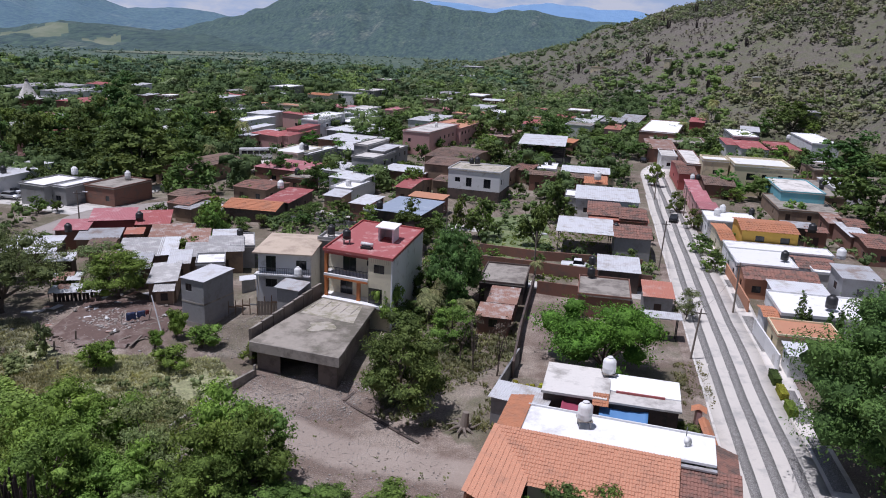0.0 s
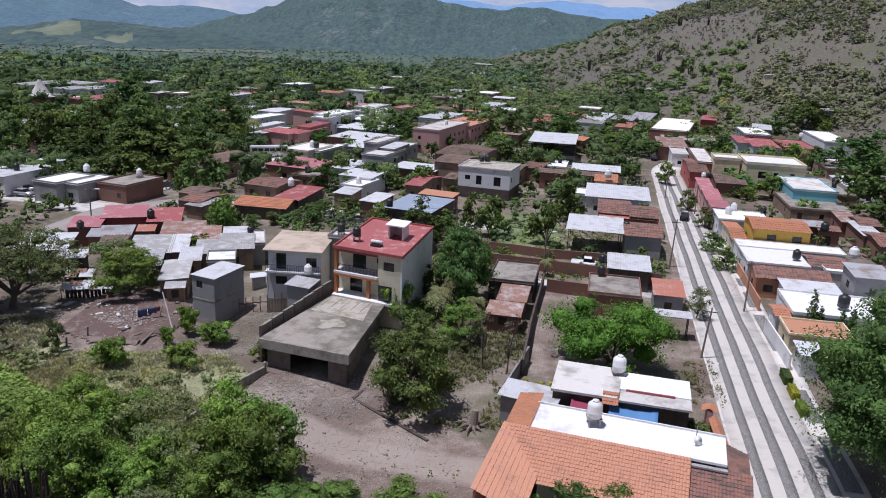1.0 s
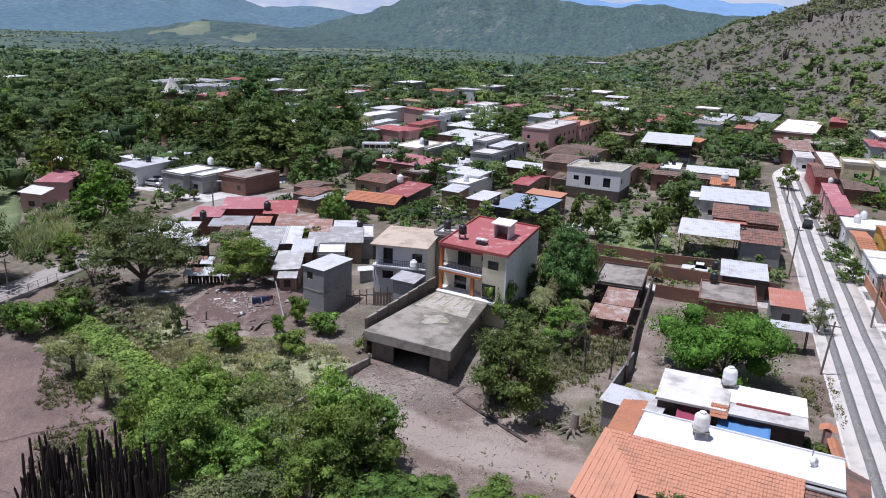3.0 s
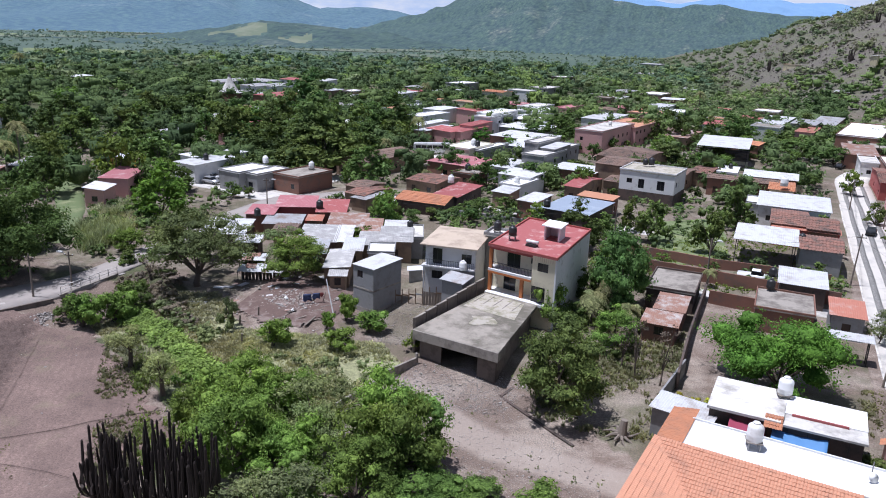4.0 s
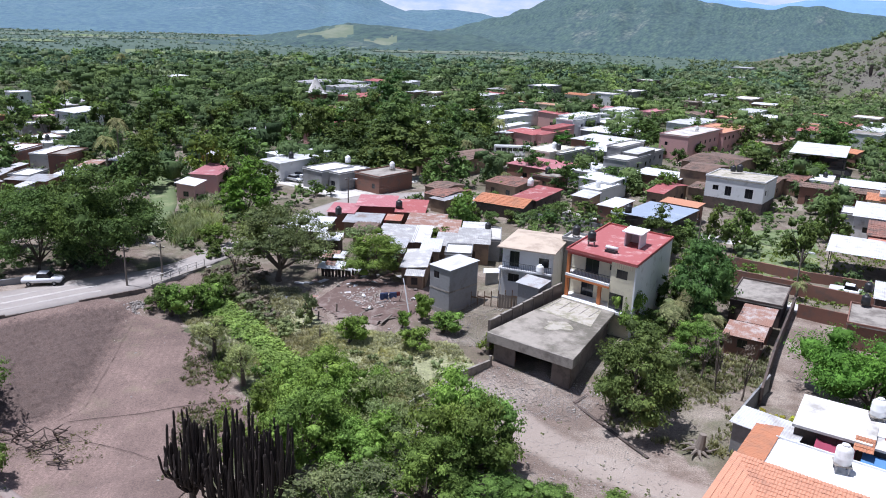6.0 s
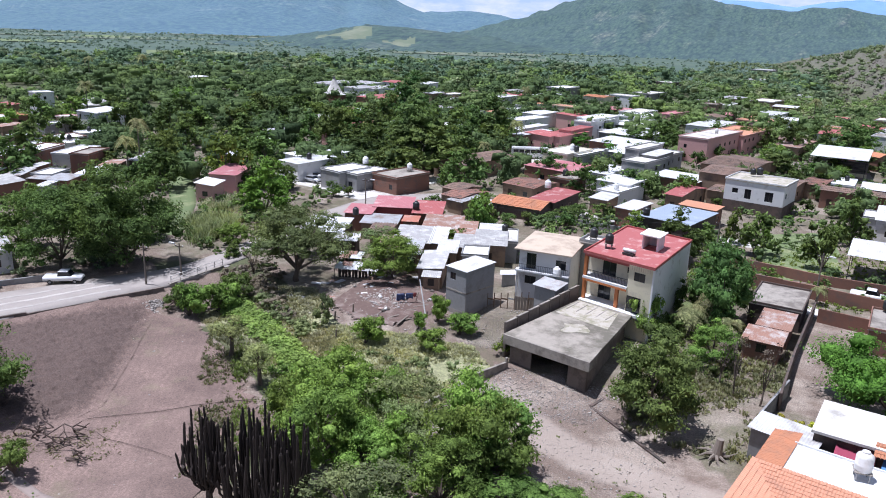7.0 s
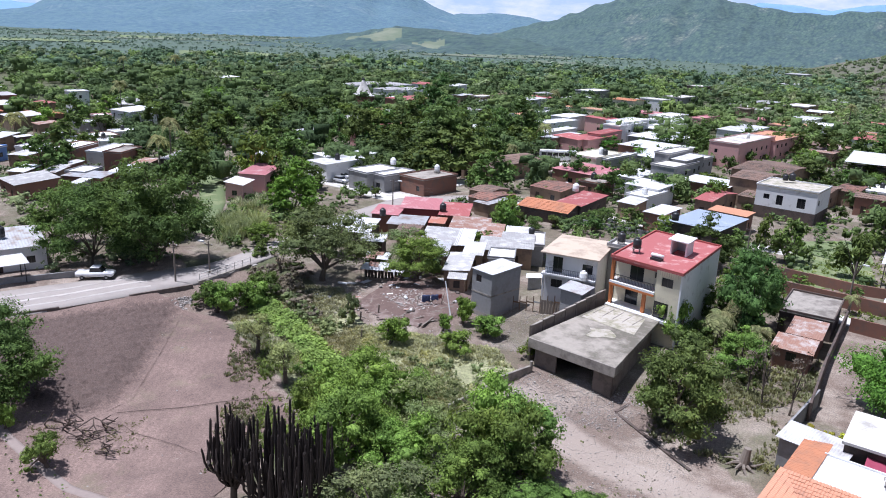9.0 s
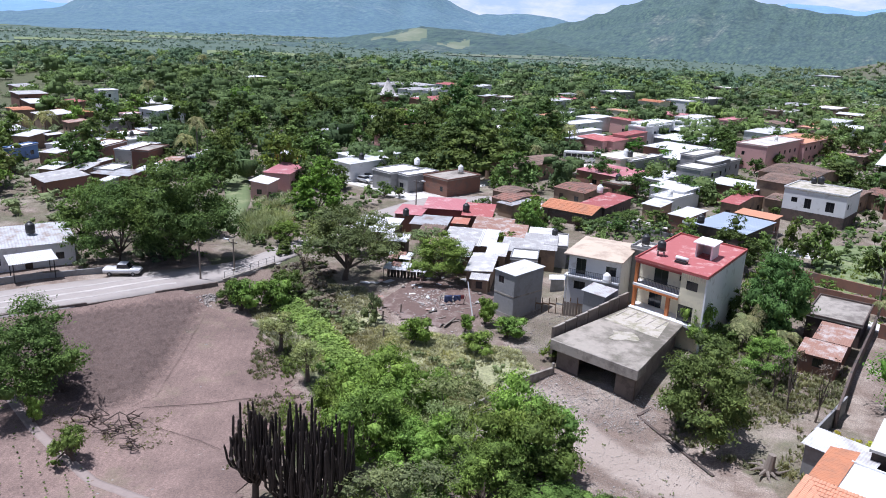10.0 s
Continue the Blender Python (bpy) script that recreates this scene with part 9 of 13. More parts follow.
house(-270.4, 335.88, 9.30, 10.20, -20.0, 4.80, 'shed', 'adobe', 'white_tin', z=-0.8, over=0.3, holes=(), doors=(), label='one-storey adobe house with a white sheet-metal roof', slope=0.3, coarse=True)
house(-184.12, 327.93, 6.23, 10.11, -20.0, 6.80, 'shed', 'white_paint', 'tin', z=-0.8, over=0.3, holes=(), doors=(), label='two-storey white-painted house with a grey tin roof', slope=0.3, coarse=True)
house(-35.35, 311.95, 8.06, 17.30, -20.0, 5.50, 'flat', 'white_paint', 'pale_concrete', z=-0.8, over=0.15, holes=(('r', 1.18, 0.95, 1.1, 1.05), ('r', 8.0, 0.95, 1.3, 1.05), ('l', 1.28, 0.95, 0.9, 1.05), ('l', 4.64, 0.95, 1.1, 1.05), ('f', 1.46, 3.75, 1.1, 1.05), ('r', 8.1, 3.75, 1.1, 1.05), ('l', 4.54, 3.75, 1.3, 1.05), ('l', 11.46, 3.75, 1.3, 1.05)), doors=(), label='two-storey white-painted house with a pale concrete roof', coarse=True)
house(-32.32, 288.25, 6.35, 17.30, -20.0, 4.50, 'flat', 'white_paint', 'white_roof', z=-0.8, over=0.15, holes=(('l', 4.54, 0.95, 1.3, 1.05), ('l', 11.46, 0.95, 1.3, 1.05)), doors=(('f', 2.53, 0.0, 1.0, 2.05),), label='one-storey white-painted house with a white-coated roof', coarse=True)
house(37.73, 482.49, 11.51, 17.00, -20.0, 3.80, 'shed', 'grey_block', 'tin', z=-0.8, over=0.3, holes=(('l', 1.05, 0.95, 1.3, 1.05), ('l', 14.85, 0.95, 0.9, 1.05)), doors=(), label='one-storey grey block house with a grey tin roof', slope=0.3, coarse=True)
house(100.29, 399.25, 6.39, 9.00, -20.0, 5.80, 'shed', 'adobe', 'tin', z=5.22, over=0.3, holes=(), doors=(), label='two-storey adobe house with a grey tin roof', slope=0.3, coarse=True)
house(-42.14, 411.52, 10.75, 17.30, -20.0, 5.50, 'flat', 'grey_block', 'pale_concrete', z=-0.8, over=0.15, holes=(('f', 8.41, 0.95, 1.1, 1.05), ('r', 1.28, 0.95, 0.9, 1.05), ('r', 4.54, 0.95, 1.3, 1.05), ('f', 4.82, 3.75, 1.1, 1.05), ('f', 8.51, 3.75, 0.9, 1.05), ('r', 8.2, 3.75, 0.9, 1.05), ('r', 11.56, 3.75, 1.1, 1.05), ('r', 15.02, 3.75, 1.1, 1.05), ('l', 1.28, 3.75, 0.9, 1.05), ('l', 8.2, 3.75, 0.9, 1.05), ('l', 15.12, 3.75, 0.9, 1.05)), doors=(('f', 1.34, 0.0, 1.0, 2.05),), label='two-storey grey block house with a pale concrete roof', coarse=True)
house(-33.75, 296.21, 9.76, 17.30, -20.0, 5.50, 'flat', 'white_paint', 'white_roof', z=-0.8, over=0.15, holes=(('f', 1.99, 0.95, 0.9, 1.05), ('f', 6.87, 0.95, 0.9, 1.05), ('l', 4.64, 0.95, 1.1, 1.05), ('l', 8.0, 0.95, 1.3, 1.05), ('l', 11.56, 0.95, 1.1, 1.05), ('f', 6.67, 3.75, 1.3, 1.05), ('r', 8.1, 3.75, 1.1, 1.05), ('l', 14.92, 3.75, 1.3, 1.05)), doors=(), label='two-storey white-painted house with a white-coated roof', coarse=True)
house(115.43, 290.79, 6.47, 17.00, -20.0, 5.80, 'shed', 'grey_block', 'white_tin', z=-0.41, over=0.3, holes=(('f', 2.78, 0.95, 0.9, 1.05), ('r', 7.95, 0.95, 1.1, 1.05), ('l', 11.45, 0.95, 0.9, 1.05), ('l', 14.75, 0.95, 1.1, 1.05), ('r', 1.15, 3.75, 1.1, 1.05), ('r', 4.45, 3.75, 1.3, 1.05), ('r', 14.65, 3.75, 1.3, 1.05), ('l', 14.75, 3.75, 1.1, 1.05)), doors=(), label='two-storey grey block house with a white sheet-metal roof', slope=0.3, coarse=True)
water_tank(35.3, 173.5, 4.6, 1.5, 'white_plastic', 0.0)
water_tank(-51.1, 122.0, 3.6, 1.1, 'black_plastic', 0.0)
water_tank(-58.9, 113.5, 3.5, 1.0, 'black_plastic', 0.0)
water_tank(-32.4, 115.3, 3.5, 0.9, 'black_plastic', 0.0)
water_tank(-34.0, 152.1, 3.8, 1.2, 'white_plastic', 0.0)
water_tank(22.6, 108.6, 3.4, 1.0, 'black_plastic', 0.0)
water_tank(21.4, 102.9, 3.4, 1.0, 'black_plastic', 0.0)
water_tank(54.0, 114.4, 3.8, 1.1, 'black_plastic', 0.0)
water_tank(50.7, 92.4, 3.8, 1.3, 'black_plastic', 0.0)
water_tank(68.0, 135.2, 3.4, 1.3, 'black_plastic', 0.0)
water_tank(58.4, 106.4, 6.6, 1.2, 'white_plastic', 0.0)
water_tank(56.1, 148.9, 3.6, 1.1, 'white_plastic', 0.0)
water_tank(7.1, 173.4, 7.1, 1.2, 'black_plastic', 0.0)
water_tank(5.8, 173.0, 7.1, 1.0, 'black_plastic', 0.0)
water_tank(62.2, 184.1, 3.8, 1.0, 'black_plastic', 0.0)
water_tank(60.7, 183.7, 3.8, 1.0, 'white_plastic', 0.0)
water_tank(-11.9, 134.0, 4.6, 1.1, 'black_plastic', 0.0)
water_tank(-99.2, 71.4, 4.0, 1.2, 'black_plastic', 0.0)
water_tank(-91.6, 152.8, 4.3, 1.1, 'black_plastic', 0.0)
water_tank(-52.3, 178.1, 0, 1.0, 'black_plastic', 0.0)
water_tank(30.3, 128.7, 3.8, 1.0, 'black_plastic', 0.0)
water_tank(123.5, 274.7, 3.9, 1.4, 'white_plastic', 0.0)
water_tank(-37.7, 193.9, 5.5, 1.2, 'white_plastic', 0.0)
water_tank(-36.4, 193.2, 5.3, 1.2, 'black_plastic', 0.0)
water_tank(-40.1, 169.5, 0.0, 1.4, 'white_plastic', 0.0)
water_tank(-38.0, 171.0, 0.0, 1.4, 'black_plastic', 0.0)
water_tank(-77.1, 153.4, 4.5, 1.2, 'white_plastic', 0.0)
water_tank(61.5, 147.5, 3.6, 1.0, 'black_plastic', 0.0)
house(-38.14, 104.31, 2.64, 5.57, 15.0, 2.90, 'shed', 'adobe', 'white_tin', z=0.0, over=0.3, holes=(('l', 2.33, 0.95, 0.9, 1.05),), doors=(('f', 0.87, 0.0, 1.0, 2.05),), label='one-storey adobe house with a white sheet-metal roof', slope=0.35)
house(-47.49, 103.96, 3.33, 4.48, 15.0, 2.60, 'shed', 'adobe', 'rusty_tin', z=0.0, over=0.3, holes=(('f', 1.21, 0.95, 0.9, 1.05),), doors=(), label='one-storey adobe house with a rusty tin roof', slope=0.35)
house(-36.85, 107.96, 2.98, 6.14, 15.0, 3.00, 'shed', 'adobe', 'worn_tin', z=0.0, over=0.3, holes=(('l', 2.62, 0.95, 0.9, 1.05),), doors=(), label='one-storey adobe house with a weathered grey sheet roof', slope=0.35)
house(-39.04, 115.12, 3.25, 6.58, 15.0, 3.20, 'shed', 'adobe', 'rusty_tin', z=0.0, over=0.3, holes=(('f', 0.97, 0.95, 1.3, 1.05),), doors=(), label='one-storey adobe house with a rusty tin roof', slope=0.35, coarse=True)
house(-52.1, 110.34, 3.42, 5.11, 15.0, 2.80, 'gable', 'adobe', 'brown_tile', z=0.0, over=0.3, holes=(), doors=(), label='one-storey adobe house with a brown clay-tile roof', slope=0.35, coarse=True)
house(-33.28, 110.75, 4.76, 7.51, 15.0, 3.30, 'shed', 'adobe', 'worn_tin', z=0.0, over=0.3, holes=(('r', 1.33, 0.95, 1.1, 1.05),), doors=(('f', 1.73, 0.0, 1.0, 2.05),), label='one-storey adobe house with a weathered grey sheet roof', slope=0.35, coarse=True)
house(-34.58, 115.18, 3.68, 5.50, 15.0, 3.40, 'shed', 'adobe', 'white_tin', z=0.0, over=0.3, holes=(('l', 2.2, 0.95, 1.1, 1.05),), doors=(), label='one-storey adobe house with a white sheet-metal roof', slope=0.35, coarse=True)
house(-36.23, 92.8, 2.10, 2.33, 15.0, 2.30, 'shed', 'adobe', 'worn_tin', z=0.0, over=0.3, holes=(('f', 0.6, 0.95, 0.9, 1.05), ('l', 0.51, 0.95, 1.3, 1.05)), doors=(), label='one-storey adobe house with a weathered grey sheet roof', slope=0.35)
house(-26.16, 179.86, 5.54, 9.85, -20.0, 3.60, 'shed', 'white_paint', 'white_tin', z=0.0, over=0.3, holes=(('r', 6.84, 0.95, 1.1, 1.05), ('l', 1.91, 0.95, 1.1, 1.05), ('l', 6.84, 0.95, 1.1, 1.05)), doors=(), label='one-storey white-painted house with a white sheet-metal roof', slope=0.5, coarse=True)
water_tank(-20.88, 158.68, 3.50, 1.12, 'white_plastic', 0.0)
house(-20.66, 160.38, 4.61, 9.02, -20.0, 3.30, 'flat', 'white_paint', 'white_roof', z=0.0, over=0.15, holes=(), doors=(), label='one-storey white-painted house with a white-coated roof', coarse=True)
house(-21.93, 150.35, 3.79, 4.50, -20.0, 3.40, 'shed', 'adobe', 'white_tin', z=0.0, over=0.3, holes=(('r', 1.6, 0.95, 1.3, 1.05),), doors=(('f', 1.44, 0.0, 1.0, 2.05),), label='one-storey adobe house with a white sheet-metal roof', slope=0.5, coarse=True)
water_tank(-34.24, 170.76, 3.10, 1.22, 'black_plastic', 0.0)
house(-33.26, 169.33, 6.01, 5.51, -20.0, 2.90, 'flat', 'brick', 'concrete', z=0.0, over=0.15, holes=(('r', 2.2, 0.95, 1.1, 1.05),), doors=(('f', 2.55, 0.0, 1.0, 2.05),), label='one-storey brick house with a grey concrete roof', coarse=True)
house(-51.21, 146.9, 4.83, 6.96, -20.0, 3.00, 'gable', 'adobe', 'brown_tile', z=0.0, over=0.3, holes=(('l', 1.19, 0.95, 1.1, 1.05), ('l', 4.57, 0.95, 1.3, 1.05)), doors=(), label='one-storey adobe house with a brown clay-tile roof', slope=0.5, coarse=True)
house(-39.51, 158.42, 7.85, 9.01, -20.0, 3.00, 'gable', 'adobe', 'old_tile', z=0.0, over=0.3, holes=(('f', 5.34, 0.95, 1.1, 1.05), ('r', 1.7, 0.95, 1.1, 1.05), ('l', 6.11, 0.95, 1.3, 1.05)), doors=(('f', 1.41, 0.0, 1.0, 2.05),), label='one-storey adobe house with a old mossy clay-tile roof', slope=0.5, coarse=True)
house(-74.52, 148.44, 4.08, 9.25, -20.0, 3.70, 'flat', 'grey_block', 'white_roof', z=0.0, over=0.15, holes=(('f', 1.39, 0.95, 1.3, 1.05), ('r', 6.49, 0.95, 0.9, 1.05)), doors=(), label='one-storey grey block house with a white-coated roof', coarse=True)
house(12.95, 189.46, 8.58, 9.63, -20.0, 3.40, 'gable', 'adobe', 'brown_tile', z=0.0, over=0.3, holes=(('f', 1.7, 0.95, 0.9, 1.05), ('r', 1.96, 0.95, 0.9, 1.05), ('l', 6.67, 0.95, 1.1, 1.05)), doors=(('f', 5.89, 0.0, 1.0, 2.05),), label='one-storey adobe house with a brown clay-tile roof', slope=0.5, coarse=True)
house(21.1, 195.11, 4.63, 11.66, -20.0, 3.20, 'gable', 'adobe', 'old_tile', z=0.0, over=0.3, holes=(('r', 5.38, 0.95, 0.9, 1.05), ('r', 9.27, 0.95, 0.9, 1.05), ('l', 1.49, 0.95, 0.9, 1.05), ('l', 5.38, 0.95, 0.9, 1.05), ('l', 9.17, 0.95, 1.1, 1.05)), doors=(), label='one-storey adobe house with a old mossy clay-tile roof', slope=0.5, coarse=True)
house(28.2, 162.36, 3.35, 6.75, -10.7, 3.10, 'flat', 'grey_block', 'white_roof', z=0.0, over=0.15, holes=(('l', 2.82, 0.95, 1.1, 1.05),), doors=(), label='one-storey grey block house with a white-coated roof', coarse=True)
house(67.17, 230.46, 4.38, 19.86, -10.7, 3.70, 'flat', 'white_paint', 'pale_concrete', z=0.0, over=0.15, holes=(('f', 1.64, 0.95, 1.1, 1.05), ('r', 1.54, 0.95, 0.9, 1.05), ('r', 5.51, 0.95, 0.9, 1.05), ('r', 13.45, 0.95, 0.9, 1.05), ('l', 17.42, 0.95, 0.9, 1.05)), doors=(), label='one-storey white-painted house with a pale concrete roof', coarse=True)
house(68.77, 244.54, 8.59, 21.17, -10.7, 4.00, 'shed', 'brick', 'rusty_tin', z=0.0, over=0.3, holes=(('r', 4.64, 0.95, 1.3, 1.05), ('r', 8.37, 0.95, 0.9, 1.05), ('r', 15.43, 0.95, 0.9, 1.05), ('r', 18.86, 0.95, 1.1, 1.05), ('l', 1.31, 0.95, 0.9, 1.05), ('l', 8.27, 0.95, 1.1, 1.05), ('l', 15.33, 0.95, 1.1, 1.05), ('l', 18.76, 0.95, 1.3, 1.05)), doors=(('f', 5.99, 0.0, 1.0, 2.05),), label='one-storey brick house with a rusty tin roof', slope=0.5, coarse=True)
water_tank(106.79, 210.08, 3.90, 0.92, 'black_plastic', 0.35)
house(106.84, 213.06, 7.90, 14.68, -10.7, 3.70, 'flat', 'adobe', 'concrete', z=0.0, over=0.15, holes=(('r', 8.52, 0.95, 1.3, 1.05), ('r', 12.4, 0.95, 0.9, 1.05), ('l', 1.28, 0.95, 1.1, 1.05), ('l', 12.4, 0.95, 0.9, 1.05)), doors=(), label='one-storey adobe house with a grey concrete roof', coarse=True)
house(97.93, 185.05, 14.55, 6.99, -100.7, 4.20, 'shed', 'white_paint', 'white_tin', z=0.0, over=0.3, holes=(('f', 8.64, 0.95, 0.9, 1.05), ('f', 12.08, 0.95, 1.3, 1.05), ('r', 4.69, 0.95, 1.1, 1.05), ('l', 1.3, 0.95, 0.9, 1.05)), doors=(('f', 4.81, 0.0, 1.0, 2.05),), label='one-storey white-painted house with a white sheet-metal roof', slope=0.5, coarse=True)
house(111.91, 220.12, 5.98, 12.98, -10.7, 3.00, 'shed', 'aqua_paint', 'white_tin', z=0.0, over=0.3, holes=(), doors=(), label='one-storey aqua-painted house with a white sheet-metal roof', slope=0.5, coarse=True)
water_tank(94.54, 187.54, 2.90, 1.15, 'black_plastic', 0.35)
house(96.05, 190.04, 6.28, 13.21, -10.7, 2.70, 'flat', 'brick', 'concrete', z=0.0, over=0.15, holes=(('r', 1.55, 0.95, 1.3, 1.05),), doors=(), label='one-storey brick house with a grey concrete roof', coarse=True)
house(78.54, 148.61, 3.23, 7.36, -10.7, 3.00, 'shed', 'brick', 'rusty_tin', z=0.0, over=0.3, holes=(('r', 5.07, 0.95, 0.9, 1.05), ('l', 1.39, 0.95, 0.9, 1.05)), doors=(), label='one-storey brick house with a rusty tin roof', slope=0.5, coarse=True)
house(70.3, 138.98, 3.57, 4.24, -10.7, 3.00, 'gable', 'brick', 'old_tile', z=0.0, over=0.3, holes=(), doors=(('f', 1.23, 0.0, 1.0, 2.05),), label='one-storey brick house with a old mossy clay-tile roof', slope=0.5, coarse=True)
house(62.44, 107.02, 4.00, 5.25, -10.7, 3.50, 'shed', 'grey_block', 'tin', z=0.0, over=0.3, holes=(('r', 2.08, 0.95, 1.1, 1.05), ('l', 1.98, 0.95, 1.3, 1.05)), doors=(), label='one-storey grey block house with a grey tin roof', slope=0.5, coarse=True)
house(59.36, 112.68, 3.47, 5.16, -10.7, 2.90, 'flat', 'white_paint', 'white_roof', z=0.0, over=0.15, holes=(), doors=(), label='one-storey white-painted house with a white-coated roof', coarse=True)
house(57.89, 94.69, 5.32, 6.08, -10.7, 3.10, 'flat', 'white_paint', 'white_roof', z=0.0, over=0.15, holes=(('r', 2.39, 0.95, 1.3, 1.05),), doors=(), label='one-storey white-painted house with a white-coated roof')
house(1.03, 173.11, 4.98, 9.22, -20.0, 3.40, 'gable', 'adobe', 'brown_tile', z=0.0, over=0.3, holes=(('r', 6.47, 0.95, 0.9, 1.05), ('l', 6.47, 0.95, 0.9, 1.05)), doors=(('f', 1.94, 0.0, 1.0, 2.05),), label='one-storey adobe house with a brown clay-tile roof', slope=0.5, coarse=True)
house(-16.65, 200.65, 8.20, 11.41, -20.0, 5.70, 'flat', 'grey_block', 'pale_concrete', z=0.0, over=0.15, holes=(('f', 5.7, 0.95, 0.9, 1.05), ('l', 1.25, 0.95, 1.3, 1.05), ('f', 5.7, 3.75, 0.9, 1.05), ('r', 5.26, 3.75, 0.9, 1.05), ('r', 9.06, 3.75, 0.9, 1.05), ('l', 1.45, 3.75, 0.9, 1.05)), doors=(('f', 1.5, 0.0, 1.0, 2.05),), label='two-storey grey block house with a pale concrete roof', coarse=True)
house(-25.39, 211.72, 9.68, 14.98, -20.0, 4.20, 'shed', 'grey_block', 'white_tin', z=0.0, over=0.3, holes=(('r', 5.17, 0.95, 0.9, 1.05), ('r', 8.91, 0.95, 0.9, 1.05), ('l', 1.42, 0.95, 0.9, 1.05), ('l', 12.56, 0.95, 1.1, 1.05)), doors=(), label='one-storey grey block house with a white sheet-metal roof', slope=0.5, coarse=True)
house(19.09, 255.58, 7.35, 16.60, -20.0, 4.00, 'shed', 'adobe', 'rusty_tin', z=0.0, over=0.3, holes=(('r', 1.62, 0.95, 0.9, 1.05), ('r', 9.82, 0.95, 1.1, 1.05), ('l', 1.62, 0.95, 0.9, 1.05), ('l', 5.68, 0.95, 1.1, 1.05), ('l', 14.08, 0.95, 0.9, 1.05)), doors=(('f', 4.96, 0.0, 1.0, 2.05),), label='one-storey adobe house with a rusty tin roof', slope=0.5, coarse=True)
house(-6.8, 293.09, 10.58, 20.13, -20.0, 4.00, 'shed', 'white_paint', 'white_tin', z=0.0, over=0.3, holes=(('r', 1.36, 0.95, 1.3, 1.05), ('r', 5.39, 0.95, 1.3, 1.05), ('l', 5.59, 0.95, 0.9, 1.05), ('l', 13.64, 0.95, 0.9, 1.05), ('l', 17.47, 0.95, 1.3, 1.05)), doors=(('f', 8.17, 0.0, 1.0, 2.05),), label='one-storey white-painted house with a white sheet-metal roof', slope=0.5, coarse=True)
house(57.53, 316.51, 9.46, 27.94, -20.0, 4.00, 'shed', 'grey_block', 'white_tin', z=0.0, over=0.3, holes=(('r', 1.1, 0.95, 1.3, 1.05), ('r', 4.59, 0.95, 1.3, 1.05), ('r', 8.08, 0.95, 1.3, 1.05), ('r', 18.76, 0.95, 0.9, 1.05), ('r', 22.15, 0.95, 1.1, 1.05), ('l', 1.3, 0.95, 0.9, 1.05), ('l', 4.59, 0.95, 1.3, 1.05), ('l', 8.08, 0.95, 1.3, 1.05), ('l', 15.27, 0.95, 0.9, 1.05), ('l', 22.25, 0.95, 0.9, 1.05), ('l', 25.74, 0.95, 0.9, 1.05)), doors=(), label='one-storey grey block house with a white sheet-metal roof', slope=0.5, coarse=True)
house(78.19, 325.12, 8.53, 29.45, -20.0, 4.00, 'shed', 'adobe', 'tin', z=0.0, over=0.3, holes=(('f', 5.75, 0.95, 1.3, 1.05), ('r', 8.65, 0.95, 1.1, 1.05), ('r', 19.7, 0.95, 1.1, 1.05), ('l', 1.19, 0.95, 1.3, 1.05), ('l', 19.6, 0.95, 1.3, 1.05)), doors=(), label='one-storey adobe house with a grey tin roof', slope=0.5, coarse=True)
house(-128.56, 129.22, 3.50, 7.21, 15.0, 3.00, 'shed', 'adobe', 'rusty_tin', z=0.0, over=0.3, holes=(('l', 4.86, 0.95, 1.1, 1.05),), doors=(), label='one-storey adobe house with a rusty tin roof', slope=0.5, coarse=True)
house(-125.76, 121.5, 4.38, 6.02, 15.0, 3.00, 'shed', 'brick', 'white_tin', z=0.0, over=0.3, holes=(), doors=(), label='one-storey brick house with a white sheet-metal roof', slope=0.5, coarse=True)
house(-137.13, 113.11, 3.19, 5.01, 15.0, 3.00, 'shed', 'adobe', 'tin', z=0.0, over=0.3, holes=(('l', 1.96, 0.95, 1.1, 1.05),), doors=(), label='one-storey adobe house with a grey tin roof', slope=0.5, coarse=True)
house(-142.55, 110.1, 3.45, 5.61, 15.0, 3.00, 'shed', 'adobe', 'white_tin', z=0.0, over=0.3, holes=(), doors=(('f', 1.07, 0.0, 1.0, 2.05),), label='one-storey adobe house with a white sheet-metal roof', slope=0.5, coarse=True)
water_tank(-164.94, 131.16, 3.30, 1.13, 'black_plastic', 0.35)
house(-165.33, 130.79, 4.74, 6.92, 15.0, 3.10, 'flat', 'white_paint', 'white_roof', z=0.0, over=0.15, holes=(('l', 1.18, 0.95, 1.1, 1.05), ('l', 4.74, 0.95, 0.9, 1.05)), doors=(), label='one-storey white-painted house with a white-coated roof', coarse=True)
house(-182.65, 135.19, 4.82, 8.28, 15.0, 3.40, 'shed', 'adobe', 'white_tin', z=0.0, over=0.3, holes=(('f', 1.76, 0.95, 1.3, 1.05), ('r', 1.42, 0.95, 1.3, 1.05)), doors=(), label='one-storey adobe house with a white sheet-metal roof', slope=0.5, coarse=True)
house(-176.97, 147.48, 4.52, 4.56, -20.0, 3.40, 'shed', 'adobe', 'tin', z=0.0, over=0.3, holes=(('f', 1.71, 0.95, 1.1, 1.05),), doors=(), label='one-storey adobe house with a grey tin roof', slope=0.5, coarse=True)
house(-205.86, 148.59, 3.87, 4.60, -20.0, 3.40, 'shed', 'adobe', 'white_tin', z=0.0, over=0.3, holes=(), doors=(('f', 1.38, 0.0, 1.0, 2.05),), label='one-storey adobe house with a white sheet-metal roof', slope=0.5, coarse=True)
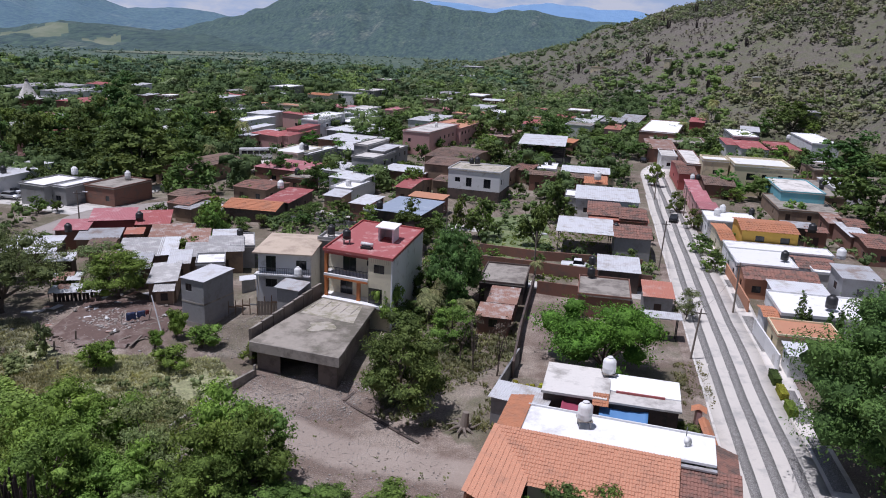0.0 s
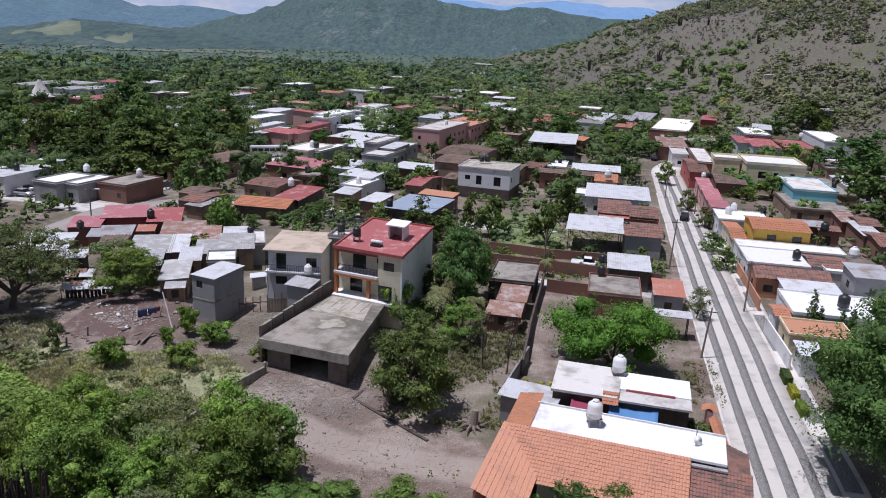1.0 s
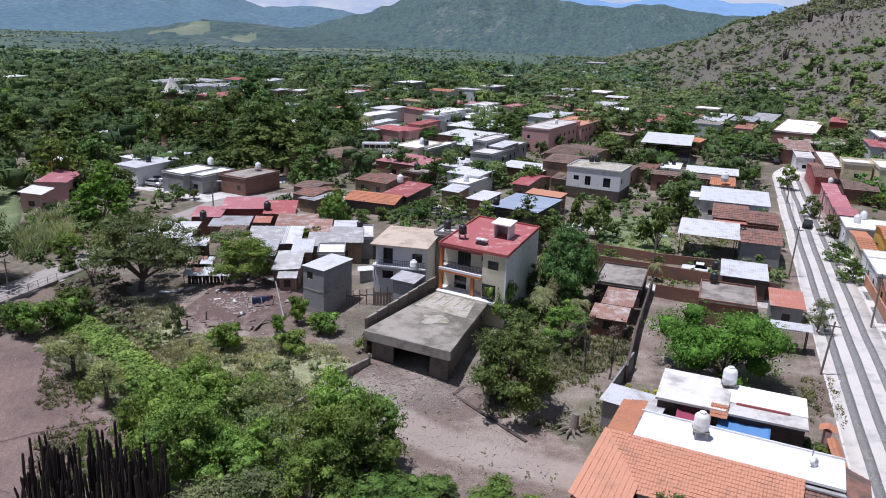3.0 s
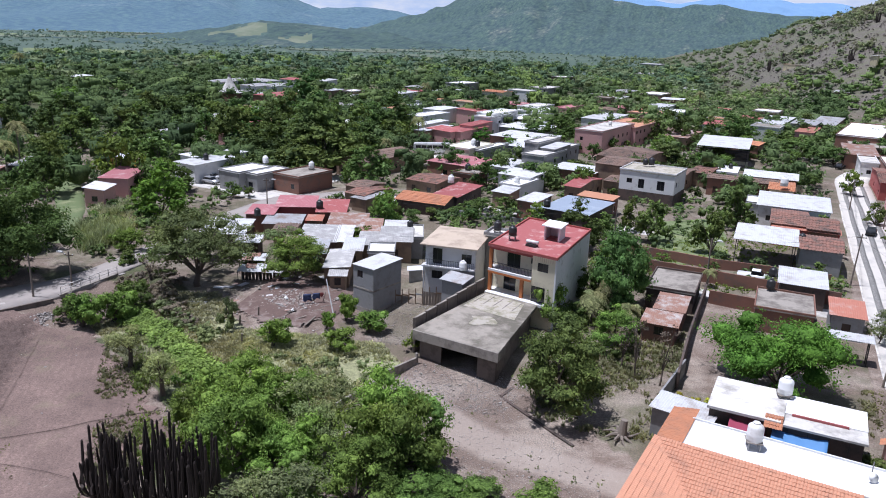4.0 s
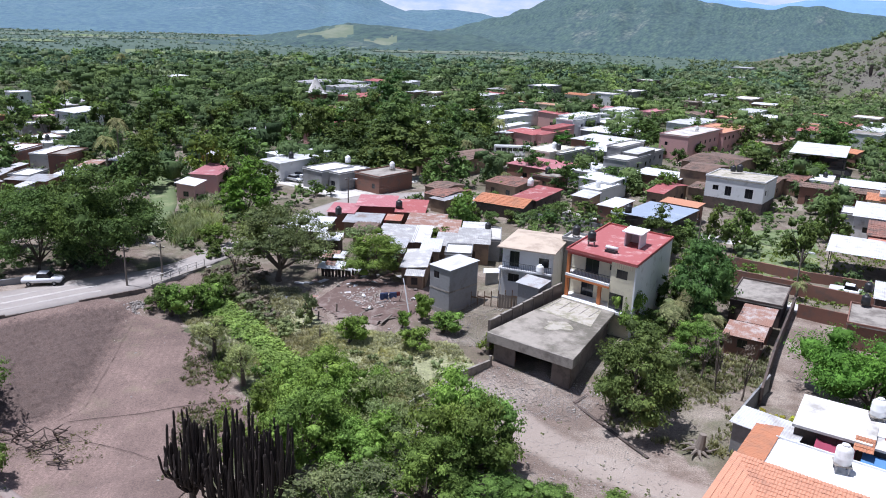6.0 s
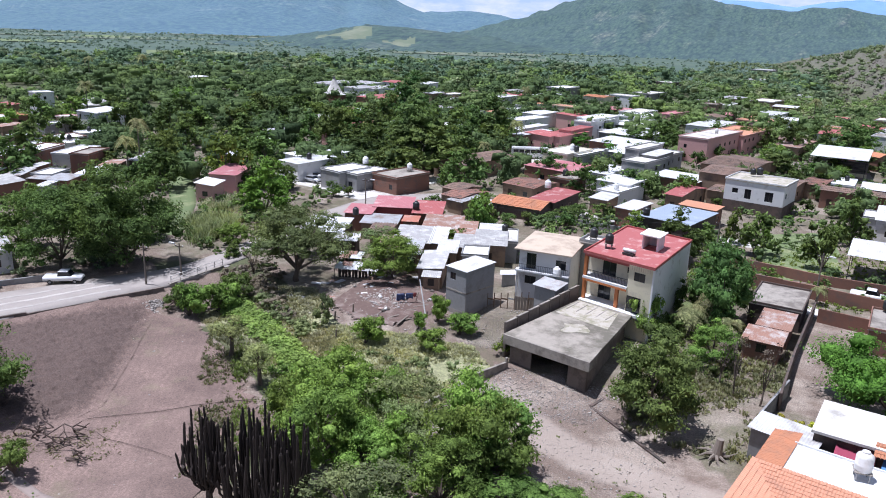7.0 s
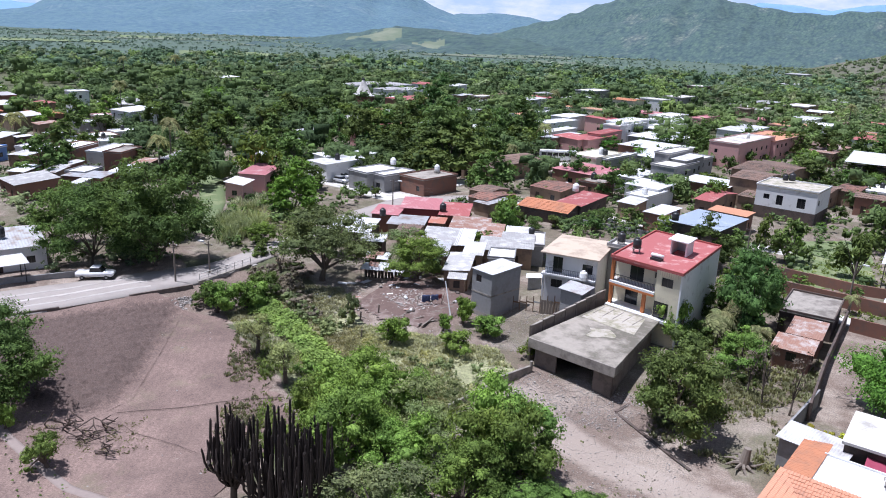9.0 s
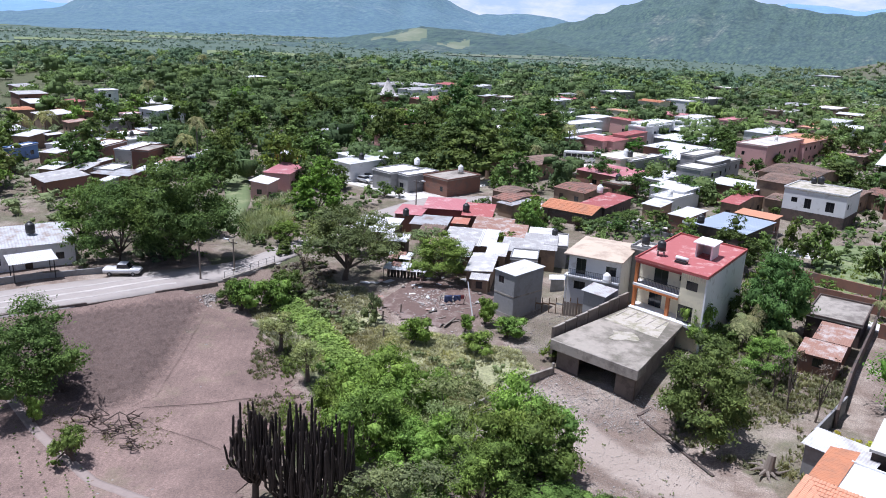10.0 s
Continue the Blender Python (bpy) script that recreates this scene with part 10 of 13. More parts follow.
water_tank(-168.82, 162.89, 3.30, 1.01, 'black_plastic', 0.0)
house(-167.89, 162.05, 5.12, 6.50, -20.0, 3.10, 'flat', 'white_paint', 'white_roof', z=0.0, over=0.15, holes=(('r', 2.6, 0.95, 1.3, 1.05),), doors=(), label='one-storey white-painted house with a white-coated roof', coarse=True)
house(-194.43, 158.64, 5.08, 5.34, -20.0, 3.40, 'shed', 'adobe', 'rusty_tin', z=0.0, over=0.3, holes=(('f', 1.89, 0.95, 1.3, 1.05), ('l', 2.22, 0.95, 0.9, 1.05)), doors=(), label='one-storey adobe house with a rusty tin roof', slope=0.5, coarse=True)
house(32.29, 348.08, 6.47, 8.33, 70.0, 3.60, 'gable', 'adobe', 'brown_tile', z=0.0, over=0.3, holes=(('r', 1.43, 0.95, 1.3, 1.05), ('l', 1.43, 0.95, 1.3, 1.05)), doors=(), label='one-storey adobe house with a brown clay-tile roof', slope=0.3, coarse=True)
house(41.85, 357.22, 5.68, 7.10, 70.0, 3.60, 'shed', 'white_paint', 'red_roof', z=0.0, over=0.3, holes=(('f', 2.29, 0.95, 1.1, 1.05), ('l', 1.23, 0.95, 1.1, 1.05)), doors=(), label='one-storey white-painted house with a red-coated roof', slope=0.3, coarse=True)
house(-100.69, 290.6, 8.68, 9.66, -20.0, 3.60, 'gable', 'grey_block', 'brown_tile', z=0.0, over=0.3, holes=(('f', 5.86, 0.95, 1.3, 1.05), ('r', 1.77, 0.95, 1.3, 1.05), ('l', 6.7, 0.95, 1.1, 1.05)), doors=(('f', 1.52, 0.0, 1.0, 2.05),), label='one-storey grey block house with a brown clay-tile roof', slope=0.6, coarse=True)
house(-156.69, 284.86, 11.31, 6.46, -20.0, 5.80, 'shed', 'brick', 'worn_tin', z=0.0, over=0.3, holes=(('r', 2.78, 0.95, 0.9, 1.05), ('f', 1.33, 3.75, 1.1, 1.05), ('f', 5.11, 3.75, 1.1, 1.05)), doors=(('f', 5.0, 0.0, 1.0, 2.05),), label='two-storey brick house with a weathered grey sheet roof', slope=0.6, coarse=True)
house(-139.4, 259.04, 6.08, 7.97, 70.0, 3.20, 'gable', 'grey_block', 'old_tile', z=0.0, over=0.3, holes=(('l', 5.33, 0.95, 1.3, 1.05),), doors=(), label='one-storey grey block house with a old mossy clay-tile roof', slope=0.6, coarse=True)
house(-46.02, 329.87, 9.67, 6.33, -20.0, 3.20, 'shed', 'brick', 'pink_roof', z=0.0, over=0.3, holes=(('f', 1.77, 0.95, 1.3, 1.05), ('l', 2.71, 0.95, 0.9, 1.05)), doors=(), label='one-storey brick house with a faded pink roof', slope=0.6, coarse=True)
house(-148.6, 366.63, 5.94, 8.91, -20.0, 5.80, 'shed', 'white_paint', 'white_tin', z=0.0, over=0.3, holes=(('l', 1.68, 0.95, 1.1, 1.05), ('l', 6.13, 0.95, 1.1, 1.05), ('f', 2.52, 3.75, 0.9, 1.05)), doors=(), label='two-storey white-painted house with a white sheet-metal roof', slope=0.6, coarse=True)
house(-59.3, 357.55, 10.74, 9.72, -20.0, 5.80, 'gable', 'cream_paint', 'orange_tile', z=0.0, over=0.3, holes=(('f', 8.4, 0.95, 1.1, 1.05), ('r', 6.74, 0.95, 1.1, 1.05), ('l', 6.84, 0.95, 0.9, 1.05), ('f', 4.72, 3.75, 1.3, 1.05), ('l', 1.78, 3.75, 1.3, 1.05), ('l', 6.84, 3.75, 0.9, 1.05)), doors=(('f', 1.34, 0.0, 1.0, 2.05),), label='two-storey cream-painted house with a orange clay-tile roof', slope=0.6, coarse=True)
house(-82.89, 300.25, 7.94, 8.36, -12.0, 3.20, 'shed', 'adobe', 'white_tin', z=0.0, over=0.3, holes=(('f', 1.53, 0.95, 0.9, 1.05), ('l', 1.64, 0.95, 0.9, 1.05), ('l', 5.72, 0.95, 1.1, 1.05)), doors=(), label='one-storey adobe house with a white sheet-metal roof', slope=0.3, coarse=True)
house(-117.47, 322.51, 8.34, 9.04, -20.0, 3.20, 'shed', 'grey_block', 'white_tin', z=0.0, over=0.3, holes=(('r', 6.13, 0.95, 1.3, 1.05), ('l', 1.61, 0.95, 1.3, 1.05)), doors=(('f', 1.53, 0.0, 1.0, 2.05),), label='one-storey grey block house with a white sheet-metal roof', slope=0.3, coarse=True)
house(35.01, 312.41, 6.55, 10.49, -12.0, 3.70, 'flat', 'white_paint', 'terracotta', z=0.0, over=0.15, holes=(('f', 2.62, 0.95, 1.3, 1.05), ('r', 4.79, 0.95, 0.9, 1.05), ('l', 8.19, 0.95, 1.1, 1.05)), doors=(), label='one-storey white-painted house with a flat terracotta roof', coarse=True)
house(-7.75, 322.46, 8.08, 8.78, 70.0, 4.00, 'gable', 'cream_paint', 'brown_tile', z=0.0, over=0.3, holes=(('f', 1.47, 0.95, 1.1, 1.05), ('r', 1.55, 0.95, 1.3, 1.05), ('l', 6.14, 0.95, 0.9, 1.05)), doors=(('f', 5.61, 0.0, 1.0, 2.05),), label='one-storey cream-painted house with a brown clay-tile roof', slope=0.6, coarse=True)
house(-150.15, 302.15, 10.62, 6.17, -20.0, 4.00, 'shed', 'pink_paint', 'white_tin', z=0.0, over=0.3, holes=(('f', 1.32, 0.95, 0.9, 1.05), ('f', 4.86, 0.95, 0.9, 1.05)), doors=(('f', 8.2, 0.0, 1.0, 2.05),), label='one-storey pink-painted house with a white sheet-metal roof', slope=0.3, coarse=True)
house(-82.68, 334.46, 8.90, 9.76, -20.0, 2.90, 'flat', 'grey_block', 'terracotta', z=0.0, over=0.15, holes=(('r', 1.89, 0.95, 1.1, 1.05), ('l', 1.99, 0.95, 0.9, 1.05)), doors=(), label='one-storey grey block house with a flat terracotta roof', coarse=True)
house(-82.53, 319.31, 7.56, 9.68, -12.0, 3.30, 'flat', 'white_paint', 'pale_concrete', z=0.0, over=0.15, holes=(('r', 1.87, 0.95, 1.1, 1.05),), doors=(), label='one-storey white-painted house with a pale concrete roof', coarse=True)
house(-144.0, 325.84, 7.26, 6.22, -12.0, 3.70, 'flat', 'grey_block', 'white_roof', z=0.0, over=0.15, holes=(), doors=(), label='one-storey grey block house with a white-coated roof', coarse=True)
house(-5.49, 386.42, 11.25, 10.27, -20.0, 3.60, 'shed', 'cream_paint', 'worn_tin', z=0.0, over=0.3, holes=(), doors=(('f', 8.72, 0.0, 1.0, 2.05),), label='one-storey cream-painted house with a weathered grey sheet roof', slope=0.6, coarse=True)
house(-86.55, 281.81, 9.48, 6.08, 70.0, 3.70, 'flat', 'adobe', 'terracotta', z=0.0, over=0.15, holes=(('r', 2.59, 0.95, 0.9, 1.05),), doors=(('f', 1.72, 0.0, 1.0, 2.05),), label='one-storey adobe house with a flat terracotta roof', coarse=True)
house(-166.39, 362.19, 9.32, 7.00, -20.0, 5.80, 'shed', 'white_paint', 'red_roof', z=0.0, over=0.3, holes=(('f', 1.78, 0.95, 1.1, 1.05), ('f', 6.54, 0.95, 0.9, 1.05), ('r', 1.2, 0.95, 1.1, 1.05), ('f', 1.78, 3.75, 1.1, 1.05), ('f', 6.54, 3.75, 0.9, 1.05), ('l', 4.8, 3.75, 0.9, 1.05)), doors=(), label='two-storey white-painted house with a red-coated roof', slope=0.6, coarse=True)
house(-88.63, 240.18, 8.23, 6.12, -12.0, 2.90, 'flat', 'white_paint', 'white_roof', z=0.0, over=0.15, holes=(('r', 2.61, 0.95, 0.9, 1.05), ('l', 2.61, 0.95, 0.9, 1.05)), doors=(), label='one-storey white-painted house with a white-coated roof', coarse=True)
house(-121.73, 360.7, 9.38, 6.96, 70.0, 3.60, 'gable', 'brick', 'brown_tile', z=0.0, over=0.3, holes=(('f', 1.9, 0.95, 0.9, 1.05),), doors=(), label='one-storey brick house with a brown clay-tile roof', slope=0.6, coarse=True)
house(57.98, 338.34, 10.86, 9.93, 70.0, 5.50, 'flat', 'adobe', 'white_roof', z=0.0, over=0.15, holes=(('f', 8.5, 0.95, 1.1, 1.05), ('r', 2.03, 0.95, 0.9, 1.05), ('f', 1.26, 3.75, 1.1, 1.05), ('f', 4.88, 3.75, 1.1, 1.05), ('f', 8.5, 3.75, 1.1, 1.05), ('l', 6.9, 3.75, 1.1, 1.05)), doors=(('f', 1.36, 0.0, 1.0, 2.05),), label='two-storey adobe house with a white-coated roof', coarse=True)
house(-62.51, 304.18, 5.75, 10.63, 70.0, 5.50, 'flat', 'cream_paint', 'terracotta', z=0.0, over=0.15, holes=(('f', 2.23, 0.95, 1.3, 1.05), ('f', 2.33, 3.75, 1.1, 1.05), ('r', 1.22, 3.75, 1.1, 1.05), ('r', 8.21, 3.75, 1.3, 1.05)), doors=(), label='two-storey cream-painted house with a flat terracotta roof', coarse=True)
house(48.89, 280.91, 9.99, 9.25, 70.0, 5.50, 'flat', 'white_paint', 'concrete', z=0.0, over=0.15, holes=(('f', 1.95, 0.95, 1.1, 1.05),), doors=(), label='two-storey white-painted house with a grey concrete roof', coarse=True)
house(-100.98, 362.67, 8.76, 7.83, 70.0, 3.60, 'shed', 'brick', 'red_roof', z=0.0, over=0.3, holes=(('r', 1.51, 0.95, 0.9, 1.05),), doors=(('f', 1.74, 0.0, 1.0, 2.05),), label='one-storey brick house with a red-coated roof', slope=0.6, coarse=True)
house(-55.16, 392.67, 10.95, 8.55, 70.0, 3.60, 'shed', 'grey_block', 'white_tin', z=0.0, over=0.3, holes=(('f', 4.83, 0.95, 1.3, 1.05),), doors=(('f', 8.68, 0.0, 1.0, 2.05),), label='one-storey grey block house with a white sheet-metal roof', slope=0.3, coarse=True)
house(-9.42, 358.84, 6.28, 7.23, 70.0, 5.50, 'flat', 'adobe', 'concrete', z=0.0, over=0.15, holes=(('f', 2.49, 0.95, 1.3, 1.05), ('r', 1.16, 0.95, 1.3, 1.05), ('l', 1.16, 0.95, 1.3, 1.05), ('f', 2.49, 3.75, 1.3, 1.05)), doors=(), label='two-storey adobe house with a grey concrete roof', coarse=True)
house(-13.82, 396.86, 7.01, 7.28, -20.0, 3.70, 'flat', 'grey_block', 'concrete', z=0.0, over=0.15, holes=(('f', 4.71, 0.95, 1.1, 1.05),), doors=(('f', 1.2, 0.0, 1.0, 2.05),), label='one-storey grey block house with a grey concrete roof', coarse=True)
house(19.87, 269.78, 9.31, 7.95, -20.0, 3.60, 'gable', 'adobe', 'brown_tile', z=0.0, over=0.3, holes=(('r', 1.44, 0.95, 1.1, 1.05), ('r', 5.41, 0.95, 1.1, 1.05), ('l', 1.44, 0.95, 1.1, 1.05)), doors=(), label='one-storey adobe house with a brown clay-tile roof', slope=0.6, coarse=True)
house(-2.4, 342.74, 5.96, 7.65, -12.0, 3.20, 'shed', 'adobe', 'pink_roof', z=0.0, over=0.3, holes=(('r', 1.46, 0.95, 0.9, 1.05), ('r', 5.29, 0.95, 0.9, 1.05), ('l', 5.29, 0.95, 0.9, 1.05)), doors=(), label='one-storey adobe house with a faded pink roof', slope=0.3, coarse=True)
house(-105.91, 233.92, 8.45, 6.93, -20.0, 3.60, 'shed', 'adobe', 'white_tin', z=0.0, over=0.3, holes=(), doors=(('f', 1.56, 0.0, 1.0, 2.05),), label='one-storey adobe house with a white sheet-metal roof', slope=0.3, coarse=True)
house(-108.58, 253.47, 8.35, 6.62, -20.0, 3.70, 'flat', 'cream_paint', 'pale_concrete', z=0.0, over=0.15, holes=(), doors=(('f', 1.64, 0.0, 1.0, 2.05),), label='one-storey cream-painted house with a pale concrete roof', coarse=True)
house(-49.68, 374.38, 11.62, 7.41, -20.0, 5.50, 'flat', 'white_paint', 'pale_concrete', z=0.0, over=0.15, holes=(('r', 1.2, 0.95, 1.3, 1.05), ('r', 5.11, 0.95, 0.9, 1.05), ('r', 1.3, 3.75, 1.1, 1.05)), doors=(('f', 1.49, 0.0, 1.0, 2.05),), label='two-storey white-painted house with a pale concrete roof', coarse=True)
house(-80.37, 223.8, 5.45, 8.65, -12.0, 3.00, 'shed', 'cream_paint', 'white_tin', z=0.0, over=0.3, holes=(('l', 1.71, 0.95, 0.9, 1.05), ('l', 5.94, 0.95, 1.1, 1.05)), doors=(), label='one-storey cream-painted house with a white sheet-metal roof', slope=0.3, coarse=True)
house(-174.34, 303.35, 10.56, 7.78, 70.0, 3.60, 'gable', 'brick', 'orange_tile', z=0.0, over=0.3, holes=(('l', 1.4, 0.95, 1.1, 1.05), ('l', 5.19, 0.95, 1.3, 1.05)), doors=(('f', 8.35, 0.0, 1.0, 2.05),), label='one-storey brick house with a orange clay-tile roof', slope=0.3, coarse=True)
house(22.88, 394.82, 10.26, 8.53, -12.0, 3.60, 'shed', 'brick', 'white_tin', z=0.0, over=0.3, holes=(('f', 1.06, 0.95, 1.3, 1.05), ('l', 1.58, 0.95, 1.1, 1.05), ('l', 5.85, 0.95, 1.1, 1.05)), doors=(('f', 8.1, 0.0, 1.0, 2.05),), label='one-storey brick house with a white sheet-metal roof', slope=0.3, coarse=True)
house(-73.51, 309.86, 6.09, 8.26, -12.0, 3.60, 'gable', 'cream_paint', 'old_tile', z=0.0, over=0.3, holes=(('f', 2.4, 0.95, 1.3, 1.05), ('r', 5.65, 0.95, 1.1, 1.05), ('l', 5.65, 0.95, 1.1, 1.05)), doors=(), label='one-storey cream-painted house with a old mossy clay-tile roof', slope=0.6, coarse=True)
house(-148.97, 353.92, 6.80, 5.99, -20.0, 3.70, 'flat', 'white_paint', 'white_roof', z=0.0, over=0.15, holes=(), doors=(('f', 1.25, 0.0, 1.0, 2.05),), label='one-storey white-painted house with a white-coated roof', coarse=True)
house(-75.47, 346.64, 9.50, 9.40, -12.0, 2.90, 'flat', 'pink_paint', 'terracotta', z=0.0, over=0.15, holes=(('r', 6.6, 0.95, 0.9, 1.05), ('l', 1.7, 0.95, 1.3, 1.05)), doors=(('f', 1.82, 0.0, 1.0, 2.05),), label='one-storey pink-painted house with a flat terracotta roof', coarse=True)
house(36.8, 245.44, 9.15, 9.74, 70.0, 4.00, 'gable', 'brick', 'orange_tile', z=0.0, over=0.3, holes=(('f', 6.21, 0.95, 1.3, 1.05), ('r', 1.79, 0.95, 1.3, 1.05)), doors=(), label='one-storey brick house with a orange clay-tile roof', slope=0.3, coarse=True)
house(-106.26, 198.12, 11.16, 8.90, -20.0, 3.00, 'gable', 'pink_paint', 'old_tile', z=0.0, over=0.3, holes=(('r', 6.23, 0.95, 0.9, 1.05), ('l', 1.58, 0.95, 1.3, 1.05)), doors=(), label='one-storey pink-painted house with a old mossy clay-tile roof', slope=0.6, coarse=True)
house(-128.09, 227.47, 9.76, 5.99, 70.0, 4.00, 'shed', 'pink_paint', 'worn_tin', z=0.0, over=0.3, holes=(('r', 2.35, 0.95, 1.3, 1.05), ('l', 2.54, 0.95, 0.9, 1.05)), doors=(('f', 6.67, 0.0, 1.0, 2.05),), label='one-storey pink-painted house with a weathered grey sheet roof', slope=0.6, coarse=True)
house(-211.41, 207.47, 7.92, 6.05, 70.0, 4.00, 'shed', 'cream_paint', 'worn_tin', z=0.0, over=0.3, holes=(), doors=(('f', 5.49, 0.0, 1.0, 2.05),), label='one-storey cream-painted house with a weathered grey sheet roof', slope=0.6, coarse=True)
house(-216.24, 175.8, 10.54, 9.14, -20.0, 3.20, 'gable', 'brick', 'orange_tile', z=0.0, over=0.3, holes=(('f', 1.31, 0.95, 0.9, 1.05), ('f', 8.33, 0.95, 0.9, 1.05), ('r', 6.21, 0.95, 1.3, 1.05)), doors=(), label='one-storey brick house with a orange clay-tile roof', slope=0.6, coarse=True)
house(-272.41, 178.4, 9.53, 9.54, -20.0, 5.50, 'flat', 'adobe', 'terracotta', z=0.0, over=0.15, holes=(('f', 1.73, 0.95, 1.3, 1.05), ('f', 1.73, 3.75, 1.3, 1.05), ('l', 1.73, 3.75, 1.3, 1.05), ('l', 6.7, 3.75, 0.9, 1.05)), doors=(), label='two-storey adobe house with a flat terracotta roof', coarse=True)
house(-240.65, 180.69, 5.59, 9.55, 70.0, 4.00, 'shed', 'brick', 'white_tin', z=0.0, over=0.3, holes=(('l', 1.84, 0.95, 1.1, 1.05),), doors=(), label='one-storey brick house with a white sheet-metal roof', slope=0.6, coarse=True)
house(-195.65, 182.87, 6.75, 7.50, -12.0, 3.30, 'flat', 'adobe', 'pale_concrete', z=0.0, over=0.15, holes=(('l', 5.17, 0.95, 0.9, 1.05),), doors=(('f', 2.73, 0.0, 1.0, 2.05),), label='one-storey adobe house with a pale concrete roof', coarse=True)
house(-210.06, 163.46, 10.76, 8.76, -20.0, 4.00, 'shed', 'adobe', 'white_tin', z=0.0, over=0.3, holes=(('f', 8.52, 0.95, 0.9, 1.05),), doors=(('f', 1.14, 0.0, 1.0, 2.05),), label='one-storey adobe house with a white sheet-metal roof', slope=0.6, coarse=True)
water_tank(-164.50, 107.03, 2.90, 1.23, 'black_plastic', 0.35)
house(-163.08, 108.33, 10.55, 7.59, 70.0, 2.70, 'flat', 'brick', 'pale_concrete', z=0.0, over=0.15, holes=(('r', 5.14, 0.95, 1.1, 1.05), ('l', 1.45, 0.95, 0.9, 1.05), ('l', 5.04, 0.95, 1.3, 1.05)), doors=(), label='one-storey brick house with a pale concrete roof', coarse=True)
house(-252.3, 187.61, 9.68, 9.51, 70.0, 5.80, 'shed', 'brick', 'worn_tin', z=0.0, over=0.3, holes=(('r', 1.73, 0.95, 1.3, 1.05), ('r', 6.48, 0.95, 1.3, 1.05), ('l', 6.48, 0.95, 1.3, 1.05), ('f', 1.87, 3.75, 1.1, 1.05), ('r', 6.68, 3.75, 0.9, 1.05)), doors=(), label='two-storey brick house with a weathered grey sheet roof', slope=0.3, coarse=True)
house(-236.23, 217.47, 7.63, 5.99, -12.0, 4.00, 'gable', 'cream_paint', 'brown_tile', z=0.0, over=0.3, holes=(('r', 2.35, 0.95, 1.3, 1.05), ('l', 2.45, 0.95, 1.1, 1.05)), doors=(), label='one-storey cream-painted house with a brown clay-tile roof', slope=0.3, coarse=True)
house(-221.54, 215.34, 10.44, 8.61, 70.0, 4.00, 'shed', 'adobe', 'worn_tin', z=0.0, over=0.3, holes=(('f', 4.77, 0.95, 0.9, 1.05), ('f', 8.15, 0.95, 1.1, 1.05), ('l', 1.7, 0.95, 0.9, 1.05)), doors=(), label='one-storey adobe house with a weathered grey sheet roof', slope=0.6, coarse=True)
house(-164.86, 143.32, 5.59, 5.60, 70.0, 3.30, 'shed', 'grey_block', 'white_tin', z=0.0, over=0.3, holes=(), doors=(('f', 2.35, 0.0, 1.0, 2.05),), label='one-storey grey block house with a white sheet-metal roof', slope=0.6, coarse=True)
house(-225.72, 150.16, 7.19, 6.63, -12.0, 3.20, 'shed', 'grey_block', 'worn_tin', z=0.0, over=0.3, holes=(('f', 1.25, 0.95, 1.1, 1.05),), doors=(), label='one-storey grey block house with a weathered grey sheet roof', slope=0.3, coarse=True)
house(-185.75, 184.79, 10.34, 9.98, -12.0, 5.80, 'shed', 'white_paint', 'white_tin', z=0.0, over=0.3, holes=(('f', 8.07, 0.95, 1.1, 1.05), ('r', 1.85, 0.95, 1.3, 1.05), ('r', 6.83, 0.95, 1.3, 1.05), ('f', 1.27, 3.75, 0.9, 1.05), ('l', 7.04, 3.75, 0.9, 1.05)), doors=(('f', 4.72, 0.0, 1.0, 2.05),), label='two-storey white-painted house with a white sheet-metal roof', slope=0.6, coarse=True)
house(-132.15, 102.84, 8.51, 8.14, -20.0, 3.30, 'shed', 'brick', 'worn_tin', z=0.0, over=0.3, holes=(('f', 1.58, 0.95, 1.1, 1.05), ('r', 1.59, 0.95, 0.9, 1.05), ('r', 5.46, 0.95, 1.3, 1.05), ('l', 5.66, 0.95, 0.9, 1.05)), doors=(('f', 5.83, 0.0, 1.0, 2.05),), label='one-storey brick house with a weathered grey sheet roof', slope=0.6, coarse=True)
house(-227.23, 165.26, 5.95, 8.46, 70.0, 4.00, 'gable', 'adobe', 'orange_tile', z=0.0, over=0.3, holes=(('l', 1.57, 0.95, 1.1, 1.05), ('l', 5.9, 0.95, 0.9, 1.05)), doors=(('f', 2.42, 0.0, 1.0, 2.05),), label='one-storey adobe house with a orange clay-tile roof', slope=0.3, coarse=True)
house(-236.54, 157.12, 8.58, 5.79, -20.0, 3.20, 'gable', 'grey_block', 'brown_tile', z=0.0, over=0.3, holes=(('r', 2.34, 0.95, 1.1, 1.05),), doors=(), label='one-storey grey block house with a brown clay-tile roof', slope=0.6, coarse=True)
house(-260.7, 194.64, 6.96, 7.91, -20.0, 4.00, 'shed', 'brick', 'red_roof', z=0.0, over=0.3, holes=(('r', 5.38, 0.95, 1.1, 1.05), ('l', 1.33, 0.95, 1.3, 1.05), ('l', 5.48, 0.95, 0.9, 1.05)), doors=(('f', 4.67, 0.0, 1.0, 2.05),), label='one-storey brick house with a red-coated roof', slope=0.3, coarse=True)
water_tank(-169.41, 151.29, 3.20, 0.93, 'black_plastic', 0.35)
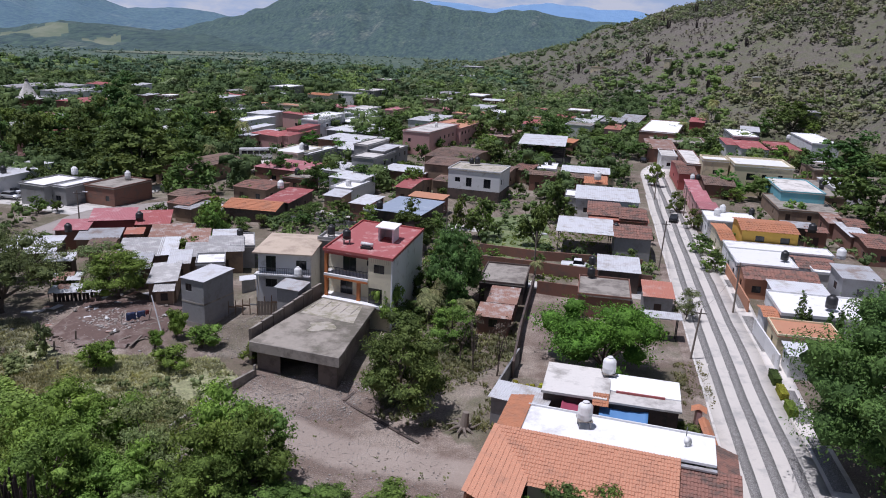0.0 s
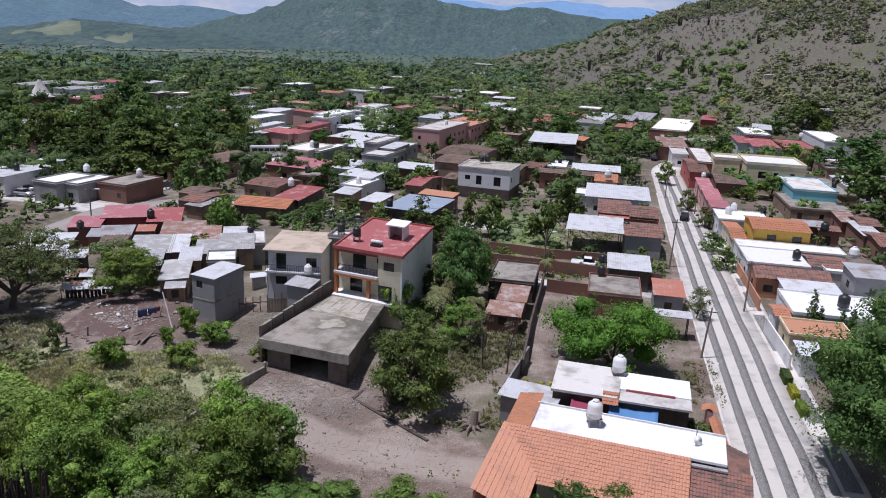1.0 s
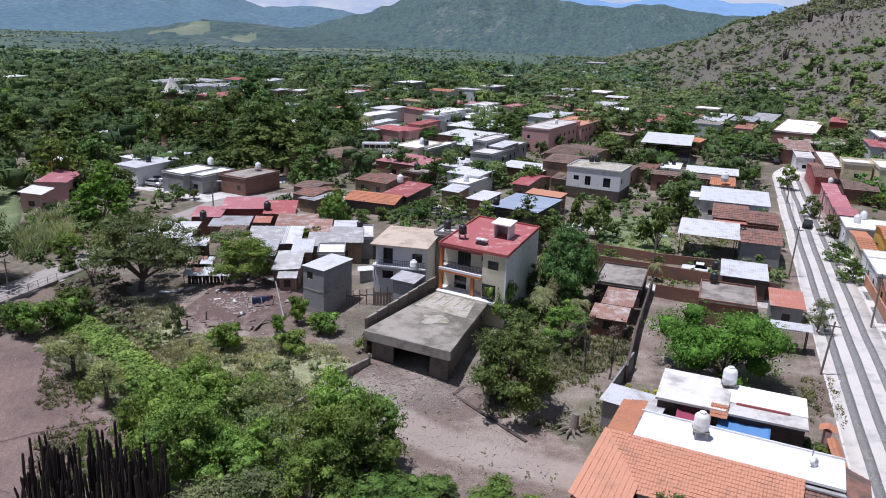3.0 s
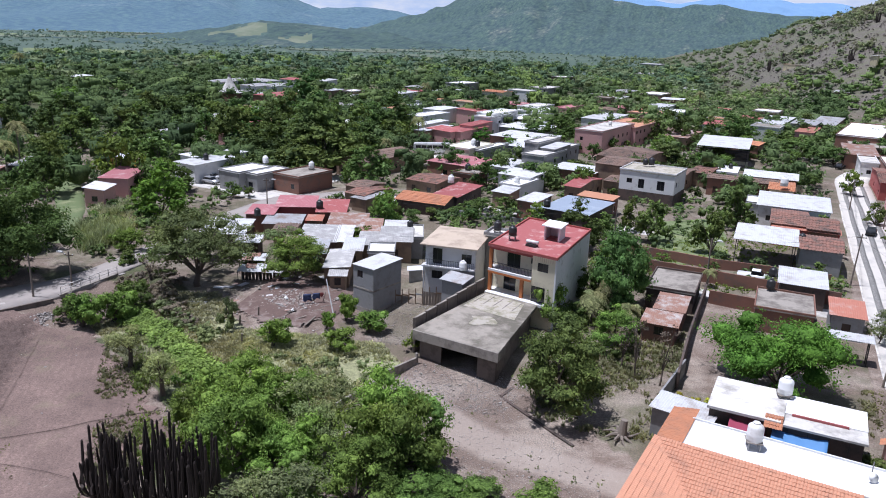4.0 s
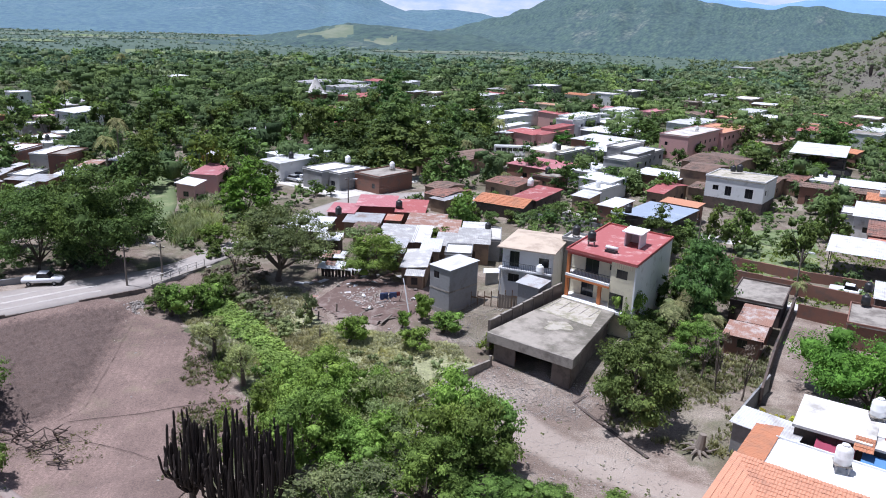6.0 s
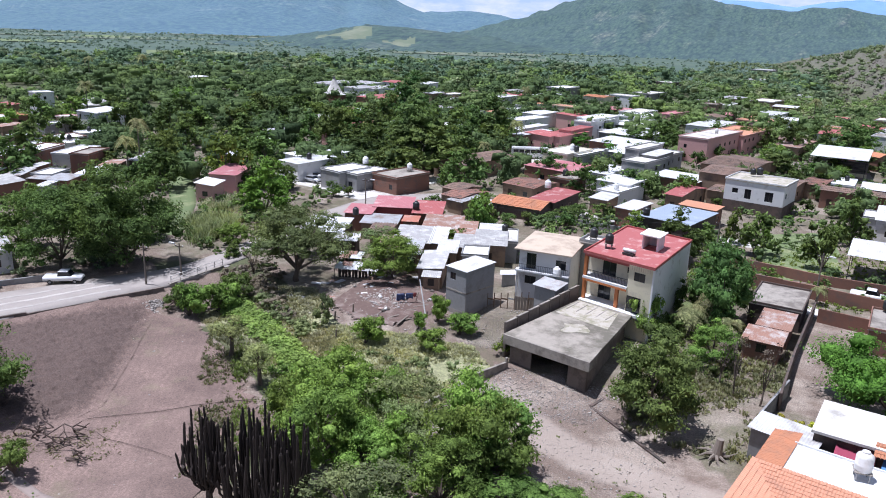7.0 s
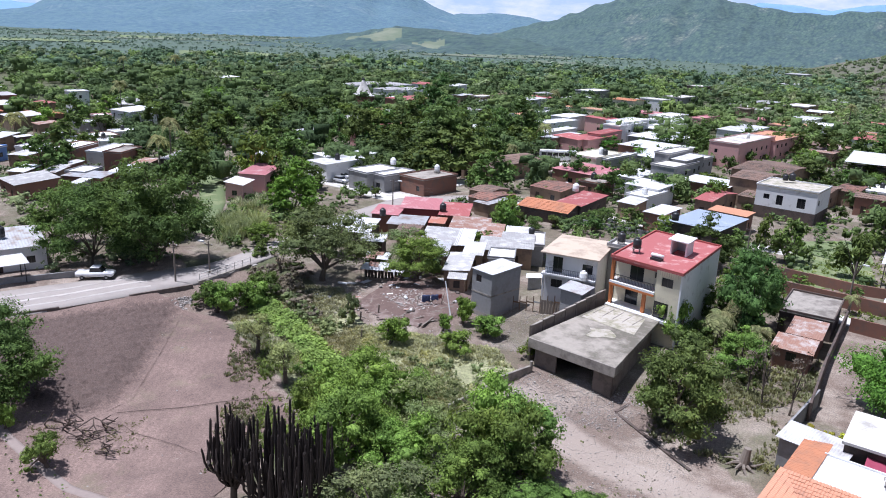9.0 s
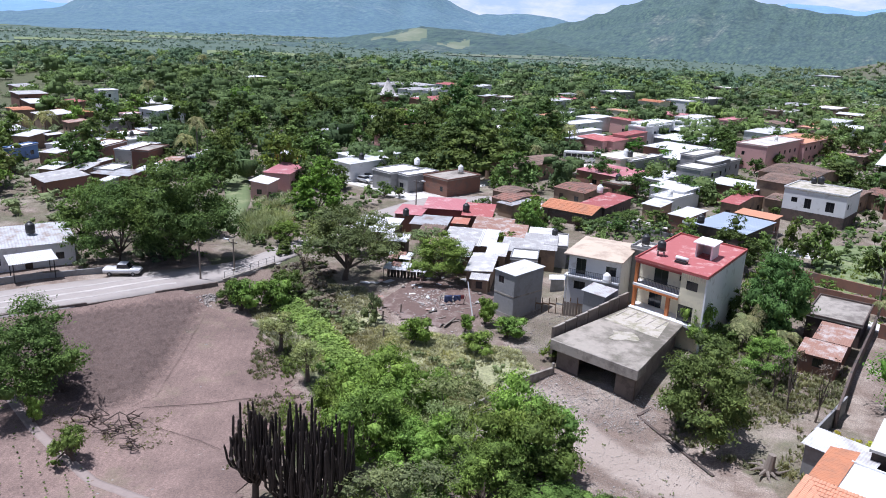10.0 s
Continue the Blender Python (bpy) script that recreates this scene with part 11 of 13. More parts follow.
house(-167.52, 153.0, 7.58, 8.52, -20.0, 3.00, 'flat', 'brick', 'white_roof', z=0.0, over=0.15, holes=(('r', 5.94, 0.95, 0.9, 1.05),), doors=(), label='one-storey brick house with a white-coated roof', coarse=True)
house(-238.24, 191.96, 8.26, 9.00, -12.0, 3.20, 'shed', 'adobe', 'red_roof', z=0.0, over=0.3, holes=(('r', 6.3, 0.95, 0.9, 1.05), ('l', 6.2, 0.95, 1.1, 1.05)), doors=(('f', 5.54, 0.0, 1.0, 2.05),), label='one-storey adobe house with a red-coated roof', slope=0.6, coarse=True)
house(-195.86, 137.93, 10.61, 7.14, -20.0, 3.30, 'shed', 'pink_paint', 'white_tin', z=0.0, over=0.3, holes=(('f', 4.86, 0.95, 0.9, 1.05), ('l', 4.81, 0.95, 1.1, 1.05)), doors=(), label='one-storey pink-painted house with a white sheet-metal roof', slope=0.3, coarse=True)

# ---- trees ----
tree_pattern('bright_a', 1, 4.0, 6.5, 0.5, 8200, 0.088, 'leaf_bright', 38, 0.75, 'spreading green tree with feathery leaves', core=0.55)
tree_pattern('bright_b', 2, 4.0, 6.0, 0.4, 8200, 0.088, 'leaf_bright', 34, 0.8, 'spreading green tree with feathery leaves', core=0.55)
tree_pattern('olive_a', 3, 4.0, 6.0, 0.6, 7000, 0.075, 'leaf_olive', 32, 0.7, 'thorn tree with thin grey-green leaves', core=0.3)
tree_pattern('mid_a', 4, 4.0, 7.0, 0.6, 7500, 0.100, 'leaf_mid', 34, 0.8, 'leafy green garden tree', core=0.55)
tree_pattern('mid_b', 5, 4.0, 6.5, 0.6, 9500, 0.088, 'leaf_mid', 32, 0.85, 'leafy green garden tree', core=0.56)
tree_pattern('dark_a', 6, 4.0, 7.5, 0.7, 7000, 0.105, 'leaf_dark', 34, 0.85, 'dense dark green mango tree', core=0.6)
tree_pattern('dark_b', 7, 4.0, 7.0, 0.6, 7000, 0.105, 'leaf_dark', 34, 0.9, 'dense dark green mango tree', core=0.6)
tree_pattern('big_a', 16, 6.5, 11.0, 1.0, 19000, 0.115, 'leaf_dark', 46, 0.8, 'very large dark green shade tree', core=0.46)
tree_pattern('big_b', 17, 6.5, 10.5, 0.8, 19000, 0.115, 'leaf_dark', 44, 0.85, 'very large dark green shade tree', core=0.46)
tree_pattern('far_mid', 8, 4.0, 6.0, 0.4, 1050, 0.25, 'leaf_mid', 15, 0.95, 'leafy green tree among the houses', core=0.46)
tree_pattern('far_dark', 9, 4.0, 6.5, 0.4, 1050, 0.25, 'leaf_dark', 15, 0.95, 'dark green tree among the houses', core=0.46)
tree_pattern('far_bright', 10, 4.0, 5.6, 0.4, 1050, 0.25, 'leaf_bright', 15, 0.95, 'bright green tree among the houses', core=0.46)
tree_pattern('far_big', 18, 6.5, 11.0, 0.6, 2900, 0.25, 'leaf_mid', 30, 0.9, 'very large spreading shade tree', core=0.46)
tree_pattern('far_bigd', 19, 6.5, 11.0, 0.6, 2900, 0.25, 'leaf_dark', 30, 0.9, 'very large dark shade tree', core=0.46)
tree_pattern('dome', 20, 4.0, 4.6, 0.3, 16000, 0.064, 'leaf_lime', 42, 0.9, 'broad domed tree with feathery bright green leaves', core=0.58)
tree_pattern('far_bigb', 21, 6.5, 10.0, 0.6, 2900, 0.25, 'leaf_lime', 30, 0.9, 'very large bright green shade tree', core=0.46)
tree_pattern('bush_a', 13, 1.5, 1.9, 0.1, 2400, 0.06, 'leaf_bright', 12, 0.8, 'low bright green bush on rough ground', core=0.6)
tree_pattern('bush_b', 14, 1.5, 2.0, 0.1, 2400, 0.06, 'leaf_mid', 11, 0.85, 'low green bush on rough ground', core=0.6)
tree_pattern('bush_c', 15, 1.5, 1.8, 0.1, 2200, 0.06, 'leaf_olive', 11, 0.85, 'low grey-green bush on rough ground', core=0.6)
tree_pattern('edge', 23, 3.4, 8.0, 3.8, 5200, 0.085, 'leaf_pale', 24, 0.8, 'small tree with a bare forked trunk and pale feathery crown', core=0.3, trunk=0.5)
tree_pattern('acacia', 29, 4.4, 6.4, 1.0, 11000, 0.075, 'leaf_acacia', 40, 0.6, 'wide drooping acacia with dull green leaves', core=0.42, trunk=0.3)
tree_pattern('street', 33, 6.5, 11.0, 1.2, 32000, 0.078, 'leaf_dark', 64, 0.8, 'large dense dark green tree beside the street', core=0.6)
tree_pattern('bare_a', 12, 3.0, 6.0, 1.5, 300, 0.12, 'leaf_grey', 14, 0.8, 'half-bare grey tree with thin twigs', core=0.0)

plant('dark_b', 1.6, 96.4, 1.24, 74, tall=1.42)
plant('mid_b', -2.1, 97.0, 0.58, 103, tall=1.52)
plant('mid_b', -3.4, 68.8, 1.36, 79, tall=1.12)
plant('bare_a', 4.0, 76.9, 0.53, 171, tall=2.20)
plant('bare_a', 6.5, 75.9, 0.58, 3, tall=1.94)
plant('bare_a', 2.4, 79.0, 0.54, 359, tall=1.67)
plant('bright_a', 1.6, 84.6, 0.82, 281, tall=0.96)
plant('mid_a', 5.6, 101.5, 0.56, 22, tall=0.87)
plant('bush_a', -6.2, 87.6, 1.6, 54, tall=2.0)
plant('dome', 18.3, 78.4, 1.76, 188, tall=1.06)
plant('street', 38.8, 56.6, 1.40, 81, tall=1.08)
plant('far_mid', 50.3, 148.1, 0.54, 159, tall=1.23)
plant('far_mid', 46.4, 130.0, 0.62, 227, tall=0.91)
plant('far_mid', 45.2, 119.2, 0.62, 253, tall=0.99)
plant('olive_a', 33.4, 96.0, 0.53, 12, tall=1.47)
plant('bush_c', 28.2, 88.9, 0.60, 246, tall=1.29)
plant('far_bigd', 111.4, 209.7, 1.60, 325, tall=0.76)
plant('far_bigd', 92.2, 157.9, 1.72, 210, tall=0.82)
plant('far_bigd', 138.2, 304.6, 1.85, 308, tall=0.58)
plant('far_bigd', 123.8, 300.1, 0.76, 188, tall=0.82)
plant('far_bigb', 70.3, 185.6, 0.72, 282, tall=0.78)
plant('far_big', 76.7, 180.3, 0.81, 108, tall=0.75)
plant('far_bigb', 87.1, 226.4, 0.64, 280, tall=0.67)
plant('far_bigd', 118.4, 215.6, 1.01, 27, tall=0.94)
plant('far_dark', 16.7, 128.9, 0.89, 315, tall=1.47)
plant('far_mid', 22.9, 149.3, 0.90, 292, tall=1.49)
plant('far_bright', 8.1, 140.7, 0.38, 317, tall=2.20)
plant('far_big', 12.3, 218.9, 0.93, 129, tall=0.64)
plant('far_bigb', 24.0, 220.0, 0.78, 38, tall=0.50)
plant('far_bigd', -18.3, 239.0, 1.12, 13, tall=0.85)
plant('far_bigd', -27.1, 236.4, 0.70, 262, tall=0.88)
plant('far_big', -3.2, 248.6, 0.90, 182, tall=0.71)
plant('far_big', 5.9, 265.2, 0.96, 355, tall=0.71)
plant('far_bigd', 17.8, 255.1, 0.93, 146, tall=1.09)
plant('far_bigd', 27.0, 272.1, 0.80, 76, tall=1.09)
plant('far_bigd', 37.3, 272.4, 1.12, 166, tall=0.78)
plant('far_bigd', 46.1, 291.0, 1.03, 56, tall=0.73)
plant('far_big', 52.1, 243.9, 1.05, 333, tall=0.61)
plant('far_big', 50.8, 273.7, 0.81, 25, tall=0.66)
plant('far_big', 60.9, 238.3, 0.86, 110, tall=0.66)
plant('far_bright', 54.4, 192.9, 0.67, 24, tall=1.51)
plant('far_mid', 51.2, 163.3, 0.59, 179, tall=1.23)
plant('far_bigd', -29.1, 167.5, 0.70, 154, tall=0.97)
plant('far_mid', -19.3, 169.6, 0.98, 175, tall=1.03)
plant('far_big', -15.5, 173.7, 0.62, 331, tall=0.77)
plant('far_bright', -10.9, 191.5, 0.92, 242, tall=0.74)
plant('far_mid', -25.4, 196.2, 0.87, 174, tall=0.70)
plant('far_bright', -14.1, 138.9, 0.68, 168, tall=1.06)
plant('far_mid', -20.5, 142.2, 0.84, 239, tall=0.74)
plant('far_mid', -26.0, 139.0, 0.48, 308, tall=0.92)
plant('far_mid', -36.1, 169.1, 0.66, 239, tall=0.86)
plant('far_bigb', -29.7, 210.6, 0.62, 44, tall=0.87)
plant('far_bigb', -44.8, 235.9, 0.70, 161, tall=0.63)
plant('far_big', -70.2, 171.5, 1.86, 354, tall=0.68)
plant('far_bigd', -66.5, 187.5, 1.05, 32, tall=0.85)
plant('far_bigd', -87.0, 182.3, 1.19, 49, tall=0.82)
plant('far_bigd', -108.3, 203.5, 1.21, 346, tall=0.73)
plant('far_bigd', -93.8, 180.6, 0.96, 353, tall=0.82)
plant('far_bigb', -103.3, 195.2, 0.78, 4, tall=0.72)
plant('far_bright', -46.6, 144.4, 0.59, 309, tall=0.99)
plant('far_bright', -39.1, 122.7, 0.78, 343, tall=1.60)
plant('far_bright', -41.7, 155.9, 0.47, 217, tall=1.15)
plant('bright_b', -39.3, 109.7, 0.66, 269, tall=0.77)
plant('bright_a', -42.6, 93.4, 1.12, 298, tall=0.98)
plant('acacia', -55.2, 88.0, 1.75, 15, tall=1.0)
plant('far_bigb', -78.3, 114.7, 0.95, 264, tall=1.04)
plant('bright_b', -73.4, 98.0, 0.66, 232, tall=1.05)
plant('far_bright', -85.5, 120.0, 0.7, 94, tall=0.9)
plant('bare_a', -62.6, 88.4, 0.85, 204, tall=0.7)
plant('big_a', -88.2, 77.4, 1.12, 258, tall=1.08)
plant('big_b', -79.8, 81.6, 1.22, 77, tall=1.10)
plant('far_bigd', -94.0, 90.5, 1.10, 90, tall=0.96)
plant('far_bigd', -101.0, 82.0, 0.78, 349, tall=1.09)
plant('far_bigd', -88.6, 94.0, 0.8, 79, tall=0.95)
plant('far_big', -123.2, 140.8, 0.77, 1, tall=1.25)
plant('far_bigd', -111.0, 125.7, 0.79, 142, tall=1.09)
plant('big_b', -64.3, 44.1, 0.90, 300, tall=1.05)
plant('far_big', -72.1, 179.1, 1.75, 100, tall=0.95)
plant('far_bigd', -97.3, 203.6, 1.20, 320, tall=1.10)
plant('far_bigd', -104.6, 239.2, 1.50, 30, tall=1.10)
plant('far_bigd', -72.2, 231.1, 1.30, 260, tall=1.00)
plant('far_big', -107.0, 192.6, 1.10, 180, tall=1.10)
plant('edge', -50.3, 65.9, 0.62, 246, tall=1.0)
plant('edge', -43.4, 61.6, 0.60, 149, tall=1.0)
plant('bush_b', -52.2, 38.8, 1.17, 315, tall=1.48)
plant('bush_a', -60.4, 41.6, 0.70, 282, tall=2.20)
plant('bright_b', -15.2, 51.8, 1.10, 76, tall=1.30)
plant('bright_b', -28.4, 48.8, 1.10, 136, tall=1.27)
plant('bright_b', -23.3, 48.3, 0.85, 294, tall=1.15)
plant('olive_a', -21.9, 52.0, 0.82, 246, tall=1.14)
plant('olive_a', -21.7, 41.5, 1.28, 109, tall=0.75)
plant('bright_a', -34.7, 54.2, 0.70, 192, tall=1.37)
plant('bright_a', -17.3, 47.3, 0.87, 11, tall=1.14)
plant('bright_a', -11.8, 48.7, 0.87, 197, tall=0.61)
for x, y, k in ((-41.0, 135.2, 1.2), (-37.2, 134.4, 1.0), (-33.6, 135.0, 1.2), (-29.8, 137.2, 1.3), (-27.4, 141.0, 1.5), (-26.0, 146.0, 1.4)):
    plant('bush_b', x, y, k, x * 40)
plant('bush_a', -36.0, 72.4, 1.38, 288, tall=1.37)
plant('bush_a', -28.5, 74.0, 1.48, 79, tall=0.98)
plant('bush_a', -27.2, 80.1, 1.5, 266, tall=1.05)
plant('bush_a', -31.2, 82.9, 1.05, 227, tall=1.90)
plant('bush_a', -32.4, 79.3, 0.70, 255, tall=1.85)
plant('bush_a', -20.7, 76.6, 0.87, 344, tall=1.46)
plant('bush_c', -43.6, 76.2, 0.95, 5, tall=2.20)
plant('bush_a', -62.8, 74.6, 2.0, 268, tall=1.25)
plant('bush_a', -59.8, 76.6, 1.9, 290, tall=1.25)
plant('bush_b', -60.0, 80.2, 1.6, 40, tall=1.3)
plant('bush_b', -66.0, 75.6, 1.2, 309, tall=1.25)
plant('bush_c', -8.8, 93.3, 1.26, 216, tall=1.30)
plant('mid_b', -4.4, 90.0, 0.5, 337, tall=0.98)
plant('far_mid', -44.6, 133.6, 0.42, 20, tall=0.85)
plant('far_bright', -40.4, 131.6, 0.36, 120, tall=0.85)
plant('far_mid', -36.4, 131.0, 0.36, 220, tall=0.85)
plant('mid_a', -5.8, 94.0, 0.47, 132, tall=0.85)
plant('bright_b', -28.3, 55.8, 0.88, 260, tall=1.23)
plant('bright_b', -34.3, 57.6, 0.79, 19, tall=1.23)
plant('bush_c', -10.7, 50.4, 1.10, 59, tall=1.10)
plant('bush_a', -2.8, 50.3, 1.86, 134, tall=0.73)
plant('bush_b', -7.8, 51.4, 1.11, 119, tall=0.79)
plant('bush_b', 9.6, 49.4, 1.55, 295, tall=1.22)
plant('bush_a', 13.0, 49.7, 1.49, 40, tall=1.32)
plant('bush_b', 11.1, 49.2, 1.24, 346, tall=1.35)
plant('bush_a', 7.4, 49.3, 0.92, 145, tall=1.46)
plant('bright_a', -31.3, 56.0, 1.11, 62, tall=1.14)
plant('olive_a', -23.8, 54.6, 1.11, 86, tall=1.02)
plant('bright_b', -16.3, 54.7, 1.14, 350, tall=1.27)
plant('bright_a', -9.6, 48.5, 0.86, 109, tall=0.53)
plant('far_bigd', -5.6, 123.1, 0.71, 49, tall=1.04)
plant('far_mid', 6.7, 134.4, 0.92, 60, tall=1.23)
plant('far_mid', 3.2, 139.6, 0.54, 331, tall=1.85)
plant('far_bigd', -39.4, 177.6, 0.64, 161, tall=1.09)
plant('far_bigd', -90.0, 138.0, 0.7, 135, tall=0.82)
plant('far_dark', -77.2, 118.5, 0.82, 148, tall=0.76)
plant('olive_a', -57.9, 100.5, 1.37, 284, tall=0.93)
plant('olive_a', -45.7, 98.0, 1.18, 298, tall=1.01)
plant('far_bright', -38.5, 120.8, 0.62, 68, tall=1.75)
plant('far_bright', -39.6, 112.2, 0.58, 311, tall=1.06)
plant('bush_c', -52.0, 97.3, 1.75, 57, tall=0.77)
for key, (ob, used) in PATTERNS.items():
    if not used:
        for o in (*ob.children_recursive, ob):
            bpy.data.objects.remove(o)

# ---- woods, scrub and weeds ----
PLACES = [(o.matrix_world.translation.x, o.matrix_world.translation.y, 5.5) for o in scene.objects if o.get("category") in ("house", "canopy", "garage", "tower", "shed", "roof")]
PX = np.array([p[:2] for p in PLACES])
PAZ, PR = np.arctan2(PX[:, 0], PX[:, 1]), np.hypot(PX[:, 0], PX[:, 1])
KNOWN = np.array([tuple(o.matrix_world.translation[:2]) for o in scene.objects if o.get("category") == "tree"])


def spots(seed, n, az0, az1, r0, r1, gap, clear=6.5):
    """Random places on a sector of the land, apart from each other and clear of houses and streets."""
    rng = np.random.RandomState(seed)
    out = []
    grid = {}
    for _ in range(n * 12):
        if len(out) >= n:
            break
        az, r = math.radians(rng.uniform(az0, az1)), math.sqrt(rng.uniform(r0 * r0, r1 * r1))
        x, y = r * math.sin(az), r * math.cos(az)
        if len(PX) and np.min(np.hypot(PX[:, 0] - x, PX[:, 1] - y)) < clear:
            continue
        if np.any((np.abs(PAZ - az) * r < 6.5) & (PR - r > 0) & (PR - r < np.where(PR > 235, 62, 26))):
            continue
        if len(KNOWN) and np.min(np.hypot(KNOWN[:, 0] - x, KNOWN[:, 1] - y)) < gap * 0.9:
            continue
        s = (x - ROAD_A[0]) * ROAD_DIR[0] + (y - ROAD_A[1]) * ROAD_DIR[1]
        c = (x - ROAD_A[0]) * ROAD_DIR[1] - (y - ROAD_A[1]) * ROAD_DIR[0]
        if -90 < s < 180 and abs(c) < 9 or abs(y - 148) < 7 and -112 < x < 10 or abs((x + 66) - (y - 160) * 0.36) < 6 and 155 < y < 235:
            continue
        cell = (int(x // gap), int(y // gap))
        if any((cell[0] + i, cell[1] + j) in grid for i in (-1, 0, 1) for j in (-1, 0, 1)) and rng.rand() < 0.75:
            continue
        grid[cell] = 1
        out.append((x, y))
    return out, rng


def grove(seed, n, az0, az1, r0, r1, gap, keys, lo, hi, clear=6.5):
    ps, rng = spots(seed, n, az0, az1, r0, r1, gap, clear)
    for x, y in ps:
        plant(keys[rng.randint(len(keys))], x, y, rng.uniform(lo, hi), rng.uniform(0, 360), tall=rng.uniform(0.8, 1.15))


grove(1, 85, -57, -16, 165, 300, 7.5, ("far_mid", "far_dark", "far_dark", "far_mid", "far_bright"), 0.9, 1.6)
grove(2, 45, -20, 26, 165, 330, 8.0, ("far_mid", "far_dark", "far_bright", "far_mid"), 0.6, 1.15, 7.5)
grove(3, 26, -40, 10, 112, 165, 6.0, ("far_mid", "far_dark", "bush_b", "far_bright"), 0.3, 0.6, 5.5)
grove(5, 60, -12, 22, 118, 265, 5.0, ("far_mid", "far_dark", "far_bright", "far_mid"), 0.35, 0.75, 4.8)
grove(4, 14, 20, 34, 120, 300, 7.0, ("far_mid", "far_dark", "far_bright"), 0.5, 0.95, 6.5)


def woods(name, label, seed, n, az0, az1, r0, r1, material, size, lobes, leaves, leaf, gap=5.0, clear=7.0, squash=0.8, fine=2, keep=None):
    """Far trees, too many and too small to pick apart, as one mesh of crowns and leaves, each crown with its own tone."""
    ps, rng = spots(seed, n, az0, az1, r0, r1, gap, clear)
    pairs, tones = [], []
    for x, y in ps:
        if keep and rng.rand() > keep(x, y):
            continue
        s = size * rng.uniform(0.5, 1.0) * (1.45 if rng.rand() < 0.15 else 1.1)
        z = land_at(x, y)
        ls = [(x, y, z + s * squash * 0.55, s * rng.uniform(0.62, 0.8), s * squash * rng.uniform(0.55, 0.75))]
        ls += [(x + rng.uniform(-0.75, 0.75) * s, y + rng.uniform(-0.75, 0.75) * s, z + s * squash * rng.uniform(0.3, 1.05), s * rng.uniform(0.3, 0.5), s * squash * rng.uniform(0.28, 0.46)) for _ in range(lobes - 1)]
        pairs.append(lumps(rng, ls, 0.74 if lobes > 1 else 0.52, fine, 0.3))
        if leaves:
            pairs.append(leaf_cloud(rng, ls, leaves, leaf, 0.0, 4))
        tones += [np.full(len(p[0]), t) for t in (rng.rand(),) for p in pairs[len(tones):]]
    v, q = join(*pairs)
    ob = bulk(name, v, q, material)
    ob.data.attributes.new("tone", "FLOAT", "POINT").data.foreach_set("value", np.concatenate(tones).astype(np.float32))
    return tagged(ob, label, "trees", kind="stuff")


def patchy(x, y):
    """Scrub grows in drifts: thick on the upper slope and the low spur, thin on the cleared ground."""
    az, h = math.degrees(math.atan2(x, y)), land_at(x, y)
    drift = float(0.65 * fractal(np.array(x), np.array(y), 46.0, 3) + 0.35 * fractal(np.array(x), np.array(y), 17.0, 8))
    thick = np.interp(az, (0, 10, 13, 15.5, 17.5, 19, 23, 27, 32), (1.0, 1.0, 0.95, 0.85, 1.0, 0.62, 0.6, 0.9, 1.0))
    return min(1.0, max(0.03, thick * (10.0 * drift - 4.2) + (0.75 if h > 52 else 0.0)))


def sparse(x, y):
    return 0.35 + 0.65 * (1 - patchy(x, y))


woods("garden_trees", "dark green trees crowding the gardens of the town", 9, 100, -46, -14, 170, 300, "clump_dark", 5.6, 5, 230, 0.36, 4.5, 7.0, 1.0, 1)
woods("garden_trees", "green trees crowding the gardens of the town", 10, 140, -47, 24, 170, 310, "clump_mid", 4.8, 5, 200, 0.34, 4.5, 7.0, 1.0, 1)
woods("garden_trees", "grey-green scrub round the outlying houses", 7, 230, -62, -44, 118, 420, "clump_olive", 3.0, 4, 90, 0.26, 4.0, 7.0, 0.7, 1)
woods("far_woods", "dense dark green woods beyond the town", 11, 240, -48, -8, 290, 480, "clump_dark", 6.6, 5, 150, 0.53, 5.5, 8.0, 0.9, 1)
woods("far_woods", "mixed green woods beyond the town", 12, 300, -52, 4, 290, 500, "clump_mid", 6.4, 5, 140, 0.53, 5.5, 8.0, 0.9, 1)
woods("far_woods", "bright green trees among darker woods", 28, 150, -60, 2, 290, 560, "clump_bright", 5.8, 5, 135, 0.5, 5.0, 8.0, 0.9, 1)
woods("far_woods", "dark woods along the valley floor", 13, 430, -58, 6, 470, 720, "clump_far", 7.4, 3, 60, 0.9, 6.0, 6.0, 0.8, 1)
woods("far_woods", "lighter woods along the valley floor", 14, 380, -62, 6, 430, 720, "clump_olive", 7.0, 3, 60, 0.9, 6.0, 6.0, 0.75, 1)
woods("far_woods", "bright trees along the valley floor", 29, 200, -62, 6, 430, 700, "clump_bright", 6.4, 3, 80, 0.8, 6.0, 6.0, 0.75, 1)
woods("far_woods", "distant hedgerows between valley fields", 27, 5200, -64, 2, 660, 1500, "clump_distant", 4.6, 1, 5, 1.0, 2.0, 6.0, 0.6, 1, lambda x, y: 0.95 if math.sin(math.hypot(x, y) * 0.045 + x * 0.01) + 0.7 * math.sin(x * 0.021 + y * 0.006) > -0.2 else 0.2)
woods("hill_scrub", "grey-green bushes in drifts over the hillside", 15, 9500, 1, 34, 285, 660, "clump_hill", 2.8, 1, 9, 0.62, 0.3, 6.0, 0.9, 1, patchy)
woods("hill_scrub", "brighter green bushes in drifts over the hillside", 26, 4800, 1, 34, 285, 660, "clump_hill_green", 3.5, 1, 12, 0.7, 0.3, 6.0, 0.9, 1, patchy)
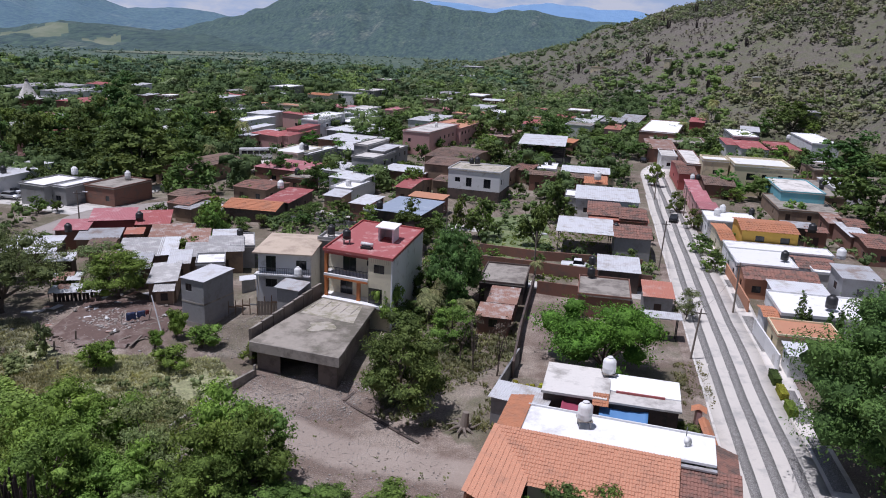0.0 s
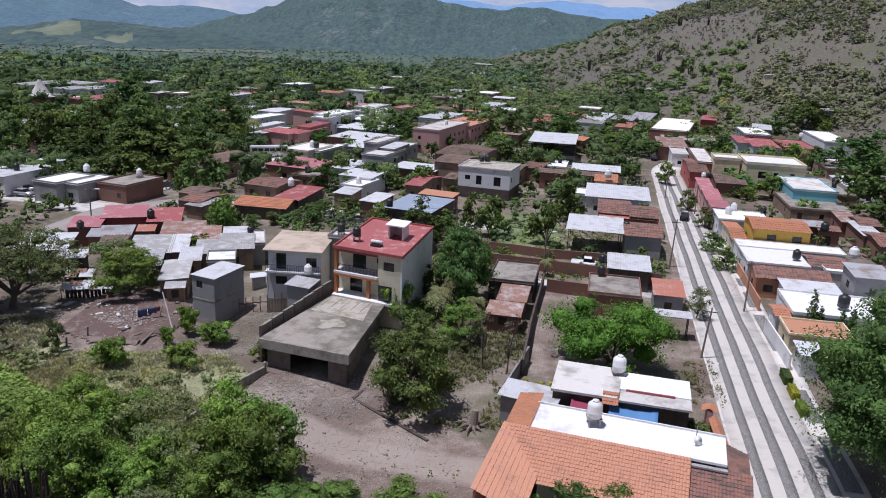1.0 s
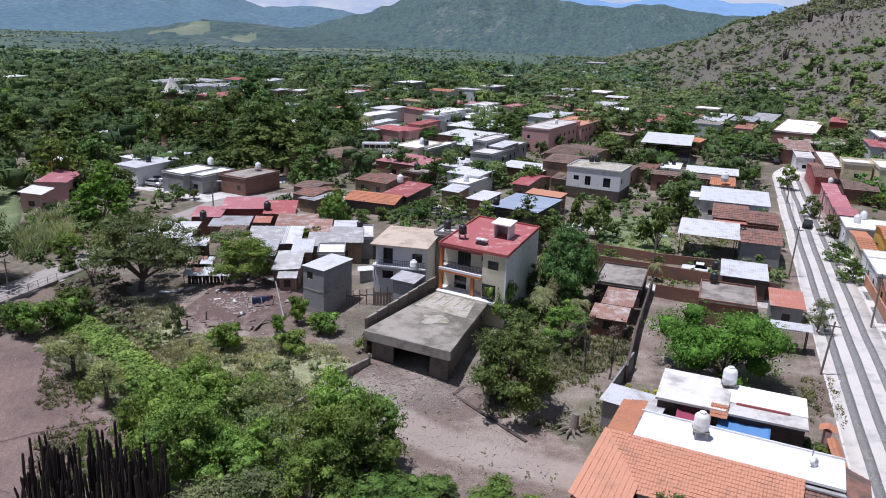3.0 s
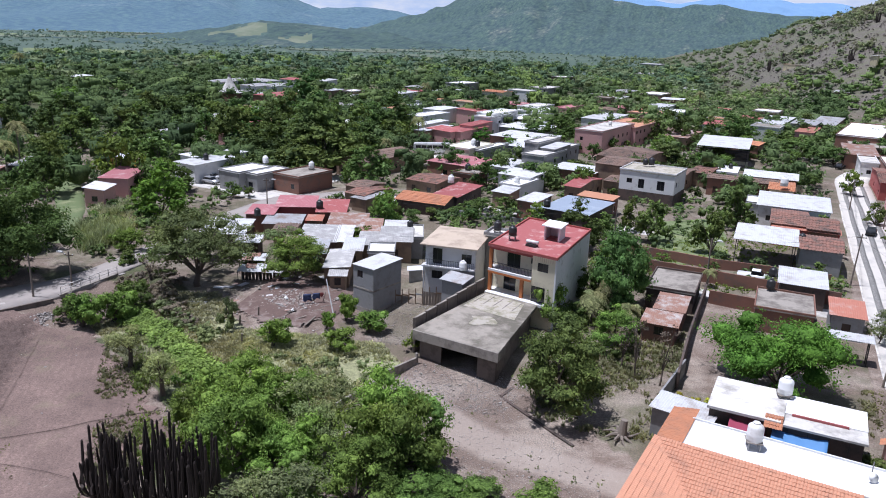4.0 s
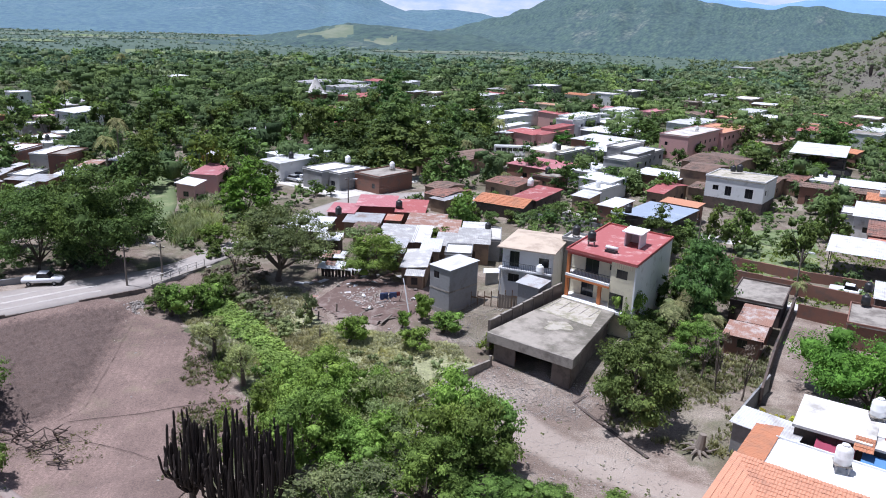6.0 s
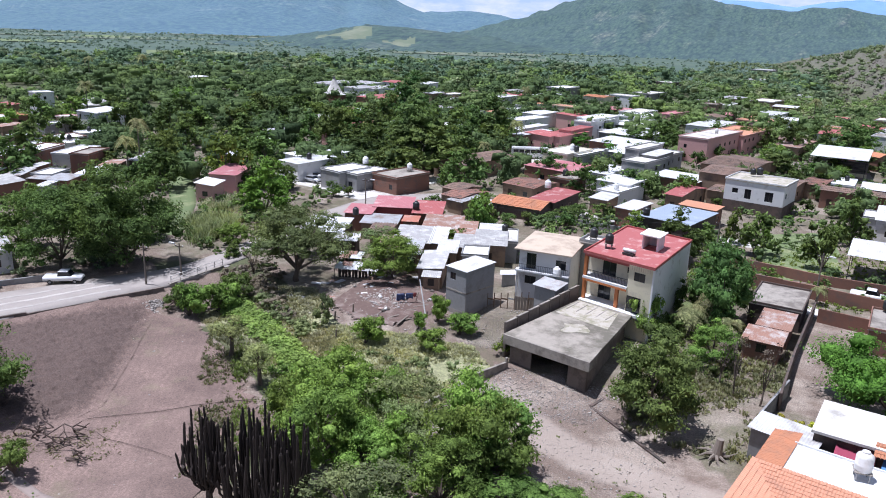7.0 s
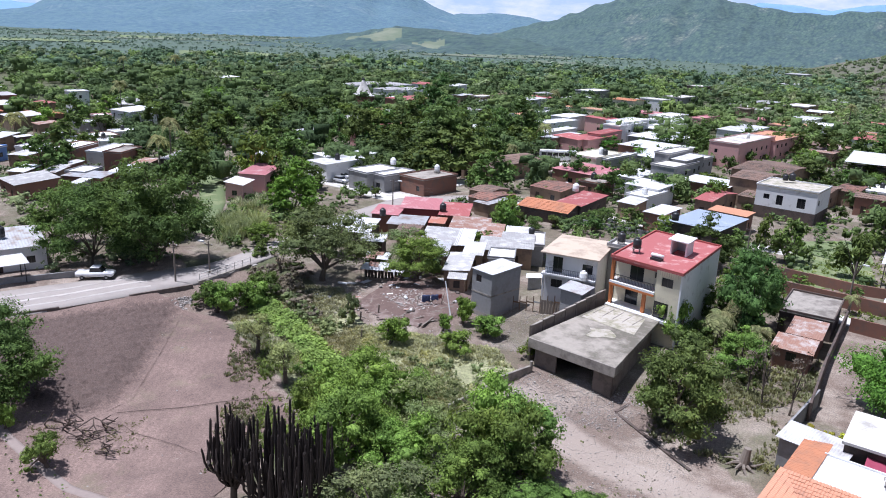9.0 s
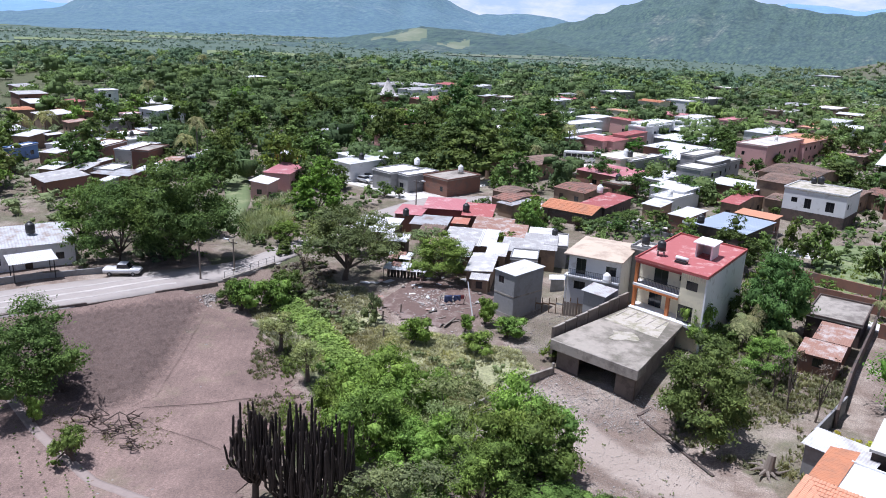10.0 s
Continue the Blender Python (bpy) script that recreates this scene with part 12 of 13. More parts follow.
woods("hill_scrub", "grey leafless scrub over the hillside", 16, 4200, 1, 34, 260, 640, "clump_grey", 1.3, 1, 4, 0.45, 0.3, 6.0, 0.9, 1, sparse)
woods("hill_scrub", "dark green trees crowding the foot of the hill", 31, 150, 5, 14.5, 285, 420, "clump_mid", 5.2, 4, 110, 0.42, 4.0, 7.0, 0.9, 1)
woods("hill_scrub", "bright green trees at the foot of the hill", 18, 300, 1, 20, 285, 470, "clump_bright", 4.2, 3, 80, 0.42, 3.5, 7.0, 0.8, 1)
woods("hill_scrub", "olive trees over the lower spur of the hill", 19, 620, -2, 14, 330, 1000, "clump_olive", 4.0, 3, 44, 0.5, 3.5, 7.0, 0.8, 1)


FOOT = np.array([(o.matrix_basis.translation.x, o.matrix_basis.translation.y, o["half_w"], o["half_d"], o["turned"]) for o in scene.objects if "half_w" in o])


def free(x, y, margin):
    """Which places lie off every house, by at least a margin."""
    c, s = np.cos(np.radians(FOOT[:, 4])), np.sin(np.radians(FOOT[:, 4]))
    dx, dy = x[:, None] - FOOT[None, :, 0], y[:, None] - FOOT[None, :, 1]
    u, v = np.abs(dx * c + dy * s), np.abs(-dx * s + dy * c)
    return ~np.any((u < FOOT[:, 2] + margin) & (v < FOOT[:, 3] + margin), axis=1)


def garden_shrubs(label, seed, n, az0, az1, r0, r1, material, lo, hi, leaves, leaf):
    """Low shrubs and small garden trees that fill the yards between the houses."""
    rng = np.random.RandomState(seed)
    az, r = np.radians(rng.uniform(az0, az1, n * 4)), np.sqrt(rng.uniform(r0 * r0, r1 * r1, n * 4))
    x, y = r * np.sin(az), r * np.cos(az)
    s = (x - ROAD_A[0]) * ROAD_DIR[0] + (y - ROAD_A[1]) * ROAD_DIR[1]
    c = (x - ROAD_A[0]) * ROAD_DIR[1] - (y - ROAD_A[1]) * ROAD_DIR[0]
    street = (s > -90) & (s < 185) & (np.abs(c - 0.6) < 6.4)
    street |= (np.abs(y - 147) < 5.5) & (x > -112) & (x < 10) | (np.abs((x + 66) - (y - 160) * 0.36) < 4) & (y > 155) & (y < 235)
    street |= (np.abs(y - 108) < 2.6) & (x > 0) & (x < 38) | (y > 84) & (y < 142) & (np.abs(x + 69.5) < 5.5)
    street |= (y < 90) & (np.abs(x + 77.0 - (y - 72.0) * 0.63) < 8.5) | (x > -75) & (x < -30) & (y < 98)
    street |= (np.abs(x + 89.2 + (y - 103.3) * 0.78) < 4.5) & (y < 150) & (x < -72)
    drift = np.sin(x * 0.11 + 1.3 * np.sin(y * 0.07)) * np.sin(y * 0.09 + 0.4) > rng.uniform(-1.0, 0.5, len(x))
    ok = free(x, y, 0.9) & ~street & drift
    pairs, tones = [], []
    for px, py in list(zip(x[ok], y[ok]))[:n]:
        q, z = rng.uniform(lo, hi) * (1.5 if rng.rand() < 0.12 else 1.0), land_at(px, py)
        ls = [(px + rng.uniform(-0.6, 0.6) * q, py + rng.uniform(-0.6, 0.6) * q, z + q * rng.uniform(0.4, 0.95), q * rng.uniform(0.4, 0.62), q * rng.uniform(0.36, 0.55)) for _ in range(3)]
        t = rng.rand()
        for p in (lumps(rng, ls, 0.5, 1, 0.25), leaf_cloud(rng, ls, leaves, leaf, 0.0, 4)):
            pairs.append(p)
            tones.append(np.full(len(p[0]), t))
    v, q = join(*pairs)
    ob = bulk("garden_shrubs", v, q, material)
    ob.data.attributes.new("tone", "FLOAT", "POINT").data.foreach_set("value", np.concatenate(tones).astype(np.float32))
    return tagged(ob, label, "shrubs", kind="stuff")


garden_shrubs("bright green shrubs in the yards between the houses", 101, 420, -44, 28, 108, 265, "clump_bright", 0.8, 1.7, 44, 0.22)
garden_shrubs("green shrubs in the yards between the houses", 102, 520, -46, 32, 112, 300, "clump_mid", 0.9, 2.1, 44, 0.25)
garden_shrubs("dark shrubs and small trees in the yards", 103, 330, -46, 32, 120, 300, "clump_dark", 1.0, 2.3, 44, 0.26)
garden_shrubs("dry grey-green scrub in the yards", 104, 380, -64, -38, 95, 260, "clump_olive", 0.7, 1.9, 44, 0.23)


def valley_fields():
    """Pale crops and pastures between the hedgerows, far down the valley."""
    rng = random.Random(51)
    az, r = np.radians(np.linspace(-66, 2, 60)), np.geomspace(600, 2300, 30)
    A, Rr = np.meshgrid(az, r)
    X, Y = Rr * np.sin(A), Rr * np.cos(A)
    Z = land(X, Y) - np.maximum(0, Rr - 900) * 0.002 + 0.25
    idx = np.arange(X.size).reshape(X.shape)
    f = np.stack([idx[:-1, :-1], idx[:-1, 1:], idx[1:, 1:], idx[1:, :-1]], -1).reshape(-1, 4)[:, ::-1]
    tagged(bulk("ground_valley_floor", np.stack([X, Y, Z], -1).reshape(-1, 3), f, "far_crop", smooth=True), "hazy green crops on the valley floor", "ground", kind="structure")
    for i in range(30):
        r = 640 + 38 * i + rng.uniform(-20, 20)
        mid = rng.uniform(-58, -7)
        half, deep = rng.uniform(1.2, 4.5), rng.uniform(25, 70) + (r - 560) * 0.05
        bm = bmesh.new()
        near, back = [], []
        for k in range(9):
            a = radians(mid - half + 2 * half * k / 8)
            for row, rr in ((near, r + rng.uniform(-3, 3)), (back, r + deep + rng.uniform(-3, 3))):
                x, y = rr * math.sin(a), rr * math.cos(a)
                row.append(bm.verts.new((x, y, land_at(x, y) - max(0.0, rr - 900) * 0.002 + 0.9)))
        for k in range(8):
            bm.faces.new((near[k], near[k + 1], back[k + 1], back[k]))
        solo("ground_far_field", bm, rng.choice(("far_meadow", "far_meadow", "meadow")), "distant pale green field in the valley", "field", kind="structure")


valley_fields()


def tufts(name, label, seed, outline, n, height, material, blades=7, spread=0.25):
    """Weeds: bunches of upright blades inside an outline."""
    rng = np.random.RandomState(seed)
    P = np.array(outline)
    V = []
    k = 0
    while k < n:
        x, y = rng.uniform(P[:, 0].min(), P[:, 0].max()), rng.uniform(P[:, 1].min(), P[:, 1].max())
        if not in_poly(np.array([x]), np.array([y]), list(outline))[0]:
            continue
        if math.sin(x * 0.5 + 1) * math.sin(y * 0.43) + math.sin(x * 0.21 - y * 0.3) < rng.uniform(-1.2, 0.9):
            continue
        k += 1
        z = land_at(x, y) - 0.05
        h = height * rng.uniform(0.4, 1.3)
        for _ in range(blades):
            a = rng.uniform(0, 6.28)
            d = np.array([math.cos(a), math.sin(a), 0])
            s = np.array([-d[1], d[0], 0]) * 0.06 * rng.uniform(0.7, 1.6)
            b = np.array([x, y, z]) + d * rng.uniform(0, spread)
            tip = b + d * h * rng.uniform(0.2, 0.8) + np.array([0, 0, h])
            mid = (b + tip) / 2 + np.array([0, 0, h * 0.12])
            V += [b - s * 0.6, mid - s * 1.3, tip, mid + s * 1.3]
    V = np.array(V)
    ob = bulk(name, V, np.arange(len(V)).reshape(-1, 4), material)
    return tagged(ob, label, "weeds", kind="stuff")


tufts("weeds", "pale rough grass on the stream bank", 21, VERGES[0], 2600, 0.38, "dry_grass", 8, 0.35)
tufts("weeds", "pale dry weeds below a yard", 28, VERGES[1], 2600, 0.34, "dry_grass", 8, 0.35)
tufts("weeds", "green weeds in the stream bed", 22, [(-60, 76), (-40, 52), (-30, 38), (-18, 40), (-30, 58), (-50, 76)], 1500, 0.5, "vine_leaf")
tufts("weeds", "grey-green weeds between a house and the street", 29, [(25.4, 70.0), (28.2, 66.0), (31.0, 82.0), (27.0, 81.0)], 190, 0.26, "grass_blade", 8, 0.35)
tufts("weeds", "sparse weeds over the bare lot", 23, [(-26, 38), (2, 38), (4, 58), (-8, 70), (-22, 66)], 160, 0.2, "grass_blade", 5)
tufts("weeds", "weeds between the garden trees", 24, [(-6, 66), (7, 64), (10, 92), (0, 104), (-6, 86)], 1500, 0.5, "grass_blade")
tufts("weeds", "grass in the gardens of the town", 25, [(-10, 106), (34, 112), (40, 150), (-10, 140)], 1800, 0.4, "vine_leaf")
tufts("weeds", "dry olive weeds among the fallen branches", 27, [(-62.0, 43.5), (-56.0, 41.0), (-50.0, 40.5), (-46.5, 45.0), (-52.0, 51.0), (-59.0, 49.5)], 260, 0.22, "grass_blade")
tufts("weeds", "thin weeds along the edge of the field", 26, [(-58, 72), (-38, 42), (-34, 42), (-44, 62), (-54, 74)], 700, 0.4, "grass_blade")


def vines():
    """A carpet of creepers heaped along the stream bed."""
    rng = np.random.RandomState(31)
    n = 15000
    t = rng.uniform(0, 6, n)
    cx = np.interp(t, range(7), (-60.5, -57.2, -52.8, -45.7, -41.0, -36.0, -31.0))
    cy = np.interp(t, range(7), (79.5, 76.9, 74.8, 69.6, 66.0, 61.5, 56.0))
    w = rng.uniform(-1, 1, n) * (1.7 + 0.4 * np.sin(t * 9))
    x, y = cx + w * 0.55 + rng.normal(0, 0.25, n), cy + w * 0.83 + rng.normal(0, 0.25, n)
    z = land(x, y) + 0.15 + 0.75 * np.clip(1 - (w / 2.0) ** 2, 0, 1) + 0.35 * np.abs(np.sin(x * 1.3) * np.sin(y * 1.1)) + rng.uniform(-0.12, 0.12, n)
    c = np.stack([x, y, z], 1)
    nr = rng.normal(size=(n, 3)) * 0.45 + np.array([0, 0, 1.0])
    nr /= np.linalg.norm(nr, axis=1)[:, None]
    t1 = np.cross(nr, rng.normal(size=(n, 3)))
    t1 /= np.linalg.norm(t1, axis=1)[:, None]
    t2 = np.cross(nr, t1)
    s = rng.uniform(0.09, 0.20, n)[:, None]
    V = np.stack([c - t1 * s, c - t2 * s, c + t1 * s, c + t2 * s], 1).reshape(-1, 3)
    ob = bulk("creepers", V, np.arange(n * 4).reshape(-1, 4), "vine_leaf")
    tagged(ob, "bright green creepers carpeting a stream bed", "creeper", kind="stuff")


vines()


def stones(name, label, seed, outline, n, lo, hi, material):
    """Loose rubble: small faceted stones inside an outline."""
    rng = np.random.RandomState(seed)
    P = np.array(outline)
    base = np.array([(1, 0, 0), (0, 1, 0), (-1, 0, 0), (0, -1, 0), (0, 0, 1), (0, 0, -1)], float)
    tri = np.array([(0, 1, 4), (1, 2, 4), (2, 3, 4), (3, 0, 4), (1, 0, 5), (2, 1, 5), (3, 2, 5), (0, 3, 5)])
    V, Fc, k = [], [], 0
    while k < n:
        x, y = rng.uniform(P[:, 0].min(), P[:, 0].max()), rng.uniform(P[:, 1].min(), P[:, 1].max())
        if not in_poly(np.array([x]), np.array([y]), list(outline))[0]:
            continue
        s = rng.uniform(lo, hi) * (1 + (rng.rand() < 0.05) * 1.2)
        a = rng.uniform(0, 6.28)
        m = np.array([(math.cos(a), -math.sin(a), 0), (math.sin(a), math.cos(a), 0), (0, 0, 1)])
        v = (base * rng.uniform(0.6, 1.2, (6, 3)) * np.array([1.3, 0.9, 0.55])) @ m.T * s
        V.append(v + np.array([x, y, land_at(x, y) + s * 0.2 + 0.02]))
        Fc.append(tri + 6 * k)
        k += 1
    ob = bulk(name, np.concatenate(V), np.concatenate(Fc), material)
    return tagged(ob, label, "rubble", kind="stuff")


stones("rubble", "pale rubble and broken stones on a slope", 41, [(-27, 76), (-20.5, 78), (-17, 90), (-27, 89)], 2200, 0.03, 0.08, "rubble")
stones("rubble", "scattered stones and scraps in a yard", 42, [(-48, 76), (-28, 74), (-30, 92), (-52, 94)], 1300, 0.03, 0.12, "rubble")
stones("rubble", "heap of broken stones and plaster in a yard", 48, [(-43.5, 84.5), (-38.0, 82.0), (-35.5, 85.5), (-41.0, 89.5)], 420, 0.05, 0.2, "rubble")
stones("rubble", "small stones over the bare lot", 43, [(-24, 44), (0, 44), (2, 58), (-8, 70), (-22, 69)], 4200, 0.025, 0.075, "rubble")
stones("rubble", "pale stones and spoil at the edge of the field", 44, [(-75.0, 66.5), (-72.0, 66.0), (-62.8, 62.0), (-62.2, 64.0), (-68.5, 71.0)], 1300, 0.04, 0.15, "rubble")
stones("rubble", "heap of pale broken stone beside the road", 49, [(-70.8, 70.8), (-68.3, 71.0), (-66.8, 74.0), (-68.6, 75.8)], 900, 0.05, 0.17, "rubble")
stones("rubble", "dark clods over a bank of tilled earth", 46, [(-82.0, 55.0), (-76.0, 47.5), (-60.0, 46.0), (-55.5, 50.5), (-62.0, 62.0), (-70.0, 73.0), (-77.5, 62.0)], 1500, 0.05, 0.17, "tilled_earth")
stones("rubble", "pale rubble strewn before the garage", 47, [(-22, 66), (-9, 66), (-6, 74), (-12, 74), (-21, 74)], 2600, 0.03, 0.10, "rubble")
stones("rubble", "clods on the ploughed field", 45, [(-90, 38), (-50, 18), (-37, 40), (-40, 54), (-60, 70), (-72, 66)], 1800, 0.03, 0.1, "stone")


def organ_cactus(x, y, seed, arms, spread, tall, stem, label):
    """A candelabra cactus: short trunk, arms that sweep out and then stand upright."""
    rng = random.Random(seed)
    ob = empty("cactus", pose(x, y, land_at(x, y)), label, "cactus", "organ pipe cacti")
    bm = bmesh.new()
    tube(bm, (-0.1, 0, -0.3), (0.0, 0.02, stem + 0.2), 0.30, 0.24, 9)
    part("trunk", bm, "bark", ob)
    for i in range(arms):
        a = 6.2832 * i * 0.382 * 1.618 + rng.uniform(-0.2, 0.2)
        r = spread * math.sqrt((i + 0.6) / arms) * rng.uniform(0.85, 1.1)
        top = tall * (1.0 - 0.24 * (r / spread) ** 2) * rng.uniform(0.62, 1.06)
        low = stem * 0.85 + 1.7 * (r / spread) ** 1.5 + rng.uniform(-0.3, 0.3)
        c, d = math.cos(a), math.sin(a)
        lean, kink = (rng.uniform(-0.3, 0.3), rng.uniform(-0.3, 0.3)), (rng.uniform(-0.09, 0.09), rng.uniform(-0.09, 0.09))
        bm = bmesh.new()
        pts = [Vector((0, 0, stem - 0.2)), Vector((r * 0.5 * c, r * 0.5 * d, low * 0.9)), Vector((r * 0.88 * c, r * 0.88 * d, low + 0.3)), Vector((r * c, r * d, low + 1.0)),
               Vector((r * c + lean[0] * 0.5 + kink[0], r * d + lean[1] * 0.5 + kink[1], (low + 1.0 + top) / 2)), Vector((r * c + lean[0] * 0.95, r * d + lean[1] * 0.95, top - 0.15)), Vector((r * c + lean[0], r * d + lean[1], top))]
        thin = rng.uniform(0.8, 1.1)
        rad = [q * thin for q in (0.11, 0.10, 0.11, 0.105, 0.105, 0.09, 0.03)]
        last = None
        for p, q in zip(pts, rad):
            cur = []
            for j in range(12):
                w = 6.2832 * j / 12
                qq = q * (1.0 if j % 2 else 0.72)
                cur.append(bm.verts.new((p.x + qq * math.cos(w), p.y + qq * math.sin(w), p.z)))
            if last:
                for j in range(12):
                    bm.faces.new((last[j], last[(j + 1) % 12], cur[(j + 1) % 12], cur[j]))
            last = cur
        bm.faces.new(last)
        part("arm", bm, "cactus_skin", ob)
    return ob


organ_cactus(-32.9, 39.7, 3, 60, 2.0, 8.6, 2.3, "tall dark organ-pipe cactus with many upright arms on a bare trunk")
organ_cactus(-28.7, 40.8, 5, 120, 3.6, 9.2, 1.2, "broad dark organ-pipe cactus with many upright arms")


def hill_cactus(az, r, tall, seed):
    """A dark upright clump of columns on the hillside."""
    rng = random.Random(seed)
    x, y = r * math.sin(radians(az)), r * math.cos(radians(az))
    ob = empty("cactus", pose(x, y, land_at(x, y)), "dark upright cactus clump standing on the hillside", "cactus", "hillside cacti")
    for i in range(7):
        bm = bmesh.new()
        bx, by, h = rng.uniform(-1.3, 1.3), rng.uniform(-0.8, 0.8), tall * rng.uniform(0.55, 1.0)
        tube(bm, (bx * 0.4, by * 0.4, -0.3), (bx, by, h * 0.35), 0.32, 0.36, 7)
        tube(bm, (bx, by, h * 0.34), (bx * 1.1, by * 1.1, h), 0.36, 0.18, 7)
        part("column", bm, "cactus_skin", ob)


for i, (az, r, tall) in enumerate(((9.4, 520, 8.5), (10.2, 530, 5.5), (14.2, 470, 6.5), (14.9, 560, 7.0), (15.3, 540, 6.5), (15.5, 660, 6.0), (17.0, 560, 8.5), (17.2, 520, 6.0), (17.9, 570, 5.0), (16.4, 430, 4.5), (18.5, 400, 5.0), (20.6, 450, 5.0))):
    hill_cactus(az, r, tall, 300 + i)


def palm(x, y, tall, span, seed, fronds=16):
    rng = random.Random(seed)
    ob = empty("palm_tree", pose(x, y, land_at(x, y)), "palm tree with arching feathered fronds", "palm tree")
    bm = bmesh.new()
    tube(bm, (0, 0, -0.3), (0.15, 0.1, tall * 0.5), 0.2, 0.17, 9)
    tube(bm, (0.15, 0.1, tall * 0.5), (0.2, 0.0, tall), 0.17, 0.14, 9)
    part("trunk", bm, "dead_wood", ob)
    for i in range(fronds):
        a, up = 6.2832 * i / fronds + rng.uniform(-0.2, 0.2), rng.uniform(0.1, 0.95)
        V, Fc = [], []
        d, s = Vector((math.cos(a), math.sin(a), 0)), Vector((-math.sin(a), math.cos(a), 0))
        for j in range(12):
            f0, f1 = j / 12, (j + 0.75) / 12
            for side in (-1, 1):
                for f in (f0, f1):
                    c = Vector((0.2, 0, tall)) + d * span * f * (0.6 + 0.4 * (1 - up)) + Vector((0, 0, span * (up * 1.1 * f - 1.15 * f * f)))
                    V.append(c)
                w = span * 0.22 * math.sin(math.pi * min(1, f0 + 0.12)) + 0.05
                V.append(V[-1] + s * side * w + d * 0.12 + Vector((0, 0, -w * 0.45)))
                V.append(V[-3] + s * side * w * 0.9 + d * 0.12 + Vector((0, 0, -w * 0.45)))
                n = len(V)
                Fc.append((n - 4, n - 3, n - 2, n - 1))
        bulk("frond", [tuple(v) for v in V], Fc, "leaf_palm", ob)
    return ob


palm(-1.6, 91.6, 3.6, 3.0, 1, 20)
palm(0.6, 95.0, 4.6, 3.2, 2, 20)
palm(3.0, 90.4, 3.0, 2.6, 24, 18)
palm(2.0, 107.3, 5, 2.5, 3)
palm(-132.9, 142.7, 11, 3.6, 4)
palm(-209.4, 202.2, 12, 4.5, 5)
palm(-187.7, 143.7, 8, 4.5, 6)
palm(-192.6, 139.6, 7, 4.0, 7)
palm(-74.0, 248.1, 9, 3.5, 8)
palm(-60.9, 222.8, 8, 3.5, 9)
palm(32.0, 357.2, 10, 4, 10)
palm(113.0, 328.5, 9, 4.5, 11)
palm(103.5, 310.3, 8, 4, 12)
palm(91.8, 297.9, 6, 3.5, 13)
palm(230.0, 491.5, 6, 3, 14)
palm(111.5, 243.1, 4, 3, 15)
palm(-125.2, 130.6, 9, 3.5, 16)
palm(-60.2, 188.7, 6, 2.5, 17)
palm(-42.6, 164.1, 3.5, 2.2, 18)
palm(14.4, 111.8, 2.5, 1.6, 19)
palm(-324.7, 317.3, 12, 4, 20)
palm(-323.2, 355.7, 12, 4.5, 21)
palm(-151.0, 340.8, 8, 3.5, 22)
palm(-90.4, 342.3, 9, 4, 23)


def cypress(x, y, tall, wide, seed):
    rng = np.random.RandomState(seed)
    ob = empty("cypress", pose(x, y, land_at(x, y)), "slim dark cypress in a front garden", "tree", "cypresses")
    bm = bmesh.new()
    tube(bm, (0, 0, -0.2), (0, 0, tall * 0.7), 0.09, 0.03, 6)
    part("trunk", bm, "bark", ob)
    ls = [(rng.uniform(-0.08, 0.08), rng.uniform(-0.08, 0.08), tall * f, wide * (0.35 + 0.75 * math.sin(math.pi * min(1, f * 0.85 + 0.12))), tall * 0.09) for f in np.linspace(0.06, 0.94, 14)]
    v, f = leaf_cloud(rng, ls, 1500, 0.11)
    bulk("crown", v, f, "leaf_dark", ob)


cypress(45.4, 89.25, 7.2, 0.6, 24)
cypress(46.4, 89.05, 5.0, 0.45, 25)
cypress(48.8, 88.6, 4.7, 0.42, 26)
cypress(50.1, 88.35, 5.0, 0.42, 27)


# ---- poles, cables and vehicles ----
pole(-66.9, 133.2, 5.8, 0, lamp=1.2, turn=180)
pole(35.9, 119.3, 8.2, 2, lamp=0, turn=0)
pole(14.9, 116.6, 6.2, 0, lamp=1.0, turn=150)
pole(-72.1, 76.8, 6.0, 0, lamp=0, turn=0)
pole(-70.4, 81.9, 5.2, 0, lamp=1.0, turn=0)
pole(41.2, 99.8, 7.5, 0, lamp=0, turn=10)
pole(30.0, 82.7, 6.5, 4, lamp=0, turn=0)
pole(0.5, 133.1, 5.5, 0, lamp=0, turn=0)
wire((-66.9, 133.2, 5.40), (0.5, 133.1, 5.10), 1.5)
wire((14.9, 116.6, 5.80), (35.9, 119.3, 7.80), 0.8)
wire((14.9, 116.6, 5.80), (0.5, 133.1, 5.10), 0.9)
wire((35.9, 119.3, 7.80), (41.2, 99.8, 7.10), 1.0)
wire((-72.1, 76.8, 5.60), (-70.4, 81.9, 4.80), 0.5)
wire((41.2, 99.8, 7.10), (30.0, 82.7, 6.10), 1.2)
wire((-66.9, 133.2, 4.90), (0.5, 133.1, 4.60), 1.8)
car(-82.4, 72.6, 30, 'pickup', 'car_white', 'white pickup parked in the shade of trees')
car(21.7, 116.3, -12, 'pickup', 'car_white', 'white pickup truck parked in an alley')
car(48.1, 153.9, 70, 'sedan', 'car_dark', 'black car parked beside the street')
car(-87.8, 148.0, -10, 'sedan', 'car_silver', 'silver car parked on a dusty street')
car(-89.2, 151.6, 20, 'sedan', 'car_silver', 'silver car parked under trees')
car(-56.8, 189.3, 20, 'pickup', 'car_dark', 'dark pickup parked by a tiled house')
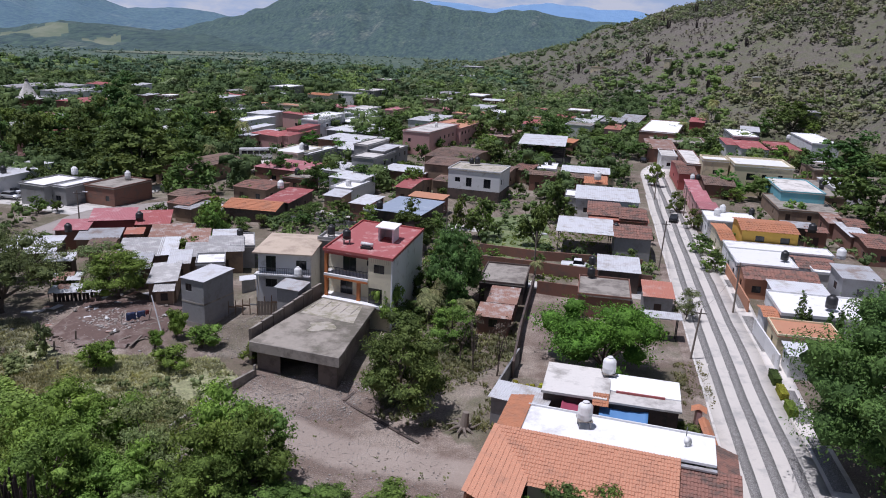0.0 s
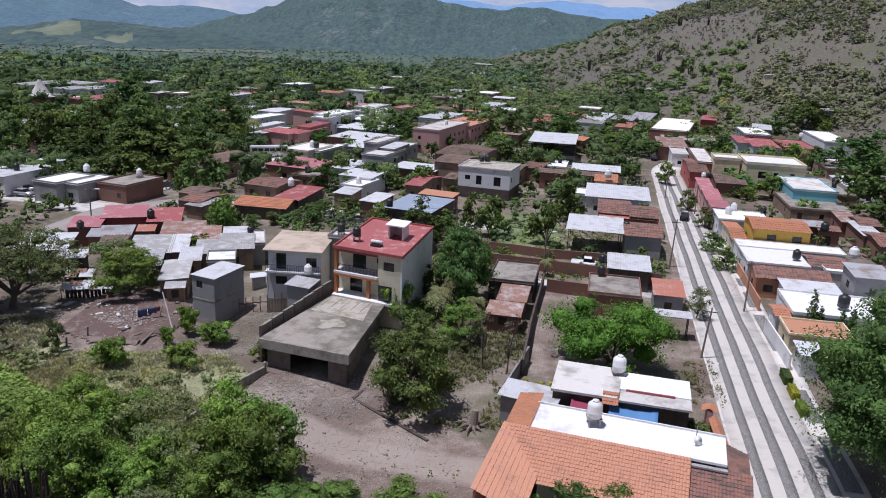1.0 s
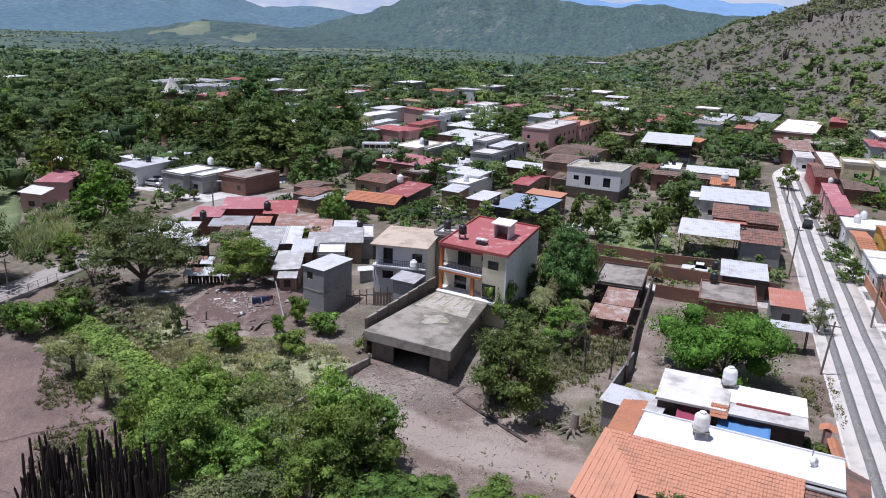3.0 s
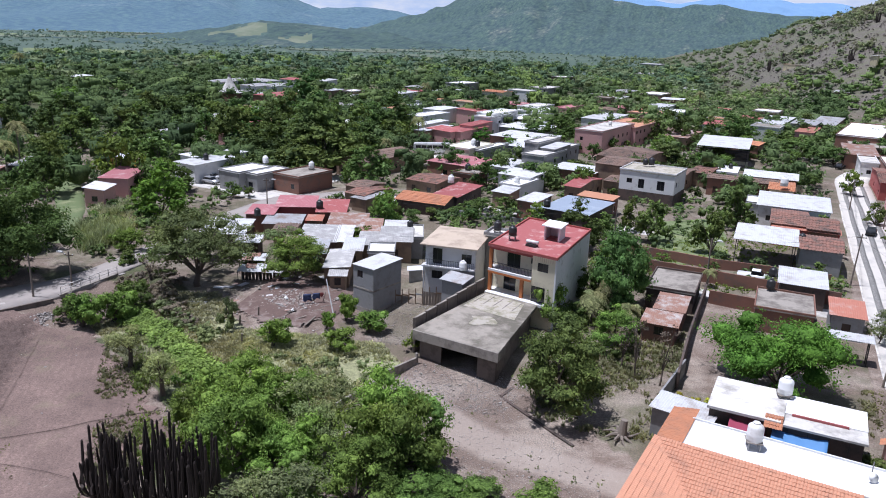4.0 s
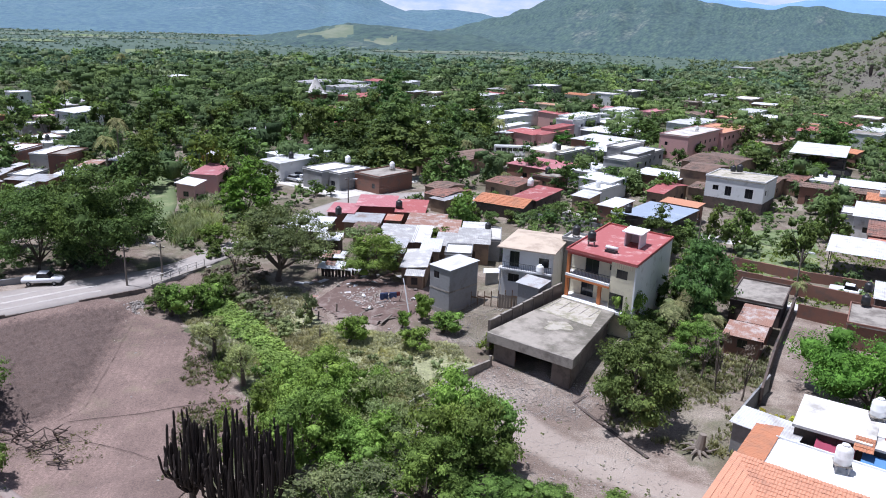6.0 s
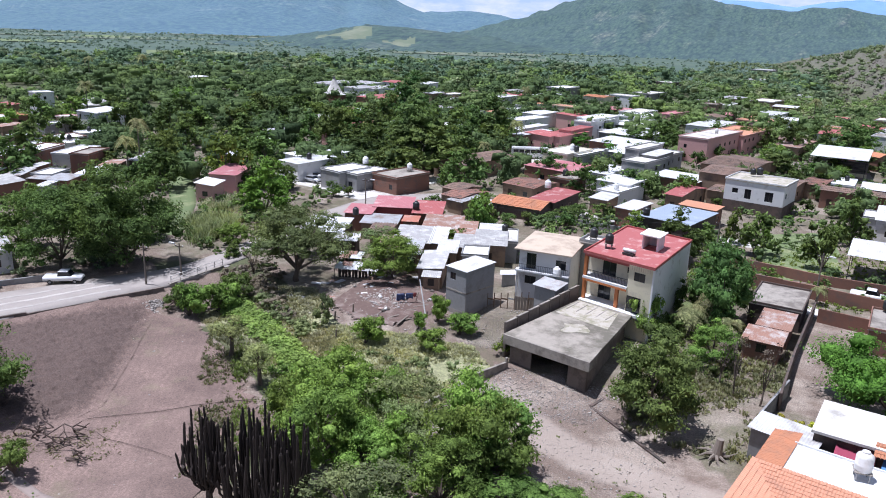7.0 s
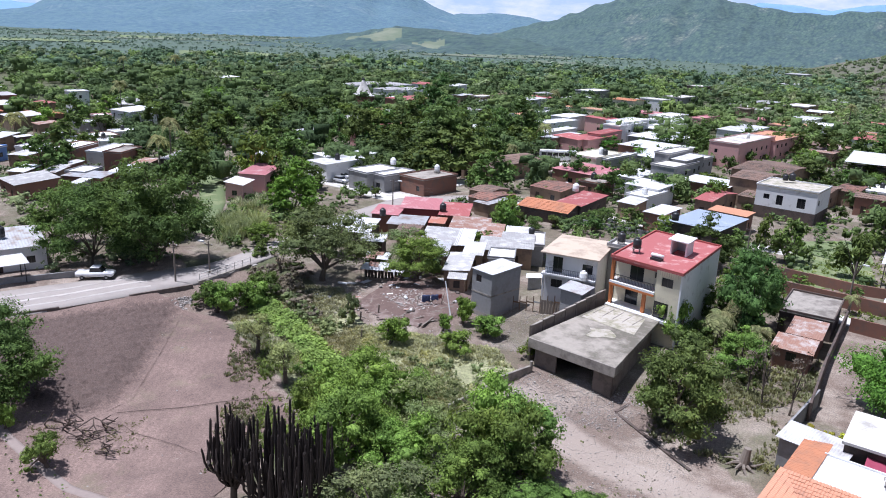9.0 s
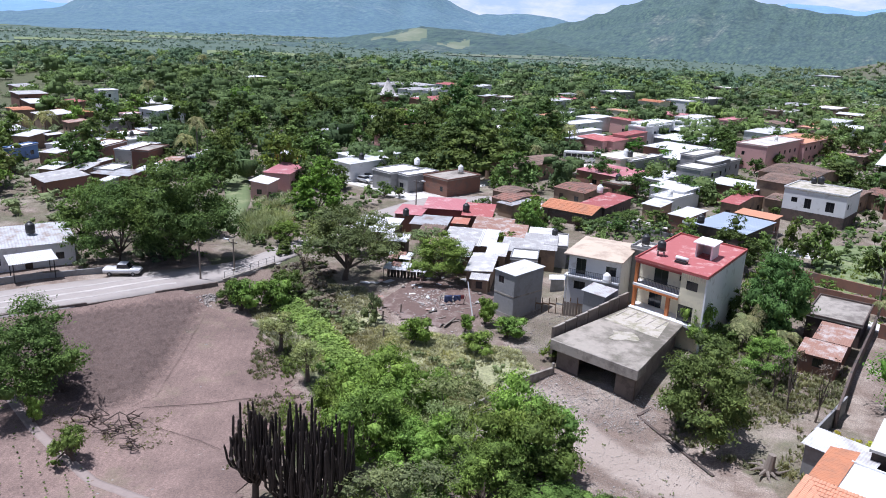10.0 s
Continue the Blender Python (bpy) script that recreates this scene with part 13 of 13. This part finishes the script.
car(61.4, 233.0, 60, 'sedan', 'car_dark', 'dark car parked at the end of the street')
bus(-52.3, 207.4, 200)


# ---- clutter of the yards and the field ----
def stump(x, y):
    rng = random.Random(8)
    ob = empty("tree_stump", pose(x, y, land_at(x, y)), "large uprooted grey tree stump with splayed roots", "stump")
    bm = bmesh.new()
    tube(bm, (0, 0, -0.2), (0.2, 0.1, 1.9), 0.55, 0.32, 10)
    part("trunk", bm, "dead_wood", ob)
    for i in range(9):
        a = 6.28 * i / 9
        bm = bmesh.new()
        k = Vector((0.9 * math.cos(a), 0.9 * math.sin(a), rng.uniform(0.2, 0.8)))
        tube(bm, (0, 0, 0.5), k, 0.2, 0.13, 6)
        tube(bm, k, k + Vector((0.8 * math.cos(a + 0.3), 0.8 * math.sin(a + 0.3), rng.uniform(-0.7, 0.4))), 0.13, 0.04, 6)
        part("root", bm, "dead_wood", ob)


stump(2.7, 64.8)


def fallen_tree(x, y, turn):
    rng = random.Random(18)
    ob = empty("fallen_branch", pose(x, y, land_at(x, y), 0, 0, turn), "dry bare branches lying on the field", "branch")
    for i in range(11):
        p = Vector((rng.uniform(-3, 3), rng.uniform(-0.7, 0.7), 0.1))
        bm = bmesh.new()
        for _ in range(4):
            q = p + Vector((rng.uniform(-1.2, 1.2), rng.uniform(-0.8, 0.8), rng.uniform(-0.1, 0.7)))
            q.z = max(q.z, 0.05)
            tube(bm, p, q, 0.07, 0.04, 5)
            p = q
        part("branch", bm, "dark_wood", ob)


fallen_tree(-54.0, 45.0, 15)
fallen_tree(-51.0, 43.2, -20)


def scrap(kind, x, y, turn, tilt, material, label, w, d, h):
    z = land_at(x, y) + 0.05
    bm = boxes((-w / 2, -d / 2, 0, w / 2, d / 2, h))
    if kind == "sack":
        bmesh.ops.bevel(bm, geom=bm.edges[:], offset=min(w, d, h) * 0.4, segments=3, affect="EDGES")
        smooth(bm)
    ob = solo(kind, bm, material, label, kind.split("_")[-1])
    ob.matrix_basis = pose(x, y, z, 0, tilt, turn)


rng = random.Random(77)
for i in range(28):
    scrap("wooden_board", rng.uniform(-45, -33), rng.uniform(78, 95), rng.uniform(0, 180), rng.uniform(-6, 0), "dead_wood", "grey weathered board lying in a yard", rng.uniform(1.2, 3.2), 0.2, 0.04)
for i in range(26):
    scrap("tin_sheet", rng.uniform(-54, -34), rng.uniform(82, 99), rng.uniform(0, 180), rng.uniform(-8, 8), rng.choice(("tin", "rusty_tin", "white_tin")), "loose sheet of roofing tin on the ground", rng.uniform(1.2, 2.2), 0.85, 0.02)
for i in range(16):
    scrap("sack", rng.uniform(-46, -30), rng.uniform(77, 95), rng.uniform(0, 180), 0, rng.choice(("white_plastic", "white_plastic", "dark_concrete", "concrete")), "filled sack dumped in a cluttered yard", rng.uniform(0.5, 0.9), 0.45, 0.3)
ob = empty("leaning_pole", pose(-32.8, 82.5, land_at(-32.8, 82.5), -20, -12, 20), "long pale pole leaning in a yard", "pole")
bm = bmesh.new()
tube(bm, (0, 0, 0), (0, 0, 5.2), 0.09, 0.06, 8)
part("shaft", bm, "white_paint", ob)
plant_row = [(8.0, 68.6), (9.0, 68.2), (10.0, 67.8), (11.0, 67.4)]
tree_pattern("hedge", 61, 0.75, 1.1, 0.05, 1500, 0.05, "leaf_yellow", 10, 0.9, "clipped yellow-green hedge beside a roof", 0.05, name="hedge", category="hedge")
for i, (x, y) in enumerate(plant_row):
    plant("hedge", x, y, 1.0, i * 70, z=1.9)


def box_hedge(x, y, w, d, h, turn, material, label):
    """A hedge clipped to a box: small leaves all over a solid heart."""
    rng = np.random.RandomState(int(abs(x * 10 + y)))
    ob = empty("hedge", pose(x, y, land_at(x, y), 0, 0, turn), label, "hedge", "clipped box hedges")
    n = 1500
    p = rng.uniform(-0.5, 0.5, (n, 3))
    ax, sg = rng.randint(0, 3, n), rng.choice((-0.5, 0.5), n)
    p[np.arange(n), ax] = sg
    nr = np.zeros((n, 3))
    nr[np.arange(n), ax] = np.sign(sg)
    c = p * np.array([w, d, h]) + np.array([0, 0, h / 2])
    nr = nr + rng.normal(size=(n, 3)) * 0.45
    t1 = np.cross(nr, rng.normal(size=(n, 3)))
    t1 /= np.linalg.norm(t1, axis=1)[:, None]
    t2 = np.cross(nr / np.linalg.norm(nr, axis=1)[:, None], t1)
    V = np.stack([c - t1 * 0.07, c - t2 * 0.04, c + t1 * 0.07, c + t2 * 0.04], 1).reshape(-1, 3)
    bulk("foliage", V, np.arange(n * 4).reshape(-1, 4), material, ob)
    part("heart", boxes((-w / 2 + 0.04, -d / 2 + 0.04, 0.0, w / 2 - 0.04, d / 2 - 0.04, h - 0.04)), material, ob)


box_hedge(37.9, 77.6, 0.9, 2.6, 1.0, -10.7, "leaf_dark", "dark green hedge clipped to a box")
box_hedge(37.3, 74.2, 0.8, 2.6, 0.9, -10.7, "leaf_yellow", "yellow-green hedge clipped to a box")
box_hedge(36.6, 70.4, 0.9, 2.4, 1.0, -10.7, "leaf_bright", "green hedge clipped to a box")


def thicket(name, label, seed, outline, n, material, leaves, leaf):
    """Low tangled scrub, closed into one soft mass."""
    rng = np.random.RandomState(seed)
    P = np.array(outline)
    pairs, k = [], 0
    while k < n:
        x, y = rng.uniform(P[:, 0].min(), P[:, 0].max()), rng.uniform(P[:, 1].min(), P[:, 1].max())
        if not in_poly(np.array([x]), np.array([y]), list(outline))[0]:
            continue
        k += 1
        s, z = rng.uniform(0.6, 1.5), land_at(x, y)
        ls = [(x + rng.uniform(-0.8, 0.8) * s, y + rng.uniform(-0.8, 0.8) * s, z + s * rng.uniform(0.15, 0.8), s * rng.uniform(0.3, 0.6), s * rng.uniform(0.25, 0.5)) for _ in range(5)]
        pairs += [lumps(rng, ls, 0.6, 1, 0.3), leaf_cloud(rng, ls, leaves, leaf)]
    v, q = join(*pairs)
    tagged(bulk(name, v, q, material), label, "shrubs", kind="stuff")


def washing(x, y, turn):
    """A sagging line between two sticks with a dark blue cloth hung over it."""
    ob = empty("washing_line", pose(x, y, land_at(x, y), 0, 0, turn), "sagging line with dark blue and red cloths", "washing line")
    for px, lean in ((-1.6, 0.3), (1.6, 0.5)):
        bm = bmesh.new()
        tube(bm, (px, 0, -0.2), (px + lean, 0, 1.5), 0.05, 0.04, 6)
        part("stick", bm, "dead_wood", ob)
    for x0, x1, drop, mat in ((-0.9, 0.2, 1.0, "faded_blue"), (0.3, 1.3, 0.8, "faded_blue"), (1.35, 1.75, 0.6, "faded_red")):
        bm = bmesh.new()
        n, rows = 9, []
        for side in (-1, 1):
            for k in range(5):
                f = k / 4
                rows.append([bm.verts.new((x0 + (x1 - x0) * i / (n - 1), side * (0.02 + 0.12 * (1 - f)) + 0.05 * math.sin(i * 1.7 + k), 1.38 - drop * (1 - f) * (0.9 + 0.1 * math.sin(i)))) for i in range(n)])
            if side < 0:
                front = rows
                rows = []
        rows = front + rows[::-1]
        for a, b in zip(rows, rows[1:]):
            for i in range(n - 1):
                bm.faces.new((a[i], a[i + 1], b[i + 1], b[i]))
        bmesh.ops.solidify(bm, geom=bm.faces[:], thickness=0.01)
        smooth(bm)
        part("cloth", bm, mat, ob)


washing(-37.2, 85.2, 35)
for x, y in ((-40.4, 72.8), (-43.2, 77.6), (-41.6, 79.4)):
    ob = empty("fence_post", pose(x, y, land_at(x, y), 3, 4, 0), "short weathered wooden fence post on a bank", "post")
    bm = bmesh.new()
    tube(bm, (0, 0, -0.3), (0.04, 0, 1.2), 0.12, 0.10, 8)
    part("shaft", bm, "dead_wood", ob)


thicket("thicket", "bright green scrub along the stream bank", 71, [(-44, 66), (-40, 60), (-33, 50), (-20, 43), (-20, 52), (-30, 62), (-38, 68)], 60, "leaf_bright", 200, 0.085)
thicket("thicket", "dry brown-green hedge on the bank", 72, [(-60.5, 83.0), (-59.0, 81.6), (-45.0, 72.8), (-44.3, 74.2), (-59.5, 84.0)], 34, "leaf_olive", 180, 0.07)
thicket("thicket", "dead creepers along a bank", 77, [(-61.0, 84.0), (-59.0, 82.2), (-50.0, 76.6), (-49.5, 78.0), (-59.5, 85.5)], 22, "leaf_grey", 150, 0.07)
thicket("thicket", "low grey-green scrub on dry ground", 78, [(-36, 70), (-32, 63), (-23, 62), (-22, 69), (-28, 72)], 22, "leaf_olive", 180, 0.065)
thicket("thicket", "green scrub behind the bridge and along the stream", 73, [(-112, 140), (-87, 107), (-77, 93), (-66, 92), (-66, 104), (-96, 136), (-110, 150)], 80, "leaf_mid", 110, 0.12)
thicket("thicket", "dry brown creepers heaped beside the bridge", 76, [(-67.5, 90.0), (-65.5, 83.5), (-60.0, 82.0), (-57.0, 88.0), (-62.0, 93.0)], 30, "leaf_grey", 170, 0.075)
thicket("thicket", "leafy plants between the wall and the street", 74, [(21.8, 66.5), (22.6, 61.5), (24.4, 62), (25.0, 67)], 12, "leaf_mid", 260, 0.06)
thicket("thicket", "garden shrubs beside the tall house", 75, [(-5.5, 80), (2, 78), (8, 96), (2, 108), (-5, 100)], 46, "leaf_mid", 200, 0.08)


def tin_shelter(x, y, turn, w, d, h, seed, label):
    """Crooked posts under loose, overlapping sheets of tin, open on all sides, with boards leaning at the back."""
    rng = random.Random(seed)
    ob = empty("shelter", pose(x, y, land_at(x, y), 0, 0, turn), label, "shelter")
    for px in (-w / 2 + 0.2, 0.0, w / 2 - 0.2):
        for py in (-d / 2 + 0.15, d / 2 - 0.15):
            bm = bmesh.new()
            tube(bm, (px, py, -0.3), (px + rng.uniform(-0.15, 0.15), py, h + 0.1 * (py > 0)), 0.06, 0.05, 6)
            part("post", bm, "dead_wood", ob)
    n = max(2, int(w / 0.85))
    for i in range(n):
        for half in (-1, 1):
            bm = bmesh.new()
            corrugated(bm, 1.0, d * 0.6, 0.0, 0.12, 0.0, 0.0, 0.02, 0.16, 0.015)
            m = pose(-w / 2 + i * w / n + rng.uniform(-0.12, 0.12), -d / 2 - 0.2 + (half > 0) * d * 0.5 + rng.uniform(-0.25, 0.15), h + 0.12 + 0.05 * (i % 2) + 0.14 * (half > 0), rng.uniform(-3, 5), rng.uniform(-7, 7), rng.uniform(-9, 9))
            bm.transform(m)
            part("tin_sheet", bm, rng.choice(("white_tin", "tin", "white_tin", "rusty_tin")), ob)
    for i in range(int(w / 0.5)):
        bm = boxes((-0.2, -0.03, -0.1, 0.2, 0.03, h * rng.uniform(0.6, 0.9)))
        bm.transform(pose(-w / 2 + 0.3 + i * 0.5, d / 2 - 0.1, 0, rng.uniform(-4, 4), rng.uniform(-4, 4), 0))
        part("board", bm, "dark_wood", ob)


tin_shelter(-47.6, 91.8, 14, 6.0, 2.4, 1.9, 4, "low open shelter roofed with loose crooked tin")
tin_shelter(-50.8, 96.2, 18, 4.2, 2.2, 2.0, 9, "low shelter of loose tin beside a tree")


def rope(pts, r=0.025):
    ob = empty("rope", pose(0, 0, 0), "dark cable lying slack over the field", "cable")
    bm = bmesh.new()
    for p, q in zip(pts, pts[1:]):
        tube(bm, (p[0], p[1], land_at(*p) + 0.22), (q[0], q[1], land_at(*q) + 0.22), r, r, 5)
    part("strand", bm, "dark_wood", ob)


rope([(-54.0, 48.4), (-52.4, 49.9), (-50.7, 51.0), (-48.6, 52.6), (-46.5, 54.6), (-44.0, 56.8), (-41.6, 58.5)], 0.03)

rope([(-53.6, 46.6), (-51.5, 46.9), (-49.6, 46.3), (-47.6, 46.4), (-44.6, 46.3), (-41.9, 45.9)], 0.02)


def bridge_rail():
    ob = empty("railing", pose(0, 0, 0), "pale painted pipe railing of a small bridge", "railing")
    a, b = Vector((-69.4, 78.6, 0.25)), Vector((-68.0, 88.2, 0.25))
    for i in range(7):
        p = a.lerp(b, i / 6)
        bm = bmesh.new()
        tube(bm, p, p + Vector((0, 0, 1.0)), 0.05, 0.05, 6)
        part("post", bm, "pale_concrete", ob)
    for h in (0.5, 0.98):
        bm = bmesh.new()
        tube(bm, a + Vector((0, 0, h)), b + Vector((0, 0, h)), 0.045, 0.045, 6)
        part("rail", bm, "pale_concrete", ob)


bridge_rail()
# seedlings in rows on the near corner of the field
rows_of = np.random.RandomState(81)
seedlings = []
for i in range(7):
    for j in range(24):
        x, y = -66.0 + i * 1.7 + j * 0.95 + rows_of.uniform(-0.15, 0.15), 37.5 + i * 0.75 - j * 0.62 + rows_of.uniform(-0.15, 0.15)
        z = land_at(x, y) + 0.12
        seedlings.append(leaf_cloud(rows_of, [(x, y, z + 0.12, 0.16, 0.16)], 14, 0.06))
v, q = join(*seedlings)
tagged(bulk("seedlings", v, q, "leaf_mid"), "rows of small dark seedlings in the field", "plants", kind="stuff")


def bleachers(x, y, turn):
    """Stepped seating under the canopy of the sports court, with a low cream wall before it."""
    ob = empty("bleachers", pose(x, y, land_at(x, y), 0, 0, turn), "dark stepped seating beside a sports court", "bleachers")
    for i in range(6):
        part("step", boxes((-7.5, -3.0 + i * 1.0, -0.3, 7.5, -2.02 + i * 1.0, 0.5 + i * 0.55)), "dark_concrete", ob)
    part("front_wall", boxes((-8.2, -4.0, -0.3, 8.2, -3.7, 1.0)), "cream_paint", ob)


bleachers(28.8, 233.0, -15)


def street_cable(a, b, sag):
    wire(a, b, sag)


for h in (6.2, 5.7):
    street_cable((35.9, 119.3, h + 1.4), (49.5, 175.0, h), 1.0)
    street_cable((41.2, 99.8, h + 0.9), (52.0, 160.0, h), 1.2)
pole(49.5, 175.0, 6.8, 0, lamp=0, turn=0)
pole(52.0, 160.0, 6.6, 0, lamp=0, turn=10)
tufts("reeds", "tall pale green reeds beside the stream", 91, [(-87.5, 104.5), (-79.0, 94.0), (-75.0, 97.0), (-80.0, 108.0), (-90.0, 118.0)], 520, 2.0, "reed_leaf", 9, 0.6)
tufts("reeds", "dry pale grass on the stream bank", 92, [(-98.0, 122.0), (-86.0, 106.0), (-80.0, 110.0), (-84.0, 122.0), (-94.0, 128.0)], 380, 1.2, "dry_grass", 8, 0.6)
